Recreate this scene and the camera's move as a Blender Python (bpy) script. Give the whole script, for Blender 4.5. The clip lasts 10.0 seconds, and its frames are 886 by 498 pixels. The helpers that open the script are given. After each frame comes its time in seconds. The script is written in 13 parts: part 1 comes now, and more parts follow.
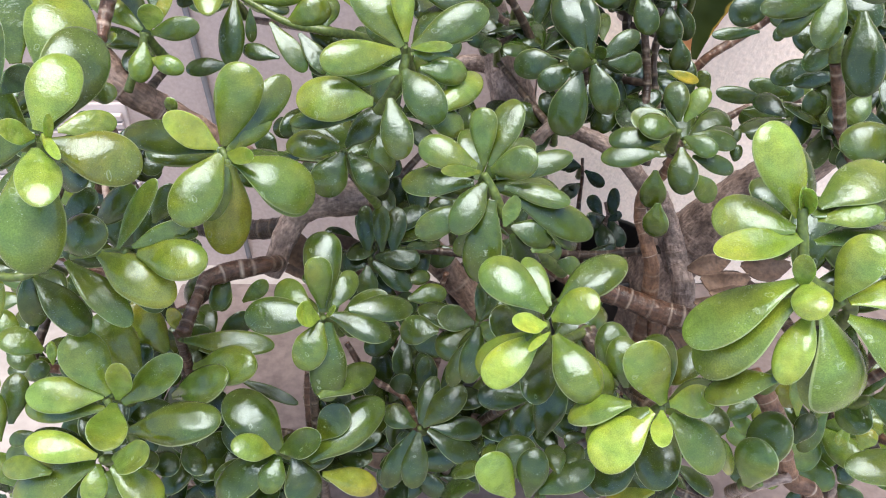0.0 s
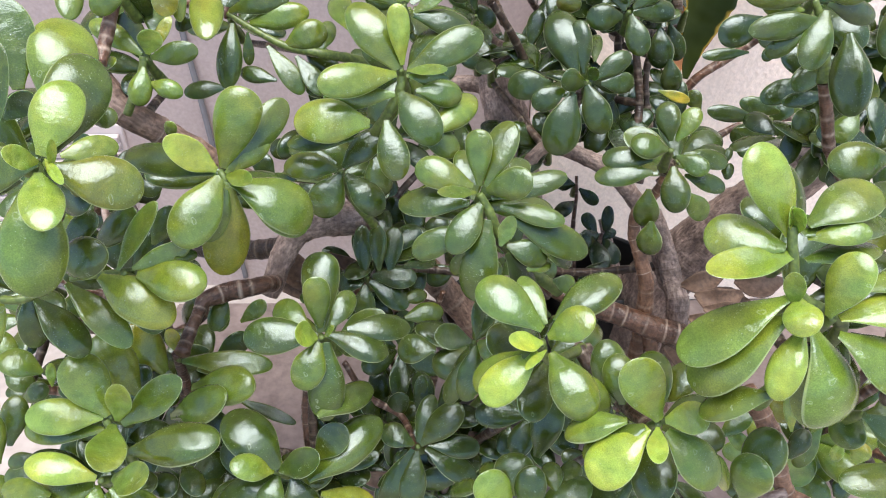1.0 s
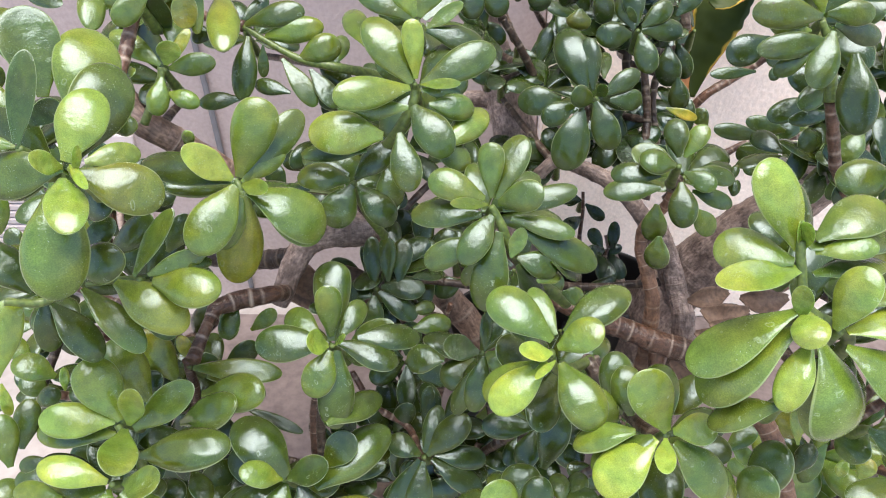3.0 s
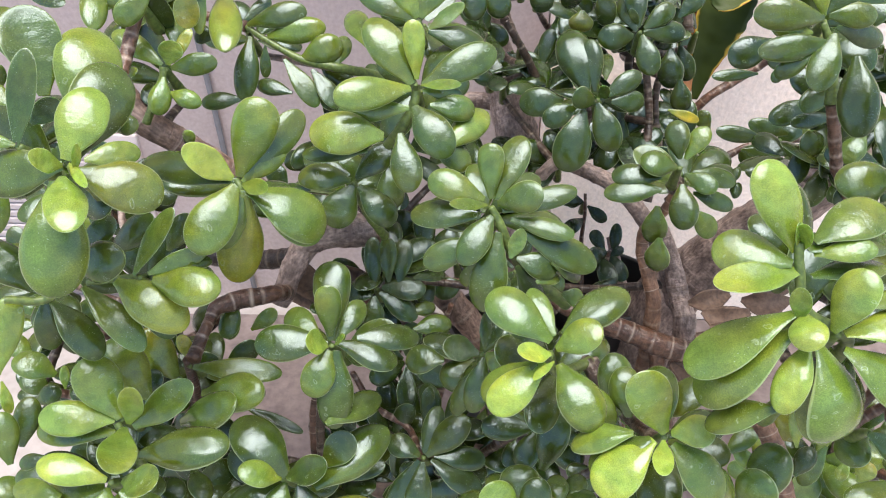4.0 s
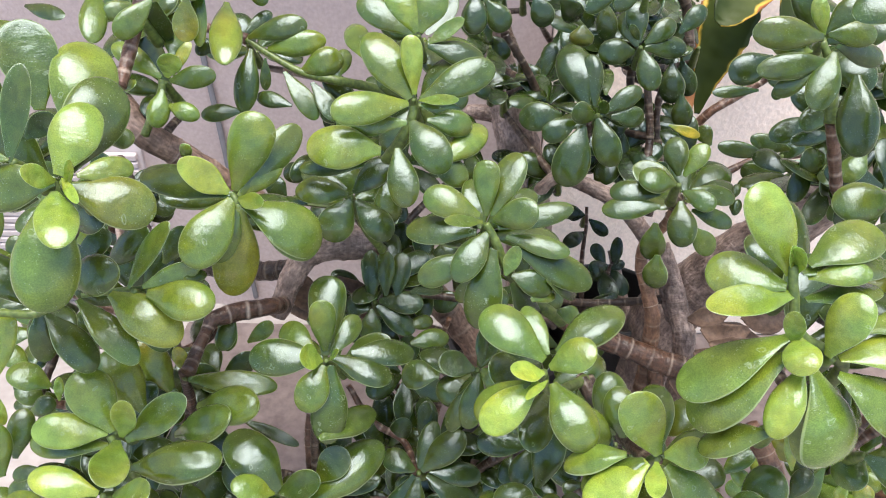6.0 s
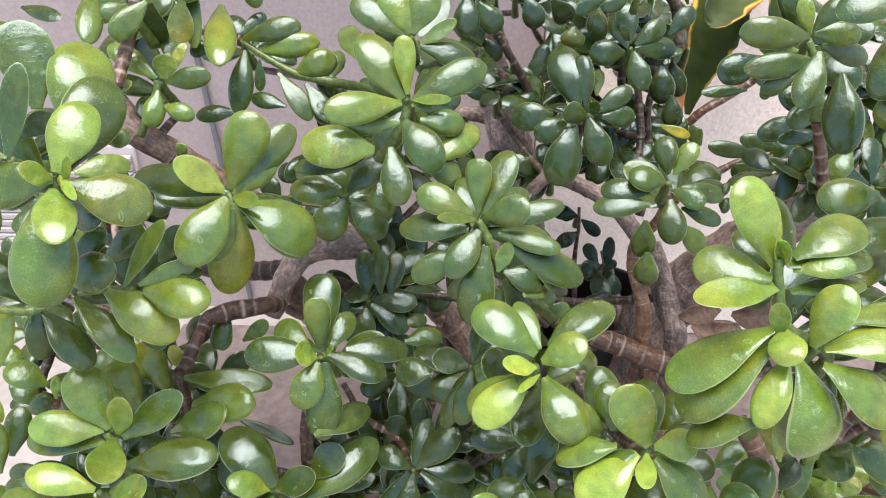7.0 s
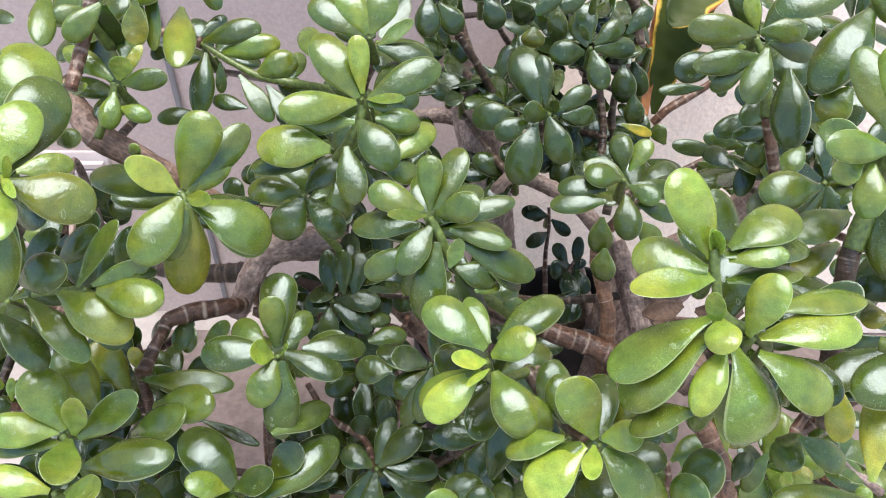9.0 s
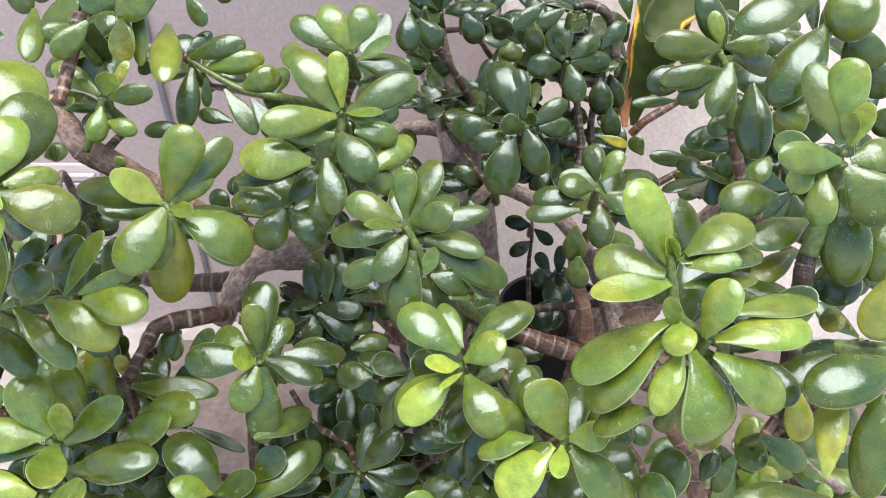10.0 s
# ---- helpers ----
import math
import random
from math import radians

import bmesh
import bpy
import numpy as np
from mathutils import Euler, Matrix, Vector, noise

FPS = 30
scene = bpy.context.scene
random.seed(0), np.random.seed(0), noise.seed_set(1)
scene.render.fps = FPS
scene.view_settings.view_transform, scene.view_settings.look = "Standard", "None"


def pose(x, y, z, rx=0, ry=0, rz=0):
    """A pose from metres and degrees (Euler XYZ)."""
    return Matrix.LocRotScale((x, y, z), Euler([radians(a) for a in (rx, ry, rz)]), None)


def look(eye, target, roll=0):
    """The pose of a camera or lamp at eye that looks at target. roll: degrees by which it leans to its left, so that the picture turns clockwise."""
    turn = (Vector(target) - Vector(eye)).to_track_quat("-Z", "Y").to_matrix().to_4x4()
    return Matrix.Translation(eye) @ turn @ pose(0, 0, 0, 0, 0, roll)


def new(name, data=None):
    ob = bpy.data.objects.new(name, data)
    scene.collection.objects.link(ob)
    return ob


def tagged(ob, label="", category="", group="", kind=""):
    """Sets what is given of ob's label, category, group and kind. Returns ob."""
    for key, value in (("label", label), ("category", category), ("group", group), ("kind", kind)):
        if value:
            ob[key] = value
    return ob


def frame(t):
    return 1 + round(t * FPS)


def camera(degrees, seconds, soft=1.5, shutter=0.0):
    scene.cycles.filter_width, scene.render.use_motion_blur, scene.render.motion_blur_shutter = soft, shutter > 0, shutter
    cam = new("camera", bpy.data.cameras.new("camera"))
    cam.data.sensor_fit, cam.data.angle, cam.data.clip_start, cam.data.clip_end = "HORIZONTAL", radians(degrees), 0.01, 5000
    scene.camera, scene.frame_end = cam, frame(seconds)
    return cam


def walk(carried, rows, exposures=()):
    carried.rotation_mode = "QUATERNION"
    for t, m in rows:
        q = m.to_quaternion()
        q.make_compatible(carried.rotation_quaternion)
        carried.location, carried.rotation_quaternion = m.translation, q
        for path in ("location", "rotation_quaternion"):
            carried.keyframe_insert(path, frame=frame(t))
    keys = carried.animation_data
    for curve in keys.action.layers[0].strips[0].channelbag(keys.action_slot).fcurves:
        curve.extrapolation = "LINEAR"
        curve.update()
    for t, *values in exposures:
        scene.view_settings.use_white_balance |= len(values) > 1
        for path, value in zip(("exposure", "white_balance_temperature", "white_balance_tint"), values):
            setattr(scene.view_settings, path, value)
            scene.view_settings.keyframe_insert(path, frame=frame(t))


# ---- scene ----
cam = camera(60.5, 10.0, 1.1)
PATH = [
    (0.0, (0.0000, 0.0000, 0.8000), (0.0000, 0.4728, 0.4306), 0.00),
    (0.5, (-0.0060, -0.0035, 0.8032), (-0.0034, 0.4733, 0.4390), -0.09),
    (1.0, (-0.0010, -0.0036, 0.8048), (0.0029, 0.4773, 0.4461), -0.13),
    (1.5, (-0.0028, -0.0071, 0.8073), (0.0020, 0.4770, 0.4529), 0.02),
    (2.0, (-0.0057, -0.0089, 0.8073), (-0.0009, 0.4773, 0.4558), 0.24),
    (2.5, (-0.0078, -0.0101, 0.8068), (-0.0041, 0.4775, 0.4572), 0.45),
    (4.0, (-0.0037, -0.0115, 0.8058), (-0.0049, 0.4776, 0.4582), 0.63),
    (4.5, (-0.0056, -0.0120, 0.8081), (-0.0089, 0.4779, 0.4618), 0.70),
    (5.0, (-0.0027, -0.0092, 0.8097), (-0.0083, 0.4816, 0.4646), 0.78),
    (5.5, (0.0019, -0.0066, 0.8095), (-0.0050, 0.4849, 0.4654), 0.85),
    (7.0, (0.0041, -0.0146, 0.8093), (0.0022, 0.4797, 0.4693), 0.94),
    (7.5, (0.0073, -0.0218, 0.8117), (0.0077, 0.4734, 0.4729), 0.89),
    (8.0, (0.0127, -0.0189, 0.8116), (0.0153, 0.4771, 0.4741), 0.87),
    (8.5, (0.0211, -0.0183, 0.8100), (0.0252, 0.4781, 0.4730), 0.83),
    (9.0, (0.0276, -0.0204, 0.8067), (0.0334, 0.4766, 0.4707), 0.80),
    (9.5, (0.0385, -0.0292, 0.8073), (0.0459, 0.4696, 0.4739), 0.74),
    (10.0, (0.0401, -0.0350, 0.8148), (0.0497, 0.4666, 0.4858), 0.79),
]
walk(cam, [(t, look(eye, target, roll)) for t, eye, target, roll in PATH])

# ---- light: open shade under a bright sky ----
SUN_UP, SUN_TURN = 82.0, 168.0
world = bpy.data.worlds.new("sky")
scene.world = world
world.use_nodes = True
wn = world.node_tree
sky = wn.nodes.new("ShaderNodeTexSky")
sky.sky_type, sky.sun_disc = "NISHITA", False
sky.sun_elevation, sky.sun_rotation = radians(SUN_UP), radians(SUN_TURN)
wn.nodes["Background"].inputs["Strength"].default_value = 0.17
wn.links.new(sky.outputs[0], wn.nodes["Background"].inputs["Color"])
sun = new("sun", bpy.data.lights.new("sun", "SUN"))
sun.data.energy, sun.data.angle, sun.data.color = 3.25, radians(44), (1.0, 0.945, 0.87)
sun.rotation_euler = (radians(90 - SUN_UP), 0, radians(180 - SUN_TURN))
scene.view_settings.exposure = 1.19


# ---- materials ----
def material(name):
    m = bpy.data.materials.new(name)
    m.use_nodes = True
    return m, m.node_tree.nodes, m.node_tree.links, m.node_tree.nodes["Principled BSDF"]


def noise_at(nodes, links, scale, detail=4.0, coords="Object", stretch=None):
    tc = nodes.new("ShaderNodeTexCoord")
    n = nodes.new("ShaderNodeTexNoise")
    n.inputs["Scale"].default_value, n.inputs["Detail"].default_value = scale, detail
    if stretch:
        mp = nodes.new("ShaderNodeMapping")
        mp.inputs["Scale"].default_value = stretch
        links.new(tc.outputs[coords], mp.inputs["Vector"])
        links.new(mp.outputs[0], n.inputs["Vector"])
    else:
        links.new(tc.outputs[coords], n.inputs["Vector"])
    return n


def ramp(nodes, links, source, *stops):
    r = nodes.new("ShaderNodeValToRGB")
    while len(r.color_ramp.elements) < len(stops):
        r.color_ramp.elements.new(0.5)
    for e, (at, colour) in zip(r.color_ramp.elements, stops):
        e.position, e.color = at, (*colour, 1) if len(colour) == 3 else colour
    links.new(source, r.inputs[0])
    return r


def mix(nodes, links, kind, factor, a, b):
    m = nodes.new("ShaderNodeMix")
    m.data_type, m.blend_type = "RGBA", kind
    for value, socket in ((factor, m.inputs[0]), (a, m.inputs[6]), (b, m.inputs[7])):
        if isinstance(value, (int, float)):
            socket.default_value = value
        elif isinstance(value, tuple):
            socket.default_value = (*value, 1)
        else:
            links.new(value, socket)
    return m.outputs[2]


def bump(nodes, links, bsdf, height, strength, distance, below=None):
    b = nodes.new("ShaderNodeBump")
    b.inputs["Strength"].default_value, b.inputs["Distance"].default_value = strength, distance
    links.new(height, b.inputs["Height"])
    if below:
        links.new(below, b.inputs["Normal"])
    links.new(b.outputs[0], bsdf.inputs["Normal"])
    return b.outputs[0]


def leaf_material():
    """Waxy succulent skin. The object's colour gives how old and how shaded a leaf looks (red) and yellowing (green).
    """
    m, n, l, p = material("jade_leaf")
    info = n.new("ShaderNodeObjectInfo")
    sep = n.new("ShaderNodeSeparateColor")
    l.new(info.outputs["Color"], sep.inputs[0])
    # old to young green; leaf values also carry painted shade and highlights
    age_shade = ramp(n, l, sep.outputs[0], (0.0, (0.014, 0.029, 0.004)), (0.3, (0.036, 0.059, 0.007)),
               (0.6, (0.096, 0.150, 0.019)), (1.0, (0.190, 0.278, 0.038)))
    # yellowing starts at the tip
    tc = n.new("ShaderNodeTexCoord")
    place = n.new("ShaderNodeSeparateXYZ")
    l.new(tc.outputs["Object"], place.inputs[0])
    reach = n.new("ShaderNodeMath")
    reach.operation = "MULTIPLY_ADD"
    l.new(place.outputs[1], reach.inputs[0])
    reach.inputs[1].default_value, reach.inputs[2].default_value = 1.1, 0.15
    far_end = n.new("ShaderNodeMath")
    far_end.operation, far_end.use_clamp = "MULTIPLY", True
    l.new(reach.outputs[0], far_end.inputs[0])
    l.new(sep.outputs[1], far_end.inputs[1])
    colour = mix(n, l, "MIX", far_end.outputs[0], age_shade.outputs[0], (0.33, 0.32, 0.035))
    # mottling in the skin, different on each leaf
    add = n.new("ShaderNodeVectorMath")
    add.operation = "ADD"
    even = n.new("ShaderNodeVectorMath")
    even.operation = "MULTIPLY"
    even.inputs[1].default_value = (0.5, 1.0, 0.5)
    l.new(tc.outputs["Object"], even.inputs[0])
    far = n.new("ShaderNodeMath")
    far.operation = "MULTIPLY"
    far.inputs[1].default_value = 37.0
    l.new(info.outputs["Random"], far.inputs[0])
    l.new(even.outputs[0], add.inputs[0])
    l.new(far.outputs[0], add.inputs[1])
    mott = n.new("ShaderNodeTexNoise")
    mott.inputs["Scale"].default_value, mott.inputs["Detail"].default_value = 5.0, 6.0
    l.new(add.outputs[0], mott.inputs["Vector"])
    patch = n.new("ShaderNodeTexNoise")
    patch.inputs["Scale"].default_value, patch.inputs["Detail"].default_value = 1.7, 3.0
    l.new(add.outputs[0], patch.inputs["Vector"])
    olive = ramp(n, l, patch.outputs[0], (0.42, (1, 1, 1)), (0.66, (1.42, 1.08, 0.85)))
    colour = mix(n, l, "MULTIPLY", 0.85, colour, olive.outputs[0])
    tone = ramp(n, l, mott.outputs[0], (0.32, (0.54, 0.58, 0.52)), (0.68, (1.40, 1.34, 1.42)))
    colour = mix(n, l, "MULTIPLY", 0.55, colour, tone.outputs[0])
    dots = n.new("ShaderNodeTexNoise")
    dots.inputs["Scale"].default_value, dots.inputs["Detail"].default_value = 85.0, 2.0
    l.new(add.outputs[0], dots.inputs["Vector"])
    dust = ramp(n, l, dots.outputs[0], (0.36, (0.56, 0.60, 0.54)), (0.64, (1.42, 1.38, 1.46)))
    colour = mix(n, l, "MULTIPLY", 0.5, colour, dust.outputs[0])
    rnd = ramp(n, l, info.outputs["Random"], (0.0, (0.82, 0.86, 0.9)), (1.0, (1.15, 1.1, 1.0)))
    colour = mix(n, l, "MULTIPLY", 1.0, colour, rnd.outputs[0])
    # paler thin rim
    rim = n.new("ShaderNodeAttribute")
    rim.attribute_name = "rim"
    rimf = ramp(n, l, rim.outputs["Fac"], (0.955, (0, 0, 0)), (0.993, (0.6, 0.6, 0.6)))
    colour = mix(n, l, "MIX", rimf.outputs[0], colour, (0.42, 0.50, 0.24))
    # pale scale specks and water marks
    vor = n.new("ShaderNodeTexVoronoi")
    vor.inputs["Scale"].default_value = 32.0
    l.new(add.outputs[0], vor.inputs["Vector"])
    big = n.new("ShaderNodeTexNoise")
    big.inputs["Scale"].default_value = 4.0
    l.new(add.outputs[0], big.inputs["Vector"])
    spot = ramp(n, l, vor.outputs["Distance"], (0.08, (1, 1, 1)), (0.17, (0, 0, 0)))
    where = ramp(n, l, big.outputs[0], (0.42, (0, 0, 0)), (0.6, (0.6, 0.6, 0.6)))
    spots = mix(n, l, "MULTIPLY", 1.0, spot.outputs[0], where.outputs[0])
    colour = mix(n, l, "MIX", spots, colour, (0.36, 0.41, 0.27))
    # old ring scars
    cell = n.new("ShaderNodeTexVoronoi")
    cell.inputs["Scale"].default_value = 6.5
    wavy = mix(n, l, "ADD", 0.22, add.outputs[0], mott.outputs["Color"])
    l.new(wavy, cell.inputs["Vector"])
    scar = ramp(n, l, cell.outputs["Distance"], (0.12, (0, 0, 0)), (0.17, (1, 1, 1)), (0.24, (0, 0, 0)))
    tint = n.new("ShaderNodeSeparateColor")
    l.new(cell.outputs["Color"], tint.inputs[0])
    few = ramp(n, l, tint.outputs[0], (0.82, (0, 0, 0)), (0.9, (0.4, 0.4, 0.4)))
    scars = mix(n, l, "MULTIPLY", 1.0, scar.outputs[0], few.outputs[0])
    broken = mix(n, l, "MULTIPLY", 1.0, scars, dust.outputs[0])
    colour = mix(n, l, "MIX", broken, colour, (0.30, 0.36, 0.22))
    # a few small brown pits
    pit = n.new("ShaderNodeTexVoronoi")
    pit.inputs["Scale"].default_value = 2.6
    l.new(add.outputs[0], pit.inputs["Vector"])
    hole = ramp(n, l, pit.outputs["Distance"], (0.028, (1, 1, 1)), (0.045, (0, 0, 0)))
    sort = n.new("ShaderNodeSeparateColor")
    l.new(pit.outputs["Color"], sort.inputs[0])
    rare = ramp(n, l, sort.outputs[1], (0.72, (0, 0, 0)), (0.76, (0.8, 0.8, 0.8)))
    pits = mix(n, l, "MULTIPLY", 1.0, hole.outputs[0], rare.outputs[0])
    colour = mix(n, l, "MIX", pits, colour, (0.06, 0.035, 0.018))
    l.new(colour, p.inputs["Base Color"])
    rough = ramp(n, l, big.outputs[0], (0.3, (0.02, 0.02, 0.02)), (0.7, (0.17, 0.17, 0.17)))
    grit = n.new("ShaderNodeMath")
    grit.operation = "MULTIPLY_ADD"
    l.new(dots.outputs[0], grit.inputs[0])
    grit.inputs[1].default_value = 0.18
    l.new(rough.outputs[0], grit.inputs[2])
    l.new(grit.outputs[0], p.inputs["Roughness"])
    p.inputs["Specular IOR Level"].default_value = 0.52
    p.inputs["Specular Tint"].default_value = (0.76, 0.91, 1.0, 1.0)
    p.inputs["Coat Weight"].default_value = 0.12
    p.inputs["Coat Roughness"].default_value = 0.08
    p.inputs["Subsurface Weight"].default_value = 0.12
    p.inputs["Subsurface Radius"].default_value = (0.3, 0.6, 0.1)
    p.inputs["Subsurface Scale"].default_value = 0.008
    height = None
    for scale, strength, distance in ((2.2, 0.6, 0.0024), (14.0, 0.5, 0.0005), (75.0, 0.6, 0.00014)):
        g = n.new("ShaderNodeTexNoise")
        g.inputs["Scale"].default_value, g.inputs["Detail"].default_value = scale, 2.0
        l.new(add.outputs[0], g.inputs["Vector"])
        height = bump(n, l, p, g.outputs[0], strength, distance, height)
    return m


def grain_noise(n, l, scale, detail, stretch):
    """Noise that follows a limb: stretch is the scale along it against across it."""
    at = n.new("ShaderNodeAttribute")
    at.attribute_name = "grain"
    mp = n.new("ShaderNodeMapping")
    mp.inputs["Scale"].default_value = (1, 1, stretch)
    l.new(at.outputs["Vector"], mp.inputs["Vector"])
    g = n.new("ShaderNodeTexNoise")
    g.inputs["Scale"].default_value, g.inputs["Detail"].default_value = scale, detail
    l.new(mp.outputs[0], g.inputs["Vector"])
    return g


def bark_material(name, dark, light, scar, rough=0.5):
    m, n, l, p = material(name)
    a = grain_noise(n, l, 380.0, 6.0, 0.55)
    b = grain_noise(n, l, 70.0, 4.0, 0.8)
    wrinkle = grain_noise(n, l, 90.0, 4.0, 7.0)
    c = ramp(n, l, a.outputs[0], (0.28, dark), (0.72, light))
    stain = ramp(n, l, b.outputs[0], (0.36, (0.42, 0.38, 0.36)), (0.62, (1.16, 1.13, 1.10)))
    colour = mix(n, l, "MULTIPLY", 0.9, c.outputs[0], stain.outputs[0])
    folds = ramp(n, l, wrinkle.outputs[0], (0.34, (0.62, 0.58, 0.55)), (0.46, (1, 1, 1)))
    colour = mix(n, l, "MULTIPLY", 0.5, colour, folds.outputs[0])
    ring = n.new("ShaderNodeAttribute")
    ring.attribute_name = "ring"
    colour = mix(n, l, "MIX", ring.outputs["Fac"], colour, scar)
    l.new(colour, p.inputs["Base Color"])
    p.inputs["Roughness"].default_value = rough
    one = bump(n, l, p, b.outputs[0], 0.6, 0.004)
    two = bump(n, l, p, wrinkle.outputs[0], 0.6, 0.0016, one)
    bump(n, l, p, a.outputs[0], 0.8, 0.0012, two)
    return m


def stem_material():
    m, n, l, p = material("green_stem")
    a = noise_at(n, l, 350.0, 4.0)
    c = ramp(n, l, a.outputs[0], (0.35, (0.055, 0.085, 0.018)), (0.7, (0.14, 0.185, 0.038)))
    l.new(c.outputs[0], p.inputs["Base Color"])
    p.inputs["Roughness"].default_value = 0.42
    bump(n, l, p, a.outputs[0], 0.3, 0.0008)
    return m


def strap_material():
    m, n, l, p = material("strap_leaf")
    a = noise_at(n, l, 14.0, 4.0)
    b = noise_at(n, l, 40.0, 4.0)
    green = ramp(n, l, a.outputs[0], (0.35, (0.016, 0.028, 0.003)), (0.7, (0.050, 0.066, 0.006)))
    edge = n.new("ShaderNodeAttribute")
    edge.attribute_name = "edge"
    wob = n.new("ShaderNodeMath")
    wob.operation = "MULTIPLY_ADD"
    l.new(a.outputs[0], wob.inputs[0])
    wob.inputs[1].default_value = 1.8
    l.new(edge.outputs["Fac"], wob.inputs[2])
    f1 = n.new("ShaderNodeMapRange")
    f1.inputs[1].default_value, f1.inputs[2].default_value = 1.82, 1.92
    l.new(wob.outputs[0], f1.inputs[0])
    f2 = n.new("ShaderNodeMapRange")
    f2.inputs[1].default_value, f2.inputs[2].default_value = 1.92, 2.00
    l.new(wob.outputs[0], f2.inputs[0])
    colour = mix(n, l, "MIX", f1.outputs[0], green.outputs[0], (0.55, 0.36, 0.05))
    brown = ramp(n, l, b.outputs[0], (0.3, (0.20, 0.055, 0.018)), (0.7, (0.42, 0.15, 0.04)))
    colour = mix(n, l, "MIX", f2.outputs[0], colour, brown.outputs[0])
    l.new(colour, p.inputs["Base Color"])
    p.inputs["Roughness"].default_value = 0.5
    p.inputs["Specular IOR Level"].default_value = 0.2
    bump(n, l, p, b.outputs[0], 0.25, 0.0006)
    return m


def stucco_material(name, dark, light, relief):
    m, n, l, p = material(name)
    a = noise_at(n, l, 5.0, 5.0)
    b = noise_at(n, l, 190.0, 6.0)
    c = ramp(n, l, a.outputs[0], (0.3, dark), (0.7, light))
    f = ramp(n, l, b.outputs[0], (0.3, (0.86, 0.85, 0.84)), (0.7, (1.08, 1.07, 1.06)))
    colour = mix(n, l, "MULTIPLY", 0.8, c.outputs[0], f.outputs[0])
    l.new(colour, p.inputs["Base Color"])
    p.inputs["Roughness"].default_value = 0.9
    one = bump(n, l, p, a.outputs[0], 0.3, 0.01)
    bump(n, l, p, b.outputs[0], 0.6, relief, one)
    return m


def plain_material(name, dark, light, rough, scale=40.0, relief=0.001):
    m, n, l, p = material(name)
    a = noise_at(n, l, scale, 5.0)
    b = noise_at(n, l, scale * 0.15, 3.0)
    both = mix(n, l, "MIX", 0.5, a.outputs[0], b.outputs[0])
    c = ramp(n, l, both, (0.35, dark), (0.65, light))
    l.new(c.outputs[0], p.inputs["Base Color"])
    p.inputs["Roughness"].default_value = rough
    bump(n, l, p, a.outputs[0], 0.5, relief)
    return m


JADE_LEAF = leaf_material()
GREY_BARK = bark_material("grey_bark", (0.11, 0.075, 0.063), (0.42, 0.32, 0.272), (0.14, 0.09, 0.07))
RED_BARK = bark_material("red_bark", (0.040, 0.020, 0.012), (0.160, 0.082, 0.050), (0.46, 0.36, 0.28), 0.32)
BROWN_BARK = bark_material("brown_bark", (0.11, 0.067, 0.048), (0.41, 0.275, 0.205), (0.44, 0.35, 0.28))
TAN_BARK = bark_material("tan_bark", (0.10, 0.046, 0.025), (0.31, 0.17, 0.10), (0.46, 0.36, 0.27))
DARK_BARK = bark_material("dark_bark", (0.022, 0.014, 0.009), (0.085, 0.052, 0.033), (0.26, 0.21, 0.15), 0.34)
GREEN_STEM = stem_material()
# stucco pair: sunlight painted into the pale one, shade into the pink one
SUNLIT_STUCCO = stucco_material("sunlit_stucco", (0.83, 0.68, 0.58), (0.90, 0.76, 0.66), 0.002)
SHADED_PINK_STUCCO = stucco_material("shaded_pink_stucco", (0.385, 0.302, 0.280), (0.46, 0.368, 0.342), 0.0009)
# paving colour darkened to carry the shade under the plants
SHADED_PAVING = plain_material("shaded_paving", (0.10, 0.074, 0.068), (0.19, 0.145, 0.132), 0.9, 90.0, 0.002)
PAVING = plain_material("paving", (0.27, 0.235, 0.215), (0.38, 0.335, 0.31), 0.85, 60.0, 0.002)
WHITE_PAINT = plain_material("white_paint", (0.50, 0.42, 0.40), (0.60, 0.515, 0.485), 0.5, 25.0, 0.0005)
BLACK_PLASTIC = plain_material("black_plastic", (0.012, 0.012, 0.013), (0.025, 0.024, 0.024), 0.45, 60.0, 0.0004)
SOIL = plain_material("soil", (0.022, 0.015, 0.011), (0.075, 0.05, 0.035), 0.95, 120.0, 0.006)
CABLE_GREY = plain_material("cable_grey", (0.13, 0.12, 0.125), (0.19, 0.18, 0.185), 0.9, 60.0, 0.0002)
STRAP_LEAF = strap_material()
SCORCHED_LEAF = plain_material("scorched_leaf", (0.20, 0.060, 0.018), (0.40, 0.16, 0.035), 0.6, 120.0, 0.0006)
DRY_LEAF = plain_material("dry_leaf", (0.060, 0.034, 0.022), (0.20, 0.122, 0.080), 0.7, 260.0, 0.001)


# ---- building helpers ----
def mesh_from(name, verts, faces, mat, smooth=True):
    me = bpy.data.meshes.new(name)
    me.from_pydata([tuple(v) for v in verts], [], faces)
    me.materials.append(mat)
    if smooth:
        me.polygons.foreach_set("use_smooth", [True] * len(me.polygons))
    me.update()
    return me


def part(name, me, parent, label=""):
    ob = new(name, me)
    ob.parent = parent
    return tagged(ob, label)


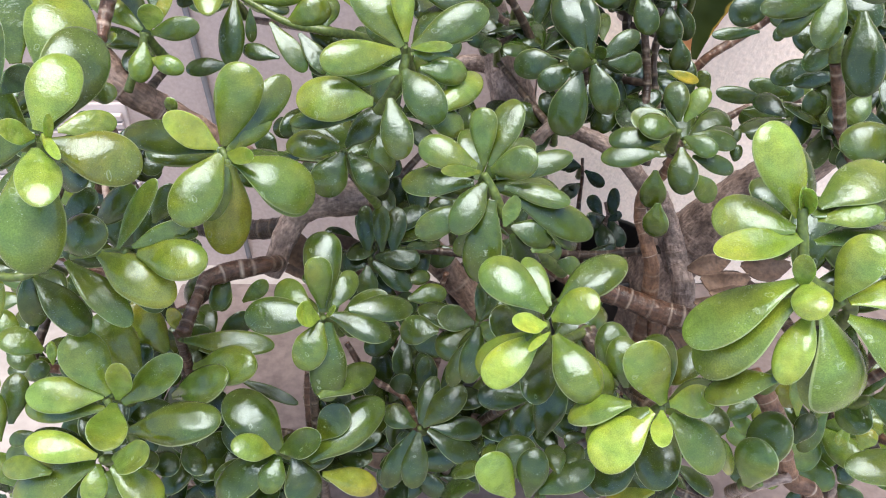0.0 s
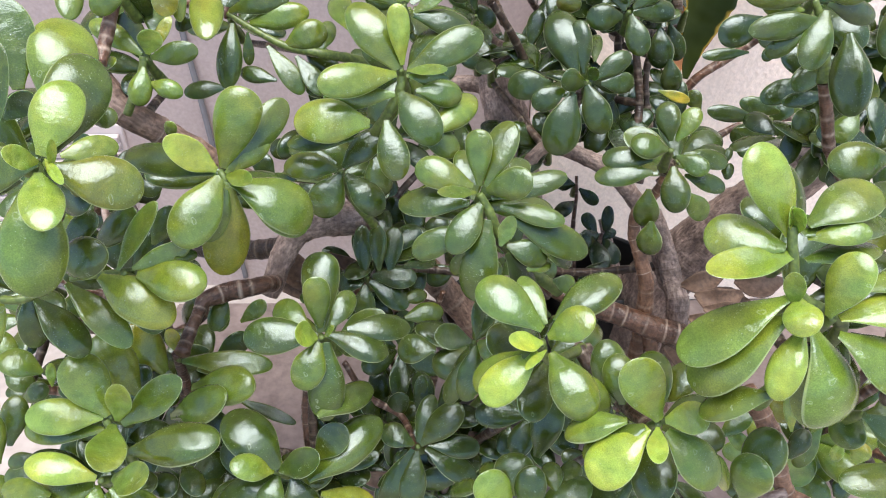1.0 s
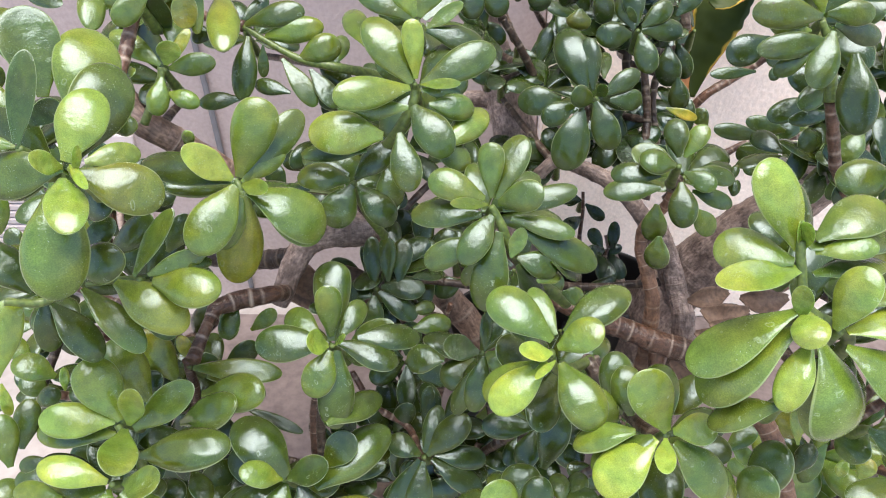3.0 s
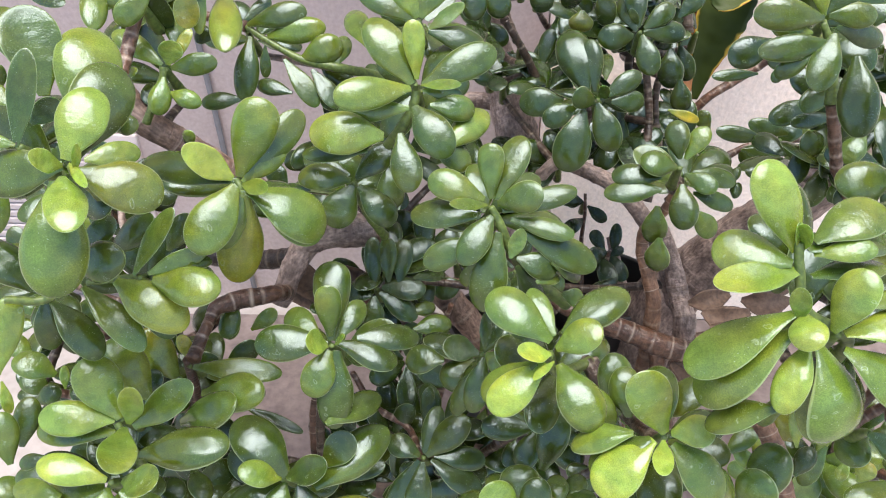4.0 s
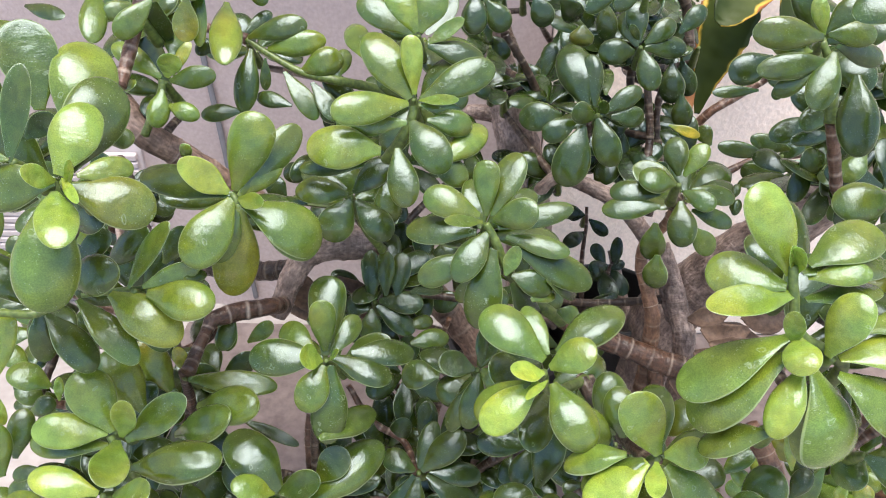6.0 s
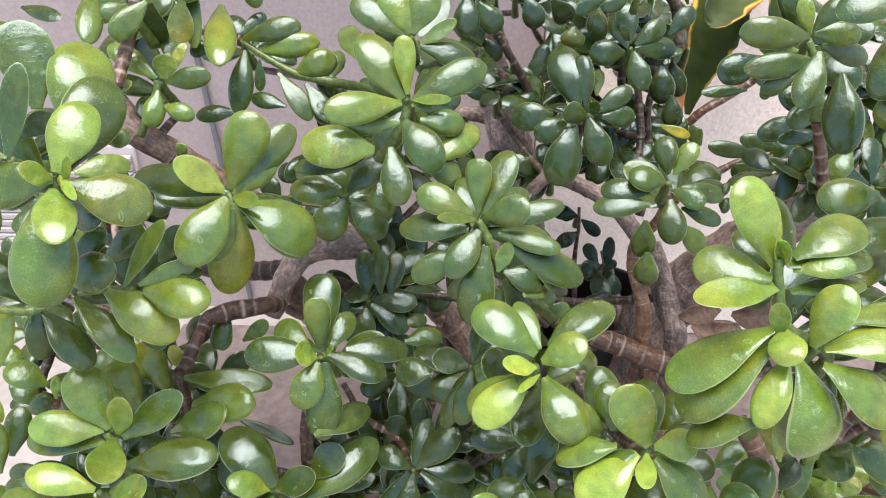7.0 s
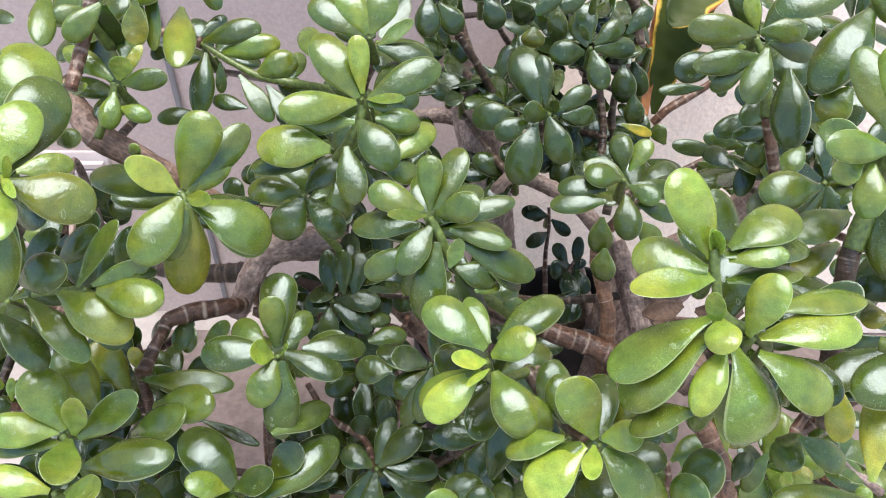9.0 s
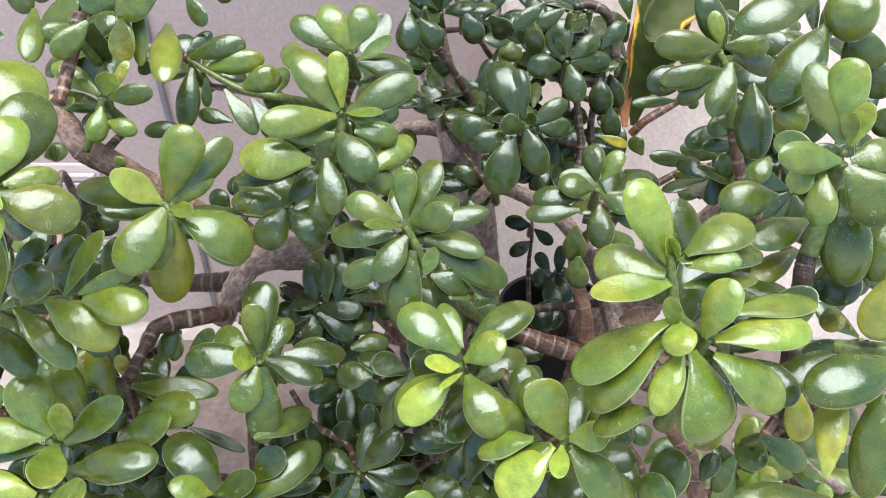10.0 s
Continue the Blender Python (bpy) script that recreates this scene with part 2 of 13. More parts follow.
def box_mesh(name, x0, x1, y0, y1, z0, z1, mat, bevel=0.0):
    bm = bmesh.new()
    bmesh.ops.create_cube(bm, size=1.0)
    for v in bm.verts:
        v.co = ((x0 + x1) / 2 + v.co.x * (x1 - x0), (y0 + y1) / 2 + v.co.y * (y1 - y0), (z0 + z1) / 2 + v.co.z * (z1 - z0))
    if bevel:
        bmesh.ops.bevel(bm, geom=bm.edges[:], offset=bevel, segments=2, affect="EDGES")
    me = bpy.data.meshes.new(name)
    bm.to_mesh(me)
    bm.free()
    me.materials.append(mat)
    return me


def leaf_shape(name, fat, arch, cup, waist, blunt, twist):
    """A thick paddle leaf: base at the origin, tip at y = 1; x and z are in widths of the leaf."""
    along, around = 20, 24
    verts, faces, rims = [], [], []
    for i in range(along + 1):
        s = 0.5 - 0.5 * math.cos(math.pi * i / along)
        if s > waist:
            q = (s - waist) / (1 - waist)
            h = 0.5 * max(0.0, 1 - q ** blunt) ** 0.5
        else:
            q = s / waist
            h = 0.5 * (0.20 + 0.80 * math.sin(math.pi / 2 * q) ** 1.35)
        th = 0.5 * fat * (0.5 + 0.5 * math.sin(math.pi * min(1, s * 0.85 + 0.1))) * min(1, (h / 0.5) ** 0.8 * 1.15)
        bend = arch * 4 * s * (1 - s) * (0.7 + 0.6 * s)
        turn = twist * (s - 0.4)
        for j in range(around):
            a = 2 * math.pi * j / around
            c, d = math.cos(a), math.sin(a)
            x = h * c
            if d > 0:
                z = th * 0.75 * (1 - c ** 4) ** 0.7
            else:
                z = -th * 1.15 * (1 - c * c) ** 0.7
            z += cup * (2 * x) ** 2 - 0.12 * th * math.exp(-(c / 0.14) ** 2) * (1 - s) * (d > 0)
            x, z = x * math.cos(turn) - z * math.sin(turn), z * math.cos(turn) + x * math.sin(turn)
            verts.append((x, s, z + bend))
            rims.append(max(abs(c), 1 - 3.0 * (1 - s)) if abs(d) < 0.3 or s > 0.98 else abs(c))
    for i in range(along):
        for j in range(around):
            k = (j + 1) % around
            faces.append((i * around + j, i * around + k, (i + 1) * around + k, (i + 1) * around + j))
    faces.append(tuple(range(around))[::-1])
    faces.append(tuple(along * around + j for j in range(around)))
    me = mesh_from(name, verts, faces, JADE_LEAF)
    me.attributes.new("rim", "FLOAT", "POINT").data.foreach_set("value", rims)
    return me


# F flat, C cupped, P plump, S slender, A arched, B blunt; each with a few turns of the blade
SHAPES = {form: [leaf_shape("leaf", fat, arch * bow, cup, waist + shift, blunt, twist)
                 for bow, shift, twist in ((1.0, 0.0, 0.14), (1.3, -0.04, -0.18), (0.7, 0.04, 0.28), (1.1, 0.02, -0.32))]
          for form, fat, arch, cup, waist, blunt in (("F", 0.18, 0.13, -0.08, 0.58, 2.3), ("C", 0.16, -0.04, 0.12, 0.56, 2.2), ("P", 0.46, 0.11, -0.06, 0.55, 2.2),
                                              ("S", 0.24, 0.08, 0.06, 0.60, 2.1), ("A", 0.20, 0.22, -0.10, 0.58, 2.3), ("B", 0.30, 0.13, -0.10, 0.68, 2.7))}
FACING = Vector((0.0, -0.72, 0.69))
leaf_rng = random.Random(5)


def leaf(parent, base, tip, width, turn, age_shade, yellow, form="F"):
    """One leaf from base to tip (m), its width in mm, turned about its length by some degrees."""
    base, tip = Vector(base), Vector(tip)
    axis = (tip - base)
    length = axis.length
    axis.normalize()
    up = FACING - axis * FACING.dot(axis)
    up.normalize()
    up = Matrix.Rotation(radians(turn), 3, axis) @ up
    side = axis.cross(up)
    w = width / 1000
    m = Matrix((side * w, axis * length, up * w)).transposed().to_4x4()
    m.translation = base
    ob = new("leaf", leaf_rng.choice(SHAPES[form]))
    ob.parent = parent
    ob.matrix_basis = m
    ob.color = (age_shade, yellow, 0.0, 1.0)
    return ob


def smooth_path(points, steps):
    """Catmull-Rom through (x, y, z, r)."""
    pts = [np.array(p) for p in points]
    pts = [2 * pts[0] - pts[1]] + pts + [2 * pts[-1] - pts[-2]]
    out = []
    for a, b, c, d in zip(pts, pts[1:], pts[2:], pts[3:]):
        for k in range(steps):
            t = k / steps
            out.append(0.5 * (2 * b + (c - a) * t + (2 * a - 5 * b + 4 * c - d) * t * t + (3 * b - a - 3 * c + d) * t ** 3))
    out.append(pts[-2])
    return out


def tube(name, points, mat, pace=0.0016, around=14, rough=0.06, ring_every=0.011, seed=0):
    """A knobbly limb with fine leaf-scar rings."""
    far = sum((Vector(b[:3]) - Vector(a[:3])).length for a, b in zip(points, points[1:]))
    path = smooth_path(points, max(4, int(far / pace / (len(points) - 1))))
    verts, faces, rings, grain = [], [], [], []
    side = Vector((1, 0, 0))
    run, rng = 0.0, random.Random(seed)
    next_ring = ring_every * rng.uniform(0.4, 1.0)
    worn = 0.0
    for i, p in enumerate(path):
        c = Vector(p[:3])
        ahead = Vector(path[min(i + 1, len(path) - 1)][:3]) - Vector(path[max(i - 1, 0)][:3])
        ahead.normalize()
        side = (side - ahead * side.dot(ahead)).normalized()
        other = ahead.cross(side)
        if i:
            run += (c - Vector(path[i - 1][:3])).length
        mark = 0.0
        if run > next_ring:
            mark = 1.0
            next_ring = run + ring_every * rng.uniform(0.6, 1.7)
            worn = rng.uniform(0.35, 0.9)
        pinch = 0.0 if p[3] > 0.013 else math.cos(2 * math.pi * run / ring_every * 0.8) * 0.02
        for j in range(around):
            a = 2 * math.pi * j / around
            d = side * math.cos(a) + other * math.sin(a)
            lump = noise.noise((c + d * p[3]) * 60 + Vector((seed, 0, 0))) + 0.5 * noise.noise((c + d * p[3]) * 190)
            r = p[3] * (1 + rough * 2 * lump + 0.06 * mark + pinch)
            verts.append(c + d * r)
            rings.append(mark * worn * rng.uniform(0.5, 1.0))
            grain.extend((p[3] * math.cos(a) + seed, p[3] * math.sin(a), run))
    n = len(path)
    for i in range(n - 1):
        for j in range(around):
            k = (j + 1) % around
            faces.append((i * around + j, i * around + k, (i + 1) * around + k, (i + 1) * around + j))
    faces.append(tuple(range(around))[::-1])
    faces.append(tuple((n - 1) * around + j for j in range(around)))
    me = mesh_from(name, verts, faces, mat)
    me.attributes.new("ring", "FLOAT", "POINT").data.foreach_set("value", rings)
    me.attributes.new("grain", "FLOAT_VECTOR", "POINT").data.foreach_set("vector", grain)
    return me


limb_count = 0


def limb(plant, name, mat, points):
    global limb_count
    limb_count += 1
    thick = max(p[3] for p in points) > 0.013
    return part(name, tube(name, points, mat, 0.0018, 18, 0.035 if thick else 0.05, 9.0 if max(p[3] for p in points) > 0.022 else 0.022 if thick else 0.012, limb_count), plant)


def shoot(plant, node):
    """The fleshy green tip of a twig; its leaves hang from it."""
    x, y, z = node
    pts = [(x, y + 0.001, z - 0.001, 0.0017), (x, y + 0.006, z - 0.008, 0.0030), (x + 0.002, y + 0.018, z - 0.026, 0.0042)]
    return part("shoot", tube("shoot", pts, GREEN_STEM, 0.003, 10, 0.05, 0.008, int(abs(x) * 1000)), plant)


def plant_root(label):
    ob = tagged(new("jade_plant"), label, "plant", "jade plants against the wall")
    ob.empty_display_size = 0.05
    return ob


# ---- setting ----
ground = tagged(new("ground", box_mesh("ground", -40, 40, -40, 40, -0.2, 0.0, PAVING)), "pale pinkish concrete paving", "ground", kind="structure")
WALL_Y = 0.98
# the wall's shade and the pier's sunlight are part of their colours
tagged(new("wall_north", box_mesh("wall", -4, 0.13, WALL_Y, WALL_Y + 0.2, 0.0, 2.8, SHADED_PINK_STUCCO)), "pinkish stuccoed house wall, shade painted into its colour", "wall", kind="structure")
tagged(new("wall_pier", box_mesh("wall", 0.132, 5, WALL_Y - 0.05, WALL_Y + 0.2, 0.0, 2.8, SUNLIT_STUCCO, 0.004)), "beige stuccoed wall pier, sunlight painted into its pale colour", "wall", kind="structure")

# thin dark sheet over the paving, painting in the plants' shade
tagged(new("planting_strip", box_mesh("strip", -0.42, 1.2, 0.50, WALL_Y - 0.052, -0.1, 0.006, SHADED_PAVING, 0.003)), "paving along the wall, plants' shade painted in as dull mauve grey", "ground", kind="structure")


def louvre(x0, x1, z0, z1):
    """A painted vent grille on the wall with sloping slats."""
    vent = tagged(new("wall_vent", box_mesh("vent", x0, x1, WALL_Y - 0.006, WALL_Y + 0.002, z0, z1, WHITE_PAINT, 0.001)),
                  "white painted louvred vent set on the wall", "vent")
    slat = box_mesh("slat", x0 + 0.006, x1 - 0.006, -0.009, 0.0, -0.0048, 0.0048, WHITE_PAINT, 0.0008)
    z = z0 + 0.012
    while z < z1 - 0.006:
        ob = part("slat", slat, vent)
        ob.matrix_basis = pose(0, WALL_Y - 0.006, z, 12, 0, 0)
        z += 0.0125
    return vent


louvre(-1.00, -0.452, 0.02, 0.299)


def cable(points, radius):
    ob = new("wall_cable", tube("cable", [(*p, radius) for p in points], CABLE_GREY, 0.004, 8, 0.0, 9.0, 3))
    return tagged(ob, "thin grey cable running down the wall", "cable")


cable([(-0.346, 0.975, 0.62), (-0.338, 0.975, 0.46), (-0.331, 0.975, 0.334), (-0.327, 0.975, 0.247), (-0.318, 0.975, 0.02)], 0.0042)


def nursery_pot(x, y, top, radius, height):
    """A black plastic pot with a rolled rim, filled with soil below the rim."""
    pot = tagged(new("plant_pot"), "black plastic nursery pot with dark soil", "pot", "nursery pots")
    pot.matrix_basis = pose(x, y, top - height)
    n, verts, faces = 40, [], []
    profile = [(0.0, 0.0), (0.78, 0.0), (0.80, 0.02), (0.97, 0.92), (1.04, 0.925), (1.05, 0.94), (1.05, 0.985), (1.035, 1.0),
               (0.99, 1.0), (0.975, 0.985), (0.955, 0.86), (0.78, 0.05), (0.0, 0.05)]
    for r, h in profile:
        for j in range(n):
            a = 2 * math.pi * j / n
            verts.append((radius * r * math.cos(a), radius * r * math.sin(a), height * h))
    for i in range(len(profile) - 1):
        for j in range(n):
            k = (j + 1) % n
            faces.append((i * n + j, i * n + k, (i + 1) * n + k, (i + 1) * n + j))
    part("body", mesh_from("body", verts, faces, BLACK_PLASTIC), pot)
    verts, faces = [(0, 0, height * 0.72)], []
    for i in range(1, 9):
        for j in range(n):
            a, r = 2 * math.pi * j / n, radius * 0.935 * i / 8
            v = Vector((r * math.cos(a), r * math.sin(a), height * 0.72))
            v.z += 0.006 * noise.noise(v * 50)
            verts.append(v)
    for j in range(n):
        faces.append((0, 1 + j, 1 + (j + 1) % n))
        for i in range(7):
            k = (j + 1) % n
            faces.append((1 + i * n + j, 1 + (i + 1) * n + j, 1 + (i + 1) * n + k, 1 + i * n + k))
    part("soil", mesh_from("soil", verts, faces, SOIL), pot, "dark potting soil")
    return pot


nursery_pot(0.195, 0.725, 0.235, 0.066, 0.20)
nursery_pot(0.075, 0.690, 0.200, 0.070, 0.19)


def ribbon(name, points, mat, thick, fold, seed):
    """A blade along points (x, y, z, half width), folded along its middle, with its edges marked."""
    path = smooth_path(points, 14)
    across, verts, edge = 10, [], []
    for i, p in enumerate(path):
        c = Vector(p[:3])
        ahead = (Vector(path[min(i + 1, len(path) - 1)][:3]) - Vector(path[max(i - 1, 0)][:3])).normalized()
        side = ahead.cross(FACING).normalized()
        up = side.cross(ahead)
        for k in range(across + 1):
            q = 2 * k / across - 1
            w = p[3] * (1 + 0.05 * noise.noise(Vector((i * 0.35, q * 2, seed))))
            verts.append(c + side * w * q + up * (fold * p[3] * q * q + 0.05 * p[3] * noise.noise(Vector((i * 0.2, q * 3, seed + 5)))))
            edge.append(abs(q))
    n = across + 1
    top = [(i * n + k, i * n + k + 1, (i + 1) * n + k + 1, (i + 1) * n + k) for i in range(len(path) - 1) for k in range(across)]
    me = mesh_from(name, verts, top, mat)
    me.attributes.new("edge", "FLOAT", "POINT").data.foreach_set("value", edge)
    ob = new(name, me)
    solid = ob.modifiers.new("thickness", "SOLIDIFY")
    solid.thickness = thick
    return ob


strap_count = 0


def strap_blade(points, mat=STRAP_LEAF):
    global strap_count
    strap_count += 1
    ob = ribbon("blade", points, mat, 0.0012, 0.22, strap_count)
    ob.parent = strap_plant
    return ob


def dry_leaf(points):
    global strap_count
    strap_count += 1
    ob = ribbon("dry_leaf", points, DRY_LEAF, 0.0010, 0.55, strap_count)
    return tagged(ob, "curled dry brown leaf caught among the branches", "dead leaf", "dry leaves")


strap_plant = tagged(new("strap_leaf_plant"), "broad green strap leaves with scorched yellow and brown edges", "plant")

# ---- jade plants ----
jade_left = plant_root("jade plant with glossy green leaves and ringed brown branches")
jade_mid = plant_root("jade plant before the wall, its back leaves painted dark for shade")
jade_right = plant_root("jade plant with large pale leaves and thick grey trunk")
jade_seedling = tagged(new("jade_seedling"), "slender dark green jade seedling in a black pot", "plant")
limb(jade_left, 'trunk', BROWN_BARK, [(-0.259, 0.531, 0.583, 0.0077), (-0.245, 0.519, 0.565, 0.0102), (-0.229, 0.508, 0.550, 0.0111), (-0.207, 0.517, 0.527, 0.0106), (-0.175, 0.530, 0.492, 0.0102), (-0.137, 0.548, 0.448, 0.0118), (-0.101, 0.564, 0.417, 0.0155), (-0.062, 0.587, 0.397, 0.0161), (-0.014, 0.593, 0.335, 0.0148), (0.040, 0.577, 0.259, 0.0142), (0.055, 0.585, 0.124, 0.0149), (0.057, 0.597, -0.010, 0.0163)])
limb(jade_left, 'branch', GREY_BARK, [(-0.068, 0.547, 0.430, 0.0159), (-0.098, 0.537, 0.433, 0.0140), (-0.117, 0.526, 0.433, 0.0123), (-0.126, 0.520, 0.425, 0.0113), (-0.135, 0.510, 0.410, 0.0103), (-0.142, 0.499, 0.394, 0.0096), (-0.146, 0.494, 0.386, 0.0081)])
limb(jade_left, 'branch', DARK_BARK, [(-0.138, 0.550, 0.398, 0.0083), (-0.158, 0.556, 0.389, 0.0090), (-0.187, 0.564, 0.382, 0.0088), (-0.223, 0.573, 0.377, 0.0081), (-0.248, 0.584, 0.374, 0.0066)])
limb(jade_left, 'branch', RED_BARK, [(-0.135, 0.484, 0.407, 0.0067), (-0.140, 0.464, 0.422, 0.0069), (-0.150, 0.455, 0.426, 0.0070), (-0.163, 0.450, 0.427, 0.0074), (-0.172, 0.444, 0.428, 0.0071), (-0.179, 0.438, 0.428, 0.0059), (-0.182, 0.429, 0.424, 0.0046), (-0.183, 0.417, 0.423, 0.0043), (-0.186, 0.407, 0.418, 0.0049), (-0.187, 0.394, 0.416, 0.0054)])
limb(jade_left, 'stem', GREEN_STEM, [(-0.170, 0.606, 0.590, 0.0028), (-0.147, 0.598, 0.578, 0.0028), (-0.123, 0.591, 0.568, 0.0033), (-0.095, 0.588, 0.563, 0.0037), (-0.059, 0.602, 0.548, 0.0043), (-0.038, 0.591, 0.532, 0.0043), (-0.031, 0.571, 0.521, 0.0043)])
limb(jade_mid, 'trunk', GREY_BARK, [(0.034, 0.854, 0.537, 0.0180), (0.051, 0.850, 0.479, 0.0220), (0.068, 0.820, 0.436, 0.0238), (0.083, 0.787, 0.387, 0.0255), (0.093, 0.753, 0.338, 0.0262), (0.097, 0.731, 0.272, 0.0278), (0.100, 0.718, 0.185, 0.0289), (0.101, 0.727, 0.087, 0.0305), (0.101, 0.738, -0.010, 0.0333)])
limb(jade_mid, 'trunk', GREY_BARK, [(0.065, 0.815, 0.427, 0.0093), (0.025, 0.818, 0.432, 0.0093), (-0.028, 0.809, 0.421, 0.0080)])
limb(jade_mid, 'branch', GREY_BARK, [(0.079, 0.613, 0.437, 0.0064), (0.097, 0.608, 0.464, 0.0062), (0.115, 0.607, 0.462, 0.0068), (0.147, 0.599, 0.451, 0.0078), (0.176, 0.595, 0.426, 0.0079), (0.209, 0.596, 0.374, 0.0088), (0.230, 0.583, 0.321, 0.0102)])
limb(jade_right, 'trunk', GREY_BARK, [(0.417, 0.648, 0.481, 0.0267), (0.374, 0.641, 0.438, 0.0264), (0.340, 0.638, 0.400, 0.0260), (0.305, 0.651, 0.350, 0.0300), (0.278, 0.664, 0.299, 0.0340), (0.250, 0.672, 0.251, 0.0360), (0.232, 0.684, 0.120, 0.0370), (0.218, 0.687, -0.010, 0.0238)])
limb(jade_mid, 'stem', GREY_BARK, [(0.203, 0.593, 0.403, 0.0075), (0.212, 0.578, 0.381, 0.0091), (0.220, 0.558, 0.352, 0.0097), (0.226, 0.532, 0.315, 0.0107), (0.229, 0.536, 0.153, 0.0113), (0.229, 0.552, -0.010, 0.0123)])
limb(jade_mid, 'stem', TAN_BARK, [(0.187, 0.528, 0.494, 0.0032), (0.184, 0.533, 0.466, 0.0043), (0.174, 0.547, 0.434, 0.0055), (0.173, 0.543, 0.412, 0.0055), (0.180, 0.529, 0.391, 0.0065), (0.188, 0.521, 0.345, 0.0073), (0.192, 0.530, 0.167, 0.0076), (0.193, 0.541, -0.010, 0.0083)])
limb(jade_mid, 'stem', GREY_BARK, [(0.205, 0.781, 0.265, 0.0050), (0.216, 0.757, 0.230, 0.0064), (0.223, 0.725, 0.202, 0.0070), (0.224, 0.697, 0.180, 0.0070), (0.224, 0.699, 0.085, 0.0073), (0.224, 0.717, -0.010, 0.0080)])
limb(jade_mid, 'branch', RED_BARK, [(0.071, 0.543, 0.376, 0.0042), (0.100, 0.532, 0.360, 0.0062), (0.132, 0.516, 0.354, 0.0087), (0.163, 0.511, 0.345, 0.0097), (0.194, 0.504, 0.335, 0.0107), (0.225, 0.499, 0.328, 0.0102), (0.268, 0.504, 0.299, 0.0105)])
limb(jade_mid, 'branch', RED_BARK, [(0.191, 0.503, 0.334, 0.0072), (0.195, 0.493, 0.301, 0.0078), (0.204, 0.473, 0.255, 0.0084), (0.208, 0.479, 0.123, 0.0088), (0.209, 0.493, -0.010, 0.0097)])
limb(jade_right, 'branch', TAN_BARK, [(0.210, 0.356, 0.415, 0.0065), (0.218, 0.348, 0.405, 0.0069), (0.228, 0.334, 0.388, 0.0069), (0.231, 0.323, 0.373, 0.0065), (0.242, 0.317, 0.349, 0.0063), (0.262, 0.311, 0.325, 0.0060), (0.278, 0.319, 0.157, 0.0063), (0.281, 0.331, -0.010, 0.0069)])
limb(jade_right, 'branch', GREY_BARK, [(0.236, 0.312, 0.359, 0.0035), (0.218, 0.309, 0.355, 0.0031), (0.198, 0.304, 0.348, 0.0031)])
limb(jade_right, 'stem', RED_BARK, [(0.429, 0.750, 0.423, 0.0037), (0.390, 0.757, 0.416, 0.0038), (0.340, 0.753, 0.411, 0.0038), (0.305, 0.743, 0.398, 0.0044), (0.281, 0.744, 0.382, 0.0051), (0.258, 0.749, 0.337, 0.0059)])
limb(jade_right, 'stem', RED_BARK, [(0.254, 0.460, 0.593, 0.0040), (0.261, 0.459, 0.573, 0.0041), (0.273, 0.462, 0.543, 0.0043)])
limb(jade_right, 'stem', RED_BARK, [(0.338, 0.733, 0.530, 0.0034), (0.312, 0.738, 0.504, 0.0041), (0.275, 0.733, 0.480, 0.0047), (0.261, 0.734, 0.463, 0.0048)])
limb(jade_mid, 'stem', DARK_BARK, [(0.177, 0.663, 0.565, 0.0036), (0.180, 0.655, 0.536, 0.0036), (0.186, 0.638, 0.493, 0.0036), (0.180, 0.610, 0.454, 0.0036)])
limb(jade_left, 'stem', RED_BARK, [(-0.213, 0.518, 0.654, 0.0047), (-0.218, 0.500, 0.629, 0.0047), (-0.222, 0.471, 0.604, 0.0046)])
limb(jade_left, 'stem', GREEN_STEM, [(-0.025, 0.483, 0.594, 0.0031), (-0.026, 0.478, 0.582, 0.0035), (-0.035, 0.474, 0.565, 0.0040), (-0.049, 0.480, 0.543, 0.0041)])
limb(jade_mid, 'stem', GREEN_STEM, [(0.024, 0.376, 0.562, 0.0020), (0.029, 0.374, 0.553, 0.0027), (0.039, 0.370, 0.531, 0.0031), (0.057, 0.372, 0.507, 0.0036), (0.078, 0.380, 0.484, 0.0045)])
limb(jade_right, 'stem', GREEN_STEM, [(0.158, 0.274, 0.609, 0.0020), (0.160, 0.269, 0.596, 0.0023), (0.166, 0.262, 0.578, 0.0026), (0.191, 0.263, 0.559, 0.0032), (0.185, 0.273, 0.520, 0.0038), (0.180, 0.290, 0.475, 0.0052)])
limb(jade_left, 'stem', GREEN_STEM, [(-0.231, 0.368, 0.506, 0.0018), (-0.213, 0.370, 0.508, 0.0022), (-0.192, 0.373, 0.509, 0.0022)])
limb(jade_left, 'stem', GREEN_STEM, [(-0.205, 0.314, 0.569, 0.0024), (-0.221, 0.312, 0.540, 0.0025), (-0.240, 0.303, 0.545, 0.0021)])
limb(jade_left, 'stem', DARK_BARK, [(-0.078, 0.372, 0.452, 0.0022), (-0.084, 0.372, 0.425, 0.0028), (-0.095, 0.372, 0.363, 0.0034), (-0.099, 0.375, 0.182, 0.0038), (-0.100, 0.377, -0.010, 0.0042)])
limb(jade_mid, 'stem', GREEN_STEM, [(0.057, 0.307, 0.508, 0.0019), (0.065, 0.313, 0.486, 0.0027), (0.102, 0.363, 0.453, 0.0038)])
limb(jade_left, 'stem', GREEN_STEM, [(-0.213, 0.320, 0.430, 0.0022), (-0.202, 0.312, 0.406, 0.0029), (-0.205, 0.320, 0.366, 0.0039), (-0.206, 0.332, 0.178, 0.0041), (-0.206, 0.340, -0.010, 0.0045)])
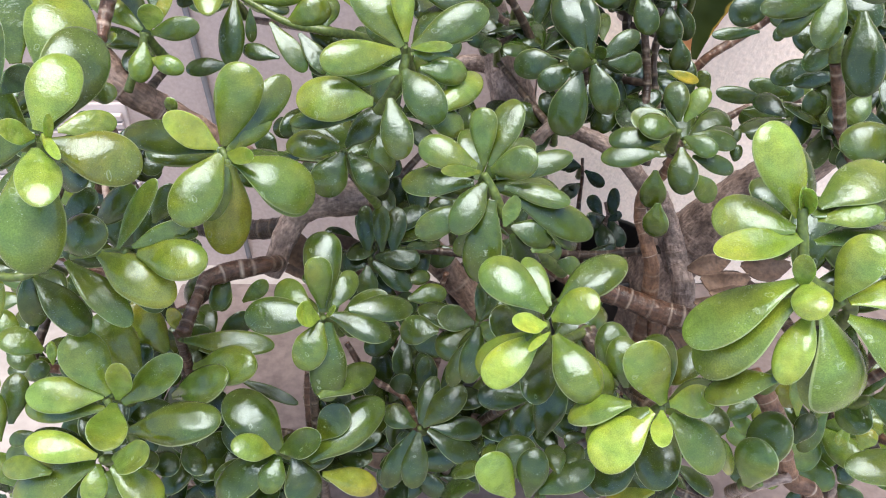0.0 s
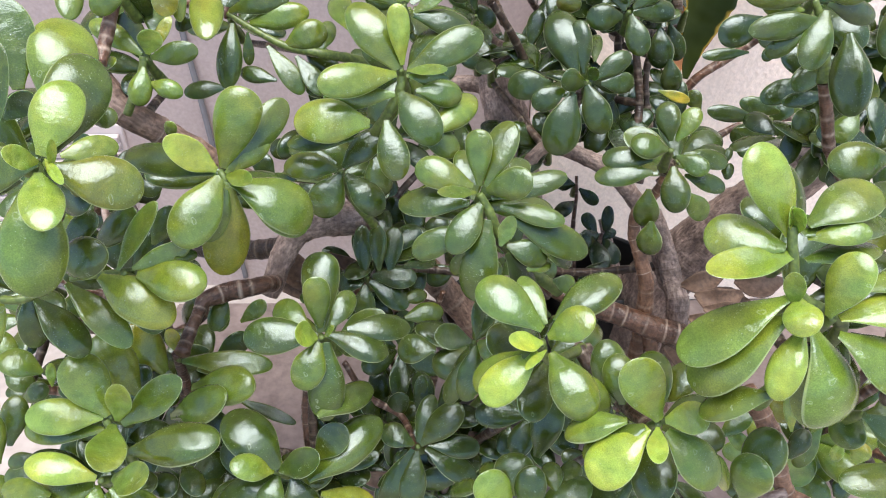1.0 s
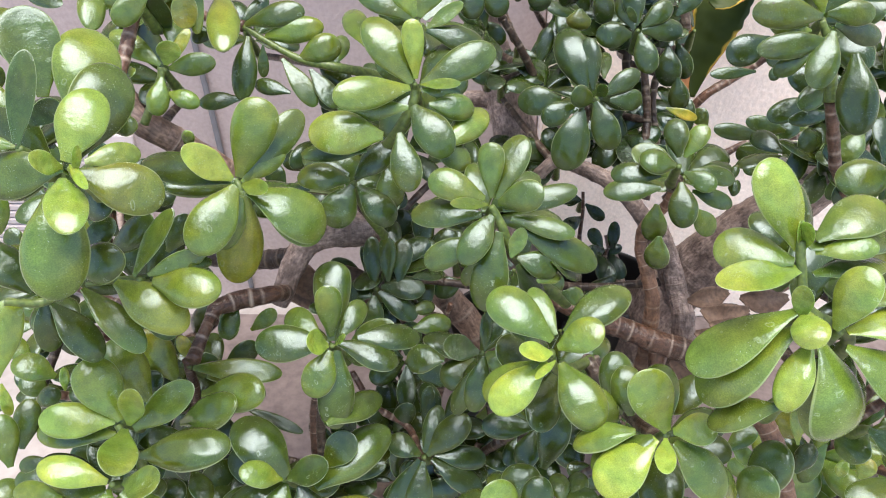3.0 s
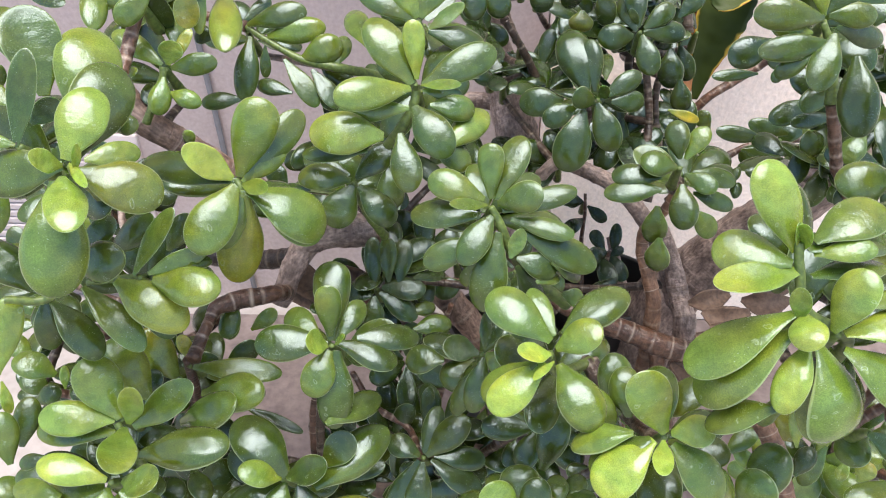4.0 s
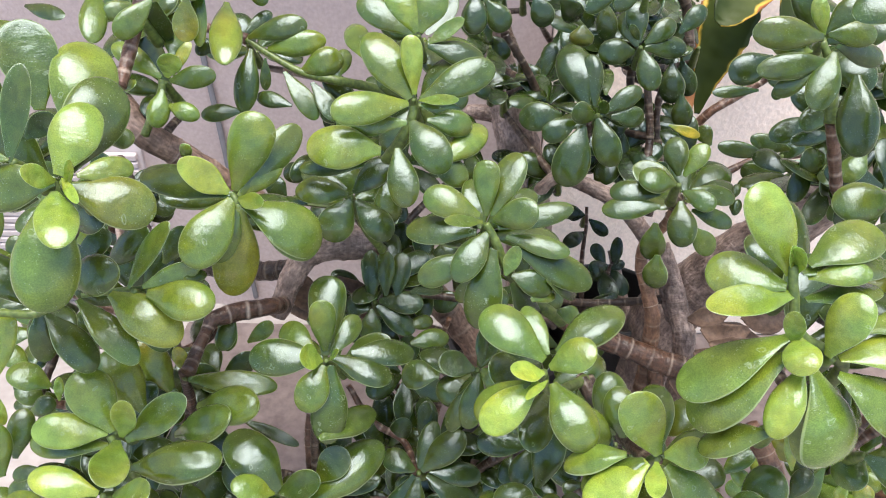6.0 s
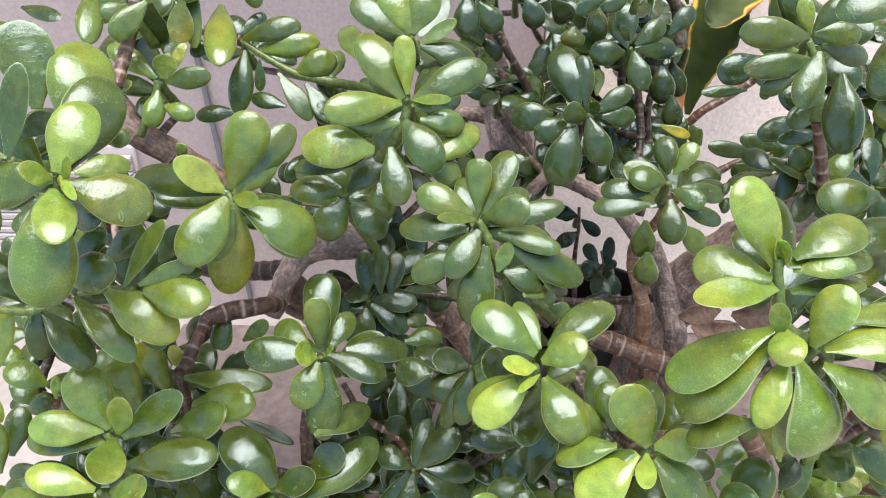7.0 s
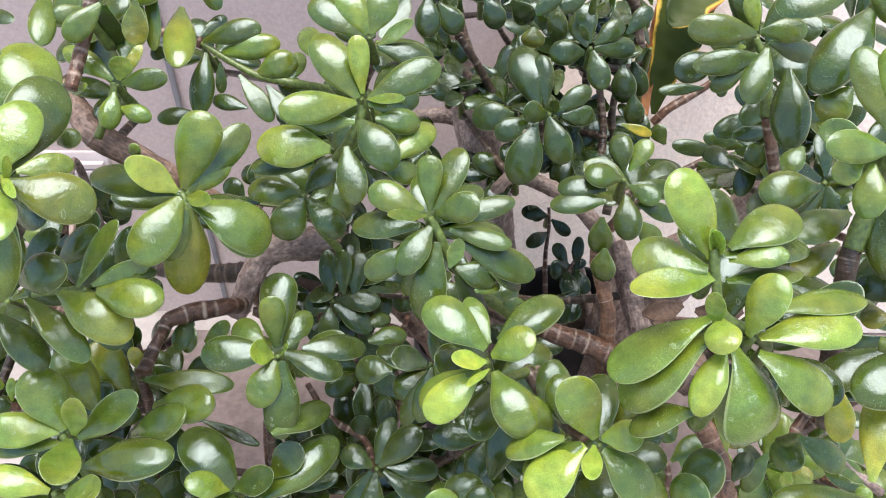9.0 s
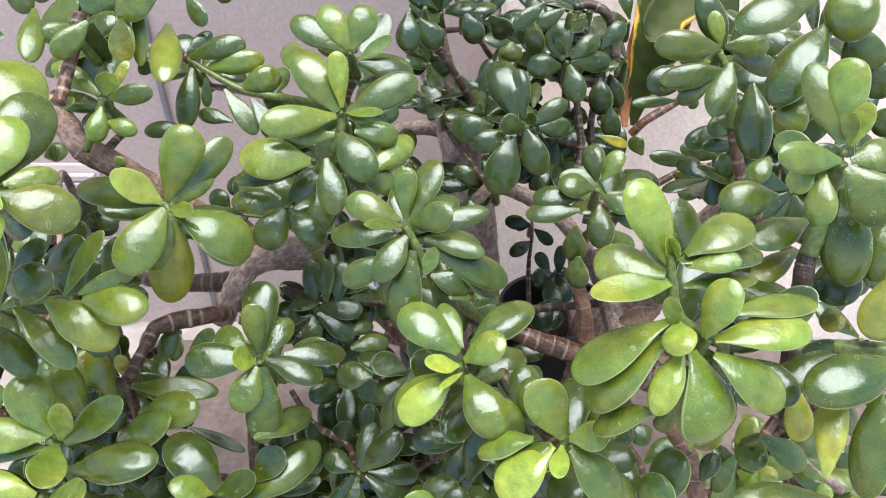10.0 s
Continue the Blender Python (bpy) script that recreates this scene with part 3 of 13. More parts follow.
limb(jade_right, 'stem', GREEN_STEM, [(0.239, 0.475, 0.643, 0.0022), (0.249, 0.470, 0.623, 0.0033), (0.254, 0.461, 0.593, 0.0045)])
limb(jade_left, 'stem', GREEN_STEM, [(-0.136, 0.403, 0.564, 0.0021), (-0.132, 0.402, 0.551, 0.0029), (-0.139, 0.431, 0.505, 0.0036)])
limb(jade_left, 'stem', GREEN_STEM, [(-0.071, 0.469, 0.523, 0.0025), (-0.062, 0.470, 0.495, 0.0030), (-0.052, 0.494, 0.459, 0.0036)])
limb(jade_left, 'stem', GREEN_STEM, [(-0.205, 0.501, 0.597, 0.0024), (-0.207, 0.497, 0.587, 0.0028), (-0.223, 0.493, 0.557, 0.0033)])
limb(jade_seedling, 'stem', RED_BARK, [(0.167, 0.784, 0.326, 0.0021), (0.167, 0.770, 0.305, 0.0021), (0.163, 0.750, 0.275, 0.0028), (0.162, 0.713, 0.237, 0.0032)])
limb(jade_seedling, 'stem', RED_BARK, [(0.194, 0.712, 0.302, 0.0020), (0.186, 0.704, 0.290, 0.0024), (0.180, 0.682, 0.274, 0.0027), (0.176, 0.652, 0.247, 0.0033)])
limb(jade_right, 'stem', GREEN_STEM, [(0.262, 0.331, 0.631, 0.0033), (0.262, 0.334, 0.609, 0.0042), (0.259, 0.328, 0.591, 0.0052), (0.255, 0.322, 0.577, 0.0055)])
limb(jade_right, 'stem', DARK_BARK, [(0.256, 0.324, 0.581, 0.0052), (0.254, 0.321, 0.573, 0.0054), (0.253, 0.316, 0.559, 0.0053), (0.254, 0.309, 0.526, 0.0056), (0.262, 0.295, 0.469, 0.0062)])
limb(jade_right, 'stem', GREEN_STEM, [(0.263, 0.284, 0.542, 0.0037), (0.271, 0.279, 0.544, 0.0046), (0.283, 0.275, 0.547, 0.0046), (0.302, 0.272, 0.542, 0.0046)])
limb(jade_mid, 'twig', DARK_BARK, [(0.175, 0.691, 0.613, 0.0032), (0.191, 0.693, 0.615, 0.0043), (0.205, 0.688, 0.609, 0.0048), (0.214, 0.690, 0.594, 0.0049), (0.220, 0.682, 0.563, 0.0050)])
strap_blade([(0.279, 0.795, 0.446, 0.0026), (0.283, 0.804, 0.476, 0.0120), (0.290, 0.812, 0.505, 0.0213), (0.298, 0.820, 0.534, 0.0285), (0.305, 0.838, 0.560, 0.0322), (0.312, 0.860, 0.590, 0.0309)])
strap_blade([(0.364, 0.854, 0.633, 0.0239), (0.332, 0.822, 0.606, 0.0259), (0.299, 0.792, 0.581, 0.0244), (0.278, 0.770, 0.567, 0.0161), (0.269, 0.765, 0.560, 0.0046)])
strap_blade([(0.267, 0.785, 0.449, 0.0025), (0.267, 0.800, 0.470, 0.0063), (0.270, 0.818, 0.496, 0.0082), (0.277, 0.836, 0.522, 0.0076), (0.287, 0.868, 0.550, 0.0051)], SCORCHED_LEAF)
strap_blade([(0.386, 0.836, 0.485, 0.0065), (0.390, 0.862, 0.522, 0.0156), (0.393, 0.899, 0.575, 0.0182)])
dry_leaf([(-0.152, 0.560, 0.390, 0.0032), (-0.141, 0.559, 0.371, 0.0128), (-0.129, 0.558, 0.352, 0.0108), (-0.118, 0.549, 0.339, 0.0022)])
dry_leaf([(-0.148, 0.553, 0.345, 0.0032), (-0.129, 0.552, 0.343, 0.0086), (-0.111, 0.557, 0.332, 0.0022)])
dry_leaf([(-0.107, 0.579, 0.364, 0.0022), (-0.085, 0.573, 0.355, 0.0066), (-0.073, 0.567, 0.346, 0.0016)])
dry_leaf([(0.288, 0.628, 0.277, 0.0024), (0.317, 0.637, 0.254, 0.0138), (0.346, 0.634, 0.249, 0.0038)])
dry_leaf([(0.261, 0.574, 0.269, 0.0023), (0.304, 0.609, 0.250, 0.0110), (0.337, 0.619, 0.229, 0.0031)])
dry_leaf([(0.303, 0.589, 0.256, 0.0024), (0.341, 0.601, 0.238, 0.0122), (0.381, 0.620, 0.229, 0.0031)])
dry_leaf([(0.220, 0.496, 0.382, 0.0015), (0.236, 0.485, 0.382, 0.0106), (0.262, 0.497, 0.382, 0.0020)])
dry_leaf([(0.221, 0.474, 0.385, 0.0014), (0.239, 0.463, 0.386, 0.0112), (0.266, 0.473, 0.383, 0.0019)])
dry_leaf([(0.215, 0.516, 0.375, 0.0015), (0.230, 0.510, 0.383, 0.0090), (0.252, 0.521, 0.382, 0.0020)])
dry_leaf([(0.270, 0.534, 0.365, 0.0016), (0.287, 0.524, 0.368, 0.0113), (0.315, 0.534, 0.365, 0.0021)])
dry_leaf([(0.230, 0.452, 0.388, 0.0014), (0.249, 0.442, 0.391, 0.0100), (0.274, 0.453, 0.389, 0.0018)])
dry_leaf([(0.297, 0.571, 0.349, 0.0017), (0.312, 0.566, 0.358, 0.0109), (0.336, 0.572, 0.349, 0.0022)])
dry_leaf([(0.202, 0.455, 0.392, 0.0014), (0.213, 0.444, 0.394, 0.0073), (0.230, 0.445, 0.378, 0.0018)])
dry_leaf([(0.204, 0.495, 0.321, 0.0020), (0.221, 0.493, 0.302, 0.0062), (0.237, 0.489, 0.277, 0.0021)])
dry_leaf([(0.300, 0.400, 0.342, 0.0018), (0.329, 0.408, 0.319, 0.0073), (0.363, 0.415, 0.296, 0.0024)])
dry_leaf([(0.310, 0.382, 0.302, 0.0018), (0.329, 0.385, 0.290, 0.0073), (0.361, 0.392, 0.266, 0.0024)])
dry_leaf([(0.024, 0.414, 0.301, 0.0014), (0.036, 0.417, 0.289, 0.0043), (0.047, 0.419, 0.276, 0.0015)])
dry_leaf([(-0.107, 0.395, 0.261, 0.0014), (-0.094, 0.400, 0.251, 0.0068), (-0.071, 0.405, 0.240, 0.0020)])
dry_leaf([(-0.080, 0.407, 0.260, 0.0015), (-0.051, 0.409, 0.246, 0.0069), (-0.032, 0.420, 0.244, 0.0020)])
limb(jade_left, 'twig', RED_BARK, [(-0.046, 0.500, 0.382, 0.0025), (-0.036, 0.494, 0.355, 0.0030), (-0.047, 0.494, 0.321, 0.0031), (-0.037, 0.490, 0.281, 0.0032), (-0.048, 0.479, 0.230, 0.0033), (-0.053, 0.487, 0.110, 0.0034), (-0.054, 0.499, -0.010, 0.0037)])
limb(jade_left, 'twig', RED_BARK, [(-0.076, 0.507, 0.375, 0.0025), (-0.067, 0.499, 0.329, 0.0031), (-0.058, 0.496, 0.289, 0.0037), (-0.064, 0.482, 0.234, 0.0038), (-0.067, 0.489, 0.112, 0.0040), (-0.067, 0.502, -0.010, 0.0044)])
limb(jade_left, 'twig', RED_BARK, [(0.003, 0.509, 0.376, 0.0025), (-0.011, 0.508, 0.323, 0.0031), (-0.005, 0.504, 0.282, 0.0038), (-0.021, 0.486, 0.222, 0.0039)])
limb(jade_left, 'twig', RED_BARK, [(-0.080, 0.448, 0.351, 0.0024), (-0.062, 0.439, 0.320, 0.0029), (-0.033, 0.429, 0.305, 0.0029), (-0.021, 0.394, 0.308, 0.0028)])
limb(jade_mid, 'twig', DARK_BARK, [(0.064, 0.390, 0.358, 0.0022), (0.051, 0.400, 0.328, 0.0032), (0.030, 0.411, 0.293, 0.0038), (0.007, 0.410, 0.256, 0.0039), (-0.006, 0.419, 0.123, 0.0041), (-0.009, 0.430, -0.010, 0.0045)])
limb(jade_mid, 'twig', DARK_BARK, [(0.096, 0.411, 0.344, 0.0027), (0.079, 0.407, 0.321, 0.0032), (0.054, 0.406, 0.285, 0.0038)])
limb(jade_mid, 'twig', DARK_BARK, [(0.222, 0.739, 0.520, 0.0040), (0.212, 0.721, 0.478, 0.0041), (0.219, 0.697, 0.425, 0.0047), (0.211, 0.678, 0.381, 0.0048)])
limb(jade_mid, 'twig', DARK_BARK, [(0.189, 0.768, 0.544, 0.0035), (0.187, 0.747, 0.497, 0.0041), (0.200, 0.719, 0.439, 0.0042), (0.204, 0.692, 0.400, 0.0048)])
limb(jade_mid, 'twig', DARK_BARK, [(0.048, 0.664, 0.578, 0.0030), (0.066, 0.669, 0.550, 0.0037), (0.086, 0.679, 0.512, 0.0038)])
limb(jade_mid, 'twig', DARK_BARK, [(0.054, 0.522, 0.380, 0.0025), (0.075, 0.528, 0.372, 0.0031), (0.100, 0.528, 0.353, 0.0036)])
limb(jade_right, 'twig', RED_BARK, [(0.196, 0.386, 0.357, 0.0026), (0.212, 0.377, 0.329, 0.0026), (0.211, 0.362, 0.293, 0.0027)])
limb(jade_right, 'twig', GREY_BARK, [(0.304, 0.388, 0.342, 0.0022), (0.300, 0.373, 0.307, 0.0027), (0.305, 0.351, 0.279, 0.0027), (0.308, 0.355, 0.134, 0.0028), (0.308, 0.371, -0.010, 0.0031)])
limb(jade_right, 'twig', GREY_BARK, [(0.268, 0.294, 0.447, 0.0018), (0.283, 0.288, 0.438, 0.0025), (0.301, 0.280, 0.426, 0.0029)])
limb(jade_left, 'twig', RED_BARK, [(-0.197, 0.407, 0.403, 0.0038), (-0.200, 0.412, 0.357, 0.0040), (-0.211, 0.412, 0.304, 0.0042), (-0.216, 0.421, 0.147, 0.0045), (-0.217, 0.432, -0.010, 0.0049)])
limb(jade_left, 'twig', GREY_BARK, [(-0.217, 0.408, 0.485, 0.0020), (-0.237, 0.447, 0.506, 0.0024), (-0.244, 0.496, 0.525, 0.0030), (-0.248, 0.516, 0.257, 0.0032), (-0.249, 0.516, -0.010, 0.0035)])
limb(jade_left, 'twig', RED_BARK, [(-0.102, 0.415, 0.371, 0.0031), (-0.107, 0.407, 0.341, 0.0036), (-0.106, 0.396, 0.291, 0.0042), (-0.105, 0.404, 0.141, 0.0044), (-0.105, 0.416, -0.010, 0.0048)])
limb(jade_left, 'twig', RED_BARK, [(-0.024, 0.575, 0.595, 0.0034), (-0.036, 0.595, 0.555, 0.0040), (-0.049, 0.596, 0.540, 0.0046)])
limb(jade_mid, 'twig', DARK_BARK, [(0.048, 0.666, 0.599, 0.0034), (0.048, 0.669, 0.581, 0.0040), (0.048, 0.664, 0.578, 0.0046)])
limb(jade_mid, 'twig', DARK_BARK, [(0.121, 0.594, 0.527, 0.0034), (0.118, 0.610, 0.481, 0.0040), (0.115, 0.607, 0.462, 0.0046)])
limb(jade_mid, 'twig', DARK_BARK, [(0.167, 0.647, 0.561, 0.0034), (0.173, 0.657, 0.549, 0.0040), (0.178, 0.659, 0.550, 0.0046)])
limb(jade_mid, 'twig', DARK_BARK, [(0.173, 0.492, 0.508, 0.0034), (0.180, 0.517, 0.492, 0.0040), (0.187, 0.528, 0.494, 0.0046)])
limb(jade_left, 'twig', RED_BARK, [(-0.058, 0.505, 0.390, 0.0034), (-0.067, 0.511, 0.375, 0.0040), (-0.076, 0.507, 0.375, 0.0046)])
limb(jade_mid, 'twig', DARK_BARK, [(0.026, 0.408, 0.407, 0.0034), (0.035, 0.419, 0.344, 0.0040), (0.043, 0.404, 0.315, 0.0046)])
limb(jade_mid, 'twig', DARK_BARK, [(-0.019, 0.394, 0.308, 0.0034), (-0.000, 0.411, 0.280, 0.0040), (0.019, 0.410, 0.274, 0.0046)])
limb(jade_left, 'twig', RED_BARK, [(-0.214, 0.306, 0.385, 0.0034), (-0.209, 0.317, 0.372, 0.0040), (-0.204, 0.319, 0.371, 0.0046)])
limb(jade_left, 'twig', RED_BARK, [(-0.314, 0.401, 0.374, 0.0034), (-0.258, 0.423, 0.337, 0.0040), (-0.202, 0.412, 0.344, 0.0046)])
limb(jade_mid, 'twig', DARK_BARK, [(0.117, 0.273, 0.474, 0.0034), (0.103, 0.320, 0.455, 0.0040), (0.088, 0.345, 0.465, 0.0046)])
limb(jade_mid, 'twig', DARK_BARK, [(0.116, 0.272, 0.474, 0.0034), (0.104, 0.324, 0.451, 0.0040), (0.093, 0.351, 0.461, 0.0046)])
limb(jade_right, 'twig', RED_BARK, [(0.182, 0.267, 0.414, 0.0034), (0.190, 0.296, 0.367, 0.0040), (0.198, 0.304, 0.348, 0.0046)])
limb(jade_mid, 'twig', DARK_BARK, [(0.056, 0.311, 0.358, 0.0034), (0.058, 0.365, 0.336, 0.0040), (0.059, 0.394, 0.347, 0.0046)])
limb(jade_mid, 'twig', DARK_BARK, [(0.031, 0.587, 0.367, 0.0034), (0.062, 0.571, 0.345, 0.0040), (0.094, 0.528, 0.358, 0.0046)])
limb(jade_right, 'twig', RED_BARK, [(0.309, 0.413, 0.289, 0.0034), (0.307, 0.393, 0.269, 0.0040), (0.305, 0.351, 0.279, 0.0046)])
limb(jade_mid, 'twig', DARK_BARK, [(0.108, 0.786, 0.471, 0.0034), (0.089, 0.811, 0.437, 0.0040), (0.070, 0.816, 0.430, 0.0046)])
limb(jade_mid, 'twig', DARK_BARK, [(0.194, 0.823, 0.518, 0.0034), (0.191, 0.800, 0.497, 0.0040), (0.188, 0.752, 0.509, 0.0046)])
limb(jade_left, 'twig', RED_BARK, [(-0.083, 0.634, 0.299, 0.0034), (-0.031, 0.625, 0.271, 0.0040), (0.020, 0.583, 0.287, 0.0046)])
limb(jade_left, 'twig', RED_BARK, [(0.030, 0.695, 0.330, 0.0034), (0.015, 0.659, 0.301, 0.0040), (-0.000, 0.589, 0.316, 0.0046)])
limb(jade_left, 'twig', RED_BARK, [(-0.052, 0.679, 0.312, 0.0034), (-0.019, 0.649, 0.282, 0.0040), (0.013, 0.585, 0.297, 0.0046)])
limb(jade_mid, 'twig', DARK_BARK, [(-0.046, 0.444, 0.273, 0.0034), (-0.019, 0.438, 0.250, 0.0040), (0.007, 0.410, 0.256, 0.0046)])
limb(jade_mid, 'twig', DARK_BARK, [(0.017, 0.455, 0.193, 0.0034), (0.008, 0.444, 0.171, 0.0040), (-0.001, 0.416, 0.173, 0.0046)])
limb(jade_mid, 'twig', DARK_BARK, [(0.115, 0.476, 0.282, 0.0034), (0.157, 0.491, 0.260, 0.0040), (0.200, 0.480, 0.273, 0.0046)])
limb(jade_mid, 'twig', DARK_BARK, [(0.103, 0.473, 0.276, 0.0034), (0.146, 0.514, 0.247, 0.0040), (0.190, 0.525, 0.256, 0.0046)])
limb(jade_mid, 'twig', DARK_BARK, [(-0.042, 0.470, 0.211, 0.0034), (-0.021, 0.454, 0.184, 0.0040), (0.000, 0.414, 0.190, 0.0046)])
limb(jade_mid, 'twig', DARK_BARK, [(0.054, 0.440, 0.265, 0.0034), (0.031, 0.435, 0.247, 0.0040), (0.007, 0.410, 0.256, 0.0046)])
limb(jade_mid, 'twig', DARK_BARK, [(-0.005, 0.421, 0.210, 0.0034), (-0.005, 0.430, 0.161, 0.0040), (-0.005, 0.418, 0.140, 0.0046)])
limb(jade_mid, 'twig', DARK_BARK, [(0.044, 0.501, 0.258, 0.0034), (0.117, 0.534, 0.219, 0.0040), (0.190, 0.526, 0.234, 0.0046)])
limb(jade_right, 'twig', RED_BARK, [(0.334, 0.412, 0.209, 0.0034), (0.320, 0.394, 0.183, 0.0040), (0.307, 0.353, 0.188, 0.0046)])
limb(jade_right, 'twig', RED_BARK, [(0.368, 0.467, 0.291, 0.0034), (0.337, 0.428, 0.260, 0.0040), (0.305, 0.351, 0.279, 0.0046)])
limb(jade_right, 'twig', RED_BARK, [(0.316, 0.413, 0.261, 0.0034), (0.311, 0.394, 0.237, 0.0040), (0.305, 0.352, 0.243, 0.0046)])
limb(jade_left, 'twig', RED_BARK, [(-0.230, 0.420, 0.293, 0.0034), (-0.222, 0.429, 0.246, 0.0040), (-0.214, 0.416, 0.226, 0.0046)])
limb(jade_left, 'twig', RED_BARK, [(-0.360, 0.386, 0.229, 0.0034), (-0.287, 0.423, 0.191, 0.0040), (-0.214, 0.418, 0.206, 0.0046)])
limb(jade_left, 'twig', RED_BARK, [(-0.342, 0.476, 0.283, 0.0034), (-0.295, 0.511, 0.251, 0.0040), (-0.248, 0.516, 0.257, 0.0046)])
limb(jade_left, 'twig', RED_BARK, [(-0.351, 0.414, 0.193, 0.0034), (-0.284, 0.436, 0.155, 0.0040), (-0.216, 0.420, 0.167, 0.0046)])
limb(jade_left, 'twig', RED_BARK, [(-0.333, 0.410, 0.214, 0.0034), (-0.274, 0.432, 0.178, 0.0040), (-0.215, 0.419, 0.186, 0.0046)])
limb(jade_right, 'twig', RED_BARK, [(0.352, 0.393, 0.448, 0.0034), (0.328, 0.406, 0.375, 0.0040), (0.304, 0.388, 0.342, 0.0046)])
limb(jade_right, 'twig', RED_BARK, [(0.341, 0.327, 0.363, 0.0034), (0.322, 0.367, 0.336, 0.0040), (0.303, 0.386, 0.338, 0.0046)])
limb(jade_right, 'twig', RED_BARK, [(0.360, 0.450, 0.478, 0.0034), (0.317, 0.473, 0.489, 0.0040), (0.273, 0.462, 0.543, 0.0046)])
limb(jade_right, 'twig', RED_BARK, [(0.362, 0.400, 0.393, 0.0034), (0.333, 0.406, 0.352, 0.0040), (0.304, 0.388, 0.342, 0.0046)])
limb(jade_left, 'twig', RED_BARK, [(-0.291, 0.524, 0.430, 0.0034), (-0.269, 0.525, 0.397, 0.0040), (-0.246, 0.506, 0.391, 0.0046)])
limb(jade_left, 'twig', RED_BARK, [(-0.287, 0.556, 0.428, 0.0034), (-0.266, 0.543, 0.394, 0.0040), (-0.246, 0.506, 0.391, 0.0046)])
limb(jade_mid, 'twig', DARK_BARK, [(0.066, 0.580, 0.352, 0.0034), (0.144, 0.606, 0.319, 0.0040), (0.222, 0.588, 0.341, 0.0046)])
limb(jade_left, 'twig', RED_BARK, [(-0.377, 0.545, 0.379, 0.0034), (-0.312, 0.546, 0.343, 0.0040), (-0.247, 0.509, 0.358, 0.0046)])
limb(jade_left, 'twig', RED_BARK, [(-0.337, 0.509, 0.348, 0.0034), (-0.292, 0.524, 0.318, 0.0040), (-0.247, 0.511, 0.324, 0.0046)])
limb(jade_left, 'twig', RED_BARK, [(-0.341, 0.488, 0.362, 0.0034), (-0.294, 0.514, 0.324, 0.0040), (-0.247, 0.511, 0.324, 0.0046)])
limb(jade_left, 'twig', RED_BARK, [(-0.248, 0.492, 0.311, 0.0034), (-0.248, 0.508, 0.294, 0.0040), (-0.247, 0.513, 0.291, 0.0046)])
limb(jade_left, 'twig', RED_BARK, [(-0.204, 0.501, 0.295, 0.0034), (-0.226, 0.518, 0.264, 0.0040), (-0.248, 0.516, 0.257, 0.0046)])
limb(jade_left, 'twig', RED_BARK, [(-0.253, 0.514, 0.319, 0.0034), (-0.250, 0.519, 0.297, 0.0040), (-0.247, 0.513, 0.291, 0.0046)])
limb(jade_left, 'twig', RED_BARK, [(-0.209, 0.542, 0.341, 0.0034), (-0.228, 0.536, 0.320, 0.0040), (-0.247, 0.511, 0.324, 0.0046)])
limb(jade_left, 'twig', RED_BARK, [(-0.028, 0.416, 0.224, 0.0034), (-0.038, 0.459, 0.198, 0.0040), (-0.049, 0.481, 0.200, 0.0046)])
limb(jade_left, 'twig', RED_BARK, [(-0.216, 0.451, 0.306, 0.0034), (-0.232, 0.493, 0.284, 0.0040), (-0.247, 0.513, 0.291, 0.0046)])
limb(jade_left, 'twig', RED_BARK, [(-0.216, 0.406, 0.227, 0.0034), (-0.215, 0.416, 0.210, 0.0040), (-0.214, 0.418, 0.206, 0.0046)])
limb(jade_left, 'twig', RED_BARK, [(-0.187, 0.411, 0.217, 0.0034), (-0.201, 0.421, 0.203, 0.0040), (-0.214, 0.418, 0.206, 0.0046)])
limb(jade_left, 'twig', RED_BARK, [(-0.145, 0.403, 0.206, 0.0034), (-0.125, 0.411, 0.181, 0.0040), (-0.105, 0.402, 0.178, 0.0046)])
limb(jade_left, 'twig', RED_BARK, [(-0.087, 0.421, 0.277, 0.0034), (-0.075, 0.464, 0.248, 0.0040), (-0.063, 0.485, 0.248, 0.0046)])
limb(jade_right, 'twig', RED_BARK, [(0.387, 0.509, 0.511, 0.0034), (0.394, 0.596, 0.463, 0.0040), (0.401, 0.645, 0.465, 0.0046)])
limb(jade_right, 'twig', RED_BARK, [(0.421, 0.582, 0.532, 0.0034), (0.419, 0.627, 0.491, 0.0040), (0.417, 0.648, 0.481, 0.0046)])
limb(jade_right, 'twig', RED_BARK, [(0.315, 0.570, 0.532, 0.0034), (0.350, 0.624, 0.468, 0.0040), (0.385, 0.643, 0.449, 0.0046)])
limb(jade_right, 'twig', RED_BARK, [(0.336, 0.537, 0.526, 0.0034), (0.363, 0.609, 0.466, 0.0040), (0.390, 0.644, 0.454, 0.0046)])
limb(jade_right, 'twig', RED_BARK, [(0.342, 0.559, 0.611, 0.0034), (0.380, 0.626, 0.517, 0.0040), (0.417, 0.648, 0.481, 0.0046)])
limb(jade_right, 'twig', RED_BARK, [(0.323, 0.492, 0.515, 0.0034), (0.349, 0.590, 0.447, 0.0040), (0.374, 0.641, 0.438, 0.0046)])
limb(jade_right, 'twig', RED_BARK, [(0.398, 0.501, 0.457, 0.0034), (0.389, 0.591, 0.425, 0.0040), (0.380, 0.642, 0.443, 0.0046)])
limb(jade_right, 'twig', RED_BARK, [(0.410, 0.523, 0.498, 0.0034), (0.408, 0.602, 0.462, 0.0040), (0.406, 0.646, 0.471, 0.0046)])
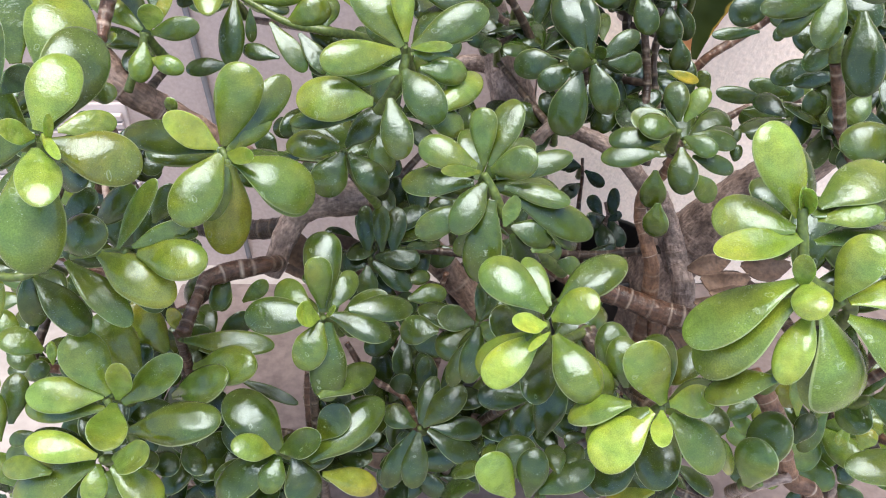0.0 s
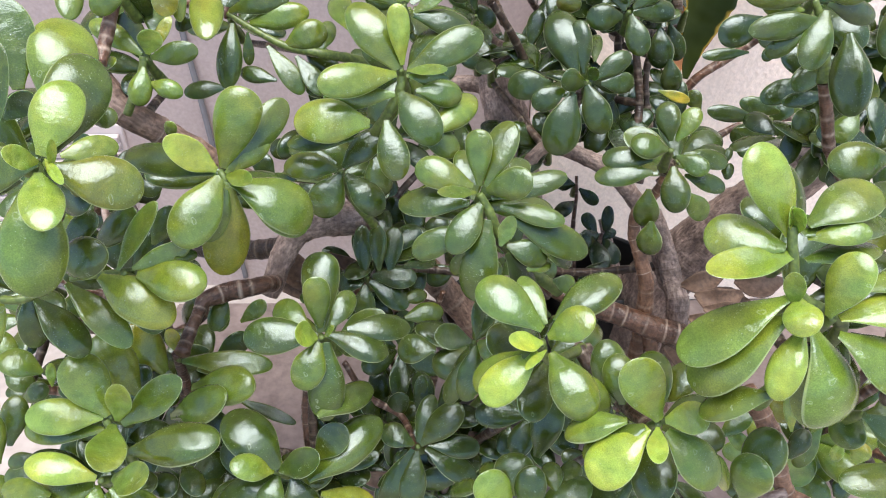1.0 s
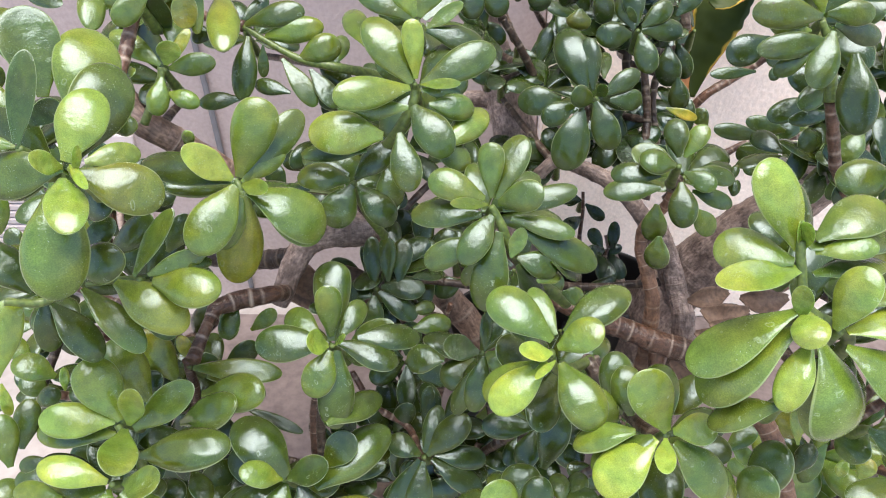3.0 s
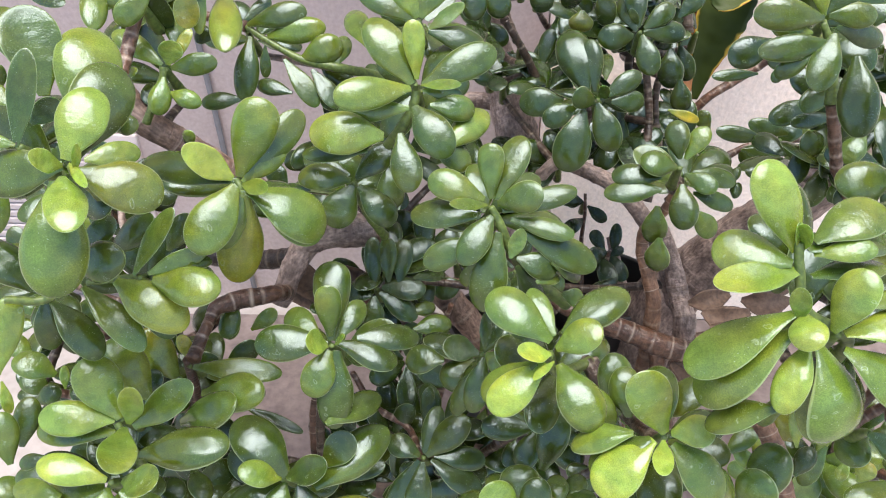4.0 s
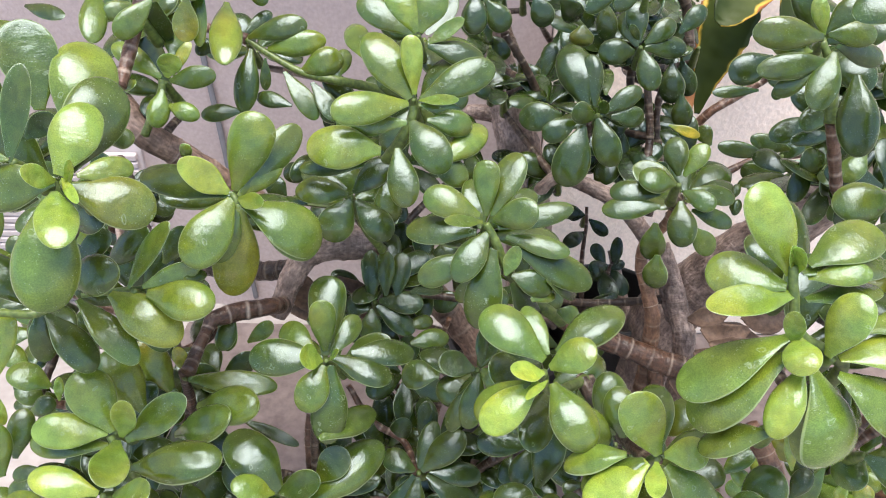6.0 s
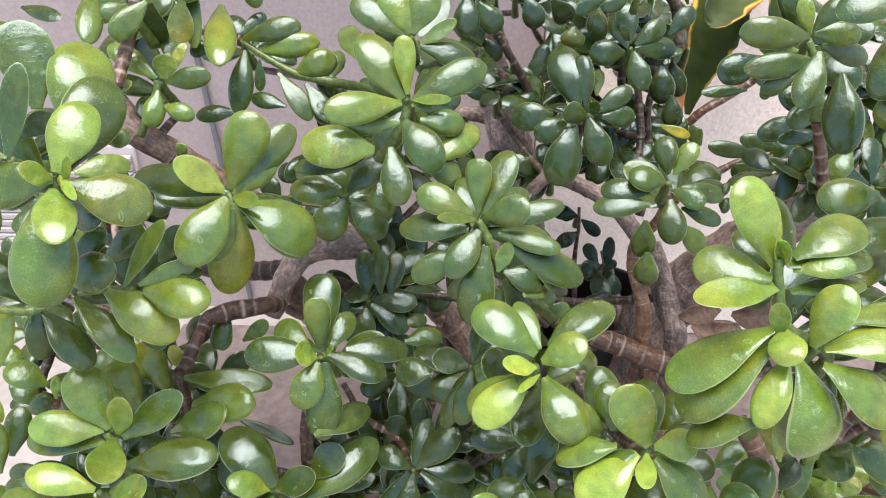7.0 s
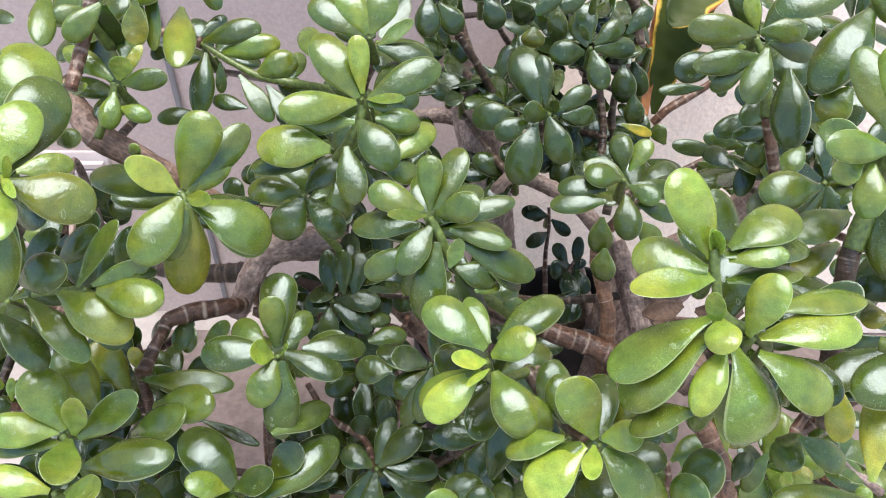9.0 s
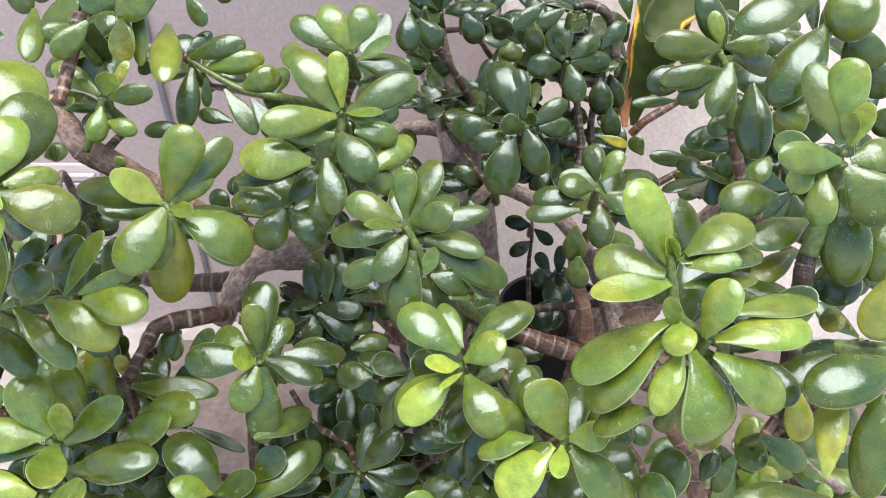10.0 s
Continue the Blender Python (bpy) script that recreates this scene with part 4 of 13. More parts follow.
limb(jade_left, 'twig', RED_BARK, [(-0.255, 0.618, 0.636, 0.0034), (-0.213, 0.626, 0.595, 0.0040), (-0.170, 0.606, 0.590, 0.0046)])
limb(jade_left, 'twig', RED_BARK, [(-0.265, 0.534, 0.468, 0.0034), (-0.255, 0.526, 0.452, 0.0040), (-0.245, 0.501, 0.458, 0.0046)])
limb(jade_left, 'twig', RED_BARK, [(-0.232, 0.542, 0.484, 0.0034), (-0.194, 0.553, 0.461, 0.0040), (-0.156, 0.539, 0.470, 0.0046)])
limb(jade_left, 'twig', RED_BARK, [(-0.285, 0.485, 0.496, 0.0034), (-0.265, 0.502, 0.465, 0.0040), (-0.245, 0.501, 0.458, 0.0046)])
s = shoot(jade_left, (-0.134, 0.403, 0.564))
leaf(s, (-0.129, 0.402, 0.564), (-0.097, 0.440, 0.593), 20.7, 31, 0.35, 0.00, 'F')
leaf(s, (-0.131, 0.401, 0.562), (-0.108, 0.424, 0.578), 18.2, 27, 0.50, 0.00, 'F')
leaf(s, (-0.133, 0.403, 0.565), (-0.116, 0.420, 0.611), 28.2, 17, 0.56, 0.00, 'B')
leaf(s, (-0.136, 0.401, 0.563), (-0.199, 0.421, 0.566), 23.4, 10, 0.28, 0.00, 'F')
leaf(s, (-0.137, 0.402, 0.564), (-0.162, 0.394, 0.590), 19.7, 10, 0.85, 0.00, 'C')
leaf(s, (-0.130, 0.398, 0.558), (-0.147, 0.404, 0.480), 30.8, -21, 0.62, 0.40, 'P')
leaf(s, (-0.132, 0.399, 0.559), (-0.150, 0.388, 0.520), 21.7, -17, 0.50, 0.00, 'F')
leaf(s, (-0.135, 0.400, 0.561), (-0.156, 0.362, 0.535), 28.9, -14, 0.55, 0.00, 'F')
leaf(s, (-0.121, 0.395, 0.554), (-0.084, 0.391, 0.526), 24.0, -4, 0.50, 0.00, 'A')
leaf(s, (-0.128, 0.398, 0.558), (-0.082, 0.396, 0.527), 35.4, -27, 0.45, 0.00, 'A')
leaf(s, (-0.132, 0.401, 0.561), (-0.111, 0.383, 0.568), 11.3, -5, 0.60, 0.00, 'C')
s = shoot(jade_left, (-0.181, 0.301, 0.629))
leaf(s, (-0.197, 0.351, 0.622), (-0.198, 0.397, 0.661), 34.3, 25, 0.58, 0.08, 'A')
leaf(s, (-0.187, 0.320, 0.624), (-0.174, 0.361, 0.655), 30.5, 35, 0.38, 0.00, 'A')
leaf(s, (-0.183, 0.303, 0.631), (-0.174, 0.333, 0.654), 23.4, 17, 0.76, 0.00, 'F')
leaf(s, (-0.184, 0.301, 0.629), (-0.225, 0.301, 0.621), 23.3, -5, 0.42, 0.00, 'F')
leaf(s, (-0.174, 0.303, 0.631), (-0.154, 0.320, 0.627), 13.0, 8, 0.60, 0.00, 'F')
leaf(s, (-0.178, 0.300, 0.627), (-0.141, 0.303, 0.610), 25.6, -12, 0.36, 0.10, 'F')
leaf(s, (-0.187, 0.297, 0.623), (-0.187, 0.265, 0.578), 30.2, -19, 0.60, 0.00, 'P')
leaf(s, (-0.184, 0.298, 0.625), (-0.169, 0.263, 0.617), 19.1, -30, 0.85, 0.00, 'F')
leaf(s, (-0.184, 0.301, 0.629), (-0.189, 0.285, 0.642), 11.6, -13, 0.85, 0.00, 'C')
leaf(s, (-0.181, 0.302, 0.630), (-0.164, 0.280, 0.630), 5.2, -8, 0.90, 0.00, 'S')
leaf(s, (-0.178, 0.299, 0.626), (-0.171, 0.295, 0.644), 4.5, 59, 0.95, 0.00, 'S')
leaf(s, (-0.199, 0.392, 0.602), (-0.185, 0.395, 0.606), 12.5, 5, 0.40, 0.00, 'P')
leaf(s, (-0.171, 0.424, 0.577), (-0.163, 0.419, 0.588), 9.2, 22, 0.50, 0.00, 'P')
leaf(s, (-0.240, 0.329, 0.531), (-0.270, 0.345, 0.553), 23.2, 28, 0.33, 0.00, 'P')
leaf(s, (-0.220, 0.344, 0.534), (-0.190, 0.346, 0.545), 25.1, 5, 0.38, 0.00, 'P')
leaf(s, (-0.212, 0.374, 0.525), (-0.183, 0.380, 0.550), 18.5, 2, 0.32, 0.00, 'F')
leaf(s, (-0.222, 0.359, 0.538), (-0.203, 0.371, 0.554), 14.9, 8, 0.35, 0.00, 'F')
leaf(s, (-0.192, 0.408, 0.503), (-0.178, 0.423, 0.524), 16.2, 23, 0.40, 0.00, 'F')
leaf(s, (-0.234, 0.329, 0.600), (-0.241, 0.314, 0.579), 11.9, -28, 0.45, 0.00, 'F')
s = shoot(jade_left, (-0.192, 0.358, 0.519))
leaf(s, (-0.195, 0.359, 0.520), (-0.171, 0.383, 0.554), 13.3, -5, 0.56, 0.00, 'S')
leaf(s, (-0.186, 0.359, 0.521), (-0.152, 0.372, 0.530), 13.4, 21, 0.54, 0.00, 'S')
leaf(s, (-0.161, 0.362, 0.525), (-0.152, 0.377, 0.520), 9.3, 0, 0.39, 0.00, 'P')
leaf(s, (-0.183, 0.357, 0.518), (-0.140, 0.350, 0.515), 26.8, -11, 0.67, 0.00, 'P')
leaf(s, (-0.206, 0.357, 0.517), (-0.163, 0.343, 0.491), 29.2, -26, 0.67, 0.50, 'P')
leaf(s, (-0.226, 0.354, 0.514), (-0.188, 0.332, 0.482), 19.7, -32, 0.47, 0.00, 'S')
leaf(s, (-0.245, 0.349, 0.506), (-0.218, 0.335, 0.472), 21.5, -37, 0.34, 0.00, 'F')
leaf(s, (-0.249, 0.351, 0.509), (-0.251, 0.340, 0.474), 17.0, -31, 0.25, 0.00, 'F')
s = shoot(jade_left, (-0.196, 0.403, 0.401))
leaf(s, (-0.193, 0.405, 0.404), (-0.201, 0.412, 0.423), 11.1, 22, 0.90, 1.00, 'S')
leaf(s, (-0.203, 0.396, 0.391), (-0.228, 0.412, 0.428), 26.2, 32, 0.56, 0.25, 'P')
leaf(s, (-0.192, 0.402, 0.400), (-0.127, 0.407, 0.389), 19.8, -19, 0.45, 0.00, 'S')
leaf(s, (-0.201, 0.378, 0.366), (-0.151, 0.366, 0.400), 28.9, -19, 0.60, 0.00, 'P')
leaf(s, (-0.185, 0.391, 0.384), (-0.133, 0.377, 0.399), 30.4, -19, 0.58, 0.00, 'P')
leaf(s, (-0.178, 0.451, 0.304), (-0.125, 0.435, 0.290), 11.2, -21, 0.30, 0.00, 'S')
leaf(s, (-0.166, 0.449, 0.422), (-0.175, 0.430, 0.404), 16.1, -10, 0.40, 0.00, 'F')
leaf(s, (-0.155, 0.438, 0.406), (-0.134, 0.443, 0.422), 13.5, 1, 0.45, 0.00, 'F')
# low left rosettes: leaf colour raised to stand for their bright highlights
s = shoot(jade_left, (-0.211, 0.321, 0.432))
leaf(s, (-0.209, 0.360, 0.409), (-0.236, 0.380, 0.447), 28.7, 35, 0.60, 0.00, 'P')
leaf(s, (-0.210, 0.321, 0.433), (-0.233, 0.340, 0.467), 29.1, 26, 0.70, 0.00, 'F')
leaf(s, (-0.214, 0.316, 0.425), (-0.269, 0.323, 0.419), 21.1, 22, 0.46, 0.00, 'F')
leaf(s, (-0.214, 0.321, 0.432), (-0.258, 0.314, 0.440), 23.2, 10, 0.98, 0.00, 'F')
leaf(s, (-0.202, 0.318, 0.428), (-0.163, 0.332, 0.454), 22.1, -3, 0.41, 0.00, 'C')
leaf(s, (-0.198, 0.308, 0.414), (-0.139, 0.310, 0.422), 29.4, -25, 0.36, 0.00, 'P')
leaf(s, (-0.208, 0.318, 0.428), (-0.204, 0.283, 0.426), 24.0, -26, 0.60, 0.00, 'C')
leaf(s, (-0.205, 0.319, 0.430), (-0.193, 0.317, 0.465), 17.3, 13, 0.74, 0.00, 'C')
leaf(s, (-0.279, 0.317, 0.409), (-0.276, 0.339, 0.433), 17.2, 24, 0.36, 0.00, 'P')
leaf(s, (-0.292, 0.361, 0.403), (-0.274, 0.367, 0.411), 14.8, -6, 0.36, 0.00, 'P')
leaf(s, (-0.275, 0.297, 0.416), (-0.283, 0.316, 0.443), 18.6, 33, 0.48, 0.00, 'P')
leaf(s, (-0.267, 0.358, 0.434), (-0.294, 0.361, 0.446), 19.9, 26, 0.54, 0.00, 'F')
leaf(s, (-0.249, 0.287, 0.505), (-0.241, 0.312, 0.541), 17.7, 20, 0.66, 0.00, 'F')
leaf(s, (-0.270, 0.402, 0.357), (-0.295, 0.410, 0.369), 18.0, 24, 0.24, 0.00, 'F')
leaf(s, (-0.256, 0.346, 0.433), (-0.257, 0.355, 0.446), 6.4, 27, 0.84, 0.00, 'S')
leaf(s, (-0.292, 0.379, 0.393), (-0.311, 0.384, 0.407), 16.8, 25, 0.36, 0.00, 'F')
leaf(s, (-0.273, 0.326, 0.388), (-0.292, 0.323, 0.383), 11.2, 18, 0.36, 0.00, 'F')
leaf(s, (-0.276, 0.332, 0.361), (-0.306, 0.330, 0.359), 17.3, 21, 0.36, 0.00, 'F')
leaf(s, (-0.315, 0.368, 0.396), (-0.340, 0.366, 0.393), 16.8, 16, 0.30, 0.00, 'F')
leaf(s, (-0.296, 0.317, 0.341), (-0.317, 0.330, 0.359), 18.6, 34, 0.42, 0.00, 'F')
leaf(s, (-0.310, 0.401, 0.407), (-0.332, 0.410, 0.421), 17.2, 28, 0.48, 0.00, 'F')
leaf(s, (-0.281, 0.327, 0.459), (-0.281, 0.322, 0.435), 7.2, -38, 0.96, 0.00, 'S')
s = shoot(jade_left, (-0.209, 0.286, 0.414))
leaf(s, (-0.239, 0.281, 0.407), (-0.274, 0.290, 0.403), 15.1, 30, 0.50, 0.00, 'F')
leaf(s, (-0.211, 0.287, 0.415), (-0.252, 0.290, 0.427), 19.6, 19, 0.93, 0.00, 'F')
leaf(s, (-0.201, 0.287, 0.416), (-0.175, 0.277, 0.425), 22.6, -32, 0.53, 0.00, 'C')
leaf(s, (-0.217, 0.350, 0.335), (-0.191, 0.331, 0.338), 19.0, -35, 0.25, 0.00, 'P')
leaf(s, (-0.184, 0.342, 0.358), (-0.167, 0.317, 0.354), 17.0, -37, 0.31, 0.00, 'P')
s = shoot(jade_left, (-0.115, 0.326, 0.369))
leaf(s, (-0.111, 0.327, 0.371), (-0.150, 0.356, 0.394), 33.3, 25, 0.25, 0.00, 'F')
leaf(s, (-0.115, 0.326, 0.369), (-0.141, 0.317, 0.387), 19.3, 30, 0.66, 0.00, 'F')
leaf(s, (-0.112, 0.326, 0.369), (-0.081, 0.321, 0.390), 20.3, -14, 0.30, 0.00, 'C')
leaf(s, (-0.092, 0.322, 0.364), (-0.043, 0.363, 0.379), 30.3, -12, 0.41, 0.00, 'P')
leaf(s, (-0.087, 0.331, 0.375), (-0.066, 0.344, 0.394), 22.4, -10, 0.25, 0.00, 'C')
leaf(s, (-0.088, 0.371, 0.311), (-0.048, 0.378, 0.321), 16.5, -19, 0.16, 0.00, 'F')
s = shoot(jade_left, (-0.078, 0.361, 0.462))
leaf(s, (-0.078, 0.363, 0.464), (-0.080, 0.403, 0.500), 25.8, 8, 0.30, 0.00, 'B')
leaf(s, (-0.086, 0.365, 0.467), (-0.111, 0.385, 0.469), 19.2, 14, 0.42, 0.00, 'F')
leaf(s, (-0.072, 0.364, 0.466), (-0.059, 0.389, 0.477), 15.3, 4, 0.34, 0.00, 'F')
leaf(s, (-0.061, 0.364, 0.466), (-0.020, 0.375, 0.457), 19.4, -19, 0.19, 0.00, 'F')
leaf(s, (-0.073, 0.362, 0.463), (-0.034, 0.354, 0.452), 21.0, -23, 0.20, 0.00, 'A')
leaf(s, (-0.080, 0.362, 0.463), (-0.128, 0.359, 0.464), 25.5, 13, 0.26, 0.00, 'F')
leaf(s, (-0.078, 0.364, 0.467), (-0.079, 0.370, 0.505), 17.6, 11, 0.48, 0.00, 'B')
leaf(s, (-0.081, 0.331, 0.419), (-0.048, 0.370, 0.405), 20.2, -15, 0.42, 0.00, 'P')
leaf(s, (-0.074, 0.359, 0.459), (-0.077, 0.337, 0.407), 24.9, -7, 0.38, 0.00, 'P')
leaf(s, (-0.079, 0.359, 0.459), (-0.091, 0.337, 0.438), 22.4, -6, 0.48, 0.00, 'F')
leaf(s, (-0.080, 0.361, 0.462), (-0.091, 0.347, 0.479), 17.1, 22, 0.81, 0.00, 'C')
leaf(s, (-0.076, 0.361, 0.462), (-0.066, 0.347, 0.483), 6.3, -27, 0.77, 0.00, 'S')
s = shoot(jade_left, (-0.060, 0.489, 0.409))
leaf(s, (-0.062, 0.490, 0.411), (-0.064, 0.514, 0.444), 16.2, 5, 0.25, 0.00, 'F')
leaf(s, (-0.041, 0.491, 0.412), (-0.038, 0.520, 0.438), 18.2, 3, 0.18, 0.00, 'F')
leaf(s, (-0.050, 0.492, 0.413), (-0.052, 0.514, 0.444), 15.6, 16, 0.30, 0.00, 'F')
leaf(s, (-0.030, 0.494, 0.416), (-0.003, 0.521, 0.401), 13.1, -14, 0.15, 0.00, 'F')
leaf(s, (-0.056, 0.490, 0.409), (-0.019, 0.489, 0.408), 20.6, -9, 0.18, 0.00, 'F')
leaf(s, (-0.058, 0.487, 0.406), (-0.026, 0.475, 0.388), 19.4, -10, 0.20, 0.00, 'F')
leaf(s, (-0.064, 0.485, 0.404), (-0.085, 0.493, 0.403), 22.3, 8, 0.15, 0.00, 'F')
leaf(s, (-0.062, 0.485, 0.404), (-0.063, 0.469, 0.380), 18.1, -4, 0.25, 0.00, 'F')
leaf(s, (-0.029, 0.469, 0.381), (0.003, 0.481, 0.379), 19.6, -12, 0.45, 0.00, 'P')
leaf(s, (-0.032, 0.478, 0.392), (-0.011, 0.493, 0.387), 13.5, -11, 0.36, 0.00, 'P')
s = shoot(jade_left, (-0.070, 0.462, 0.527))
leaf(s, (-0.073, 0.465, 0.531), (-0.108, 0.483, 0.536), 16.9, 4, 0.30, 0.00, 'F')
leaf(s, (-0.101, 0.459, 0.522), (-0.126, 0.477, 0.513), 8.4, 2, 0.30, 0.00, 'S')
leaf(s, (-0.072, 0.463, 0.528), (-0.110, 0.464, 0.530), 21.5, 6, 0.42, 0.00, 'A')
leaf(s, (-0.068, 0.464, 0.529), (-0.042, 0.478, 0.549), 20.0, 3, 0.30, 0.00, 'F')
leaf(s, (-0.070, 0.461, 0.525), (-0.087, 0.444, 0.501), 26.2, -14, 0.35, 0.00, 'F')
leaf(s, (-0.066, 0.461, 0.525), (-0.041, 0.445, 0.502), 21.7, -8, 0.25, 0.00, 'A')
leaf(s, (-0.046, 0.469, 0.536), (-0.041, 0.457, 0.508), 20.6, -5, 0.42, 0.00, 'P')
s = shoot(jade_left, (-0.025, 0.476, 0.598))
leaf(s, (-0.027, 0.476, 0.597), (-0.058, 0.505, 0.632), 27.8, 4, 0.48, 0.00, 'F')
leaf(s, (-0.029, 0.466, 0.584), (-0.078, 0.470, 0.579), 17.9, -15, 0.60, 0.00, 'F')
leaf(s, (-0.028, 0.474, 0.595), (-0.078, 0.451, 0.597), 23.9, -2, 0.60, 0.00, 'A')
leaf(s, (-0.020, 0.475, 0.597), (0.030, 0.492, 0.616), 24.3, 2, 0.40, 0.00, 'F')
leaf(s, (-0.020, 0.473, 0.594), (0.008, 0.480, 0.586), 11.9, 9, 0.50, 0.00, 'F')
leaf(s, (-0.021, 0.475, 0.597), (0.006, 0.462, 0.603), 8.9, -14, 0.60, 0.00, 'C')
leaf(s, (-0.024, 0.477, 0.600), (-0.027, 0.487, 0.638), 15.3, 5, 0.93, 0.00, 'B')
leaf(s, (-0.003, 0.451, 0.562), (0.025, 0.486, 0.573), 21.9, 3, 0.60, 0.00, 'P')
leaf(s, (-0.015, 0.467, 0.586), (0.016, 0.471, 0.580), 19.5, 0, 0.50, 0.00, 'P')
leaf(s, (-0.015, 0.453, 0.566), (0.014, 0.453, 0.547), 20.8, -6, 0.42, 0.00, 'F')
leaf(s, (-0.026, 0.467, 0.585), (-0.001, 0.441, 0.560), 25.6, 1, 0.36, 0.00, 'F')
leaf(s, (-0.057, 0.449, 0.560), (-0.105, 0.463, 0.549), 14.6, 0, 0.30, 0.00, 'F')
leaf(s, (-0.046, 0.455, 0.568), (-0.097, 0.456, 0.570), 31.0, -3, 0.70, 0.10, 'F')
leaf(s, (-0.035, 0.456, 0.570), (-0.027, 0.426, 0.541), 21.5, -1, 0.30, 0.00, 'F')
s = shoot(jade_left, (-0.025, 0.560, 0.613))
leaf(s, (-0.030, 0.560, 0.613), (-0.072, 0.575, 0.634), 24.2, 3, 0.35, 0.00, 'F')
leaf(s, (-0.027, 0.561, 0.614), (-0.047, 0.581, 0.643), 23.8, -5, 0.65, 0.00, 'F')
leaf(s, (-0.024, 0.561, 0.614), (-0.010, 0.582, 0.643), 25.2, 4, 0.55, 0.00, 'F')
leaf(s, (-0.018, 0.555, 0.606), (0.026, 0.557, 0.594), 21.6, 1, 0.26, 0.00, 'F')
leaf(s, (-0.018, 0.556, 0.607), (0.009, 0.563, 0.625), 11.8, 2, 0.55, 0.00, 'C')
leaf(s, (-0.064, 0.548, 0.596), (-0.082, 0.603, 0.605), 20.4, 1, 0.50, 0.00, 'F')
s = shoot(jade_left, (-0.169, 0.603, 0.588))
leaf(s, (-0.187, 0.622, 0.615), (-0.172, 0.544, 0.592), 26.0, -18, 0.50, 0.12, 'P')
leaf(s, (-0.171, 0.607, 0.594), (-0.152, 0.626, 0.607), 12.4, 20, 0.30, 0.00, 'F')
leaf(s, (-0.152, 0.600, 0.584), (-0.104, 0.606, 0.591), 22.2, 11, 0.56, 0.00, 'P')
leaf(s, (-0.169, 0.605, 0.592), (-0.119, 0.609, 0.603), 21.2, 4, 0.30, 0.00, 'A')
leaf(s, (-0.095, 0.587, 0.565), (-0.088, 0.611, 0.581), 15.1, 11, 0.50, 0.00, 'F')
leaf(s, (-0.124, 0.590, 0.569), (-0.090, 0.598, 0.580), 25.0, 10, 0.45, 0.00, 'P')
leaf(s, (-0.166, 0.600, 0.584), (-0.171, 0.569, 0.541), 20.6, -15, 0.36, 0.00, 'P')
leaf(s, (-0.154, 0.596, 0.578), (-0.155, 0.588, 0.553), 9.4, -14, 0.30, 0.00, 'S')
leaf(s, (-0.138, 0.590, 0.569), (-0.110, 0.567, 0.537), 17.5, -13, 0.42, 0.00, 'S')
leaf(s, (-0.115, 0.585, 0.562), (-0.092, 0.566, 0.536), 17.4, -11, 0.30, 0.00, 'S')
leaf(s, (-0.131, 0.574, 0.546), (-0.162, 0.583, 0.550), 14.6, 3, 0.22, 0.00, 'P')
leaf(s, (-0.172, 0.570, 0.542), (-0.206, 0.568, 0.539), 15.8, -2, 0.25, 0.00, 'F')
leaf(s, (-0.196, 0.599, 0.583), (-0.212, 0.601, 0.586), 16.7, -6, 0.25, 0.00, 'F')
s = shoot(jade_left, (-0.203, 0.499, 0.597))
leaf(s, (-0.198, 0.509, 0.611), (-0.199, 0.528, 0.621), 14.5, 22, 0.40, 0.00, 'F')
leaf(s, (-0.197, 0.501, 0.600), (-0.185, 0.515, 0.620), 9.5, 5, 0.75, 0.35, 'S')
leaf(s, (-0.205, 0.500, 0.599), (-0.240, 0.514, 0.618), 17.2, 7, 0.70, 0.00, 'F')
leaf(s, (-0.199, 0.499, 0.597), (-0.166, 0.502, 0.601), 16.2, 16, 0.40, 0.00, 'F')
leaf(s, (-0.201, 0.500, 0.599), (-0.195, 0.502, 0.616), 16.8, 25, 0.75, 0.00, 'C')
leaf(s, (-0.204, 0.495, 0.592), (-0.207, 0.477, 0.571), 16.0, -21, 0.62, 0.00, 'P')
leaf(s, (-0.199, 0.489, 0.583), (-0.177, 0.484, 0.576), 13.9, -3, 0.62, 0.00, 'P')
leaf(s, (-0.234, 0.496, 0.593), (-0.215, 0.478, 0.602), 11.6, -5, 0.62, 0.00, 'P')
s = shoot(jade_left, (-0.209, 0.496, 0.645))
leaf(s, (-0.199, 0.501, 0.652), (-0.209, 0.522, 0.613), 19.6, -54, 0.28, 0.00, 'F')
leaf(s, (-0.178, 0.503, 0.655), (-0.181, 0.495, 0.627), 17.4, -12, 0.34, 0.25, 'C')
leaf(s, (-0.202, 0.502, 0.653), (-0.222, 0.482, 0.634), 17.1, -26, 0.50, 0.00, 'F')
leaf(s, (-0.214, 0.500, 0.651), (-0.229, 0.487, 0.646), 13.5, -22, 0.40, 0.00, 'F')
leaf(s, (-0.239, 0.507, 0.660), (-0.231, 0.465, 0.636), 17.4, -25, 0.45, 0.00, 'P')
leaf(s, (-0.286, 0.498, 0.649), (-0.254, 0.484, 0.646), 11.7, -8, 0.25, 0.00, 'F')
s = shoot(jade_left, (-0.205, 0.306, 0.637))
leaf(s, (-0.246, 0.395, 0.641), (-0.262, 0.423, 0.664), 22.6, 27, 0.35, 0.00, 'F')
leaf(s, (-0.214, 0.357, 0.639), (-0.226, 0.384, 0.678), 30.0, 31, 0.38, 0.00, 'C')
leaf(s, (-0.206, 0.306, 0.636), (-0.202, 0.333, 0.674), 12.9, 25, 0.35, 0.00, 'C')
leaf(s, (-0.210, 0.330, 0.636), (-0.196, 0.337, 0.646), 11.9, 25, 0.25, 0.00, 'C')
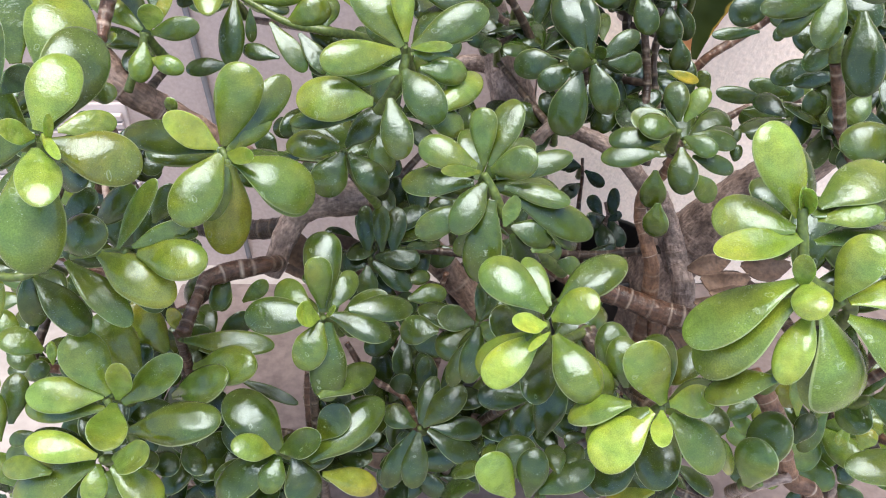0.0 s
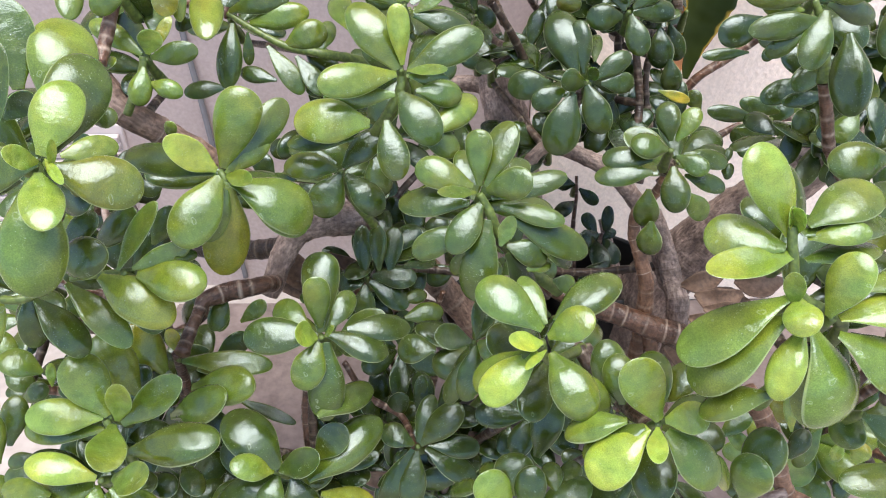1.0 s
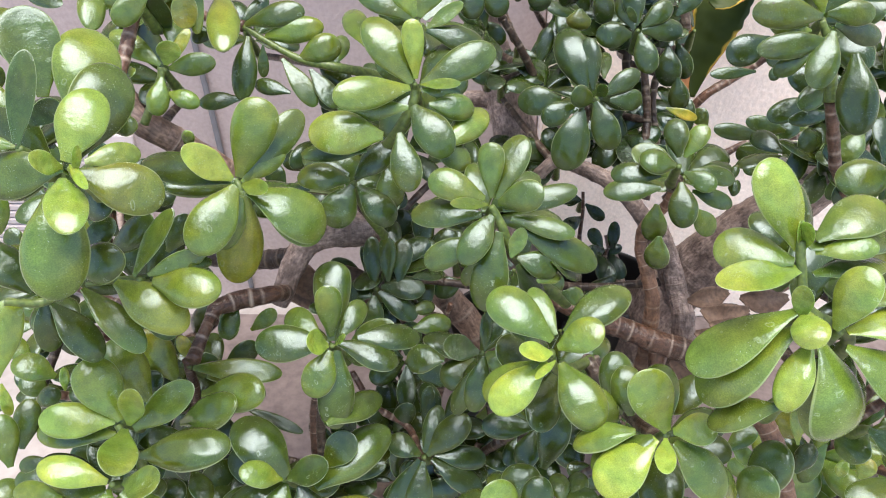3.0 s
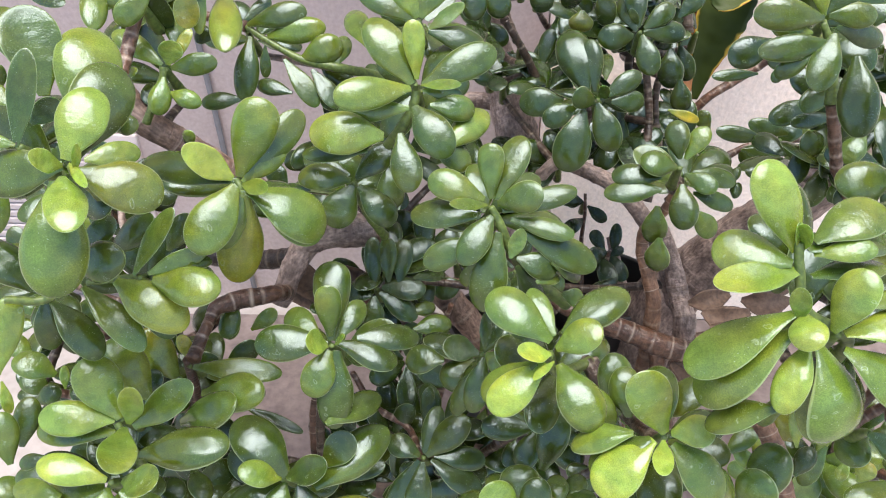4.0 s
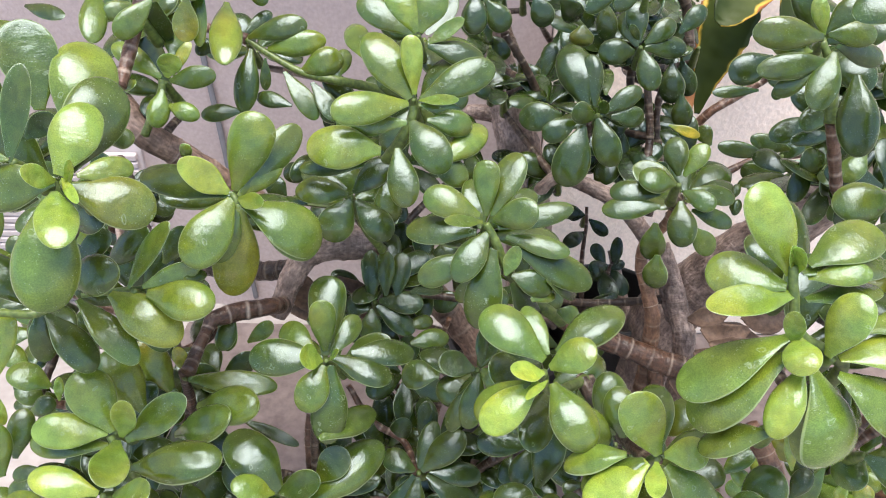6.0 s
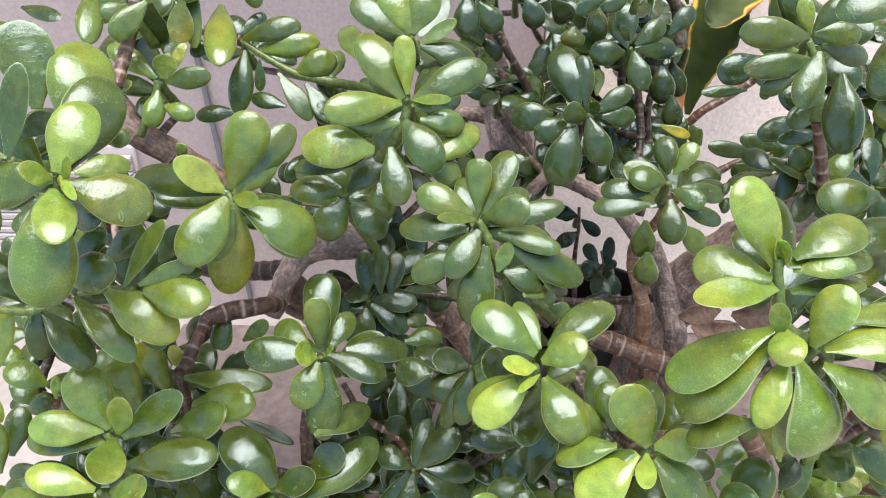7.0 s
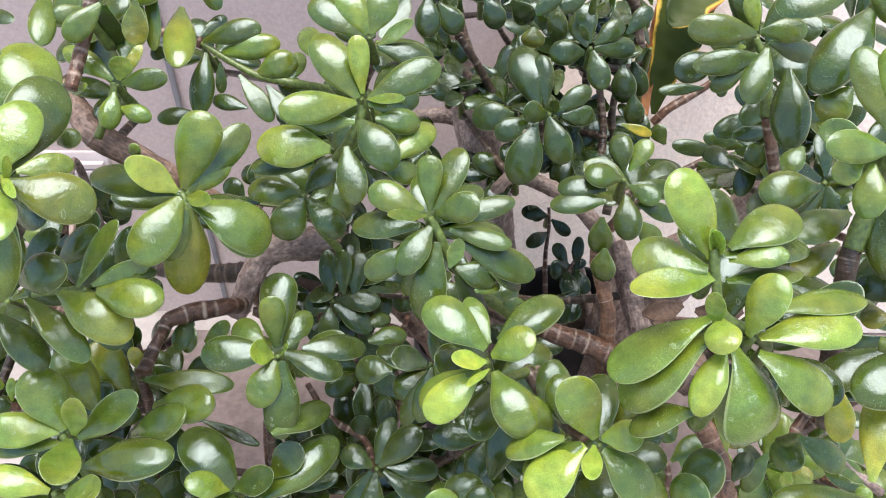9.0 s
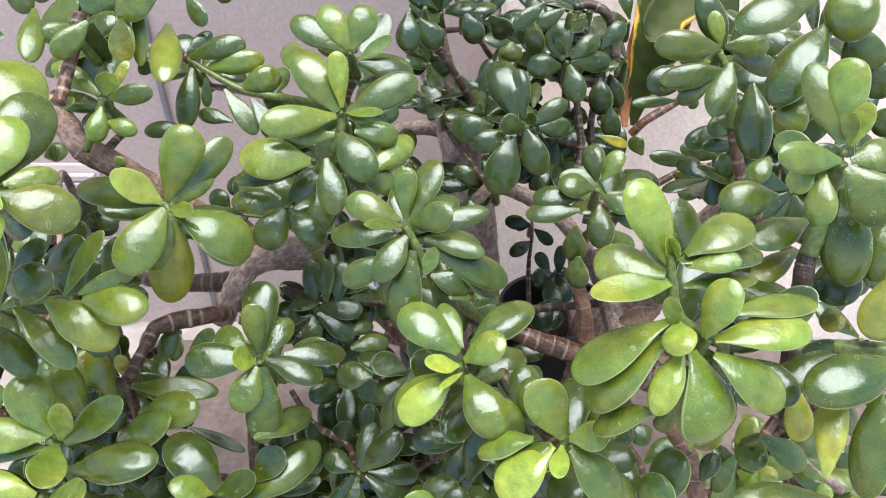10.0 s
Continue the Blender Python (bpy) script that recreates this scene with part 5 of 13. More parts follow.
leaf(s, (-0.220, 0.366, 0.635), (-0.218, 0.368, 0.646), 5.1, 33, 0.95, 0.20, 'S')
leaf(s, (-0.208, 0.317, 0.652), (-0.221, 0.322, 0.659), 10.4, 14, 0.45, 0.00, 'F')
leaf(s, (-0.216, 0.307, 0.638), (-0.218, 0.308, 0.653), 6.4, 33, 0.80, 0.00, 'C')
leaf(s, (-0.206, 0.306, 0.637), (-0.221, 0.304, 0.641), 7.3, 7, 0.50, 0.00, 'F')
leaf(s, (-0.233, 0.386, 0.594), (-0.247, 0.387, 0.605), 15.5, 11, 0.15, 0.00, 'F')
leaf(s, (-0.231, 0.350, 0.646), (-0.226, 0.347, 0.660), 6.2, 48, 0.50, 0.00, 'P')
s = shoot(jade_mid, (0.024, 0.377, 0.561))
leaf(s, (0.028, 0.380, 0.565), (0.043, 0.409, 0.593), 20.5, -14, 0.35, 0.00, 'F')
leaf(s, (0.024, 0.380, 0.565), (0.023, 0.395, 0.595), 16.3, -4, 0.50, 0.00, 'B')
leaf(s, (0.020, 0.380, 0.565), (-0.014, 0.387, 0.575), 19.8, 6, 0.49, 0.00, 'A')
leaf(s, (0.018, 0.374, 0.557), (-0.025, 0.386, 0.550), 20.5, 11, 0.30, 0.00, 'F')
leaf(s, (0.031, 0.376, 0.559), (0.077, 0.389, 0.567), 14.7, -2, 0.32, 0.00, 'F')
leaf(s, (0.043, 0.368, 0.549), (0.090, 0.364, 0.527), 21.3, -3, 0.29, 0.00, 'F')
leaf(s, (0.036, 0.373, 0.555), (0.074, 0.364, 0.550), 13.6, -6, 0.36, 0.00, 'A')
leaf(s, (0.028, 0.378, 0.563), (0.054, 0.370, 0.576), 19.6, 8, 0.36, 0.00, 'F')
leaf(s, (0.015, 0.358, 0.535), (0.009, 0.362, 0.512), 10.4, 6, 0.36, 0.00, 'F')
leaf(s, (0.029, 0.368, 0.549), (0.020, 0.348, 0.503), 23.6, 7, 0.36, 0.00, 'A')
leaf(s, (0.016, 0.366, 0.546), (-0.016, 0.359, 0.530), 17.4, 3, 0.35, 0.00, 'F')
leaf(s, (0.025, 0.374, 0.557), (0.006, 0.351, 0.537), 18.8, 4, 0.36, 0.00, 'F')
leaf(s, (0.022, 0.378, 0.562), (-0.001, 0.362, 0.572), 8.6, 13, 0.43, 0.00, 'C')
leaf(s, (0.040, 0.357, 0.532), (0.060, 0.362, 0.491), 15.9, 3, 0.24, 0.00, 'F')
leaf(s, (0.052, 0.351, 0.524), (0.067, 0.366, 0.521), 12.5, -7, 0.43, 0.00, 'F')
leaf(s, (0.061, 0.358, 0.534), (0.082, 0.367, 0.515), 10.9, -13, 0.25, 0.00, 'F')
leaf(s, (0.040, 0.360, 0.536), (0.065, 0.359, 0.526), 16.8, -2, 0.29, 0.00, 'F')
leaf(s, (0.036, 0.359, 0.536), (0.043, 0.366, 0.553), 10.2, 3, 0.54, 0.00, 'C')
leaf(s, (0.072, 0.371, 0.500), (0.087, 0.372, 0.494), 12.5, 0, 0.43, 0.00, 'F')
s = shoot(jade_mid, (0.057, 0.304, 0.509))
leaf(s, (0.059, 0.310, 0.518), (0.047, 0.338, 0.530), 13.2, 1, 0.47, 0.00, 'F')
leaf(s, (0.057, 0.308, 0.516), (0.022, 0.331, 0.531), 26.2, 18, 0.56, 0.00, 'A')
leaf(s, (0.064, 0.311, 0.519), (0.102, 0.333, 0.533), 24.5, -30, 0.36, 0.00, 'P')
leaf(s, (0.066, 0.339, 0.455), (0.058, 0.324, 0.434), 13.3, 17, 0.43, 0.00, 'F')
leaf(s, (0.075, 0.294, 0.496), (0.095, 0.289, 0.464), 20.2, -17, 0.50, 0.00, 'P')
leaf(s, (0.062, 0.301, 0.505), (0.080, 0.269, 0.486), 25.8, -7, 0.47, 0.00, 'P')
leaf(s, (0.049, 0.301, 0.506), (0.019, 0.296, 0.482), 22.8, 38, 0.45, 0.00, 'F')
leaf(s, (0.054, 0.301, 0.506), (0.023, 0.282, 0.486), 22.5, 21, 0.85, 0.00, 'F')
leaf(s, (0.060, 0.306, 0.512), (0.084, 0.305, 0.529), 20.5, -22, 0.63, 0.00, 'F')
leaf(s, (0.057, 0.304, 0.510), (0.037, 0.293, 0.521), 13.5, 31, 0.97, 0.00, 'C')
leaf(s, (0.059, 0.302, 0.506), (0.045, 0.281, 0.512), 5.4, 33, 0.90, 0.00, 'S')
leaf(s, (0.105, 0.305, 0.459), (0.098, 0.327, 0.490), 22.7, -5, 0.39, 0.00, 'P')
leaf(s, (0.104, 0.291, 0.473), (0.101, 0.309, 0.496), 20.4, -9, 0.40, 0.00, 'P')
s = shoot(jade_mid, (0.024, 0.392, 0.427))
leaf(s, (0.027, 0.395, 0.431), (0.040, 0.415, 0.444), 11.6, 4, 0.31, 0.00, 'F')
leaf(s, (0.026, 0.394, 0.429), (0.027, 0.409, 0.451), 9.5, 16, 0.33, 0.00, 'F')
leaf(s, (0.022, 0.392, 0.427), (-0.004, 0.393, 0.434), 19.9, 19, 0.33, 0.00, 'C')
leaf(s, (0.020, 0.386, 0.418), (0.004, 0.373, 0.383), 15.0, 12, 0.28, 0.00, 'F')
leaf(s, (0.026, 0.391, 0.424), (0.017, 0.367, 0.392), 18.8, 4, 0.33, 0.00, 'F')
leaf(s, (0.027, 0.392, 0.427), (0.042, 0.383, 0.421), 16.4, -3, 0.50, 0.00, 'F')
leaf(s, (-0.003, 0.389, 0.423), (-0.031, 0.395, 0.417), 22.0, 15, 0.33, 0.00, 'F')
s = shoot(jade_mid, (-0.018, 0.381, 0.325))
leaf(s, (-0.018, 0.383, 0.328), (-0.006, 0.413, 0.349), 16.2, -3, 0.22, 0.00, 'F')
leaf(s, (-0.016, 0.382, 0.326), (0.017, 0.400, 0.351), 23.4, -13, 0.27, 0.00, 'F')
leaf(s, (-0.021, 0.382, 0.326), (-0.046, 0.392, 0.333), 19.2, 19, 0.27, 0.00, 'F')
leaf(s, (-0.022, 0.380, 0.323), (-0.046, 0.355, 0.285), 19.8, -5, 0.22, 0.00, 'F')
leaf(s, (-0.010, 0.382, 0.327), (0.031, 0.384, 0.318), 19.1, -17, 0.14, 0.00, 'F')
leaf(s, (-0.012, 0.380, 0.324), (0.028, 0.365, 0.301), 21.6, -25, 0.15, 0.00, 'F')
leaf(s, (-0.019, 0.379, 0.322), (-0.024, 0.351, 0.289), 21.3, 1, 0.22, 0.00, 'F')
leaf(s, (-0.029, 0.440, 0.287), (-0.030, 0.460, 0.316), 16.9, 3, 0.15, 0.00, 'F')
leaf(s, (-0.020, 0.438, 0.301), (-0.015, 0.456, 0.327), 11.8, -1, 0.27, 0.00, 'S')
s = shoot(jade_mid, (0.069, 0.383, 0.362))
leaf(s, (0.067, 0.382, 0.360), (0.026, 0.382, 0.361), 21.0, 15, 0.25, 0.00, 'F')
leaf(s, (0.069, 0.381, 0.359), (0.055, 0.362, 0.337), 19.9, 13, 0.25, 0.00, 'F')
leaf(s, (0.069, 0.344, 0.358), (0.082, 0.369, 0.393), 23.9, -17, 0.30, 0.00, 'F')
s = shoot(jade_mid, (0.053, 0.298, 0.379))
leaf(s, (0.039, 0.303, 0.387), (0.028, 0.322, 0.379), 13.5, 21, 0.35, 0.00, 'P')
leaf(s, (0.075, 0.299, 0.381), (0.073, 0.320, 0.384), 14.9, -5, 0.45, 0.00, 'P')
leaf(s, (0.083, 0.299, 0.381), (0.089, 0.322, 0.383), 14.9, -17, 0.40, 0.00, 'P')
leaf(s, (0.049, 0.297, 0.379), (0.047, 0.317, 0.398), 26.9, -4, 0.35, 0.00, 'F')
leaf(s, (0.046, 0.290, 0.369), (0.025, 0.298, 0.401), 25.1, 11, 0.82, 0.00, 'F')
leaf(s, (0.055, 0.290, 0.369), (0.060, 0.305, 0.400), 21.3, -16, 0.35, 0.00, 'P')
leaf(s, (0.062, 0.292, 0.371), (0.098, 0.302, 0.385), 21.2, -25, 0.42, 0.00, 'F')
s = shoot(jade_mid, (0.115, 0.261, 0.491))
leaf(s, (0.098, 0.262, 0.493), (0.068, 0.271, 0.472), 19.6, 45, 0.56, 0.00, 'P')
leaf(s, (0.107, 0.260, 0.491), (0.077, 0.258, 0.467), 21.0, 43, 0.45, 0.00, 'F')
leaf(s, (0.109, 0.260, 0.490), (0.079, 0.243, 0.466), 27.3, 37, 0.96, 0.00, 'A')
leaf(s, (0.140, 0.253, 0.480), (0.161, 0.256, 0.443), 13.1, -23, 0.56, 0.25, 'F')
leaf(s, (0.124, 0.258, 0.487), (0.147, 0.256, 0.463), 16.6, -26, 0.56, 0.00, 'F')
leaf(s, (0.119, 0.259, 0.488), (0.146, 0.242, 0.465), 24.3, -13, 0.56, 0.00, 'F')
leaf(s, (0.115, 0.262, 0.493), (0.098, 0.274, 0.526), 25.0, 1, 0.63, 0.00, 'F')
leaf(s, (0.118, 0.262, 0.493), (0.139, 0.258, 0.501), 18.9, -27, 0.82, 0.00, 'F')
leaf(s, (0.114, 0.260, 0.490), (0.108, 0.236, 0.491), 11.1, 24, 0.96, 0.00, 'C')
s = shoot(jade_right, (0.160, 0.270, 0.599))
leaf(s, (0.165, 0.267, 0.595), (0.207, 0.282, 0.591), 15.7, -36, 0.45, 0.00, 'F')
leaf(s, (0.163, 0.274, 0.605), (0.211, 0.290, 0.600), 20.3, -32, 0.39, 0.00, 'F')
leaf(s, (0.166, 0.276, 0.608), (0.201, 0.289, 0.619), 24.0, -33, 0.47, 0.00, 'F')
leaf(s, (0.166, 0.273, 0.603), (0.191, 0.268, 0.610), 12.0, -20, 0.62, 0.00, 'F')
leaf(s, (0.156, 0.270, 0.600), (0.123, 0.284, 0.599), 22.9, 10, 0.56, 0.00, 'F')
leaf(s, (0.161, 0.269, 0.597), (0.117, 0.257, 0.597), 17.2, 26, 0.67, 0.00, 'C')
leaf(s, (0.158, 0.274, 0.604), (0.138, 0.290, 0.642), 23.0, 1, 0.82, 0.00, 'B')
leaf(s, (0.160, 0.275, 0.606), (0.153, 0.271, 0.621), 8.1, 11, 0.97, 0.00, 'C')
leaf(s, (0.161, 0.274, 0.605), (0.156, 0.269, 0.622), 8.8, -83, 0.97, 0.00, 'C')
# near right rosettes: sky highlights partly painted in as lighter green
s = shoot(jade_right, (0.161, 0.256, 0.580))
leaf(s, (0.150, 0.232, 0.545), (0.125, 0.244, 0.521), 17.9, 40, 0.44, 0.00, 'F')
leaf(s, (0.256, 0.387, 0.399), (0.247, 0.365, 0.369), 31.0, 31, 0.37, 0.30, 'F')
leaf(s, (0.176, 0.349, 0.451), (0.143, 0.334, 0.430), 22.1, 33, 0.26, 0.12, 'F')
leaf(s, (0.157, 0.252, 0.574), (0.121, 0.253, 0.530), 33.2, 49, 0.57, 0.00, 'F')
leaf(s, (0.157, 0.257, 0.581), (0.113, 0.255, 0.547), 27.2, 46, 0.65, 0.00, 'F')
leaf(s, (0.167, 0.245, 0.563), (0.178, 0.232, 0.521), 21.8, 25, 0.62, 0.00, 'F')
leaf(s, (0.169, 0.249, 0.569), (0.181, 0.228, 0.529), 35.4, -23, 0.68, 0.00, 'B')
leaf(s, (0.164, 0.249, 0.570), (0.149, 0.227, 0.547), 16.3, 35, 0.90, 0.00, 'P')
leaf(s, (0.160, 0.255, 0.578), (0.156, 0.256, 0.597), 9.7, -36, 0.76, 0.00, 'C')
leaf(s, (0.162, 0.257, 0.581), (0.159, 0.237, 0.576), 16.8, 27, 0.81, 0.00, 'F')
s = shoot(jade_right, (0.176, 0.248, 0.577))
leaf(s, (0.188, 0.256, 0.587), (0.234, 0.269, 0.585), 19.0, -40, 0.52, 0.00, 'F')
leaf(s, (0.178, 0.248, 0.577), (0.226, 0.251, 0.581), 22.0, -31, 0.77, 0.00, 'F')
leaf(s, (0.178, 0.244, 0.571), (0.212, 0.230, 0.550), 23.8, -17, 0.54, 0.00, 'F')
leaf(s, (0.173, 0.249, 0.577), (0.185, 0.257, 0.606), 19.7, -43, 0.77, 0.00, 'F')
s = shoot(jade_mid, (0.168, 0.476, 0.535))
leaf(s, (0.154, 0.466, 0.522), (0.113, 0.469, 0.516), 18.7, 10, 0.30, 0.00, 'F')
leaf(s, (0.154, 0.472, 0.529), (0.119, 0.479, 0.526), 19.3, 4, 0.28, 0.00, 'F')
leaf(s, (0.177, 0.458, 0.510), (0.197, 0.457, 0.488), 16.7, 19, 0.50, 0.00, 'F')
leaf(s, (0.167, 0.479, 0.540), (0.164, 0.496, 0.563), 18.3, -28, 0.30, 0.00, 'P')
leaf(s, (0.171, 0.479, 0.540), (0.186, 0.489, 0.561), 15.4, -22, 0.60, 0.00, 'F')
leaf(s, (0.165, 0.476, 0.535), (0.137, 0.475, 0.540), 20.9, 7, 0.36, 0.00, 'P')
leaf(s, (0.177, 0.465, 0.520), (0.208, 0.463, 0.509), 13.9, -1, 0.28, 0.00, 'F')
leaf(s, (0.177, 0.474, 0.532), (0.210, 0.474, 0.525), 15.7, -3, 0.35, 0.00, 'F')
leaf(s, (0.171, 0.473, 0.531), (0.191, 0.458, 0.527), 14.8, 15, 0.45, 0.00, 'F')
leaf(s, (0.169, 0.469, 0.525), (0.170, 0.446, 0.500), 21.4, 17, 0.28, 0.00, 'P')
leaf(s, (0.151, 0.459, 0.512), (0.152, 0.455, 0.482), 19.0, 21, 0.32, 0.00, 'P')
leaf(s, (0.153, 0.446, 0.493), (0.154, 0.443, 0.465), 19.0, 22, 0.35, 0.00, 'P')
leaf(s, (0.228, 0.523, 0.489), (0.236, 0.518, 0.490), 14.1, 5, 0.30, 0.00, 'P')
leaf(s, (0.228, 0.531, 0.500), (0.235, 0.526, 0.501), 12.2, 6, 0.30, 0.00, 'P')
# back leaves: low values paint the shade near the wall into their green
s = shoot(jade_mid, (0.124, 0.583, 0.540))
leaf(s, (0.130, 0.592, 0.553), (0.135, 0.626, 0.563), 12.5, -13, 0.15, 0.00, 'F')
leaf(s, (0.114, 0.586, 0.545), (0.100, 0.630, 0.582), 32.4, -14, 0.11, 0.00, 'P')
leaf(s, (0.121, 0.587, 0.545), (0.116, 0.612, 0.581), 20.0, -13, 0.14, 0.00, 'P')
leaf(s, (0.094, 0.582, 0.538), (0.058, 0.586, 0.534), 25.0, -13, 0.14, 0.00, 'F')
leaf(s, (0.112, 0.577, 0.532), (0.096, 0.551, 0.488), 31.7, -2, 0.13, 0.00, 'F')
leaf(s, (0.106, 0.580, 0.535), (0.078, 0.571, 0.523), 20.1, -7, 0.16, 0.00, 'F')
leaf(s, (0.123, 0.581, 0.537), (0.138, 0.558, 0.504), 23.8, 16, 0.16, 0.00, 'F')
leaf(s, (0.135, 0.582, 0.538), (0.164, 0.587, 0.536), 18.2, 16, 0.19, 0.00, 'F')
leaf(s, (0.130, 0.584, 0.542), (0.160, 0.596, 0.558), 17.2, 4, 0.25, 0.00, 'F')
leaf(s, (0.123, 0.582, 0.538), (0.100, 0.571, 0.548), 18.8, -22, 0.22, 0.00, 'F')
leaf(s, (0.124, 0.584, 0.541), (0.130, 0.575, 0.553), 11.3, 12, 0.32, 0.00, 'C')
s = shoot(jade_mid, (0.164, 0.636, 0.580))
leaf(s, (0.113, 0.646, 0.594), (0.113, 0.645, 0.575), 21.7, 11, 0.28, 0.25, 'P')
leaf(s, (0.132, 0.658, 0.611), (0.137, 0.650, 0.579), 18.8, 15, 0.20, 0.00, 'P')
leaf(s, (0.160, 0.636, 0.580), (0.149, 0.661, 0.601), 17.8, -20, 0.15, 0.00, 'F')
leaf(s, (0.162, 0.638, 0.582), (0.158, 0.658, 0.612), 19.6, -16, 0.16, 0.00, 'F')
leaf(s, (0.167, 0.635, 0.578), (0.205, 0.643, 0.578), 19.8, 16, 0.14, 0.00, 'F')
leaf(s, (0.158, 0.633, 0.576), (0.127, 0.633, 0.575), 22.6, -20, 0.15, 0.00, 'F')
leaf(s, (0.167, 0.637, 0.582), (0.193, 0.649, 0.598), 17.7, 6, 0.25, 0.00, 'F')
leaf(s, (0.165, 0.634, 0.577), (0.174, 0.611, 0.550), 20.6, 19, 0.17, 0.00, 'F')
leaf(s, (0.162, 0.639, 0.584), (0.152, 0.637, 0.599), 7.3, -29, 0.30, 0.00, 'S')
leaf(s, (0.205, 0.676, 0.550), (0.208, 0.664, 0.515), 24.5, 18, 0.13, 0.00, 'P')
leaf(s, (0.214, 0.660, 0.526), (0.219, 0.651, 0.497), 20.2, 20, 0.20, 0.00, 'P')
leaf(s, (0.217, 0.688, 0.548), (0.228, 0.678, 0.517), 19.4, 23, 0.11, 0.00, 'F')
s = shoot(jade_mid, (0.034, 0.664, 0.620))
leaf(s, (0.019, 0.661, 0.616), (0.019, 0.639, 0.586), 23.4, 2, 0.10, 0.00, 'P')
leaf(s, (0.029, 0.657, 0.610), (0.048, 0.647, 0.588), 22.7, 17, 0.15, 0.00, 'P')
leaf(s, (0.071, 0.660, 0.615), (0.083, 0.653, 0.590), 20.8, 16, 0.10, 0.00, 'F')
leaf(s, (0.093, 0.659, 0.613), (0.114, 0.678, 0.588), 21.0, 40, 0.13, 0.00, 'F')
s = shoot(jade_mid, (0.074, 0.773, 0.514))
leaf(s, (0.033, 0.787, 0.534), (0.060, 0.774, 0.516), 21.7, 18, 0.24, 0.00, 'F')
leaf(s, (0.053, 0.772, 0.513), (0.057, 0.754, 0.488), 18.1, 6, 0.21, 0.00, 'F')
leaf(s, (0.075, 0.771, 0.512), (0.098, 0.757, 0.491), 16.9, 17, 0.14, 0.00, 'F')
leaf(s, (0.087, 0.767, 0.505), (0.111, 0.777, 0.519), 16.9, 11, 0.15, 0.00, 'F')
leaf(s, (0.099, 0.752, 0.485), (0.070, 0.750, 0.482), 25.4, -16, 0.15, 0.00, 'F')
s = shoot(jade_right, (0.240, 0.475, 0.645))
leaf(s, (0.247, 0.472, 0.641), (0.284, 0.479, 0.630), 15.5, 27, 0.30, 0.00, 'F')
leaf(s, (0.232, 0.470, 0.638), (0.218, 0.475, 0.638), 8.1, -23, 0.70, 0.00, 'F')
leaf(s, (0.239, 0.475, 0.646), (0.193, 0.476, 0.648), 21.3, -18, 0.35, 0.00, 'A')
leaf(s, (0.239, 0.476, 0.647), (0.232, 0.484, 0.669), 10.9, -32, 0.75, 0.00, 'F')
leaf(s, (0.242, 0.476, 0.647), (0.271, 0.473, 0.649), 16.7, 20, 0.40, 0.00, 'F')
leaf(s, (0.232, 0.461, 0.626), (0.213, 0.466, 0.610), 12.6, -6, 0.35, 0.00, 'F')
leaf(s, (0.243, 0.466, 0.633), (0.198, 0.466, 0.626), 17.7, -13, 0.30, 0.00, 'F')
leaf(s, (0.246, 0.470, 0.638), (0.232, 0.444, 0.609), 19.9, 16, 0.38, 0.00, 'F')
leaf(s, (0.260, 0.461, 0.626), (0.259, 0.425, 0.586), 25.3, 29, 0.30, 0.00, 'P')
leaf(s, (0.282, 0.510, 0.591), (0.252, 0.496, 0.572), 17.2, 6, 0.35, 0.00, 'F')
leaf(s, (0.286, 0.547, 0.556), (0.251, 0.537, 0.543), 18.8, -1, 0.30, 0.00, 'F')
leaf(s, (0.289, 0.513, 0.560), (0.254, 0.509, 0.555), 12.0, -5, 0.30, 0.00, 'F')
leaf(s, (0.299, 0.486, 0.558), (0.283, 0.474, 0.541), 17.2, 17, 0.45, 0.00, 'F')
leaf(s, (0.262, 0.594, 0.588), (0.226, 0.584, 0.574), 25.9, -6, 0.05, 0.00, 'F')
leaf(s, (0.250, 0.578, 0.566), (0.212, 0.576, 0.564), 10.2, -14, 0.16, 0.00, 'F')
leaf(s, (0.266, 0.581, 0.571), (0.264, 0.573, 0.560), 9.2, 21, 0.20, 0.00, 'F')
leaf(s, (0.291, 0.547, 0.522), (0.279, 0.526, 0.492), 16.7, 13, 0.28, 0.00, 'F')
leaf(s, (0.321, 0.577, 0.512), (0.312, 0.557, 0.501), 9.5, 25, 0.30, 0.00, 'S')
leaf(s, (0.240, 0.346, 0.602), (0.206, 0.344, 0.599), 23.0, -2, 0.40, 0.00, 'P')
s = shoot(jade_right, (0.340, 0.692, 0.449))
leaf(s, (0.324, 0.692, 0.449), (0.273, 0.696, 0.456), 17.5, -15, 0.25, 0.00, 'F')
leaf(s, (0.347, 0.695, 0.454), (0.306, 0.701, 0.463), 18.6, -18, 0.25, 0.00, 'F')
leaf(s, (0.300, 0.685, 0.440), (0.340, 0.681, 0.434), 16.3, 15, 0.30, 0.00, 'F')
leaf(s, (0.337, 0.682, 0.435), (0.305, 0.670, 0.419), 20.9, 4, 0.25, 0.00, 'F')
leaf(s, (0.363, 0.695, 0.453), (0.372, 0.700, 0.461), 13.9, -11, 0.55, 0.20, 'F')
leaf(s, (0.266, 0.696, 0.456), (0.255, 0.708, 0.472), 17.4, -23, 0.30, 0.00, 'F')
s = shoot(jade_left, (-0.213, 0.291, 0.406))
leaf(s, (-0.216, 0.290, 0.405), (-0.270, 0.279, 0.383), 30.4, 22, 0.50, 0.00, 'F')
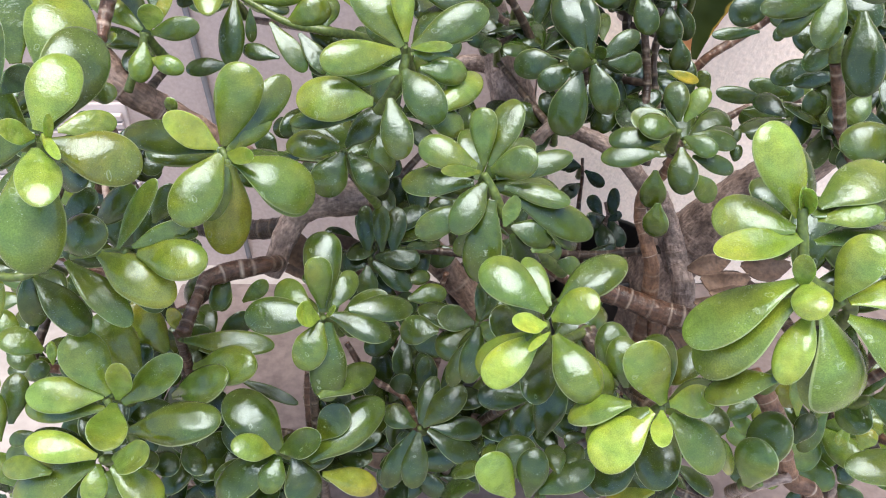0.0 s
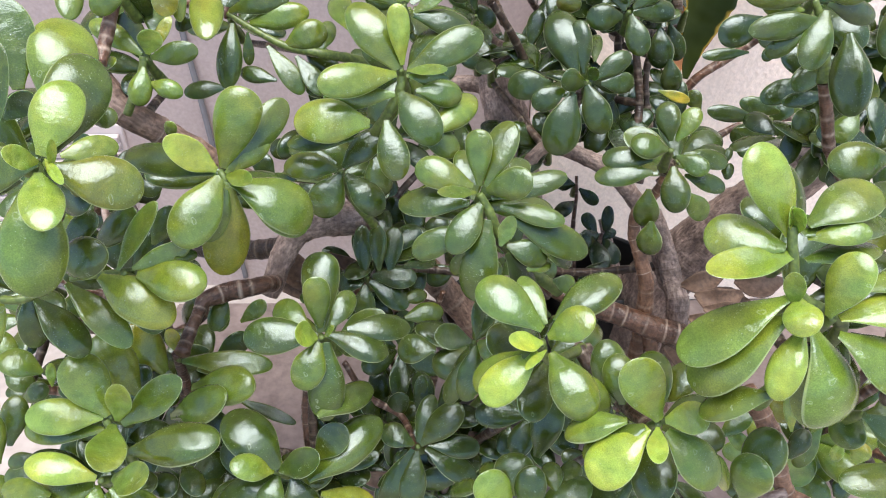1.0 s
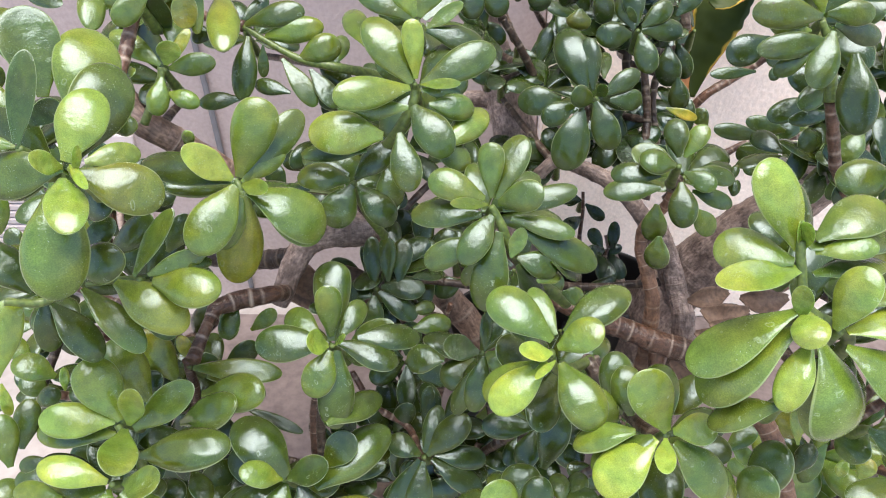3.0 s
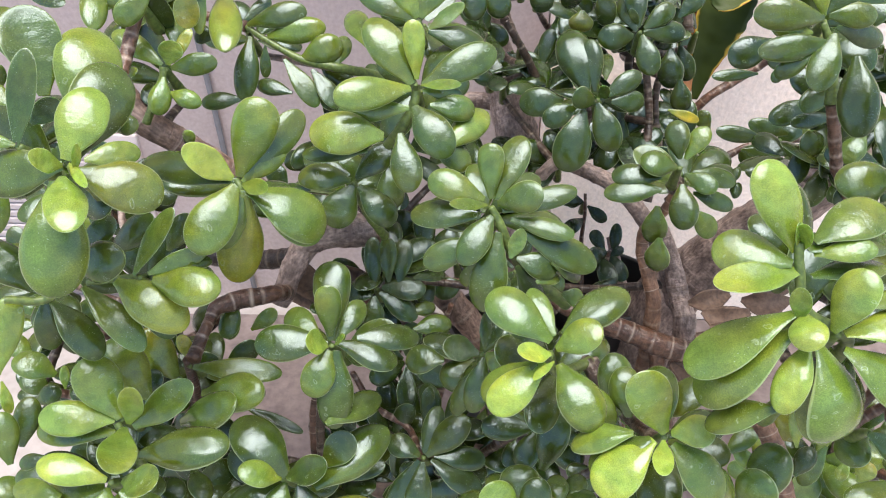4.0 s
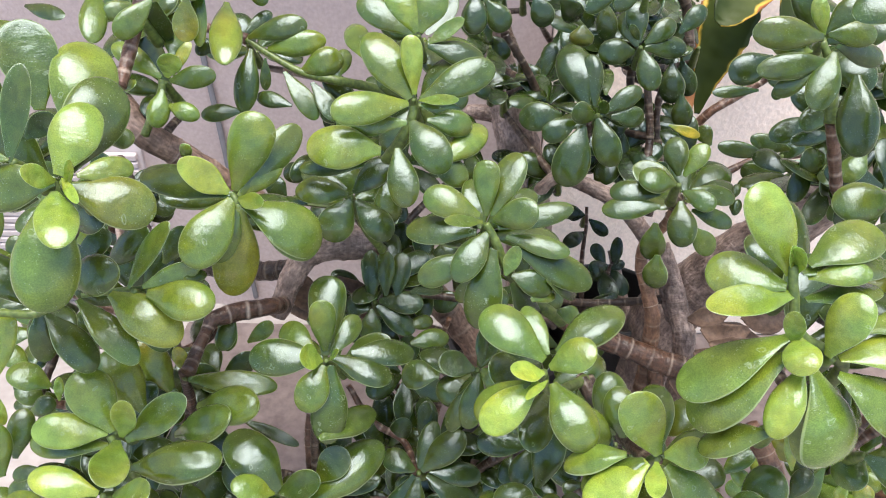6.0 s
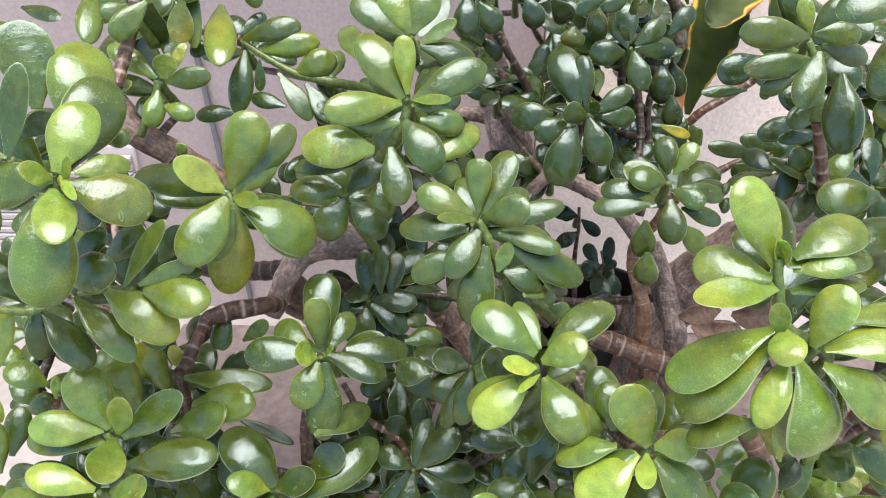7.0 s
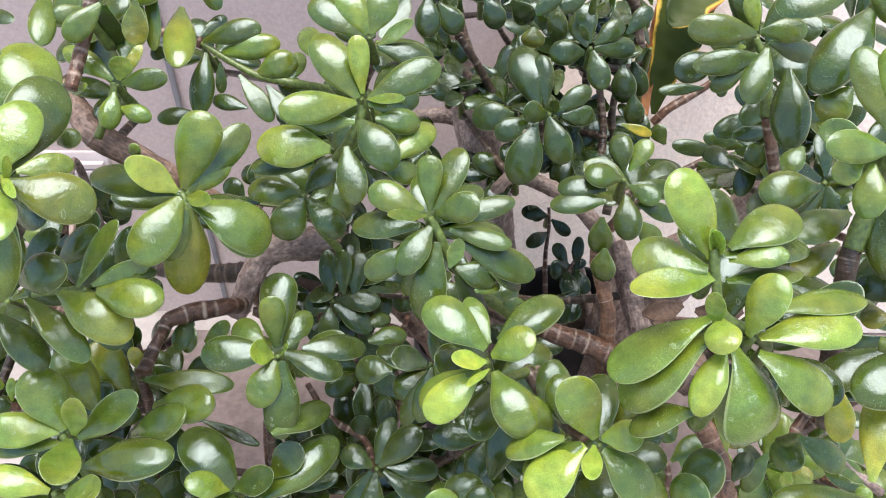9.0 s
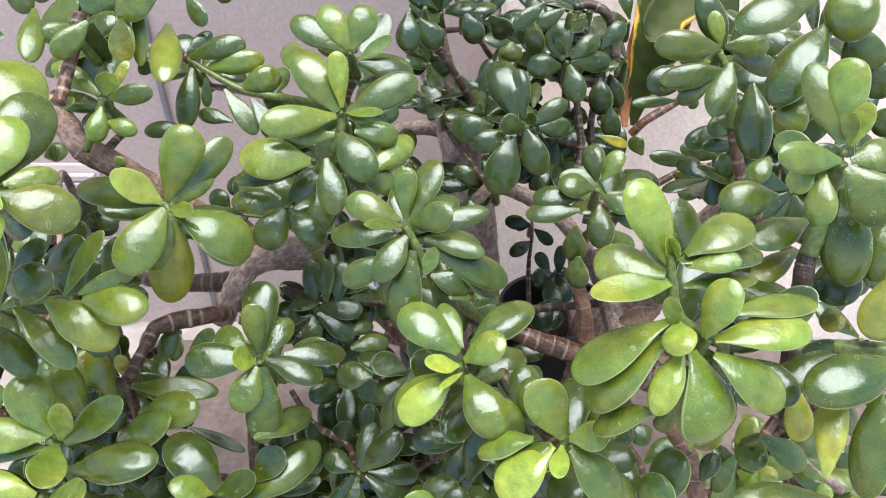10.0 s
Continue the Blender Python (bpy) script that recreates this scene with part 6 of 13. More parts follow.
leaf(s, (-0.209, 0.287, 0.400), (-0.201, 0.278, 0.379), 17.8, -35, 0.38, 0.00, 'F')
leaf(s, (-0.206, 0.289, 0.403), (-0.176, 0.276, 0.383), 23.7, -34, 0.60, 0.00, 'F')
leaf(s, (-0.214, 0.290, 0.404), (-0.216, 0.271, 0.390), 16.1, -20, 0.67, 0.00, 'F')
s = shoot(jade_left, (-0.115, 0.330, 0.362))
leaf(s, (-0.104, 0.328, 0.359), (-0.093, 0.308, 0.334), 26.9, -18, 0.19, 0.00, 'F')
leaf(s, (-0.117, 0.329, 0.360), (-0.158, 0.311, 0.337), 27.4, 13, 0.29, 0.00, 'F')
leaf(s, (-0.114, 0.329, 0.360), (-0.122, 0.308, 0.346), 18.8, -4, 0.42, 0.00, 'F')
leaf(s, (-0.084, 0.321, 0.350), (-0.049, 0.333, 0.317), 20.1, -29, 0.50, 0.45, 'P')
s = shoot(jade_mid, (0.068, 0.305, 0.346))
leaf(s, (0.134, 0.321, 0.366), (0.102, 0.309, 0.350), 24.8, 31, 0.35, 0.00, 'P')
leaf(s, (0.145, 0.308, 0.349), (0.117, 0.319, 0.315), 16.1, 34, 0.80, 1.00, 'F')
leaf(s, (0.029, 0.317, 0.361), (0.007, 0.340, 0.326), 16.0, 56, 0.33, 0.00, 'P')
leaf(s, (0.022, 0.310, 0.352), (0.000, 0.331, 0.314), 20.4, 49, 0.20, 0.00, 'F')
leaf(s, (0.161, 0.312, 0.355), (0.152, 0.327, 0.309), 20.2, 58, 0.20, 0.00, 'F')
s = shoot(jade_right, (0.259, 0.326, 0.641))
leaf(s, (0.263, 0.387, 0.644), (0.251, 0.386, 0.624), 20.5, 15, 0.45, 0.10, 'F')
leaf(s, (0.256, 0.327, 0.644), (0.244, 0.359, 0.677), 18.8, -25, 0.42, 0.00, 'F')
leaf(s, (0.259, 0.328, 0.645), (0.257, 0.347, 0.684), 20.7, -30, 0.73, 0.00, 'B')
leaf(s, (0.244, 0.325, 0.640), (0.226, 0.340, 0.641), 14.7, -18, 0.50, 0.00, 'C')
leaf(s, (0.256, 0.322, 0.637), (0.219, 0.317, 0.642), 17.3, -5, 0.58, 0.00, 'F')
leaf(s, (0.242, 0.320, 0.633), (0.232, 0.321, 0.620), 14.0, 15, 0.75, 0.10, 'C')
leaf(s, (0.260, 0.327, 0.644), (0.256, 0.327, 0.662), 9.0, -24, 0.62, 0.00, 'C')
leaf(s, (0.261, 0.327, 0.643), (0.265, 0.328, 0.667), 11.4, -38, 0.90, 0.00, 'C')
leaf(s, (0.261, 0.322, 0.637), (0.287, 0.325, 0.641), 19.0, -6, 0.50, 0.00, 'F')
leaf(s, (0.259, 0.321, 0.634), (0.283, 0.304, 0.610), 27.9, 21, 0.44, 0.00, 'F')
leaf(s, (0.247, 0.319, 0.631), (0.243, 0.301, 0.609), 16.0, 27, 0.60, 0.00, 'F')
leaf(s, (0.263, 0.348, 0.585), (0.226, 0.332, 0.578), 21.4, 21, 0.40, 0.00, 'F')
leaf(s, (0.262, 0.347, 0.565), (0.230, 0.328, 0.553), 15.7, 17, 0.50, 0.20, 'F')
leaf(s, (0.273, 0.340, 0.610), (0.273, 0.306, 0.567), 27.3, 28, 0.38, 0.00, 'P')
leaf(s, (0.300, 0.331, 0.596), (0.288, 0.307, 0.569), 20.9, 31, 0.42, 0.00, 'P')
leaf(s, (0.286, 0.345, 0.563), (0.281, 0.320, 0.542), 27.1, 28, 0.24, 0.00, 'F')
leaf(s, (0.287, 0.335, 0.529), (0.284, 0.319, 0.523), 14.5, 29, 0.34, 0.30, 'F')
leaf(s, (0.287, 0.290, 0.589), (0.272, 0.271, 0.558), 21.5, 30, 0.50, 0.30, 'F')
s = shoot(jade_right, (0.286, 0.419, 0.694))
leaf(s, (0.290, 0.412, 0.683), (0.305, 0.404, 0.653), 24.5, 33, 0.40, 0.00, 'F')
leaf(s, (0.286, 0.427, 0.705), (0.287, 0.398, 0.676), 29.6, 29, 0.42, 0.00, 'P')
leaf(s, (0.268, 0.421, 0.695), (0.220, 0.411, 0.679), 24.9, 6, 0.37, 0.00, 'F')
leaf(s, (0.274, 0.411, 0.681), (0.242, 0.385, 0.641), 28.2, 21, 0.34, 0.00, 'P')
leaf(s, (0.318, 0.403, 0.669), (0.305, 0.397, 0.642), 22.7, 26, 0.20, 0.00, 'F')
leaf(s, (0.320, 0.384, 0.641), (0.308, 0.385, 0.624), 17.5, 22, 0.30, 0.00, 'F')
s = shoot(jade_right, (0.280, 0.257, 0.555))
leaf(s, (0.282, 0.298, 0.527), (0.239, 0.286, 0.508), 21.1, 28, 0.26, 0.00, 'F')
leaf(s, (0.251, 0.282, 0.511), (0.251, 0.266, 0.486), 15.5, 26, 0.55, 0.60, 'F')
leaf(s, (0.243, 0.224, 0.505), (0.255, 0.259, 0.533), 16.5, -28, 0.95, 1.00, 'A')
leaf(s, (0.281, 0.257, 0.555), (0.229, 0.242, 0.545), 28.3, 25, 0.36, 0.00, 'P')
leaf(s, (0.271, 0.249, 0.543), (0.263, 0.218, 0.496), 20.6, 41, 0.37, 0.00, 'F')
leaf(s, (0.191, 0.267, 0.477), (0.189, 0.278, 0.495), 7.2, -18, 0.80, 0.40, 'S')
s = shoot(jade_right, (0.242, 0.285, 0.470))
leaf(s, (0.241, 0.285, 0.469), (0.268, 0.275, 0.455), 17.5, -3, 0.42, 0.00, 'F')
leaf(s, (0.267, 0.244, 0.463), (0.212, 0.245, 0.462), 20.1, 27, 0.42, 0.00, 'F')
leaf(s, (0.293, 0.297, 0.416), (0.324, 0.296, 0.417), 16.9, -32, 0.50, 0.00, 'F')
leaf(s, (0.259, 0.295, 0.412), (0.265, 0.302, 0.423), 12.7, -28, 0.90, 0.60, 'F')
leaf(s, (0.279, 0.262, 0.436), (0.279, 0.269, 0.446), 9.6, -28, 0.80, 0.00, 'F')
leaf(s, (0.293, 0.282, 0.431), (0.273, 0.291, 0.443), 10.8, -2, 0.42, 0.00, 'S')
leaf(s, (0.218, 0.297, 0.415), (0.229, 0.307, 0.430), 12.7, -27, 0.30, 0.00, 'P')
s = shoot(jade_mid, (0.163, 0.639, 0.624))
leaf(s, (0.140, 0.643, 0.630), (0.112, 0.631, 0.610), 15.0, -12, 0.15, 0.00, 'F')
leaf(s, (0.158, 0.640, 0.626), (0.135, 0.632, 0.613), 14.0, -12, 0.17, 0.00, 'F')
leaf(s, (0.190, 0.621, 0.597), (0.211, 0.633, 0.616), 16.0, 4, 0.15, 0.00, 'F')
leaf(s, (0.203, 0.643, 0.503), (0.232, 0.637, 0.495), 9.9, 18, 0.68, 1.00, 'S')
s = shoot(jade_right, (0.182, 0.259, 0.427))
leaf(s, (0.178, 0.262, 0.432), (0.191, 0.283, 0.461), 25.0, -31, 0.44, 0.00, 'P')
leaf(s, (0.173, 0.258, 0.427), (0.177, 0.266, 0.458), 24.2, -33, 0.62, 0.00, 'P')
leaf(s, (0.259, 0.336, 0.397), (0.246, 0.327, 0.367), 13.3, 21, 0.50, 0.00, 'S')
leaf(s, (0.252, 0.300, 0.450), (0.239, 0.290, 0.436), 21.6, 36, 0.50, 0.00, 'F')
leaf(s, (0.201, 0.352, 0.369), (0.223, 0.363, 0.383), 14.9, -25, 0.50, 0.00, 'F')
leaf(s, (0.205, 0.355, 0.373), (0.222, 0.347, 0.361), 12.4, 0, 0.62, 0.00, 'F')
leaf(s, (0.291, 0.351, 0.365), (0.283, 0.342, 0.354), 9.0, 31, 0.62, 0.00, 'S')
s = shoot(jade_seedling, (0.166, 0.778, 0.318))
leaf(s, (0.164, 0.779, 0.318), (0.133, 0.782, 0.322), 18.7, -11, 0.00, 0.00)
leaf(s, (0.166, 0.778, 0.318), (0.147, 0.785, 0.310), 12.6, 12, 0.00, 0.00)
leaf(s, (0.170, 0.775, 0.314), (0.193, 0.765, 0.298), 15.6, 22, 0.00, 0.00)
leaf(s, (0.165, 0.767, 0.300), (0.139, 0.749, 0.291), 18.6, 8, 0.00, 0.00)
s = shoot(jade_seedling, (0.184, 0.704, 0.291))
leaf(s, (0.182, 0.707, 0.294), (0.167, 0.720, 0.315), 16.3, 2, 0.00, 0.00)
leaf(s, (0.184, 0.707, 0.295), (0.161, 0.693, 0.291), 25.1, -19, 0.00, 0.00)
leaf(s, (0.192, 0.706, 0.294), (0.196, 0.725, 0.322), 14.9, 0, 0.00, 0.00)
leaf(s, (0.187, 0.704, 0.291), (0.204, 0.709, 0.298), 11.9, -7, 0.00, 0.00)
leaf(s, (0.190, 0.705, 0.292), (0.203, 0.680, 0.272), 19.2, 10, 0.00, 0.00)
leaf(s, (0.177, 0.704, 0.291), (0.187, 0.668, 0.272), 22.0, 9, 0.00, 0.00)
leaf(s, (0.187, 0.658, 0.292), (0.157, 0.632, 0.271), 31.0, 3, 0.00, 0.00)
leaf(s, (0.161, 0.642, 0.268), (0.189, 0.639, 0.283), 25.4, -15, 0.00, 0.00)
s = shoot(jade_mid, (0.029, 0.575, 0.384))
leaf(s, (0.014, 0.559, 0.362), (-0.013, 0.553, 0.353), 21.2, -7, 0.14, 0.00)
leaf(s, (-0.014, 0.574, 0.384), (-0.035, 0.564, 0.370), 21.2, -8, 0.12, 0.00)
leaf(s, (-0.030, 0.580, 0.392), (-0.003, 0.574, 0.384), 21.2, -5, 0.12, 0.00)
leaf(s, (-0.030, 0.586, 0.401), (-0.052, 0.595, 0.414), 21.2, 2, 0.12, 0.00)
leaf(s, (-0.052, 0.595, 0.414), (-0.041, 0.580, 0.392), 20.0, 13, 0.15, 0.00)
leaf(s, (0.031, 0.502, 0.420), (0.051, 0.492, 0.405), 18.8, -7, 0.20, 0.00)
leaf(s, (0.075, 0.492, 0.405), (0.098, 0.498, 0.413), 18.8, 17, 0.25, 0.00)
leaf(s, (-0.083, 0.579, 0.392), (-0.073, 0.591, 0.409), 17.7, -19, 0.15, 0.00)
leaf(s, (-0.143, 0.565, 0.461), (-0.159, 0.576, 0.477), 18.6, -11, 0.15, 0.00)
leaf(s, (-0.126, 0.574, 0.473), (-0.144, 0.582, 0.485), 18.6, -19, 0.15, 0.00)
leaf(s, (-0.203, 0.524, 0.456), (-0.222, 0.518, 0.448), 17.8, -19, 0.20, 0.00)
s = shoot(jade_right, (0.307, 0.401, 0.306))
leaf(s, (0.316, 0.407, 0.313), (0.298, 0.415, 0.324), 17.2, 13, 0.30, 0.00)
leaf(s, (0.316, 0.421, 0.331), (0.330, 0.409, 0.317), 17.2, 11, 0.30, 0.00)
leaf(s, (0.293, 0.411, 0.286), (0.312, 0.399, 0.271), 17.8, -15, 0.35, 0.00)
leaf(s, (0.360, 0.399, 0.271), (0.341, 0.408, 0.283), 17.8, -15, 0.42, 0.00)
leaf(s, (0.339, 0.381, 0.281), (0.321, 0.372, 0.270), 17.2, -4, 0.40, 0.00)
leaf(s, (0.317, 0.376, 0.241), (0.303, 0.387, 0.256), 17.8, 12, 0.30, 0.00)
leaf(s, (0.218, 0.394, 0.362), (0.201, 0.388, 0.355), 19.0, 15, 0.30, 0.00)
leaf(s, (0.179, 0.362, 0.321), (0.192, 0.372, 0.335), 19.0, 12, 0.30, 0.00)
leaf(s, (0.252, 0.375, 0.273), (0.233, 0.378, 0.277), 18.3, 4, 0.25, 0.00)
leaf(s, (0.344, 0.415, 0.324), (0.353, 0.398, 0.302), 18.3, -17, 0.45, 0.00)
# rear filler leaves, shade painted in as near-black green
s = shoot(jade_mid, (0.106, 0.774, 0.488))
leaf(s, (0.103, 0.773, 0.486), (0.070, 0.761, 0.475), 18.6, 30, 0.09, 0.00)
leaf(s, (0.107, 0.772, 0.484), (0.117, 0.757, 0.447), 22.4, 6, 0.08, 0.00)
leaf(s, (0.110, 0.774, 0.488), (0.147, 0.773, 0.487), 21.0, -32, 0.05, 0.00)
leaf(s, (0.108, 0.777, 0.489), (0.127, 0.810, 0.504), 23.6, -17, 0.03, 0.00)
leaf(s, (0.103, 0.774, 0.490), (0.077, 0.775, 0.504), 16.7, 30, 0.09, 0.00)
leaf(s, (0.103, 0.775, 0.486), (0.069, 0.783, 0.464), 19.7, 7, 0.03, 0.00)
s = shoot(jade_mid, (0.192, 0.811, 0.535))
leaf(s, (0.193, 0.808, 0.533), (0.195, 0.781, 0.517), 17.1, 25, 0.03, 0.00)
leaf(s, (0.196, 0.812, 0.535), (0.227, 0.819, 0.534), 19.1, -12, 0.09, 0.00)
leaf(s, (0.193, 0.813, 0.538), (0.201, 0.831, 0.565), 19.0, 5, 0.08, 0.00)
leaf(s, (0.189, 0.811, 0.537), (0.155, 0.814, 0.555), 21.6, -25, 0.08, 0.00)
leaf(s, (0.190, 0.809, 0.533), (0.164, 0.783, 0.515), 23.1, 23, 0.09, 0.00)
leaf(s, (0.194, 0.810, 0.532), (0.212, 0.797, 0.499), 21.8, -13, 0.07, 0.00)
# older inner leaves; their dark green also paints in the shade between branches
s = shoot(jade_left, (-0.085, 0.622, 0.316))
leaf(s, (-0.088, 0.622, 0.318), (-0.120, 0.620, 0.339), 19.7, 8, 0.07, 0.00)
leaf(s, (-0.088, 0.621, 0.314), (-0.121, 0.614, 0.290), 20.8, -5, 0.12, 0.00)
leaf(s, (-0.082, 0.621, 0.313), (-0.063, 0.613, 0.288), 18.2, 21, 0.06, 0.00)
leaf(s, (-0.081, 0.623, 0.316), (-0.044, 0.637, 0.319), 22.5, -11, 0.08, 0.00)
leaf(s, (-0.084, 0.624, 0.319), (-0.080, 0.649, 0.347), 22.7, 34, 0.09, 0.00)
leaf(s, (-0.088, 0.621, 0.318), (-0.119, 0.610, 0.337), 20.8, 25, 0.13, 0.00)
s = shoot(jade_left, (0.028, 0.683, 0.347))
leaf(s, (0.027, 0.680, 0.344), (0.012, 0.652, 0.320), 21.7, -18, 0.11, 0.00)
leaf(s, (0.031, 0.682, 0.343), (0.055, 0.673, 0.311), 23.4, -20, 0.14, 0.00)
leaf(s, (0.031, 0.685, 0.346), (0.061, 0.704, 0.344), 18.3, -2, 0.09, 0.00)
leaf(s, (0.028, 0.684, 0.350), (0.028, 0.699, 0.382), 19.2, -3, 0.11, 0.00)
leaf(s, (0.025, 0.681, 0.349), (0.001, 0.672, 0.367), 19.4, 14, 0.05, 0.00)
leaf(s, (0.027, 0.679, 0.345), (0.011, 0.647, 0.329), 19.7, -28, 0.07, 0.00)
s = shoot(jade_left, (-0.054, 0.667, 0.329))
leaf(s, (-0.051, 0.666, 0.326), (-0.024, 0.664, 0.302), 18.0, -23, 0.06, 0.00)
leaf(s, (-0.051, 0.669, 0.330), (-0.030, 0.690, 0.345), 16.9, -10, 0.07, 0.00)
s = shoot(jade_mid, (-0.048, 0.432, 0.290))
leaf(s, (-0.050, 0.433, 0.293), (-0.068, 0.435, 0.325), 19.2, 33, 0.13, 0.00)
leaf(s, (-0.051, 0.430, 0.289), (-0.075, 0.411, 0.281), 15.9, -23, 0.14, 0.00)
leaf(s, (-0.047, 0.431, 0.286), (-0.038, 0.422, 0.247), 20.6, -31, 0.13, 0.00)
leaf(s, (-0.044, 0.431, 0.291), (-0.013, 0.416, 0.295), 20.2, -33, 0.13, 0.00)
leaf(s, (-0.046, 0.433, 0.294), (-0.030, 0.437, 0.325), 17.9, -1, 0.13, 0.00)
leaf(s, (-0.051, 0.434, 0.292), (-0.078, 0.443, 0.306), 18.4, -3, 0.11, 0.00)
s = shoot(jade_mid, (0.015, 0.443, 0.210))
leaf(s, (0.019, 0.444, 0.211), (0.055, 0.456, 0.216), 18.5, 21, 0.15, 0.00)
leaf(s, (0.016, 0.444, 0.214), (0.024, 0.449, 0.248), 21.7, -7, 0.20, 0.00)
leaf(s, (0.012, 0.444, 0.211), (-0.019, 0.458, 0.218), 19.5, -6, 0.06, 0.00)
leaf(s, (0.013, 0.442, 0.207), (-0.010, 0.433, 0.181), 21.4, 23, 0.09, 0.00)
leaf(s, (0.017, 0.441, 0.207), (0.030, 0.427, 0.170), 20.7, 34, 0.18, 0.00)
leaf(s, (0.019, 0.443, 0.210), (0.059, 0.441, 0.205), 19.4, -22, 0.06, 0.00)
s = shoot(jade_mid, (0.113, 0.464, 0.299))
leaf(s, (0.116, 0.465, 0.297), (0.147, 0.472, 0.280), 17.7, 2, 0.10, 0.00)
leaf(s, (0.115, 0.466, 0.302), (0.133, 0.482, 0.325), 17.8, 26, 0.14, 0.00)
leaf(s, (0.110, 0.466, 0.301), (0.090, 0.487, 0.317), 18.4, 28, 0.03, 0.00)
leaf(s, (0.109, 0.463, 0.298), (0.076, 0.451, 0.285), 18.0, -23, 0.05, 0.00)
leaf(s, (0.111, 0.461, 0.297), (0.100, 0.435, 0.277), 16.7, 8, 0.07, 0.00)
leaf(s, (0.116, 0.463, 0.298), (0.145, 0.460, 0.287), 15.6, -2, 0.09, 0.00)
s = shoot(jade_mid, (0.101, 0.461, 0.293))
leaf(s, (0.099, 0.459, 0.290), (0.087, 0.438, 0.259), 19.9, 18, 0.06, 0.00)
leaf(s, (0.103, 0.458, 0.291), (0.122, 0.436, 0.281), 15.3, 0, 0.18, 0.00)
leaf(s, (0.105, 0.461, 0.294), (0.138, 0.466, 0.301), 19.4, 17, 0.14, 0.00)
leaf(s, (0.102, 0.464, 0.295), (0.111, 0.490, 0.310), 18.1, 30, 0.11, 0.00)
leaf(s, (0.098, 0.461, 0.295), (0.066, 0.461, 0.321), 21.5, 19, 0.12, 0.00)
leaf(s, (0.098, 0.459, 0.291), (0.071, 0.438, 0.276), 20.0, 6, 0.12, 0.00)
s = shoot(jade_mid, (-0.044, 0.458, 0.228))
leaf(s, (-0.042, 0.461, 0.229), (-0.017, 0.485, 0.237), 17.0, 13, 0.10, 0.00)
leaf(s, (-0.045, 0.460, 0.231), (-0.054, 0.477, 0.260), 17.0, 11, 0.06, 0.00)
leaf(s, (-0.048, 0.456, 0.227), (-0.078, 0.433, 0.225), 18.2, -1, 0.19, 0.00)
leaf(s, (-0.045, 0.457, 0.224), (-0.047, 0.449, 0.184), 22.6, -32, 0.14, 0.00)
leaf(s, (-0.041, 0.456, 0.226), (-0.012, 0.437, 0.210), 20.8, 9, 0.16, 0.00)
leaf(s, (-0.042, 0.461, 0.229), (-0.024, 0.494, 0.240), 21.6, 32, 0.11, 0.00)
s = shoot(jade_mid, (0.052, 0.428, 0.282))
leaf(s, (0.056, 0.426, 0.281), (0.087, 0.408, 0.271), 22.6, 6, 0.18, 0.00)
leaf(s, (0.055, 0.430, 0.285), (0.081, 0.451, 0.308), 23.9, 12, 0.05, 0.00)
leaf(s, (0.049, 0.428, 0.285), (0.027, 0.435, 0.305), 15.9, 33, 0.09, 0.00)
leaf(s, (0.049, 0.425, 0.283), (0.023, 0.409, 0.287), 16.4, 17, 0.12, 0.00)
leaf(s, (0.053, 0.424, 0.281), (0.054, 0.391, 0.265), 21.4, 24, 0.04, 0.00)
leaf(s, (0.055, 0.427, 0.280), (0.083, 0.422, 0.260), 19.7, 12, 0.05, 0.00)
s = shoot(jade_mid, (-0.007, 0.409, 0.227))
leaf(s, (-0.006, 0.406, 0.225), (0.011, 0.375, 0.209), 19.9, 21, 0.19, 0.00)
leaf(s, (-0.003, 0.409, 0.226), (0.031, 0.409, 0.218), 19.8, -24, 0.15, 0.00)
leaf(s, (-0.007, 0.413, 0.228), (-0.002, 0.446, 0.247), 21.7, 27, 0.16, 0.00)
leaf(s, (-0.010, 0.411, 0.228), (-0.037, 0.429, 0.244), 20.1, 19, 0.15, 0.00)
leaf(s, (-0.011, 0.407, 0.227), (-0.042, 0.384, 0.234), 22.4, 4, 0.20, 0.00)
leaf(s, (-0.005, 0.407, 0.224), (0.009, 0.393, 0.199), 18.0, 7, 0.09, 0.00)
s = shoot(jade_mid, (0.042, 0.489, 0.275))
leaf(s, (0.041, 0.486, 0.273), (0.025, 0.452, 0.255), 21.6, 24, 0.11, 0.00)
leaf(s, (0.045, 0.489, 0.272), (0.070, 0.490, 0.252), 19.2, 5, 0.17, 0.00)
s = shoot(jade_right, (0.332, 0.400, 0.226))
leaf(s, (0.334, 0.403, 0.227), (0.349, 0.429, 0.236), 18.2, 10, 0.33, 0.00)
leaf(s, (0.330, 0.400, 0.229), (0.309, 0.405, 0.253), 18.7, 26, 0.17, 0.00)
leaf(s, (0.329, 0.398, 0.225), (0.298, 0.385, 0.218), 17.9, -10, 0.33, 0.00)
leaf(s, (0.331, 0.397, 0.223), (0.324, 0.375, 0.196), 17.5, -32, 0.17, 0.00)
leaf(s, (0.336, 0.398, 0.226), (0.362, 0.382, 0.227), 16.2, 13, 0.36, 0.00)
leaf(s, (0.334, 0.401, 0.229), (0.350, 0.411, 0.257), 18.1, 8, 0.21, 0.00)
s = shoot(jade_right, (0.366, 0.455, 0.308))
leaf(s, (0.363, 0.453, 0.308), (0.336, 0.434, 0.309), 18.7, -31, 0.39, 0.00)
leaf(s, (0.368, 0.454, 0.304), (0.382, 0.450, 0.273), 16.8, -31, 0.26, 0.00)
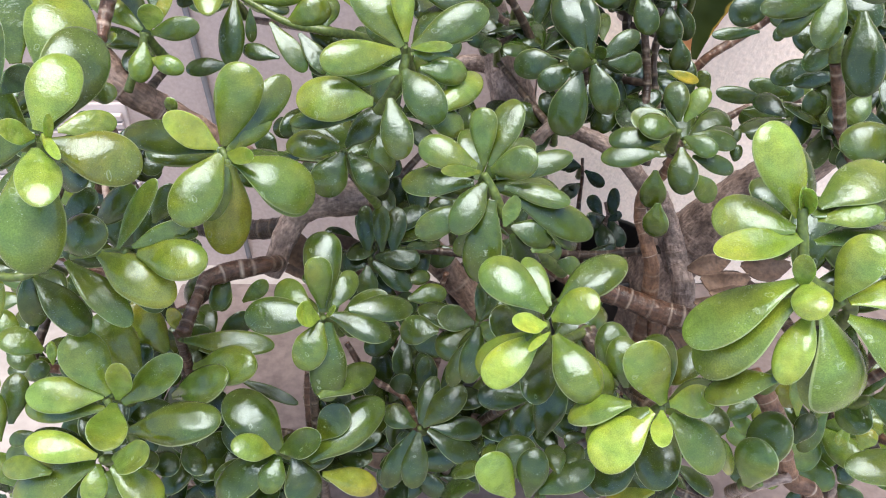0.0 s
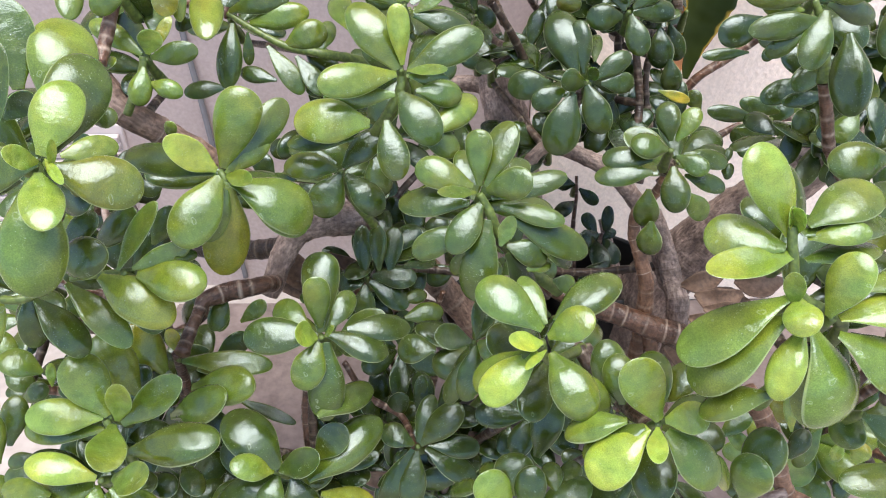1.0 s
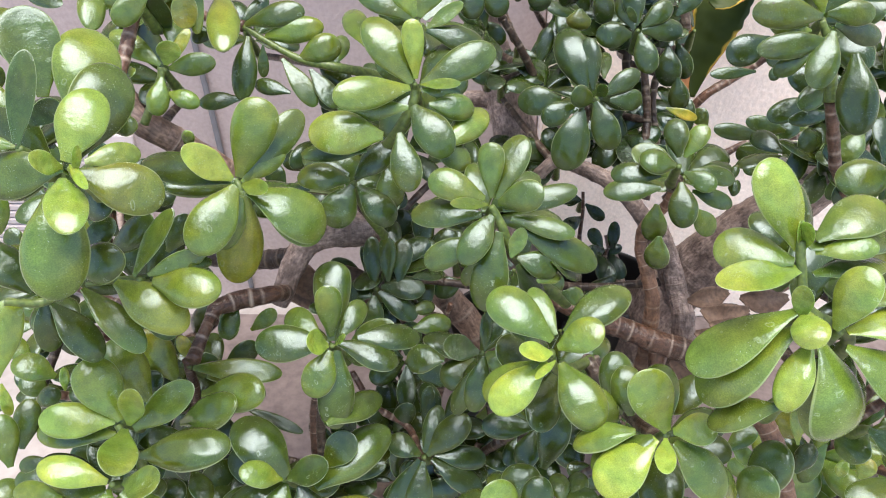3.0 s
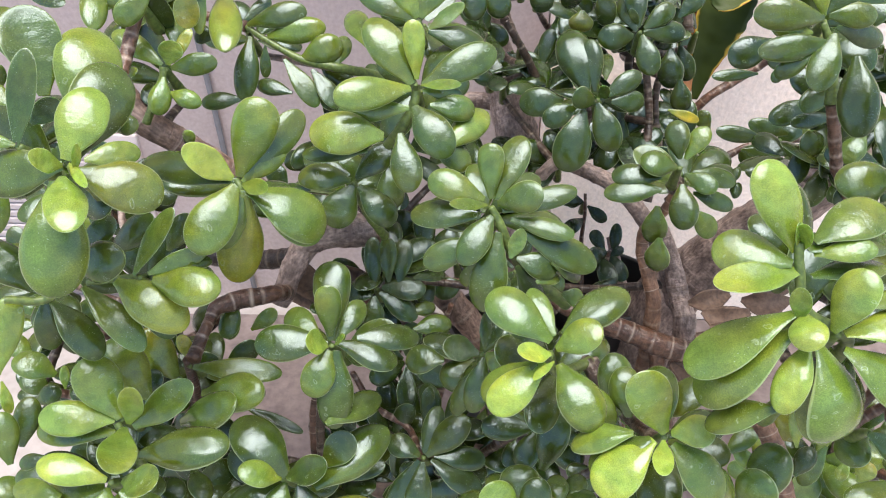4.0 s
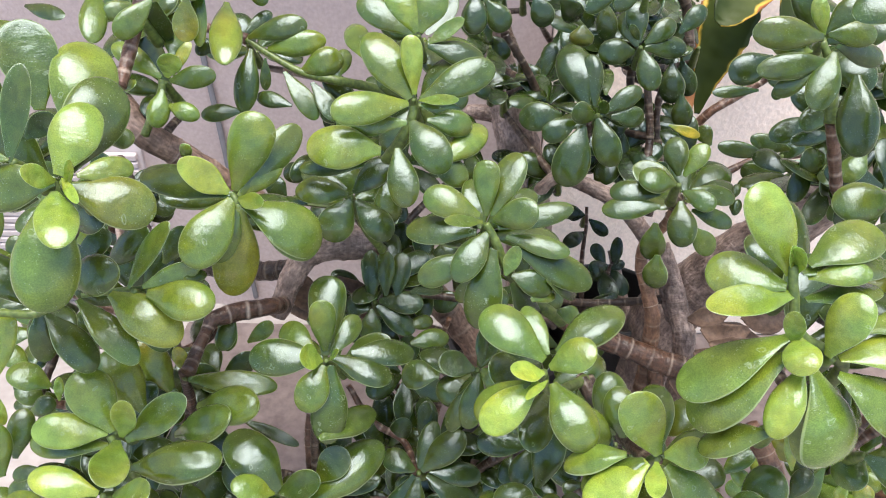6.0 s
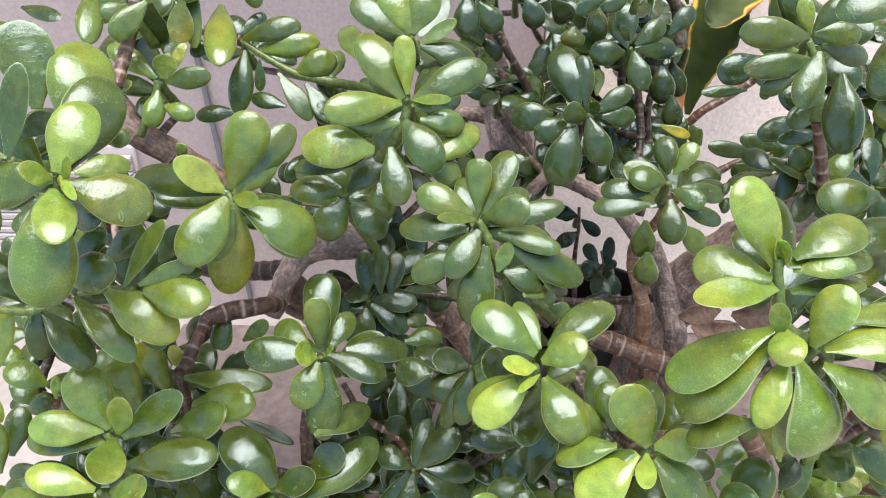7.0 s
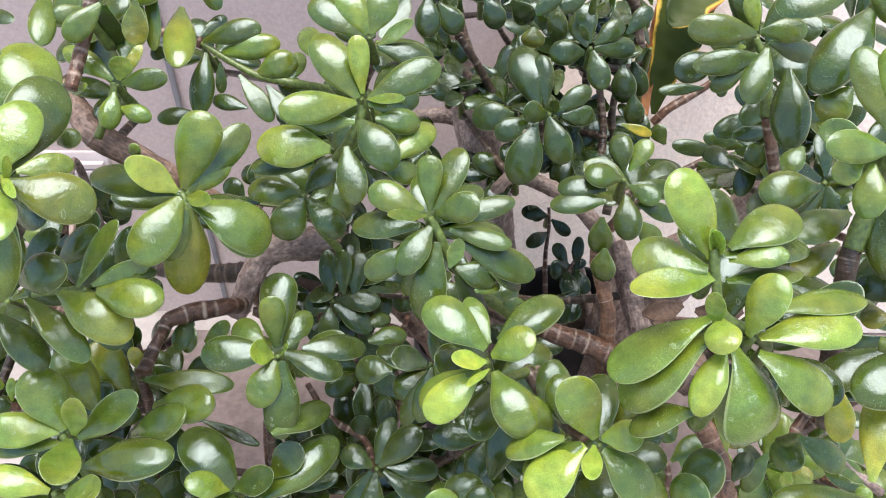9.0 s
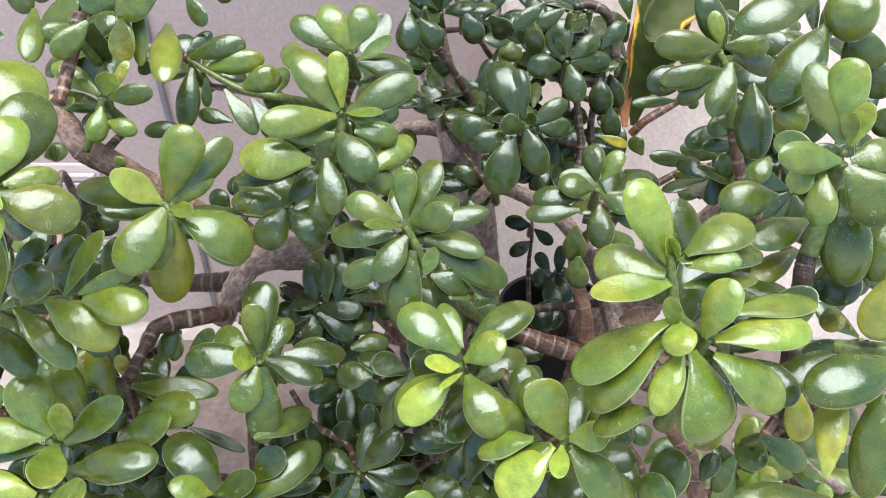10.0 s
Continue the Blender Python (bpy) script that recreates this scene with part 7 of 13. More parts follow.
leaf(s, (0.370, 0.454, 0.308), (0.410, 0.447, 0.313), 20.9, -32, 0.23, 0.00)
leaf(s, (0.369, 0.457, 0.311), (0.389, 0.473, 0.339), 23.0, 3, 0.18, 0.00)
leaf(s, (0.363, 0.457, 0.310), (0.333, 0.479, 0.326), 23.8, -8, 0.14, 0.00)
leaf(s, (0.363, 0.453, 0.308), (0.331, 0.431, 0.310), 20.9, -19, 0.12, 0.00)
s = shoot(jade_right, (0.314, 0.401, 0.278))
leaf(s, (0.313, 0.398, 0.275), (0.308, 0.376, 0.252), 16.2, 35, 0.29, 0.00)
leaf(s, (0.318, 0.403, 0.277), (0.349, 0.416, 0.267), 19.8, -30, 0.17, 0.00)
leaf(s, (0.315, 0.405, 0.279), (0.326, 0.434, 0.291), 18.4, -8, 0.29, 0.00)
leaf(s, (0.312, 0.404, 0.279), (0.295, 0.435, 0.298), 20.0, 9, 0.19, 0.00)
leaf(s, (0.310, 0.400, 0.277), (0.273, 0.386, 0.274), 23.9, 34, 0.23, 0.00)
leaf(s, (0.314, 0.399, 0.274), (0.318, 0.375, 0.241), 23.9, -26, 0.25, 0.00)
s = shoot(jade_left, (-0.232, 0.408, 0.310))
leaf(s, (-0.236, 0.408, 0.312), (-0.264, 0.406, 0.329), 20.1, 20, 0.17, 0.00)
leaf(s, (-0.233, 0.405, 0.308), (-0.242, 0.380, 0.286), 19.7, 12, 0.20, 0.00)
leaf(s, (-0.230, 0.407, 0.307), (-0.207, 0.395, 0.277), 20.9, -4, 0.10, 0.00)
leaf(s, (-0.229, 0.408, 0.313), (-0.196, 0.413, 0.338), 24.5, 16, 0.10, 0.00)
leaf(s, (-0.233, 0.411, 0.314), (-0.238, 0.434, 0.342), 22.3, 18, 0.11, 0.00)
leaf(s, (-0.236, 0.408, 0.312), (-0.265, 0.405, 0.324), 17.4, 35, 0.08, 0.00)
s = shoot(jade_left, (-0.362, 0.374, 0.246))
leaf(s, (-0.363, 0.371, 0.244), (-0.368, 0.341, 0.229), 18.4, -28, 0.12, 0.00)
leaf(s, (-0.359, 0.373, 0.244), (-0.329, 0.366, 0.225), 20.9, -23, 0.14, 0.00)
leaf(s, (-0.359, 0.374, 0.249), (-0.325, 0.371, 0.273), 25.0, -19, 0.12, 0.00)
leaf(s, (-0.363, 0.375, 0.250), (-0.373, 0.381, 0.282), 18.3, 32, 0.06, 0.00)
leaf(s, (-0.366, 0.374, 0.245), (-0.398, 0.374, 0.233), 19.8, -10, 0.10, 0.00)
leaf(s, (-0.363, 0.373, 0.243), (-0.373, 0.357, 0.206), 19.7, 17, 0.19, 0.00)
s = shoot(jade_left, (-0.344, 0.464, 0.300))
leaf(s, (-0.347, 0.464, 0.303), (-0.376, 0.465, 0.330), 22.8, -34, 0.14, 0.00)
leaf(s, (-0.347, 0.464, 0.297), (-0.367, 0.463, 0.275), 15.7, -35, 0.10, 0.00)
leaf(s, (-0.343, 0.461, 0.298), (-0.330, 0.436, 0.278), 19.2, -22, 0.11, 0.00)
leaf(s, (-0.340, 0.464, 0.300), (-0.301, 0.462, 0.293), 20.1, -5, 0.17, 0.00)
leaf(s, (-0.342, 0.467, 0.302), (-0.327, 0.492, 0.317), 16.5, 20, 0.14, 0.00)
leaf(s, (-0.347, 0.464, 0.303), (-0.376, 0.466, 0.331), 23.0, 28, 0.06, 0.00)
s = shoot(jade_left, (-0.353, 0.402, 0.210))
leaf(s, (-0.351, 0.402, 0.213), (-0.326, 0.400, 0.236), 19.1, -27, 0.07, 0.00)
leaf(s, (-0.354, 0.405, 0.213), (-0.358, 0.433, 0.231), 18.9, 31, 0.19, 0.00)
leaf(s, (-0.357, 0.402, 0.211), (-0.388, 0.400, 0.216), 17.6, -32, 0.09, 0.00)
leaf(s, (-0.356, 0.401, 0.207), (-0.374, 0.398, 0.179), 16.8, 31, 0.15, 0.00)
leaf(s, (-0.351, 0.399, 0.209), (-0.328, 0.365, 0.201), 25.1, 4, 0.05, 0.00)
leaf(s, (-0.350, 0.402, 0.212), (-0.319, 0.400, 0.225), 16.7, -14, 0.08, 0.00)
s = shoot(jade_left, (-0.335, 0.398, 0.231))
leaf(s, (-0.337, 0.395, 0.230), (-0.358, 0.366, 0.222), 20.8, -21, 0.11, 0.00)
leaf(s, (-0.333, 0.394, 0.230), (-0.321, 0.365, 0.221), 18.4, -29, 0.15, 0.00)
s = shoot(jade_right, (0.350, 0.381, 0.465))
leaf(s, (0.352, 0.382, 0.469), (0.369, 0.392, 0.506), 20.3, 20, 0.31, 0.00)
leaf(s, (0.347, 0.382, 0.467), (0.317, 0.397, 0.484), 18.5, 19, 0.30, 0.00)
leaf(s, (0.347, 0.381, 0.463), (0.315, 0.388, 0.442), 22.3, -24, 0.12, 0.00)
leaf(s, (0.350, 0.377, 0.463), (0.355, 0.350, 0.441), 18.9, -27, 0.11, 0.00)
leaf(s, (0.354, 0.380, 0.465), (0.383, 0.372, 0.458), 18.1, -16, 0.14, 0.00)
leaf(s, (0.351, 0.382, 0.469), (0.360, 0.396, 0.495), 16.4, -33, 0.24, 0.00)
s = shoot(jade_right, (0.339, 0.315, 0.380))
leaf(s, (0.338, 0.316, 0.384), (0.323, 0.322, 0.414), 16.0, -4, 0.19, 0.00)
leaf(s, (0.336, 0.317, 0.381), (0.300, 0.334, 0.387), 22.0, 3, 0.26, 0.00)
leaf(s, (0.338, 0.311, 0.379), (0.324, 0.275, 0.365), 21.3, 27, 0.30, 0.00)
leaf(s, (0.342, 0.312, 0.379), (0.371, 0.286, 0.368), 21.1, -15, 0.20, 0.00)
leaf(s, (0.342, 0.315, 0.383), (0.374, 0.314, 0.404), 19.9, -11, 0.13, 0.00)
leaf(s, (0.338, 0.317, 0.384), (0.333, 0.333, 0.410), 18.0, 18, 0.34, 0.00)
s = shoot(jade_right, (0.358, 0.438, 0.495))
leaf(s, (0.357, 0.441, 0.498), (0.353, 0.465, 0.527), 20.9, 16, 0.32, 0.00)
leaf(s, (0.354, 0.438, 0.494), (0.319, 0.432, 0.481), 19.9, 27, 0.17, 0.00)
leaf(s, (0.358, 0.438, 0.491), (0.360, 0.431, 0.451), 20.3, -29, 0.10, 0.00)
leaf(s, (0.361, 0.438, 0.493), (0.392, 0.432, 0.476), 20.3, 6, 0.31, 0.00)
leaf(s, (0.360, 0.439, 0.498), (0.385, 0.442, 0.529), 21.5, -34, 0.24, 0.00)
leaf(s, (0.356, 0.440, 0.498), (0.343, 0.455, 0.528), 19.6, 8, 0.28, 0.00)
s = shoot(jade_right, (0.360, 0.388, 0.410))
leaf(s, (0.357, 0.386, 0.411), (0.325, 0.372, 0.420), 17.7, 21, 0.27, 0.00)
leaf(s, (0.359, 0.385, 0.408), (0.350, 0.355, 0.395), 18.8, -28, 0.20, 0.00)
leaf(s, (0.363, 0.386, 0.410), (0.390, 0.364, 0.406), 20.8, -20, 0.16, 0.00)
leaf(s, (0.364, 0.389, 0.412), (0.392, 0.394, 0.426), 17.2, 1, 0.17, 0.00)
leaf(s, (0.359, 0.391, 0.412), (0.351, 0.418, 0.430), 16.4, 21, 0.33, 0.00)
leaf(s, (0.356, 0.388, 0.411), (0.315, 0.383, 0.417), 25.9, 14, 0.23, 0.00)
s = shoot(jade_left, (-0.293, 0.512, 0.447))
leaf(s, (-0.292, 0.514, 0.450), (-0.280, 0.535, 0.472), 16.8, -31, 0.06, 0.00)
leaf(s, (-0.296, 0.512, 0.449), (-0.322, 0.517, 0.469), 18.5, 1, 0.07, 0.00)
leaf(s, (-0.295, 0.511, 0.443), (-0.315, 0.510, 0.408), 21.8, 27, 0.17, 0.00)
leaf(s, (-0.292, 0.511, 0.443), (-0.283, 0.507, 0.409), 18.0, -33, 0.16, 0.00)
leaf(s, (-0.289, 0.512, 0.448), (-0.256, 0.521, 0.455), 20.8, 20, 0.19, 0.00)
leaf(s, (-0.293, 0.515, 0.449), (-0.293, 0.545, 0.469), 21.0, 32, 0.12, 0.00)
s = shoot(jade_left, (-0.289, 0.544, 0.445))
leaf(s, (-0.290, 0.545, 0.449), (-0.304, 0.553, 0.479), 17.3, 27, 0.13, 0.00)
leaf(s, (-0.293, 0.545, 0.445), (-0.331, 0.554, 0.447), 23.1, 20, 0.05, 0.00)
leaf(s, (-0.291, 0.544, 0.442), (-0.311, 0.541, 0.417), 16.5, 21, 0.05, 0.00)
leaf(s, (-0.286, 0.542, 0.443), (-0.259, 0.529, 0.421), 18.9, -1, 0.13, 0.00)
s = shoot(jade_mid, (0.064, 0.568, 0.369))
leaf(s, (0.065, 0.565, 0.368), (0.069, 0.530, 0.349), 19.7, -25, 0.18, 0.00)
leaf(s, (0.068, 0.567, 0.369), (0.106, 0.550, 0.370), 24.1, -15, 0.19, 0.00)
leaf(s, (0.065, 0.570, 0.373), (0.074, 0.579, 0.401), 17.6, -5, 0.06, 0.00)
leaf(s, (0.062, 0.571, 0.371), (0.039, 0.600, 0.384), 20.9, -10, 0.13, 0.00)
leaf(s, (0.062, 0.568, 0.367), (0.035, 0.565, 0.337), 20.3, 12, 0.13, 0.00)
leaf(s, (0.064, 0.565, 0.368), (0.061, 0.532, 0.354), 17.7, 25, 0.05, 0.00)
s = shoot(jade_left, (-0.379, 0.533, 0.396))
leaf(s, (-0.378, 0.530, 0.394), (-0.363, 0.499, 0.375), 22.1, -5, 0.39, 0.00)
leaf(s, (-0.376, 0.534, 0.397), (-0.345, 0.536, 0.408), 17.7, -19, 0.26, 0.00)
leaf(s, (-0.380, 0.535, 0.399), (-0.387, 0.547, 0.428), 18.4, 5, 0.29, 0.00)
leaf(s, (-0.382, 0.533, 0.399), (-0.404, 0.529, 0.423), 17.3, 21, 0.44, 0.00)
leaf(s, (-0.383, 0.532, 0.394), (-0.409, 0.522, 0.377), 19.2, -24, 0.21, 0.00)
leaf(s, (-0.378, 0.531, 0.393), (-0.362, 0.503, 0.366), 23.7, -7, 0.49, 0.00)
s = shoot(jade_left, (-0.339, 0.497, 0.365))
leaf(s, (-0.341, 0.494, 0.363), (-0.355, 0.463, 0.346), 22.0, 23, 0.36, 0.00)
leaf(s, (-0.336, 0.497, 0.363), (-0.311, 0.494, 0.343), 16.1, 21, 0.31, 0.00)
leaf(s, (-0.335, 0.498, 0.366), (-0.299, 0.506, 0.372), 22.8, 7, 0.38, 0.00)
leaf(s, (-0.339, 0.498, 0.369), (-0.340, 0.508, 0.406), 22.1, -11, 0.45, 0.00)
leaf(s, (-0.343, 0.498, 0.365), (-0.379, 0.504, 0.365), 20.3, -17, 0.42, 0.00)
leaf(s, (-0.340, 0.493, 0.364), (-0.350, 0.464, 0.355), 17.5, 0, 0.23, 0.00)
s = shoot(jade_left, (-0.343, 0.476, 0.379))
leaf(s, (-0.339, 0.475, 0.379), (-0.309, 0.464, 0.376), 17.2, -11, 0.40, 0.00)
leaf(s, (-0.341, 0.477, 0.383), (-0.328, 0.486, 0.415), 21.3, -19, 0.35, 0.00)
leaf(s, (-0.345, 0.478, 0.381), (-0.370, 0.495, 0.399), 21.1, 21, 0.44, 0.00)
leaf(s, (-0.347, 0.475, 0.378), (-0.384, 0.469, 0.373), 18.8, 20, 0.37, 0.00)
leaf(s, (-0.343, 0.473, 0.377), (-0.348, 0.439, 0.359), 20.6, 18, 0.27, 0.00)
leaf(s, (-0.339, 0.475, 0.377), (-0.308, 0.467, 0.355), 21.6, 13, 0.24, 0.00)
s = shoot(jade_left, (-0.250, 0.480, 0.328))
leaf(s, (-0.254, 0.480, 0.330), (-0.283, 0.477, 0.343), 19.2, -12, 0.24, 0.00)
leaf(s, (-0.253, 0.480, 0.325), (-0.274, 0.477, 0.299), 17.3, -27, 0.10, 0.00)
leaf(s, (-0.248, 0.479, 0.325), (-0.227, 0.470, 0.294), 19.4, -1, 0.28, 0.00)
leaf(s, (-0.246, 0.480, 0.328), (-0.205, 0.485, 0.327), 22.1, 22, 0.21, 0.00)
leaf(s, (-0.250, 0.481, 0.332), (-0.246, 0.496, 0.371), 23.1, -17, 0.17, 0.00)
leaf(s, (-0.254, 0.482, 0.328), (-0.282, 0.497, 0.322), 17.9, -19, 0.34, 0.00)
s = shoot(jade_left, (-0.206, 0.489, 0.312))
leaf(s, (-0.204, 0.486, 0.311), (-0.178, 0.460, 0.295), 24.2, 13, 0.18, 0.00)
leaf(s, (-0.203, 0.491, 0.314), (-0.175, 0.509, 0.327), 22.3, 34, 0.32, 0.00)
leaf(s, (-0.208, 0.492, 0.314), (-0.220, 0.520, 0.329), 18.7, 6, 0.29, 0.00)
leaf(s, (-0.210, 0.488, 0.311), (-0.248, 0.481, 0.301), 21.7, 15, 0.14, 0.00)
leaf(s, (-0.208, 0.486, 0.310), (-0.220, 0.465, 0.289), 19.1, 12, 0.21, 0.00)
leaf(s, (-0.203, 0.488, 0.309), (-0.181, 0.485, 0.289), 14.7, -7, 0.24, 0.00)
s = shoot(jade_left, (-0.255, 0.502, 0.336))
leaf(s, (-0.251, 0.502, 0.334), (-0.215, 0.503, 0.321), 20.8, -24, 0.32, 0.00)
leaf(s, (-0.253, 0.502, 0.339), (-0.237, 0.503, 0.366), 19.1, -2, 0.13, 0.00)
leaf(s, (-0.258, 0.501, 0.338), (-0.281, 0.498, 0.358), 17.1, 23, 0.21, 0.00)
leaf(s, (-0.259, 0.503, 0.334), (-0.295, 0.510, 0.319), 23.4, -30, 0.14, 0.00)
leaf(s, (-0.255, 0.499, 0.332), (-0.253, 0.477, 0.303), 19.8, -34, 0.15, 0.00)
leaf(s, (-0.251, 0.501, 0.334), (-0.221, 0.498, 0.319), 19.4, 11, 0.34, 0.00)
s = shoot(jade_left, (-0.211, 0.530, 0.358))
leaf(s, (-0.214, 0.530, 0.355), (-0.241, 0.529, 0.326), 21.5, 15, 0.26, 0.00)
leaf(s, (-0.209, 0.527, 0.358), (-0.188, 0.493, 0.349), 24.9, 32, 0.34, 0.00)
# low inner leaves, dark green holding the shade deep in the foliage
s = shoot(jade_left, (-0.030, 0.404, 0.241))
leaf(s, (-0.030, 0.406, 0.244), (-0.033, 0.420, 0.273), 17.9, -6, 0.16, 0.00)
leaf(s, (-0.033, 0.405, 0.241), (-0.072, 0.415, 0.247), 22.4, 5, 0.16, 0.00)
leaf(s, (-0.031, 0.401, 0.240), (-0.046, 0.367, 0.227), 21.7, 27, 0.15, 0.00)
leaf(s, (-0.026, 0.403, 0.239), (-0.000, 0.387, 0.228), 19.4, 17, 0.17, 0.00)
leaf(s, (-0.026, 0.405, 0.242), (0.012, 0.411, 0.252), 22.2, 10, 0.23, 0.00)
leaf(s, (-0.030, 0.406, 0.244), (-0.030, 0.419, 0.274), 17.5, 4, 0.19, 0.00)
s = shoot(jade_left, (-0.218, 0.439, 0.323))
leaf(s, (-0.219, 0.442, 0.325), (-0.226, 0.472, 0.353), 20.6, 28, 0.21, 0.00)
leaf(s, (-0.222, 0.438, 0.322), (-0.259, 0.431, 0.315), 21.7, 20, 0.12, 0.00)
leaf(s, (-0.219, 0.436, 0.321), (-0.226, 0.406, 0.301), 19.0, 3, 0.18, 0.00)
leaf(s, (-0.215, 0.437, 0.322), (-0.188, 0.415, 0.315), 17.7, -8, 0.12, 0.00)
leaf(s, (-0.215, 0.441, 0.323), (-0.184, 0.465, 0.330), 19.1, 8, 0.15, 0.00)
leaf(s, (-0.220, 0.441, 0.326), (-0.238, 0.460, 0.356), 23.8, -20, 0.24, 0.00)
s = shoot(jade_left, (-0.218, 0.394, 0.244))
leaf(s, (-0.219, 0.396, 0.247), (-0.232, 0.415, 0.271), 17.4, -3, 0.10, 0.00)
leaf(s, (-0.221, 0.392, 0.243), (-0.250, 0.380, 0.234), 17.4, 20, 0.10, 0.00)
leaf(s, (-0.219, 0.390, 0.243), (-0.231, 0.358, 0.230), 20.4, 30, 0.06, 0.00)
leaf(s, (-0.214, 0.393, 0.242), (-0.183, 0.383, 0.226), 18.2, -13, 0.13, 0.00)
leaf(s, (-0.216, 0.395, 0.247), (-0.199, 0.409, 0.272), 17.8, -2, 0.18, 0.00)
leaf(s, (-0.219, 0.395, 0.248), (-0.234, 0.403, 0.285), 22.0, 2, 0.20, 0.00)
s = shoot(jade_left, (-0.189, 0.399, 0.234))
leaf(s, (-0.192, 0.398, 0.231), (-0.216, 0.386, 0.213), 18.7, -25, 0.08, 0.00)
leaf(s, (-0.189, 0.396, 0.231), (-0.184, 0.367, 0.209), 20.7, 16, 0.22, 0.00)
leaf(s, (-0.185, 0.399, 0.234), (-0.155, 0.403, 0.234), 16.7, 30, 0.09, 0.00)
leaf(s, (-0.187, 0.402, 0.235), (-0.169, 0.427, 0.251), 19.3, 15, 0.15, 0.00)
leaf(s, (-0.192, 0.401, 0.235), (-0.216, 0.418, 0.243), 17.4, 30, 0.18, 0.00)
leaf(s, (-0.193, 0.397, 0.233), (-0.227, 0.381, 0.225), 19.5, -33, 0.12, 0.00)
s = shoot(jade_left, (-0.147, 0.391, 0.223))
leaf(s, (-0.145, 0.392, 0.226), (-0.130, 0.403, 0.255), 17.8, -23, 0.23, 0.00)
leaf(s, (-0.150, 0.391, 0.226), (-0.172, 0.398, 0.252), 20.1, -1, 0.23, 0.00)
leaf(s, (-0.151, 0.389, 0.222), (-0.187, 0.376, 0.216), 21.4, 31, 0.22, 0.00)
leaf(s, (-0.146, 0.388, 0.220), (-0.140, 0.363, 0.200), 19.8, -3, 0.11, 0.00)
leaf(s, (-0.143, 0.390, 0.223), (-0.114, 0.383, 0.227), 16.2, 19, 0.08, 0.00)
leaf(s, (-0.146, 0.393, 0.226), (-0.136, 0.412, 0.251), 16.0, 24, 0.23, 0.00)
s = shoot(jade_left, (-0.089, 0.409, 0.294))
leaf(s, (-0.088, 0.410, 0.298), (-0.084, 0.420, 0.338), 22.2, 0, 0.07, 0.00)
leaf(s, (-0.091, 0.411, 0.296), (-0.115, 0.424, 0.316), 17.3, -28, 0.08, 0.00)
s = shoot(jade_right, (0.385, 0.497, 0.528))
leaf(s, (0.385, 0.499, 0.532), (0.385, 0.517, 0.564), 19.9, 19, 0.19, 0.00)
leaf(s, (0.381, 0.496, 0.528), (0.346, 0.490, 0.532), 19.6, 27, 0.24, 0.00)
leaf(s, (0.383, 0.494, 0.526), (0.367, 0.464, 0.509), 22.2, 20, 0.08, 0.00)
leaf(s, (0.388, 0.495, 0.527), (0.414, 0.476, 0.515), 18.9, -34, 0.20, 0.00)
leaf(s, (0.388, 0.496, 0.530), (0.422, 0.492, 0.552), 22.9, -20, 0.22, 0.00)
leaf(s, (0.385, 0.498, 0.532), (0.387, 0.504, 0.564), 17.2, 27, 0.23, 0.00)
s = shoot(jade_right, (0.419, 0.570, 0.549))
leaf(s, (0.415, 0.572, 0.549), (0.386, 0.588, 0.556), 16.2, -29, 0.14, 0.00)
leaf(s, (0.416, 0.568, 0.547), (0.385, 0.545, 0.532), 21.8, -7, 0.21, 0.00)
leaf(s, (0.421, 0.568, 0.547), (0.443, 0.543, 0.530), 20.2, -34, 0.09, 0.00)
leaf(s, (0.423, 0.571, 0.549), (0.460, 0.574, 0.552), 22.7, -16, 0.22, 0.00)
leaf(s, (0.419, 0.573, 0.551), (0.420, 0.598, 0.576), 20.7, -25, 0.14, 0.00)
leaf(s, (0.415, 0.570, 0.551), (0.386, 0.565, 0.573), 20.7, 33, 0.17, 0.00)
s = shoot(jade_right, (0.313, 0.558, 0.549))
leaf(s, (0.309, 0.560, 0.551), (0.276, 0.576, 0.568), 23.0, -7, 0.11, 0.00)
leaf(s, (0.309, 0.557, 0.549), (0.271, 0.543, 0.540), 22.3, -1, 0.10, 0.00)
leaf(s, (0.313, 0.558, 0.546), (0.316, 0.554, 0.510), 20.5, 16, 0.24, 0.00)
leaf(s, (0.316, 0.557, 0.548), (0.345, 0.545, 0.537), 16.4, 35, 0.12, 0.00)
leaf(s, (0.314, 0.561, 0.552), (0.326, 0.585, 0.572), 18.3, 6, 0.24, 0.00)
leaf(s, (0.311, 0.561, 0.552), (0.299, 0.582, 0.571), 17.6, -31, 0.17, 0.00)
s = shoot(jade_right, (0.334, 0.525, 0.543))
leaf(s, (0.337, 0.527, 0.546), (0.357, 0.542, 0.570), 20.2, -17, 0.15, 0.00)
leaf(s, (0.332, 0.526, 0.546), (0.314, 0.531, 0.574), 17.8, -5, 0.23, 0.00)
leaf(s, (0.331, 0.525, 0.541), (0.306, 0.522, 0.524), 18.3, 20, 0.10, 0.00)
leaf(s, (0.334, 0.522, 0.541), (0.330, 0.493, 0.522), 20.0, 5, 0.19, 0.00)
leaf(s, (0.338, 0.524, 0.543), (0.375, 0.516, 0.542), 23.0, 23, 0.19, 0.00)
leaf(s, (0.336, 0.525, 0.546), (0.355, 0.521, 0.575), 16.7, -18, 0.12, 0.00)
s = shoot(jade_right, (0.340, 0.547, 0.628))
leaf(s, (0.341, 0.546, 0.624), (0.346, 0.531, 0.587), 19.9, -34, 0.16, 0.00)
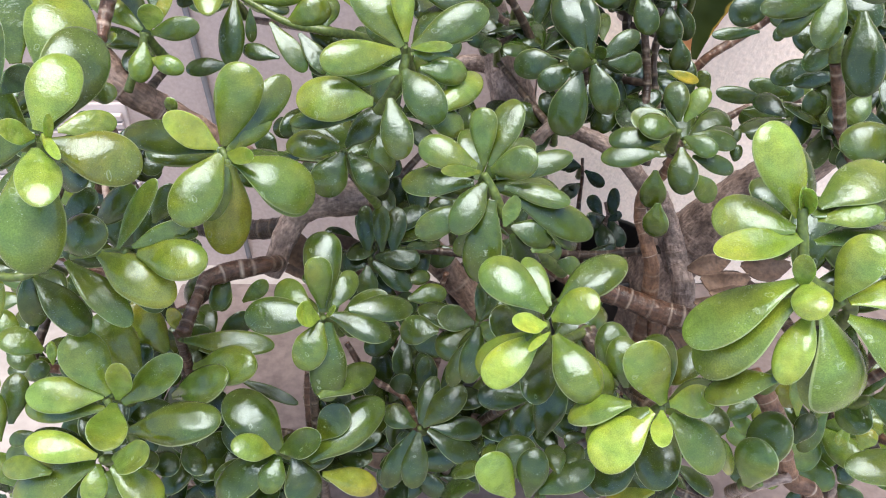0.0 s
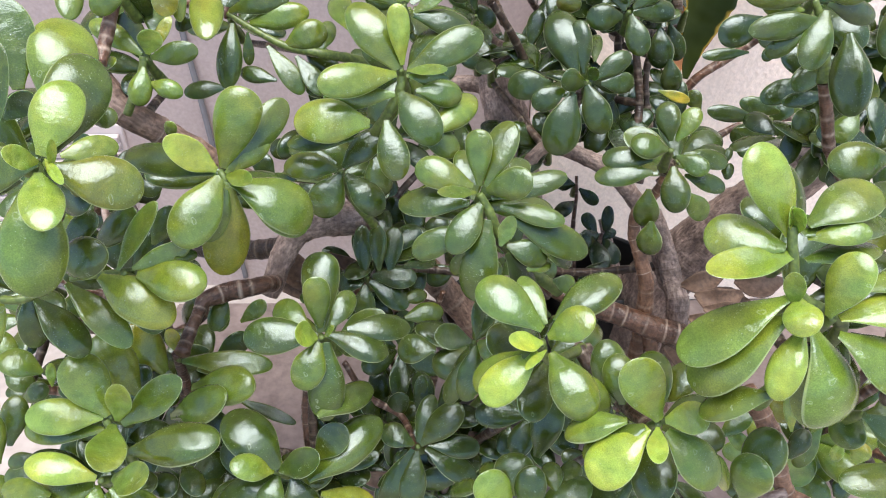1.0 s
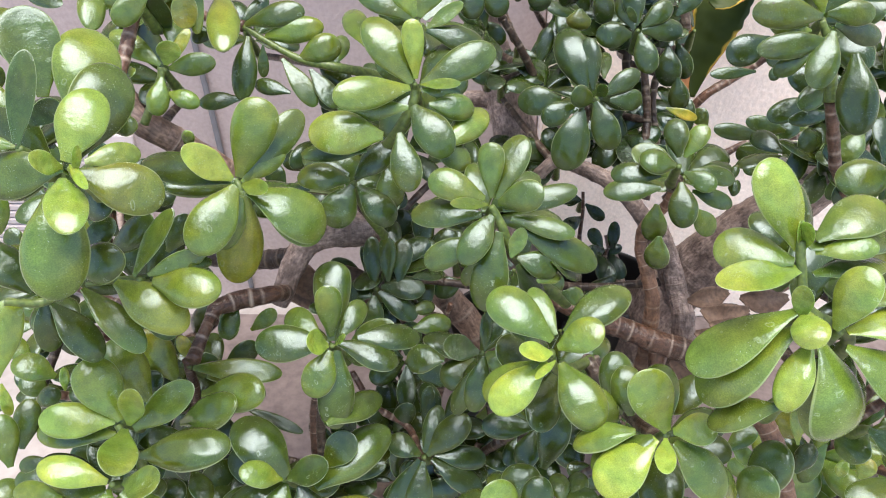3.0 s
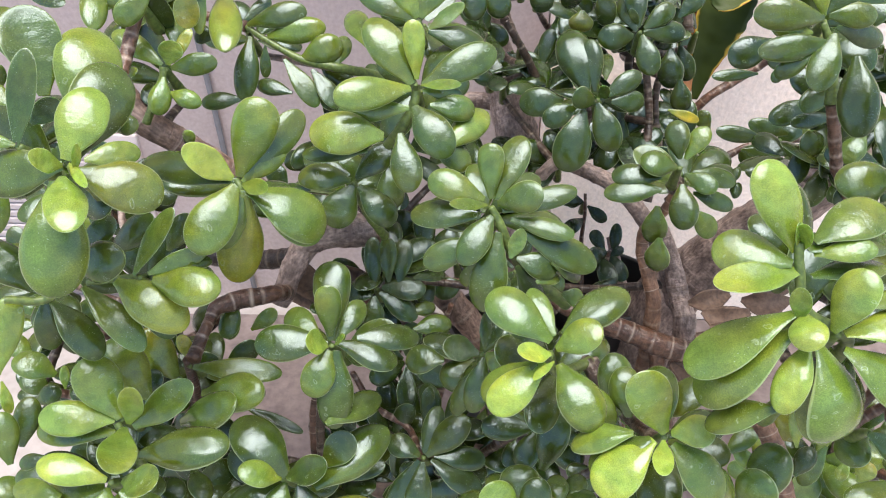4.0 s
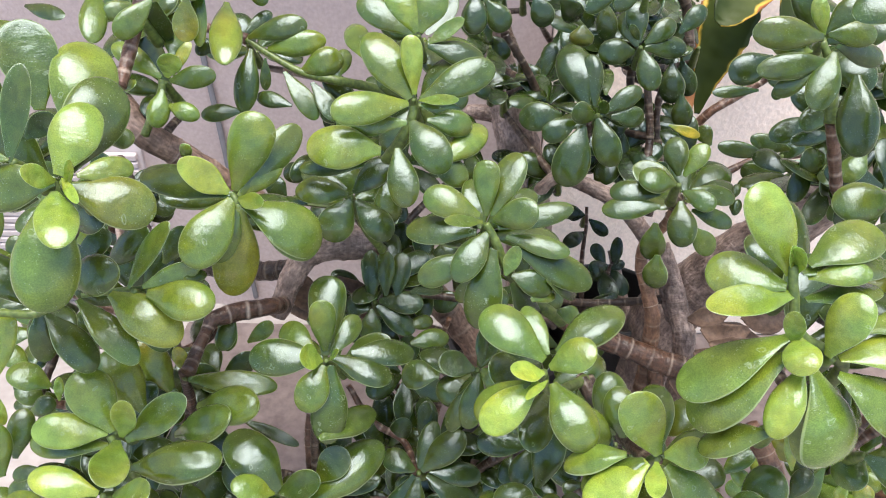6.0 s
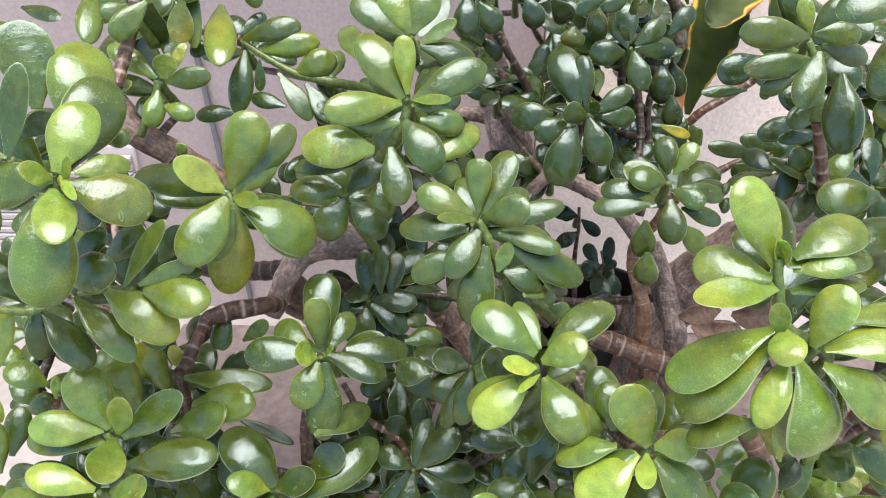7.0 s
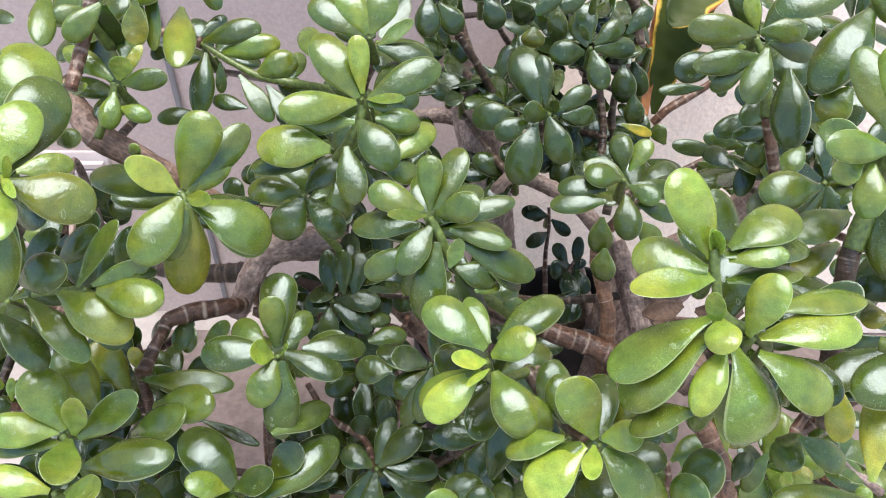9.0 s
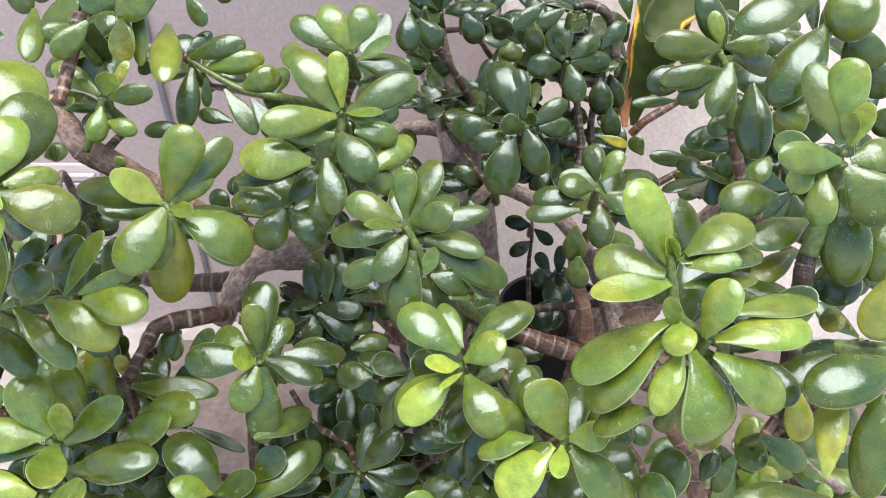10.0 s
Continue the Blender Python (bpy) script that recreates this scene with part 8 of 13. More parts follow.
leaf(s, (0.344, 0.548, 0.627), (0.382, 0.554, 0.614), 22.0, -21, 0.21, 0.00)
leaf(s, (0.343, 0.549, 0.631), (0.368, 0.560, 0.660), 23.8, -19, 0.12, 0.00)
leaf(s, (0.339, 0.547, 0.632), (0.324, 0.546, 0.668), 23.6, 28, 0.11, 0.00)
leaf(s, (0.337, 0.546, 0.629), (0.308, 0.533, 0.635), 16.7, 20, 0.22, 0.00)
leaf(s, (0.339, 0.544, 0.626), (0.329, 0.512, 0.601), 24.8, -17, 0.13, 0.00)
s = shoot(jade_right, (0.321, 0.480, 0.532))
leaf(s, (0.318, 0.479, 0.530), (0.285, 0.470, 0.508), 21.7, -16, 0.11, 0.00)
leaf(s, (0.322, 0.478, 0.529), (0.333, 0.462, 0.499), 19.5, 25, 0.22, 0.00)
leaf(s, (0.325, 0.480, 0.534), (0.358, 0.480, 0.548), 20.4, -7, 0.17, 0.00)
leaf(s, (0.321, 0.483, 0.535), (0.322, 0.508, 0.560), 17.8, 11, 0.09, 0.00)
leaf(s, (0.317, 0.481, 0.533), (0.278, 0.494, 0.540), 20.7, -18, 0.07, 0.00)
leaf(s, (0.319, 0.479, 0.529), (0.298, 0.470, 0.500), 20.3, -6, 0.23, 0.00)
s = shoot(jade_right, (0.396, 0.489, 0.474))
leaf(s, (0.395, 0.487, 0.471), (0.384, 0.465, 0.440), 22.4, -5, 0.14, 0.00)
leaf(s, (0.400, 0.489, 0.473), (0.438, 0.492, 0.464), 23.8, -13, 0.25, 0.00)
leaf(s, (0.399, 0.490, 0.477), (0.423, 0.500, 0.510), 20.6, -23, 0.10, 0.00)
leaf(s, (0.394, 0.491, 0.476), (0.378, 0.512, 0.495), 15.7, -8, 0.17, 0.00)
leaf(s, (0.392, 0.488, 0.474), (0.358, 0.485, 0.477), 20.1, -33, 0.07, 0.00)
leaf(s, (0.397, 0.487, 0.470), (0.399, 0.473, 0.435), 21.5, -10, 0.22, 0.00)
s = shoot(jade_right, (0.408, 0.511, 0.515))
leaf(s, (0.405, 0.512, 0.514), (0.371, 0.523, 0.507), 21.3, -28, 0.17, 0.00)
leaf(s, (0.408, 0.509, 0.511), (0.403, 0.495, 0.485), 17.1, -32, 0.10, 0.00)
leaf(s, (0.412, 0.512, 0.513), (0.442, 0.519, 0.503), 19.7, -22, 0.19, 0.00)
leaf(s, (0.412, 0.513, 0.516), (0.440, 0.528, 0.532), 20.9, 4, 0.25, 0.00)
leaf(s, (0.406, 0.511, 0.518), (0.385, 0.506, 0.548), 19.1, 27, 0.05, 0.00)
leaf(s, (0.405, 0.512, 0.514), (0.366, 0.515, 0.506), 18.7, 0, 0.24, 0.00)
s = shoot(jade_left, (-0.257, 0.606, 0.653))
leaf(s, (-0.243, 0.604, 0.650), (-0.279, 0.585, 0.611), 30.6, 12, 0.42, 0.00)
leaf(s, (-0.234, 0.600, 0.645), (-0.262, 0.576, 0.602), 28.5, 9, 0.40, 0.00)
leaf(s, (-0.226, 0.599, 0.643), (-0.205, 0.566, 0.602), 24.2, 1, 0.42, 0.15)
leaf(s, (-0.202, 0.606, 0.645), (-0.199, 0.573, 0.595), 13.3, 3, 0.50, 0.00)
leaf(s, (-0.195, 0.600, 0.655), (-0.245, 0.591, 0.640), 30.2, -14, 0.42, 0.00)
leaf(s, (-0.179, 0.598, 0.652), (-0.218, 0.588, 0.636), 35.2, -12, 0.46, 0.00)
leaf(s, (-0.295, 0.628, 0.649), (-0.281, 0.619, 0.636), 20.9, 14, 0.30, 0.00)
leaf(s, (-0.295, 0.624, 0.643), (-0.314, 0.616, 0.630), 26.2, -23, 0.35, 0.00)
leaf(s, (-0.226, 0.608, 0.630), (-0.224, 0.590, 0.602), 18.7, 15, 0.34, 0.00)
leaf(s, (-0.170, 0.630, 0.637), (-0.153, 0.615, 0.616), 15.9, 19, 0.36, 0.00)
leaf(s, (-0.139, 0.651, 0.652), (-0.139, 0.636, 0.629), 21.6, 22, 0.30, 0.00)
s = shoot(jade_left, (-0.267, 0.522, 0.485))
leaf(s, (-0.263, 0.523, 0.483), (-0.235, 0.527, 0.470), 16.7, -25, 0.17, 0.00)
leaf(s, (-0.264, 0.525, 0.486), (-0.244, 0.545, 0.496), 18.3, 14, 0.19, 0.00)
leaf(s, (-0.270, 0.524, 0.486), (-0.298, 0.537, 0.499), 19.8, 30, 0.23, 0.00)
leaf(s, (-0.270, 0.521, 0.484), (-0.301, 0.508, 0.477), 20.0, 8, 0.17, 0.00)
leaf(s, (-0.266, 0.521, 0.481), (-0.256, 0.511, 0.452), 16.0, -33, 0.32, 0.00)
leaf(s, (-0.263, 0.522, 0.483), (-0.228, 0.524, 0.469), 23.2, 30, 0.18, 0.00)
s = shoot(jade_left, (-0.234, 0.530, 0.501))
leaf(s, (-0.233, 0.527, 0.499), (-0.226, 0.502, 0.480), 19.2, -21, 0.31, 0.00)
leaf(s, (-0.230, 0.531, 0.500), (-0.195, 0.540, 0.492), 18.9, 2, 0.27, 0.00)
s = shoot(jade_left, (-0.287, 0.473, 0.513))
leaf(s, (-0.289, 0.469, 0.512), (-0.309, 0.442, 0.504), 18.1, -3, 0.35, 0.00)
leaf(s, (-0.284, 0.471, 0.511), (-0.260, 0.451, 0.486), 22.3, -27, 0.49, 0.00)
leaf(s, (-0.283, 0.472, 0.515), (-0.247, 0.470, 0.532), 22.6, -10, 0.43, 0.00)
leaf(s, (-0.288, 0.474, 0.517), (-0.295, 0.482, 0.548), 19.5, 13, 0.33, 0.00)
leaf(s, (-0.291, 0.473, 0.513), (-0.324, 0.480, 0.508), 17.5, -10, 0.48, 0.00)
leaf(s, (-0.288, 0.471, 0.510), (-0.301, 0.456, 0.475), 19.7, 7, 0.33, 0.00)
limb(jade_left, 'twig', DARK_BARK, [(-0.153, 0.483, 0.498, 0.0030), (-0.146, 0.456, 0.508, 0.0034), (-0.137, 0.421, 0.520, 0.0038)])
s = shoot(jade_left, (-0.155, 0.467, 0.520))
leaf(s, (-0.157, 0.463, 0.520), (-0.177, 0.419, 0.512), 21.4, -4, 0.28, 0.00, 'P')
leaf(s, (-0.152, 0.464, 0.520), (-0.120, 0.431, 0.519), 25.1, -19, 0.29, 0.00, 'P')
leaf(s, (-0.151, 0.466, 0.520), (-0.107, 0.464, 0.512), 26.7, -34, 0.29, 0.00, 'F')
leaf(s, (-0.154, 0.470, 0.522), (-0.141, 0.507, 0.546), 25.0, -17, 0.27, 0.00, 'F')
leaf(s, (-0.158, 0.465, 0.522), (-0.199, 0.439, 0.537), 25.9, 29, 0.27, 0.00, 'P')
limb(jade_left, 'twig', DARK_BARK, [(-0.209, 0.361, 0.577, 0.0030), (-0.208, 0.341, 0.572, 0.0034), (-0.205, 0.314, 0.569, 0.0038)])
s = shoot(jade_left, (-0.211, 0.345, 0.599))
leaf(s, (-0.215, 0.346, 0.598), (-0.264, 0.360, 0.589), 27.5, -20, 0.25, 0.00, 'P')
leaf(s, (-0.210, 0.342, 0.596), (-0.200, 0.316, 0.564), 21.4, 35, 0.31, 0.00, 'F')
leaf(s, (-0.208, 0.342, 0.599), (-0.173, 0.315, 0.597), 23.6, 18, 0.21, 0.00, 'F')
leaf(s, (-0.209, 0.347, 0.602), (-0.185, 0.369, 0.635), 27.5, -28, 0.18, 0.00, 'P')
leaf(s, (-0.214, 0.345, 0.602), (-0.242, 0.356, 0.637), 21.9, 0, 0.25, 0.00, 'F')
limb(jade_left, 'twig', DARK_BARK, [(-0.206, 0.412, 0.459, 0.0030), (-0.213, 0.414, 0.471, 0.0034), (-0.217, 0.408, 0.485, 0.0038)])
s = shoot(jade_left, (-0.208, 0.396, 0.481))
leaf(s, (-0.210, 0.398, 0.484), (-0.222, 0.419, 0.514), 25.0, 4, 0.18, 0.00, 'A')
leaf(s, (-0.212, 0.395, 0.483), (-0.243, 0.382, 0.503), 21.4, 8, 0.25, 0.00, 'A')
leaf(s, (-0.206, 0.393, 0.480), (-0.184, 0.366, 0.462), 21.8, -13, 0.35, 0.00, 'A')
leaf(s, (-0.205, 0.397, 0.482), (-0.162, 0.404, 0.485), 24.1, -12, 0.23, 0.00, 'F')
leaf(s, (-0.207, 0.399, 0.484), (-0.188, 0.427, 0.511), 22.5, 32, 0.21, 0.00, 'P')
limb(jade_left, 'twig', DARK_BARK, [(-0.210, 0.460, 0.338, 0.0030), (-0.216, 0.442, 0.339, 0.0034), (-0.220, 0.416, 0.342, 0.0038)])
s = shoot(jade_left, (-0.212, 0.444, 0.360))
leaf(s, (-0.209, 0.441, 0.360), (-0.190, 0.416, 0.352), 22.2, -30, 0.19, 0.00, 'P')
leaf(s, (-0.208, 0.443, 0.361), (-0.165, 0.429, 0.366), 26.8, -48, 0.36, 0.00, 'F')
leaf(s, (-0.215, 0.443, 0.362), (-0.257, 0.435, 0.378), 20.9, 17, 0.19, 0.00, 'C')
leaf(s, (-0.214, 0.441, 0.360), (-0.238, 0.419, 0.353), 25.7, 20, 0.34, 0.00, 'P')
limb(jade_left, 'twig', DARK_BARK, [(-0.237, 0.383, 0.348, 0.0030), (-0.230, 0.403, 0.344, 0.0034), (-0.220, 0.416, 0.342, 0.0038)])
s = shoot(jade_left, (-0.239, 0.367, 0.370))
leaf(s, (-0.243, 0.366, 0.371), (-0.289, 0.357, 0.387), 20.5, 30, 0.30, 0.00, 'A')
leaf(s, (-0.242, 0.364, 0.368), (-0.270, 0.342, 0.357), 27.6, -13, 0.34, 0.00, 'F')
leaf(s, (-0.237, 0.364, 0.368), (-0.216, 0.326, 0.346), 23.7, -17, 0.28, 0.00, 'P')
leaf(s, (-0.235, 0.366, 0.369), (-0.194, 0.359, 0.363), 22.1, -33, 0.31, 0.00, 'F')
leaf(s, (-0.236, 0.369, 0.371), (-0.200, 0.397, 0.394), 23.0, -9, 0.21, 0.00, 'F')
leaf(s, (-0.240, 0.369, 0.372), (-0.254, 0.400, 0.408), 24.0, 13, 0.22, 0.00, 'P')
limb(jade_left, 'twig', DARK_BARK, [(-0.238, 0.344, 0.332, 0.0030), (-0.223, 0.338, 0.317, 0.0034), (-0.205, 0.324, 0.304, 0.0038)])
s = shoot(jade_left, (-0.240, 0.328, 0.354))
leaf(s, (-0.239, 0.324, 0.354), (-0.228, 0.285, 0.354), 26.4, -41, 0.33, 0.00, 'P')
leaf(s, (-0.236, 0.327, 0.354), (-0.196, 0.321, 0.361), 23.8, -35, 0.35, 0.00, 'P')
leaf(s, (-0.238, 0.331, 0.355), (-0.215, 0.367, 0.370), 26.4, 10, 0.36, 0.00, 'C')
leaf(s, (-0.241, 0.331, 0.355), (-0.253, 0.363, 0.370), 25.3, 37, 0.23, 0.00, 'F')
leaf(s, (-0.243, 0.328, 0.356), (-0.279, 0.328, 0.384), 23.7, 33, 0.18, 0.00, 'P')
leaf(s, (-0.242, 0.324, 0.353), (-0.260, 0.291, 0.344), 21.2, -20, 0.20, 0.00, 'C')
limb(jade_left, 'twig', DARK_BARK, [(-0.125, 0.377, 0.290, 0.0030), (-0.112, 0.373, 0.299, 0.0034), (-0.096, 0.361, 0.310, 0.0038)])
s = shoot(jade_left, (-0.127, 0.361, 0.312))
leaf(s, (-0.128, 0.357, 0.312), (-0.137, 0.319, 0.303), 22.4, 1, 0.24, 0.00, 'F')
leaf(s, (-0.124, 0.358, 0.312), (-0.096, 0.328, 0.311), 26.5, 7, 0.31, 0.00, 'P')
leaf(s, (-0.123, 0.360, 0.314), (-0.081, 0.354, 0.328), 23.7, -19, 0.29, 0.00, 'P')
leaf(s, (-0.130, 0.362, 0.314), (-0.168, 0.376, 0.335), 27.5, 3, 0.20, 0.00, 'C')
leaf(s, (-0.130, 0.359, 0.312), (-0.171, 0.339, 0.310), 26.9, 5, 0.36, 0.00, 'F')
limb(jade_left, 'twig', DARK_BARK, [(-0.080, 0.428, 0.385, 0.0030), (-0.092, 0.426, 0.377, 0.0034), (-0.102, 0.415, 0.371, 0.0038)])
s = shoot(jade_left, (-0.082, 0.412, 0.407))
leaf(s, (-0.083, 0.409, 0.407), (-0.091, 0.370, 0.405), 27.0, 26, 0.22, 0.00, 'P')
leaf(s, (-0.078, 0.411, 0.408), (-0.048, 0.402, 0.414), 26.1, -35, 0.21, 0.00, 'C')
leaf(s, (-0.078, 0.414, 0.408), (-0.041, 0.426, 0.424), 23.6, -24, 0.34, 0.00, 'C')
leaf(s, (-0.082, 0.416, 0.409), (-0.088, 0.453, 0.429), 22.5, -4, 0.31, 0.00, 'A')
leaf(s, (-0.085, 0.414, 0.407), (-0.126, 0.429, 0.415), 25.2, 33, 0.35, 0.00, 'P')
limb(jade_left, 'twig', DARK_BARK, [(-0.068, 0.547, 0.345, 0.0030), (-0.072, 0.530, 0.351, 0.0034), (-0.073, 0.504, 0.360, 0.0038)])
s = shoot(jade_left, (-0.070, 0.531, 0.367))
leaf(s, (-0.074, 0.530, 0.368), (-0.106, 0.526, 0.374), 26.2, 18, 0.18, 0.00, 'A')
leaf(s, (-0.071, 0.527, 0.365), (-0.080, 0.498, 0.353), 27.0, 2, 0.22, 0.00, 'P')
leaf(s, (-0.067, 0.529, 0.365), (-0.036, 0.511, 0.350), 24.2, -8, 0.10, 0.00, 'P')
leaf(s, (-0.067, 0.533, 0.368), (-0.038, 0.551, 0.379), 20.7, 5, 0.11, 0.00, 'F')
limb(jade_left, 'twig', DARK_BARK, [(-0.079, 0.531, 0.467, 0.0030), (-0.068, 0.513, 0.468, 0.0034), (-0.055, 0.486, 0.471, 0.0038)])
s = shoot(jade_left, (-0.081, 0.515, 0.489))
leaf(s, (-0.081, 0.518, 0.491), (-0.085, 0.542, 0.513), 24.8, 13, 0.28, 0.00, 'A')
leaf(s, (-0.085, 0.516, 0.490), (-0.117, 0.522, 0.502), 24.8, 22, 0.33, 0.00, 'A')
leaf(s, (-0.084, 0.513, 0.490), (-0.120, 0.493, 0.504), 24.7, 49, 0.34, 0.00, 'P')
leaf(s, (-0.081, 0.511, 0.489), (-0.085, 0.477, 0.495), 21.4, -12, 0.20, 0.00, 'F')
leaf(s, (-0.077, 0.513, 0.489), (-0.039, 0.489, 0.488), 21.3, -30, 0.25, 0.00, 'C')
leaf(s, (-0.078, 0.518, 0.489), (-0.051, 0.540, 0.488), 21.2, -19, 0.27, 0.00, 'P')
limb(jade_left, 'twig', DARK_BARK, [(-0.022, 0.555, 0.543, 0.0030), (-0.029, 0.570, 0.533, 0.0034), (-0.033, 0.578, 0.525, 0.0038)])
s = shoot(jade_left, (-0.024, 0.539, 0.565))
leaf(s, (-0.028, 0.539, 0.564), (-0.068, 0.537, 0.561), 21.2, -19, 0.21, 0.00, 'F')
leaf(s, (-0.026, 0.538, 0.562), (-0.051, 0.521, 0.533), 27.3, 8, 0.26, 0.00, 'F')
leaf(s, (-0.021, 0.537, 0.563), (0.004, 0.513, 0.546), 21.9, 15, 0.25, 0.00, 'P')
leaf(s, (-0.020, 0.539, 0.566), (0.014, 0.540, 0.572), 25.7, 2, 0.25, 0.00, 'P')
leaf(s, (-0.022, 0.541, 0.568), (0.001, 0.556, 0.595), 26.2, -23, 0.31, 0.00, 'F')
leaf(s, (-0.027, 0.540, 0.567), (-0.055, 0.551, 0.590), 24.6, -11, 0.24, 0.00, 'A')
limb(jade_left, 'twig', DARK_BARK, [(-0.021, 0.627, 0.570, 0.0030), (-0.028, 0.612, 0.568, 0.0034), (-0.032, 0.588, 0.568, 0.0038)])
s = shoot(jade_left, (-0.023, 0.611, 0.592))
leaf(s, (-0.026, 0.608, 0.592), (-0.046, 0.577, 0.586), 23.3, 1, 0.31, 0.00, 'F')
leaf(s, (-0.022, 0.608, 0.591), (-0.012, 0.575, 0.573), 27.5, -29, 0.34, 0.00, 'P')
leaf(s, (-0.020, 0.610, 0.592), (0.024, 0.602, 0.582), 25.2, -23, 0.28, 0.00, 'F')
leaf(s, (-0.021, 0.614, 0.594), (0.002, 0.646, 0.618), 21.3, 4, 0.25, 0.00, 'C')
leaf(s, (-0.026, 0.614, 0.594), (-0.043, 0.638, 0.609), 23.3, 4, 0.19, 0.00, 'P')
leaf(s, (-0.027, 0.611, 0.594), (-0.059, 0.613, 0.604), 24.4, 7, 0.27, 0.00, 'P')
limb(jade_left, 'twig', DARK_BARK, [(-0.181, 0.692, 0.532, 0.0030), (-0.139, 0.644, 0.546, 0.0034), (-0.095, 0.588, 0.563, 0.0038)])
s = shoot(jade_left, (-0.183, 0.676, 0.554))
leaf(s, (-0.181, 0.680, 0.555), (-0.162, 0.720, 0.564), 27.4, -14, 0.23, 0.00, 'P')
leaf(s, (-0.185, 0.679, 0.557), (-0.205, 0.699, 0.581), 24.2, 19, 0.19, 0.00, 'P')
leaf(s, (-0.186, 0.675, 0.554), (-0.226, 0.663, 0.558), 25.2, 21, 0.21, 0.00, 'P')
leaf(s, (-0.179, 0.676, 0.553), (-0.138, 0.667, 0.548), 25.8, -39, 0.09, 0.00, 'P')
limb(jade_left, 'twig', DARK_BARK, [(-0.213, 0.559, 0.547, 0.0030), (-0.219, 0.539, 0.544, 0.0034), (-0.222, 0.511, 0.542, 0.0038)])
s = shoot(jade_left, (-0.215, 0.543, 0.569))
leaf(s, (-0.219, 0.541, 0.570), (-0.258, 0.526, 0.586), 21.4, 22, 0.35, 0.00, 'P')
leaf(s, (-0.217, 0.539, 0.568), (-0.226, 0.508, 0.565), 21.9, -14, 0.19, 0.00, 'F')
leaf(s, (-0.217, 0.543, 0.572), (-0.237, 0.550, 0.613), 23.9, 33, 0.27, 0.00, 'F')
limb(jade_left, 'twig', DARK_BARK, [(-0.240, 0.583, 0.594, 0.0030), (-0.250, 0.561, 0.587, 0.0034), (-0.259, 0.531, 0.583, 0.0038)])
s = shoot(jade_left, (-0.242, 0.567, 0.616))
leaf(s, (-0.239, 0.570, 0.617), (-0.213, 0.589, 0.631), 27.5, -7, 0.34, 0.00, 'A')
leaf(s, (-0.244, 0.571, 0.616), (-0.262, 0.598, 0.620), 20.6, 1, 0.19, 0.00, 'P')
leaf(s, (-0.243, 0.564, 0.614), (-0.257, 0.535, 0.599), 23.8, 35, 0.22, 0.00, 'P')
leaf(s, (-0.241, 0.564, 0.616), (-0.231, 0.521, 0.618), 23.6, -15, 0.33, 0.00, 'F')
leaf(s, (-0.238, 0.567, 0.618), (-0.205, 0.562, 0.637), 26.2, -19, 0.25, 0.00, 'P')
limb(jade_left, 'twig', DARK_BARK, [(-0.235, 0.371, 0.580, 0.0030), (-0.221, 0.346, 0.573, 0.0034), (-0.205, 0.314, 0.569, 0.0038)])
s = shoot(jade_left, (-0.237, 0.355, 0.602))
leaf(s, (-0.233, 0.353, 0.601), (-0.187, 0.335, 0.590), 23.5, -44, 0.28, 0.00, 'F')
leaf(s, (-0.235, 0.358, 0.603), (-0.204, 0.393, 0.621), 21.9, -36, 0.30, 0.00, 'P')
leaf(s, (-0.237, 0.358, 0.603), (-0.233, 0.404, 0.618), 26.7, 7, 0.22, 0.00, 'P')
leaf(s, (-0.241, 0.356, 0.603), (-0.290, 0.366, 0.611), 24.5, 24, 0.35, 0.00, 'P')
leaf(s, (-0.239, 0.351, 0.603), (-0.260, 0.315, 0.615), 23.7, 37, 0.22, 0.00, 'P')
limb(jade_mid, 'twig', DARK_BARK, [(0.025, 0.431, 0.506, 0.0030), (0.037, 0.405, 0.509, 0.0034), (0.051, 0.371, 0.515, 0.0038)])
s = shoot(jade_mid, (0.023, 0.415, 0.528))
leaf(s, (0.023, 0.419, 0.530), (0.018, 0.453, 0.549), 21.7, 12, 0.32, 0.00, 'F')
leaf(s, (0.019, 0.416, 0.528), (-0.017, 0.417, 0.535), 21.5, 26, 0.23, 0.00, 'A')
leaf(s, (0.020, 0.413, 0.529), (-0.013, 0.389, 0.544), 26.1, 28, 0.20, 0.00, 'P')
leaf(s, (0.023, 0.411, 0.528), (0.023, 0.360, 0.527), 25.1, -22, 0.20, 0.00, 'C')
leaf(s, (0.027, 0.415, 0.528), (0.075, 0.408, 0.527), 22.8, -26, 0.26, 0.00, 'A')
leaf(s, (0.026, 0.417, 0.530), (0.059, 0.433, 0.551), 24.3, -29, 0.31, 0.00, 'P')
limb(jade_mid, 'twig', DARK_BARK, [(0.071, 0.361, 0.437, 0.0030), (0.079, 0.358, 0.449, 0.0034), (0.090, 0.347, 0.464, 0.0038)])
s = shoot(jade_mid, (0.069, 0.345, 0.459))
leaf(s, (0.066, 0.345, 0.462), (0.030, 0.356, 0.498), 23.0, 37, 0.18, 0.00, 'A')
leaf(s, (0.066, 0.343, 0.461), (0.027, 0.327, 0.491), 27.5, 25, 0.25, 0.00, 'F')
leaf(s, (0.067, 0.341, 0.458), (0.052, 0.301, 0.448), 23.8, -7, 0.31, 0.00, 'F')
leaf(s, (0.072, 0.342, 0.457), (0.106, 0.310, 0.437), 20.5, -13, 0.27, 0.00, 'P')
leaf(s, (0.072, 0.347, 0.459), (0.106, 0.368, 0.462), 22.1, -24, 0.31, 0.00, 'A')
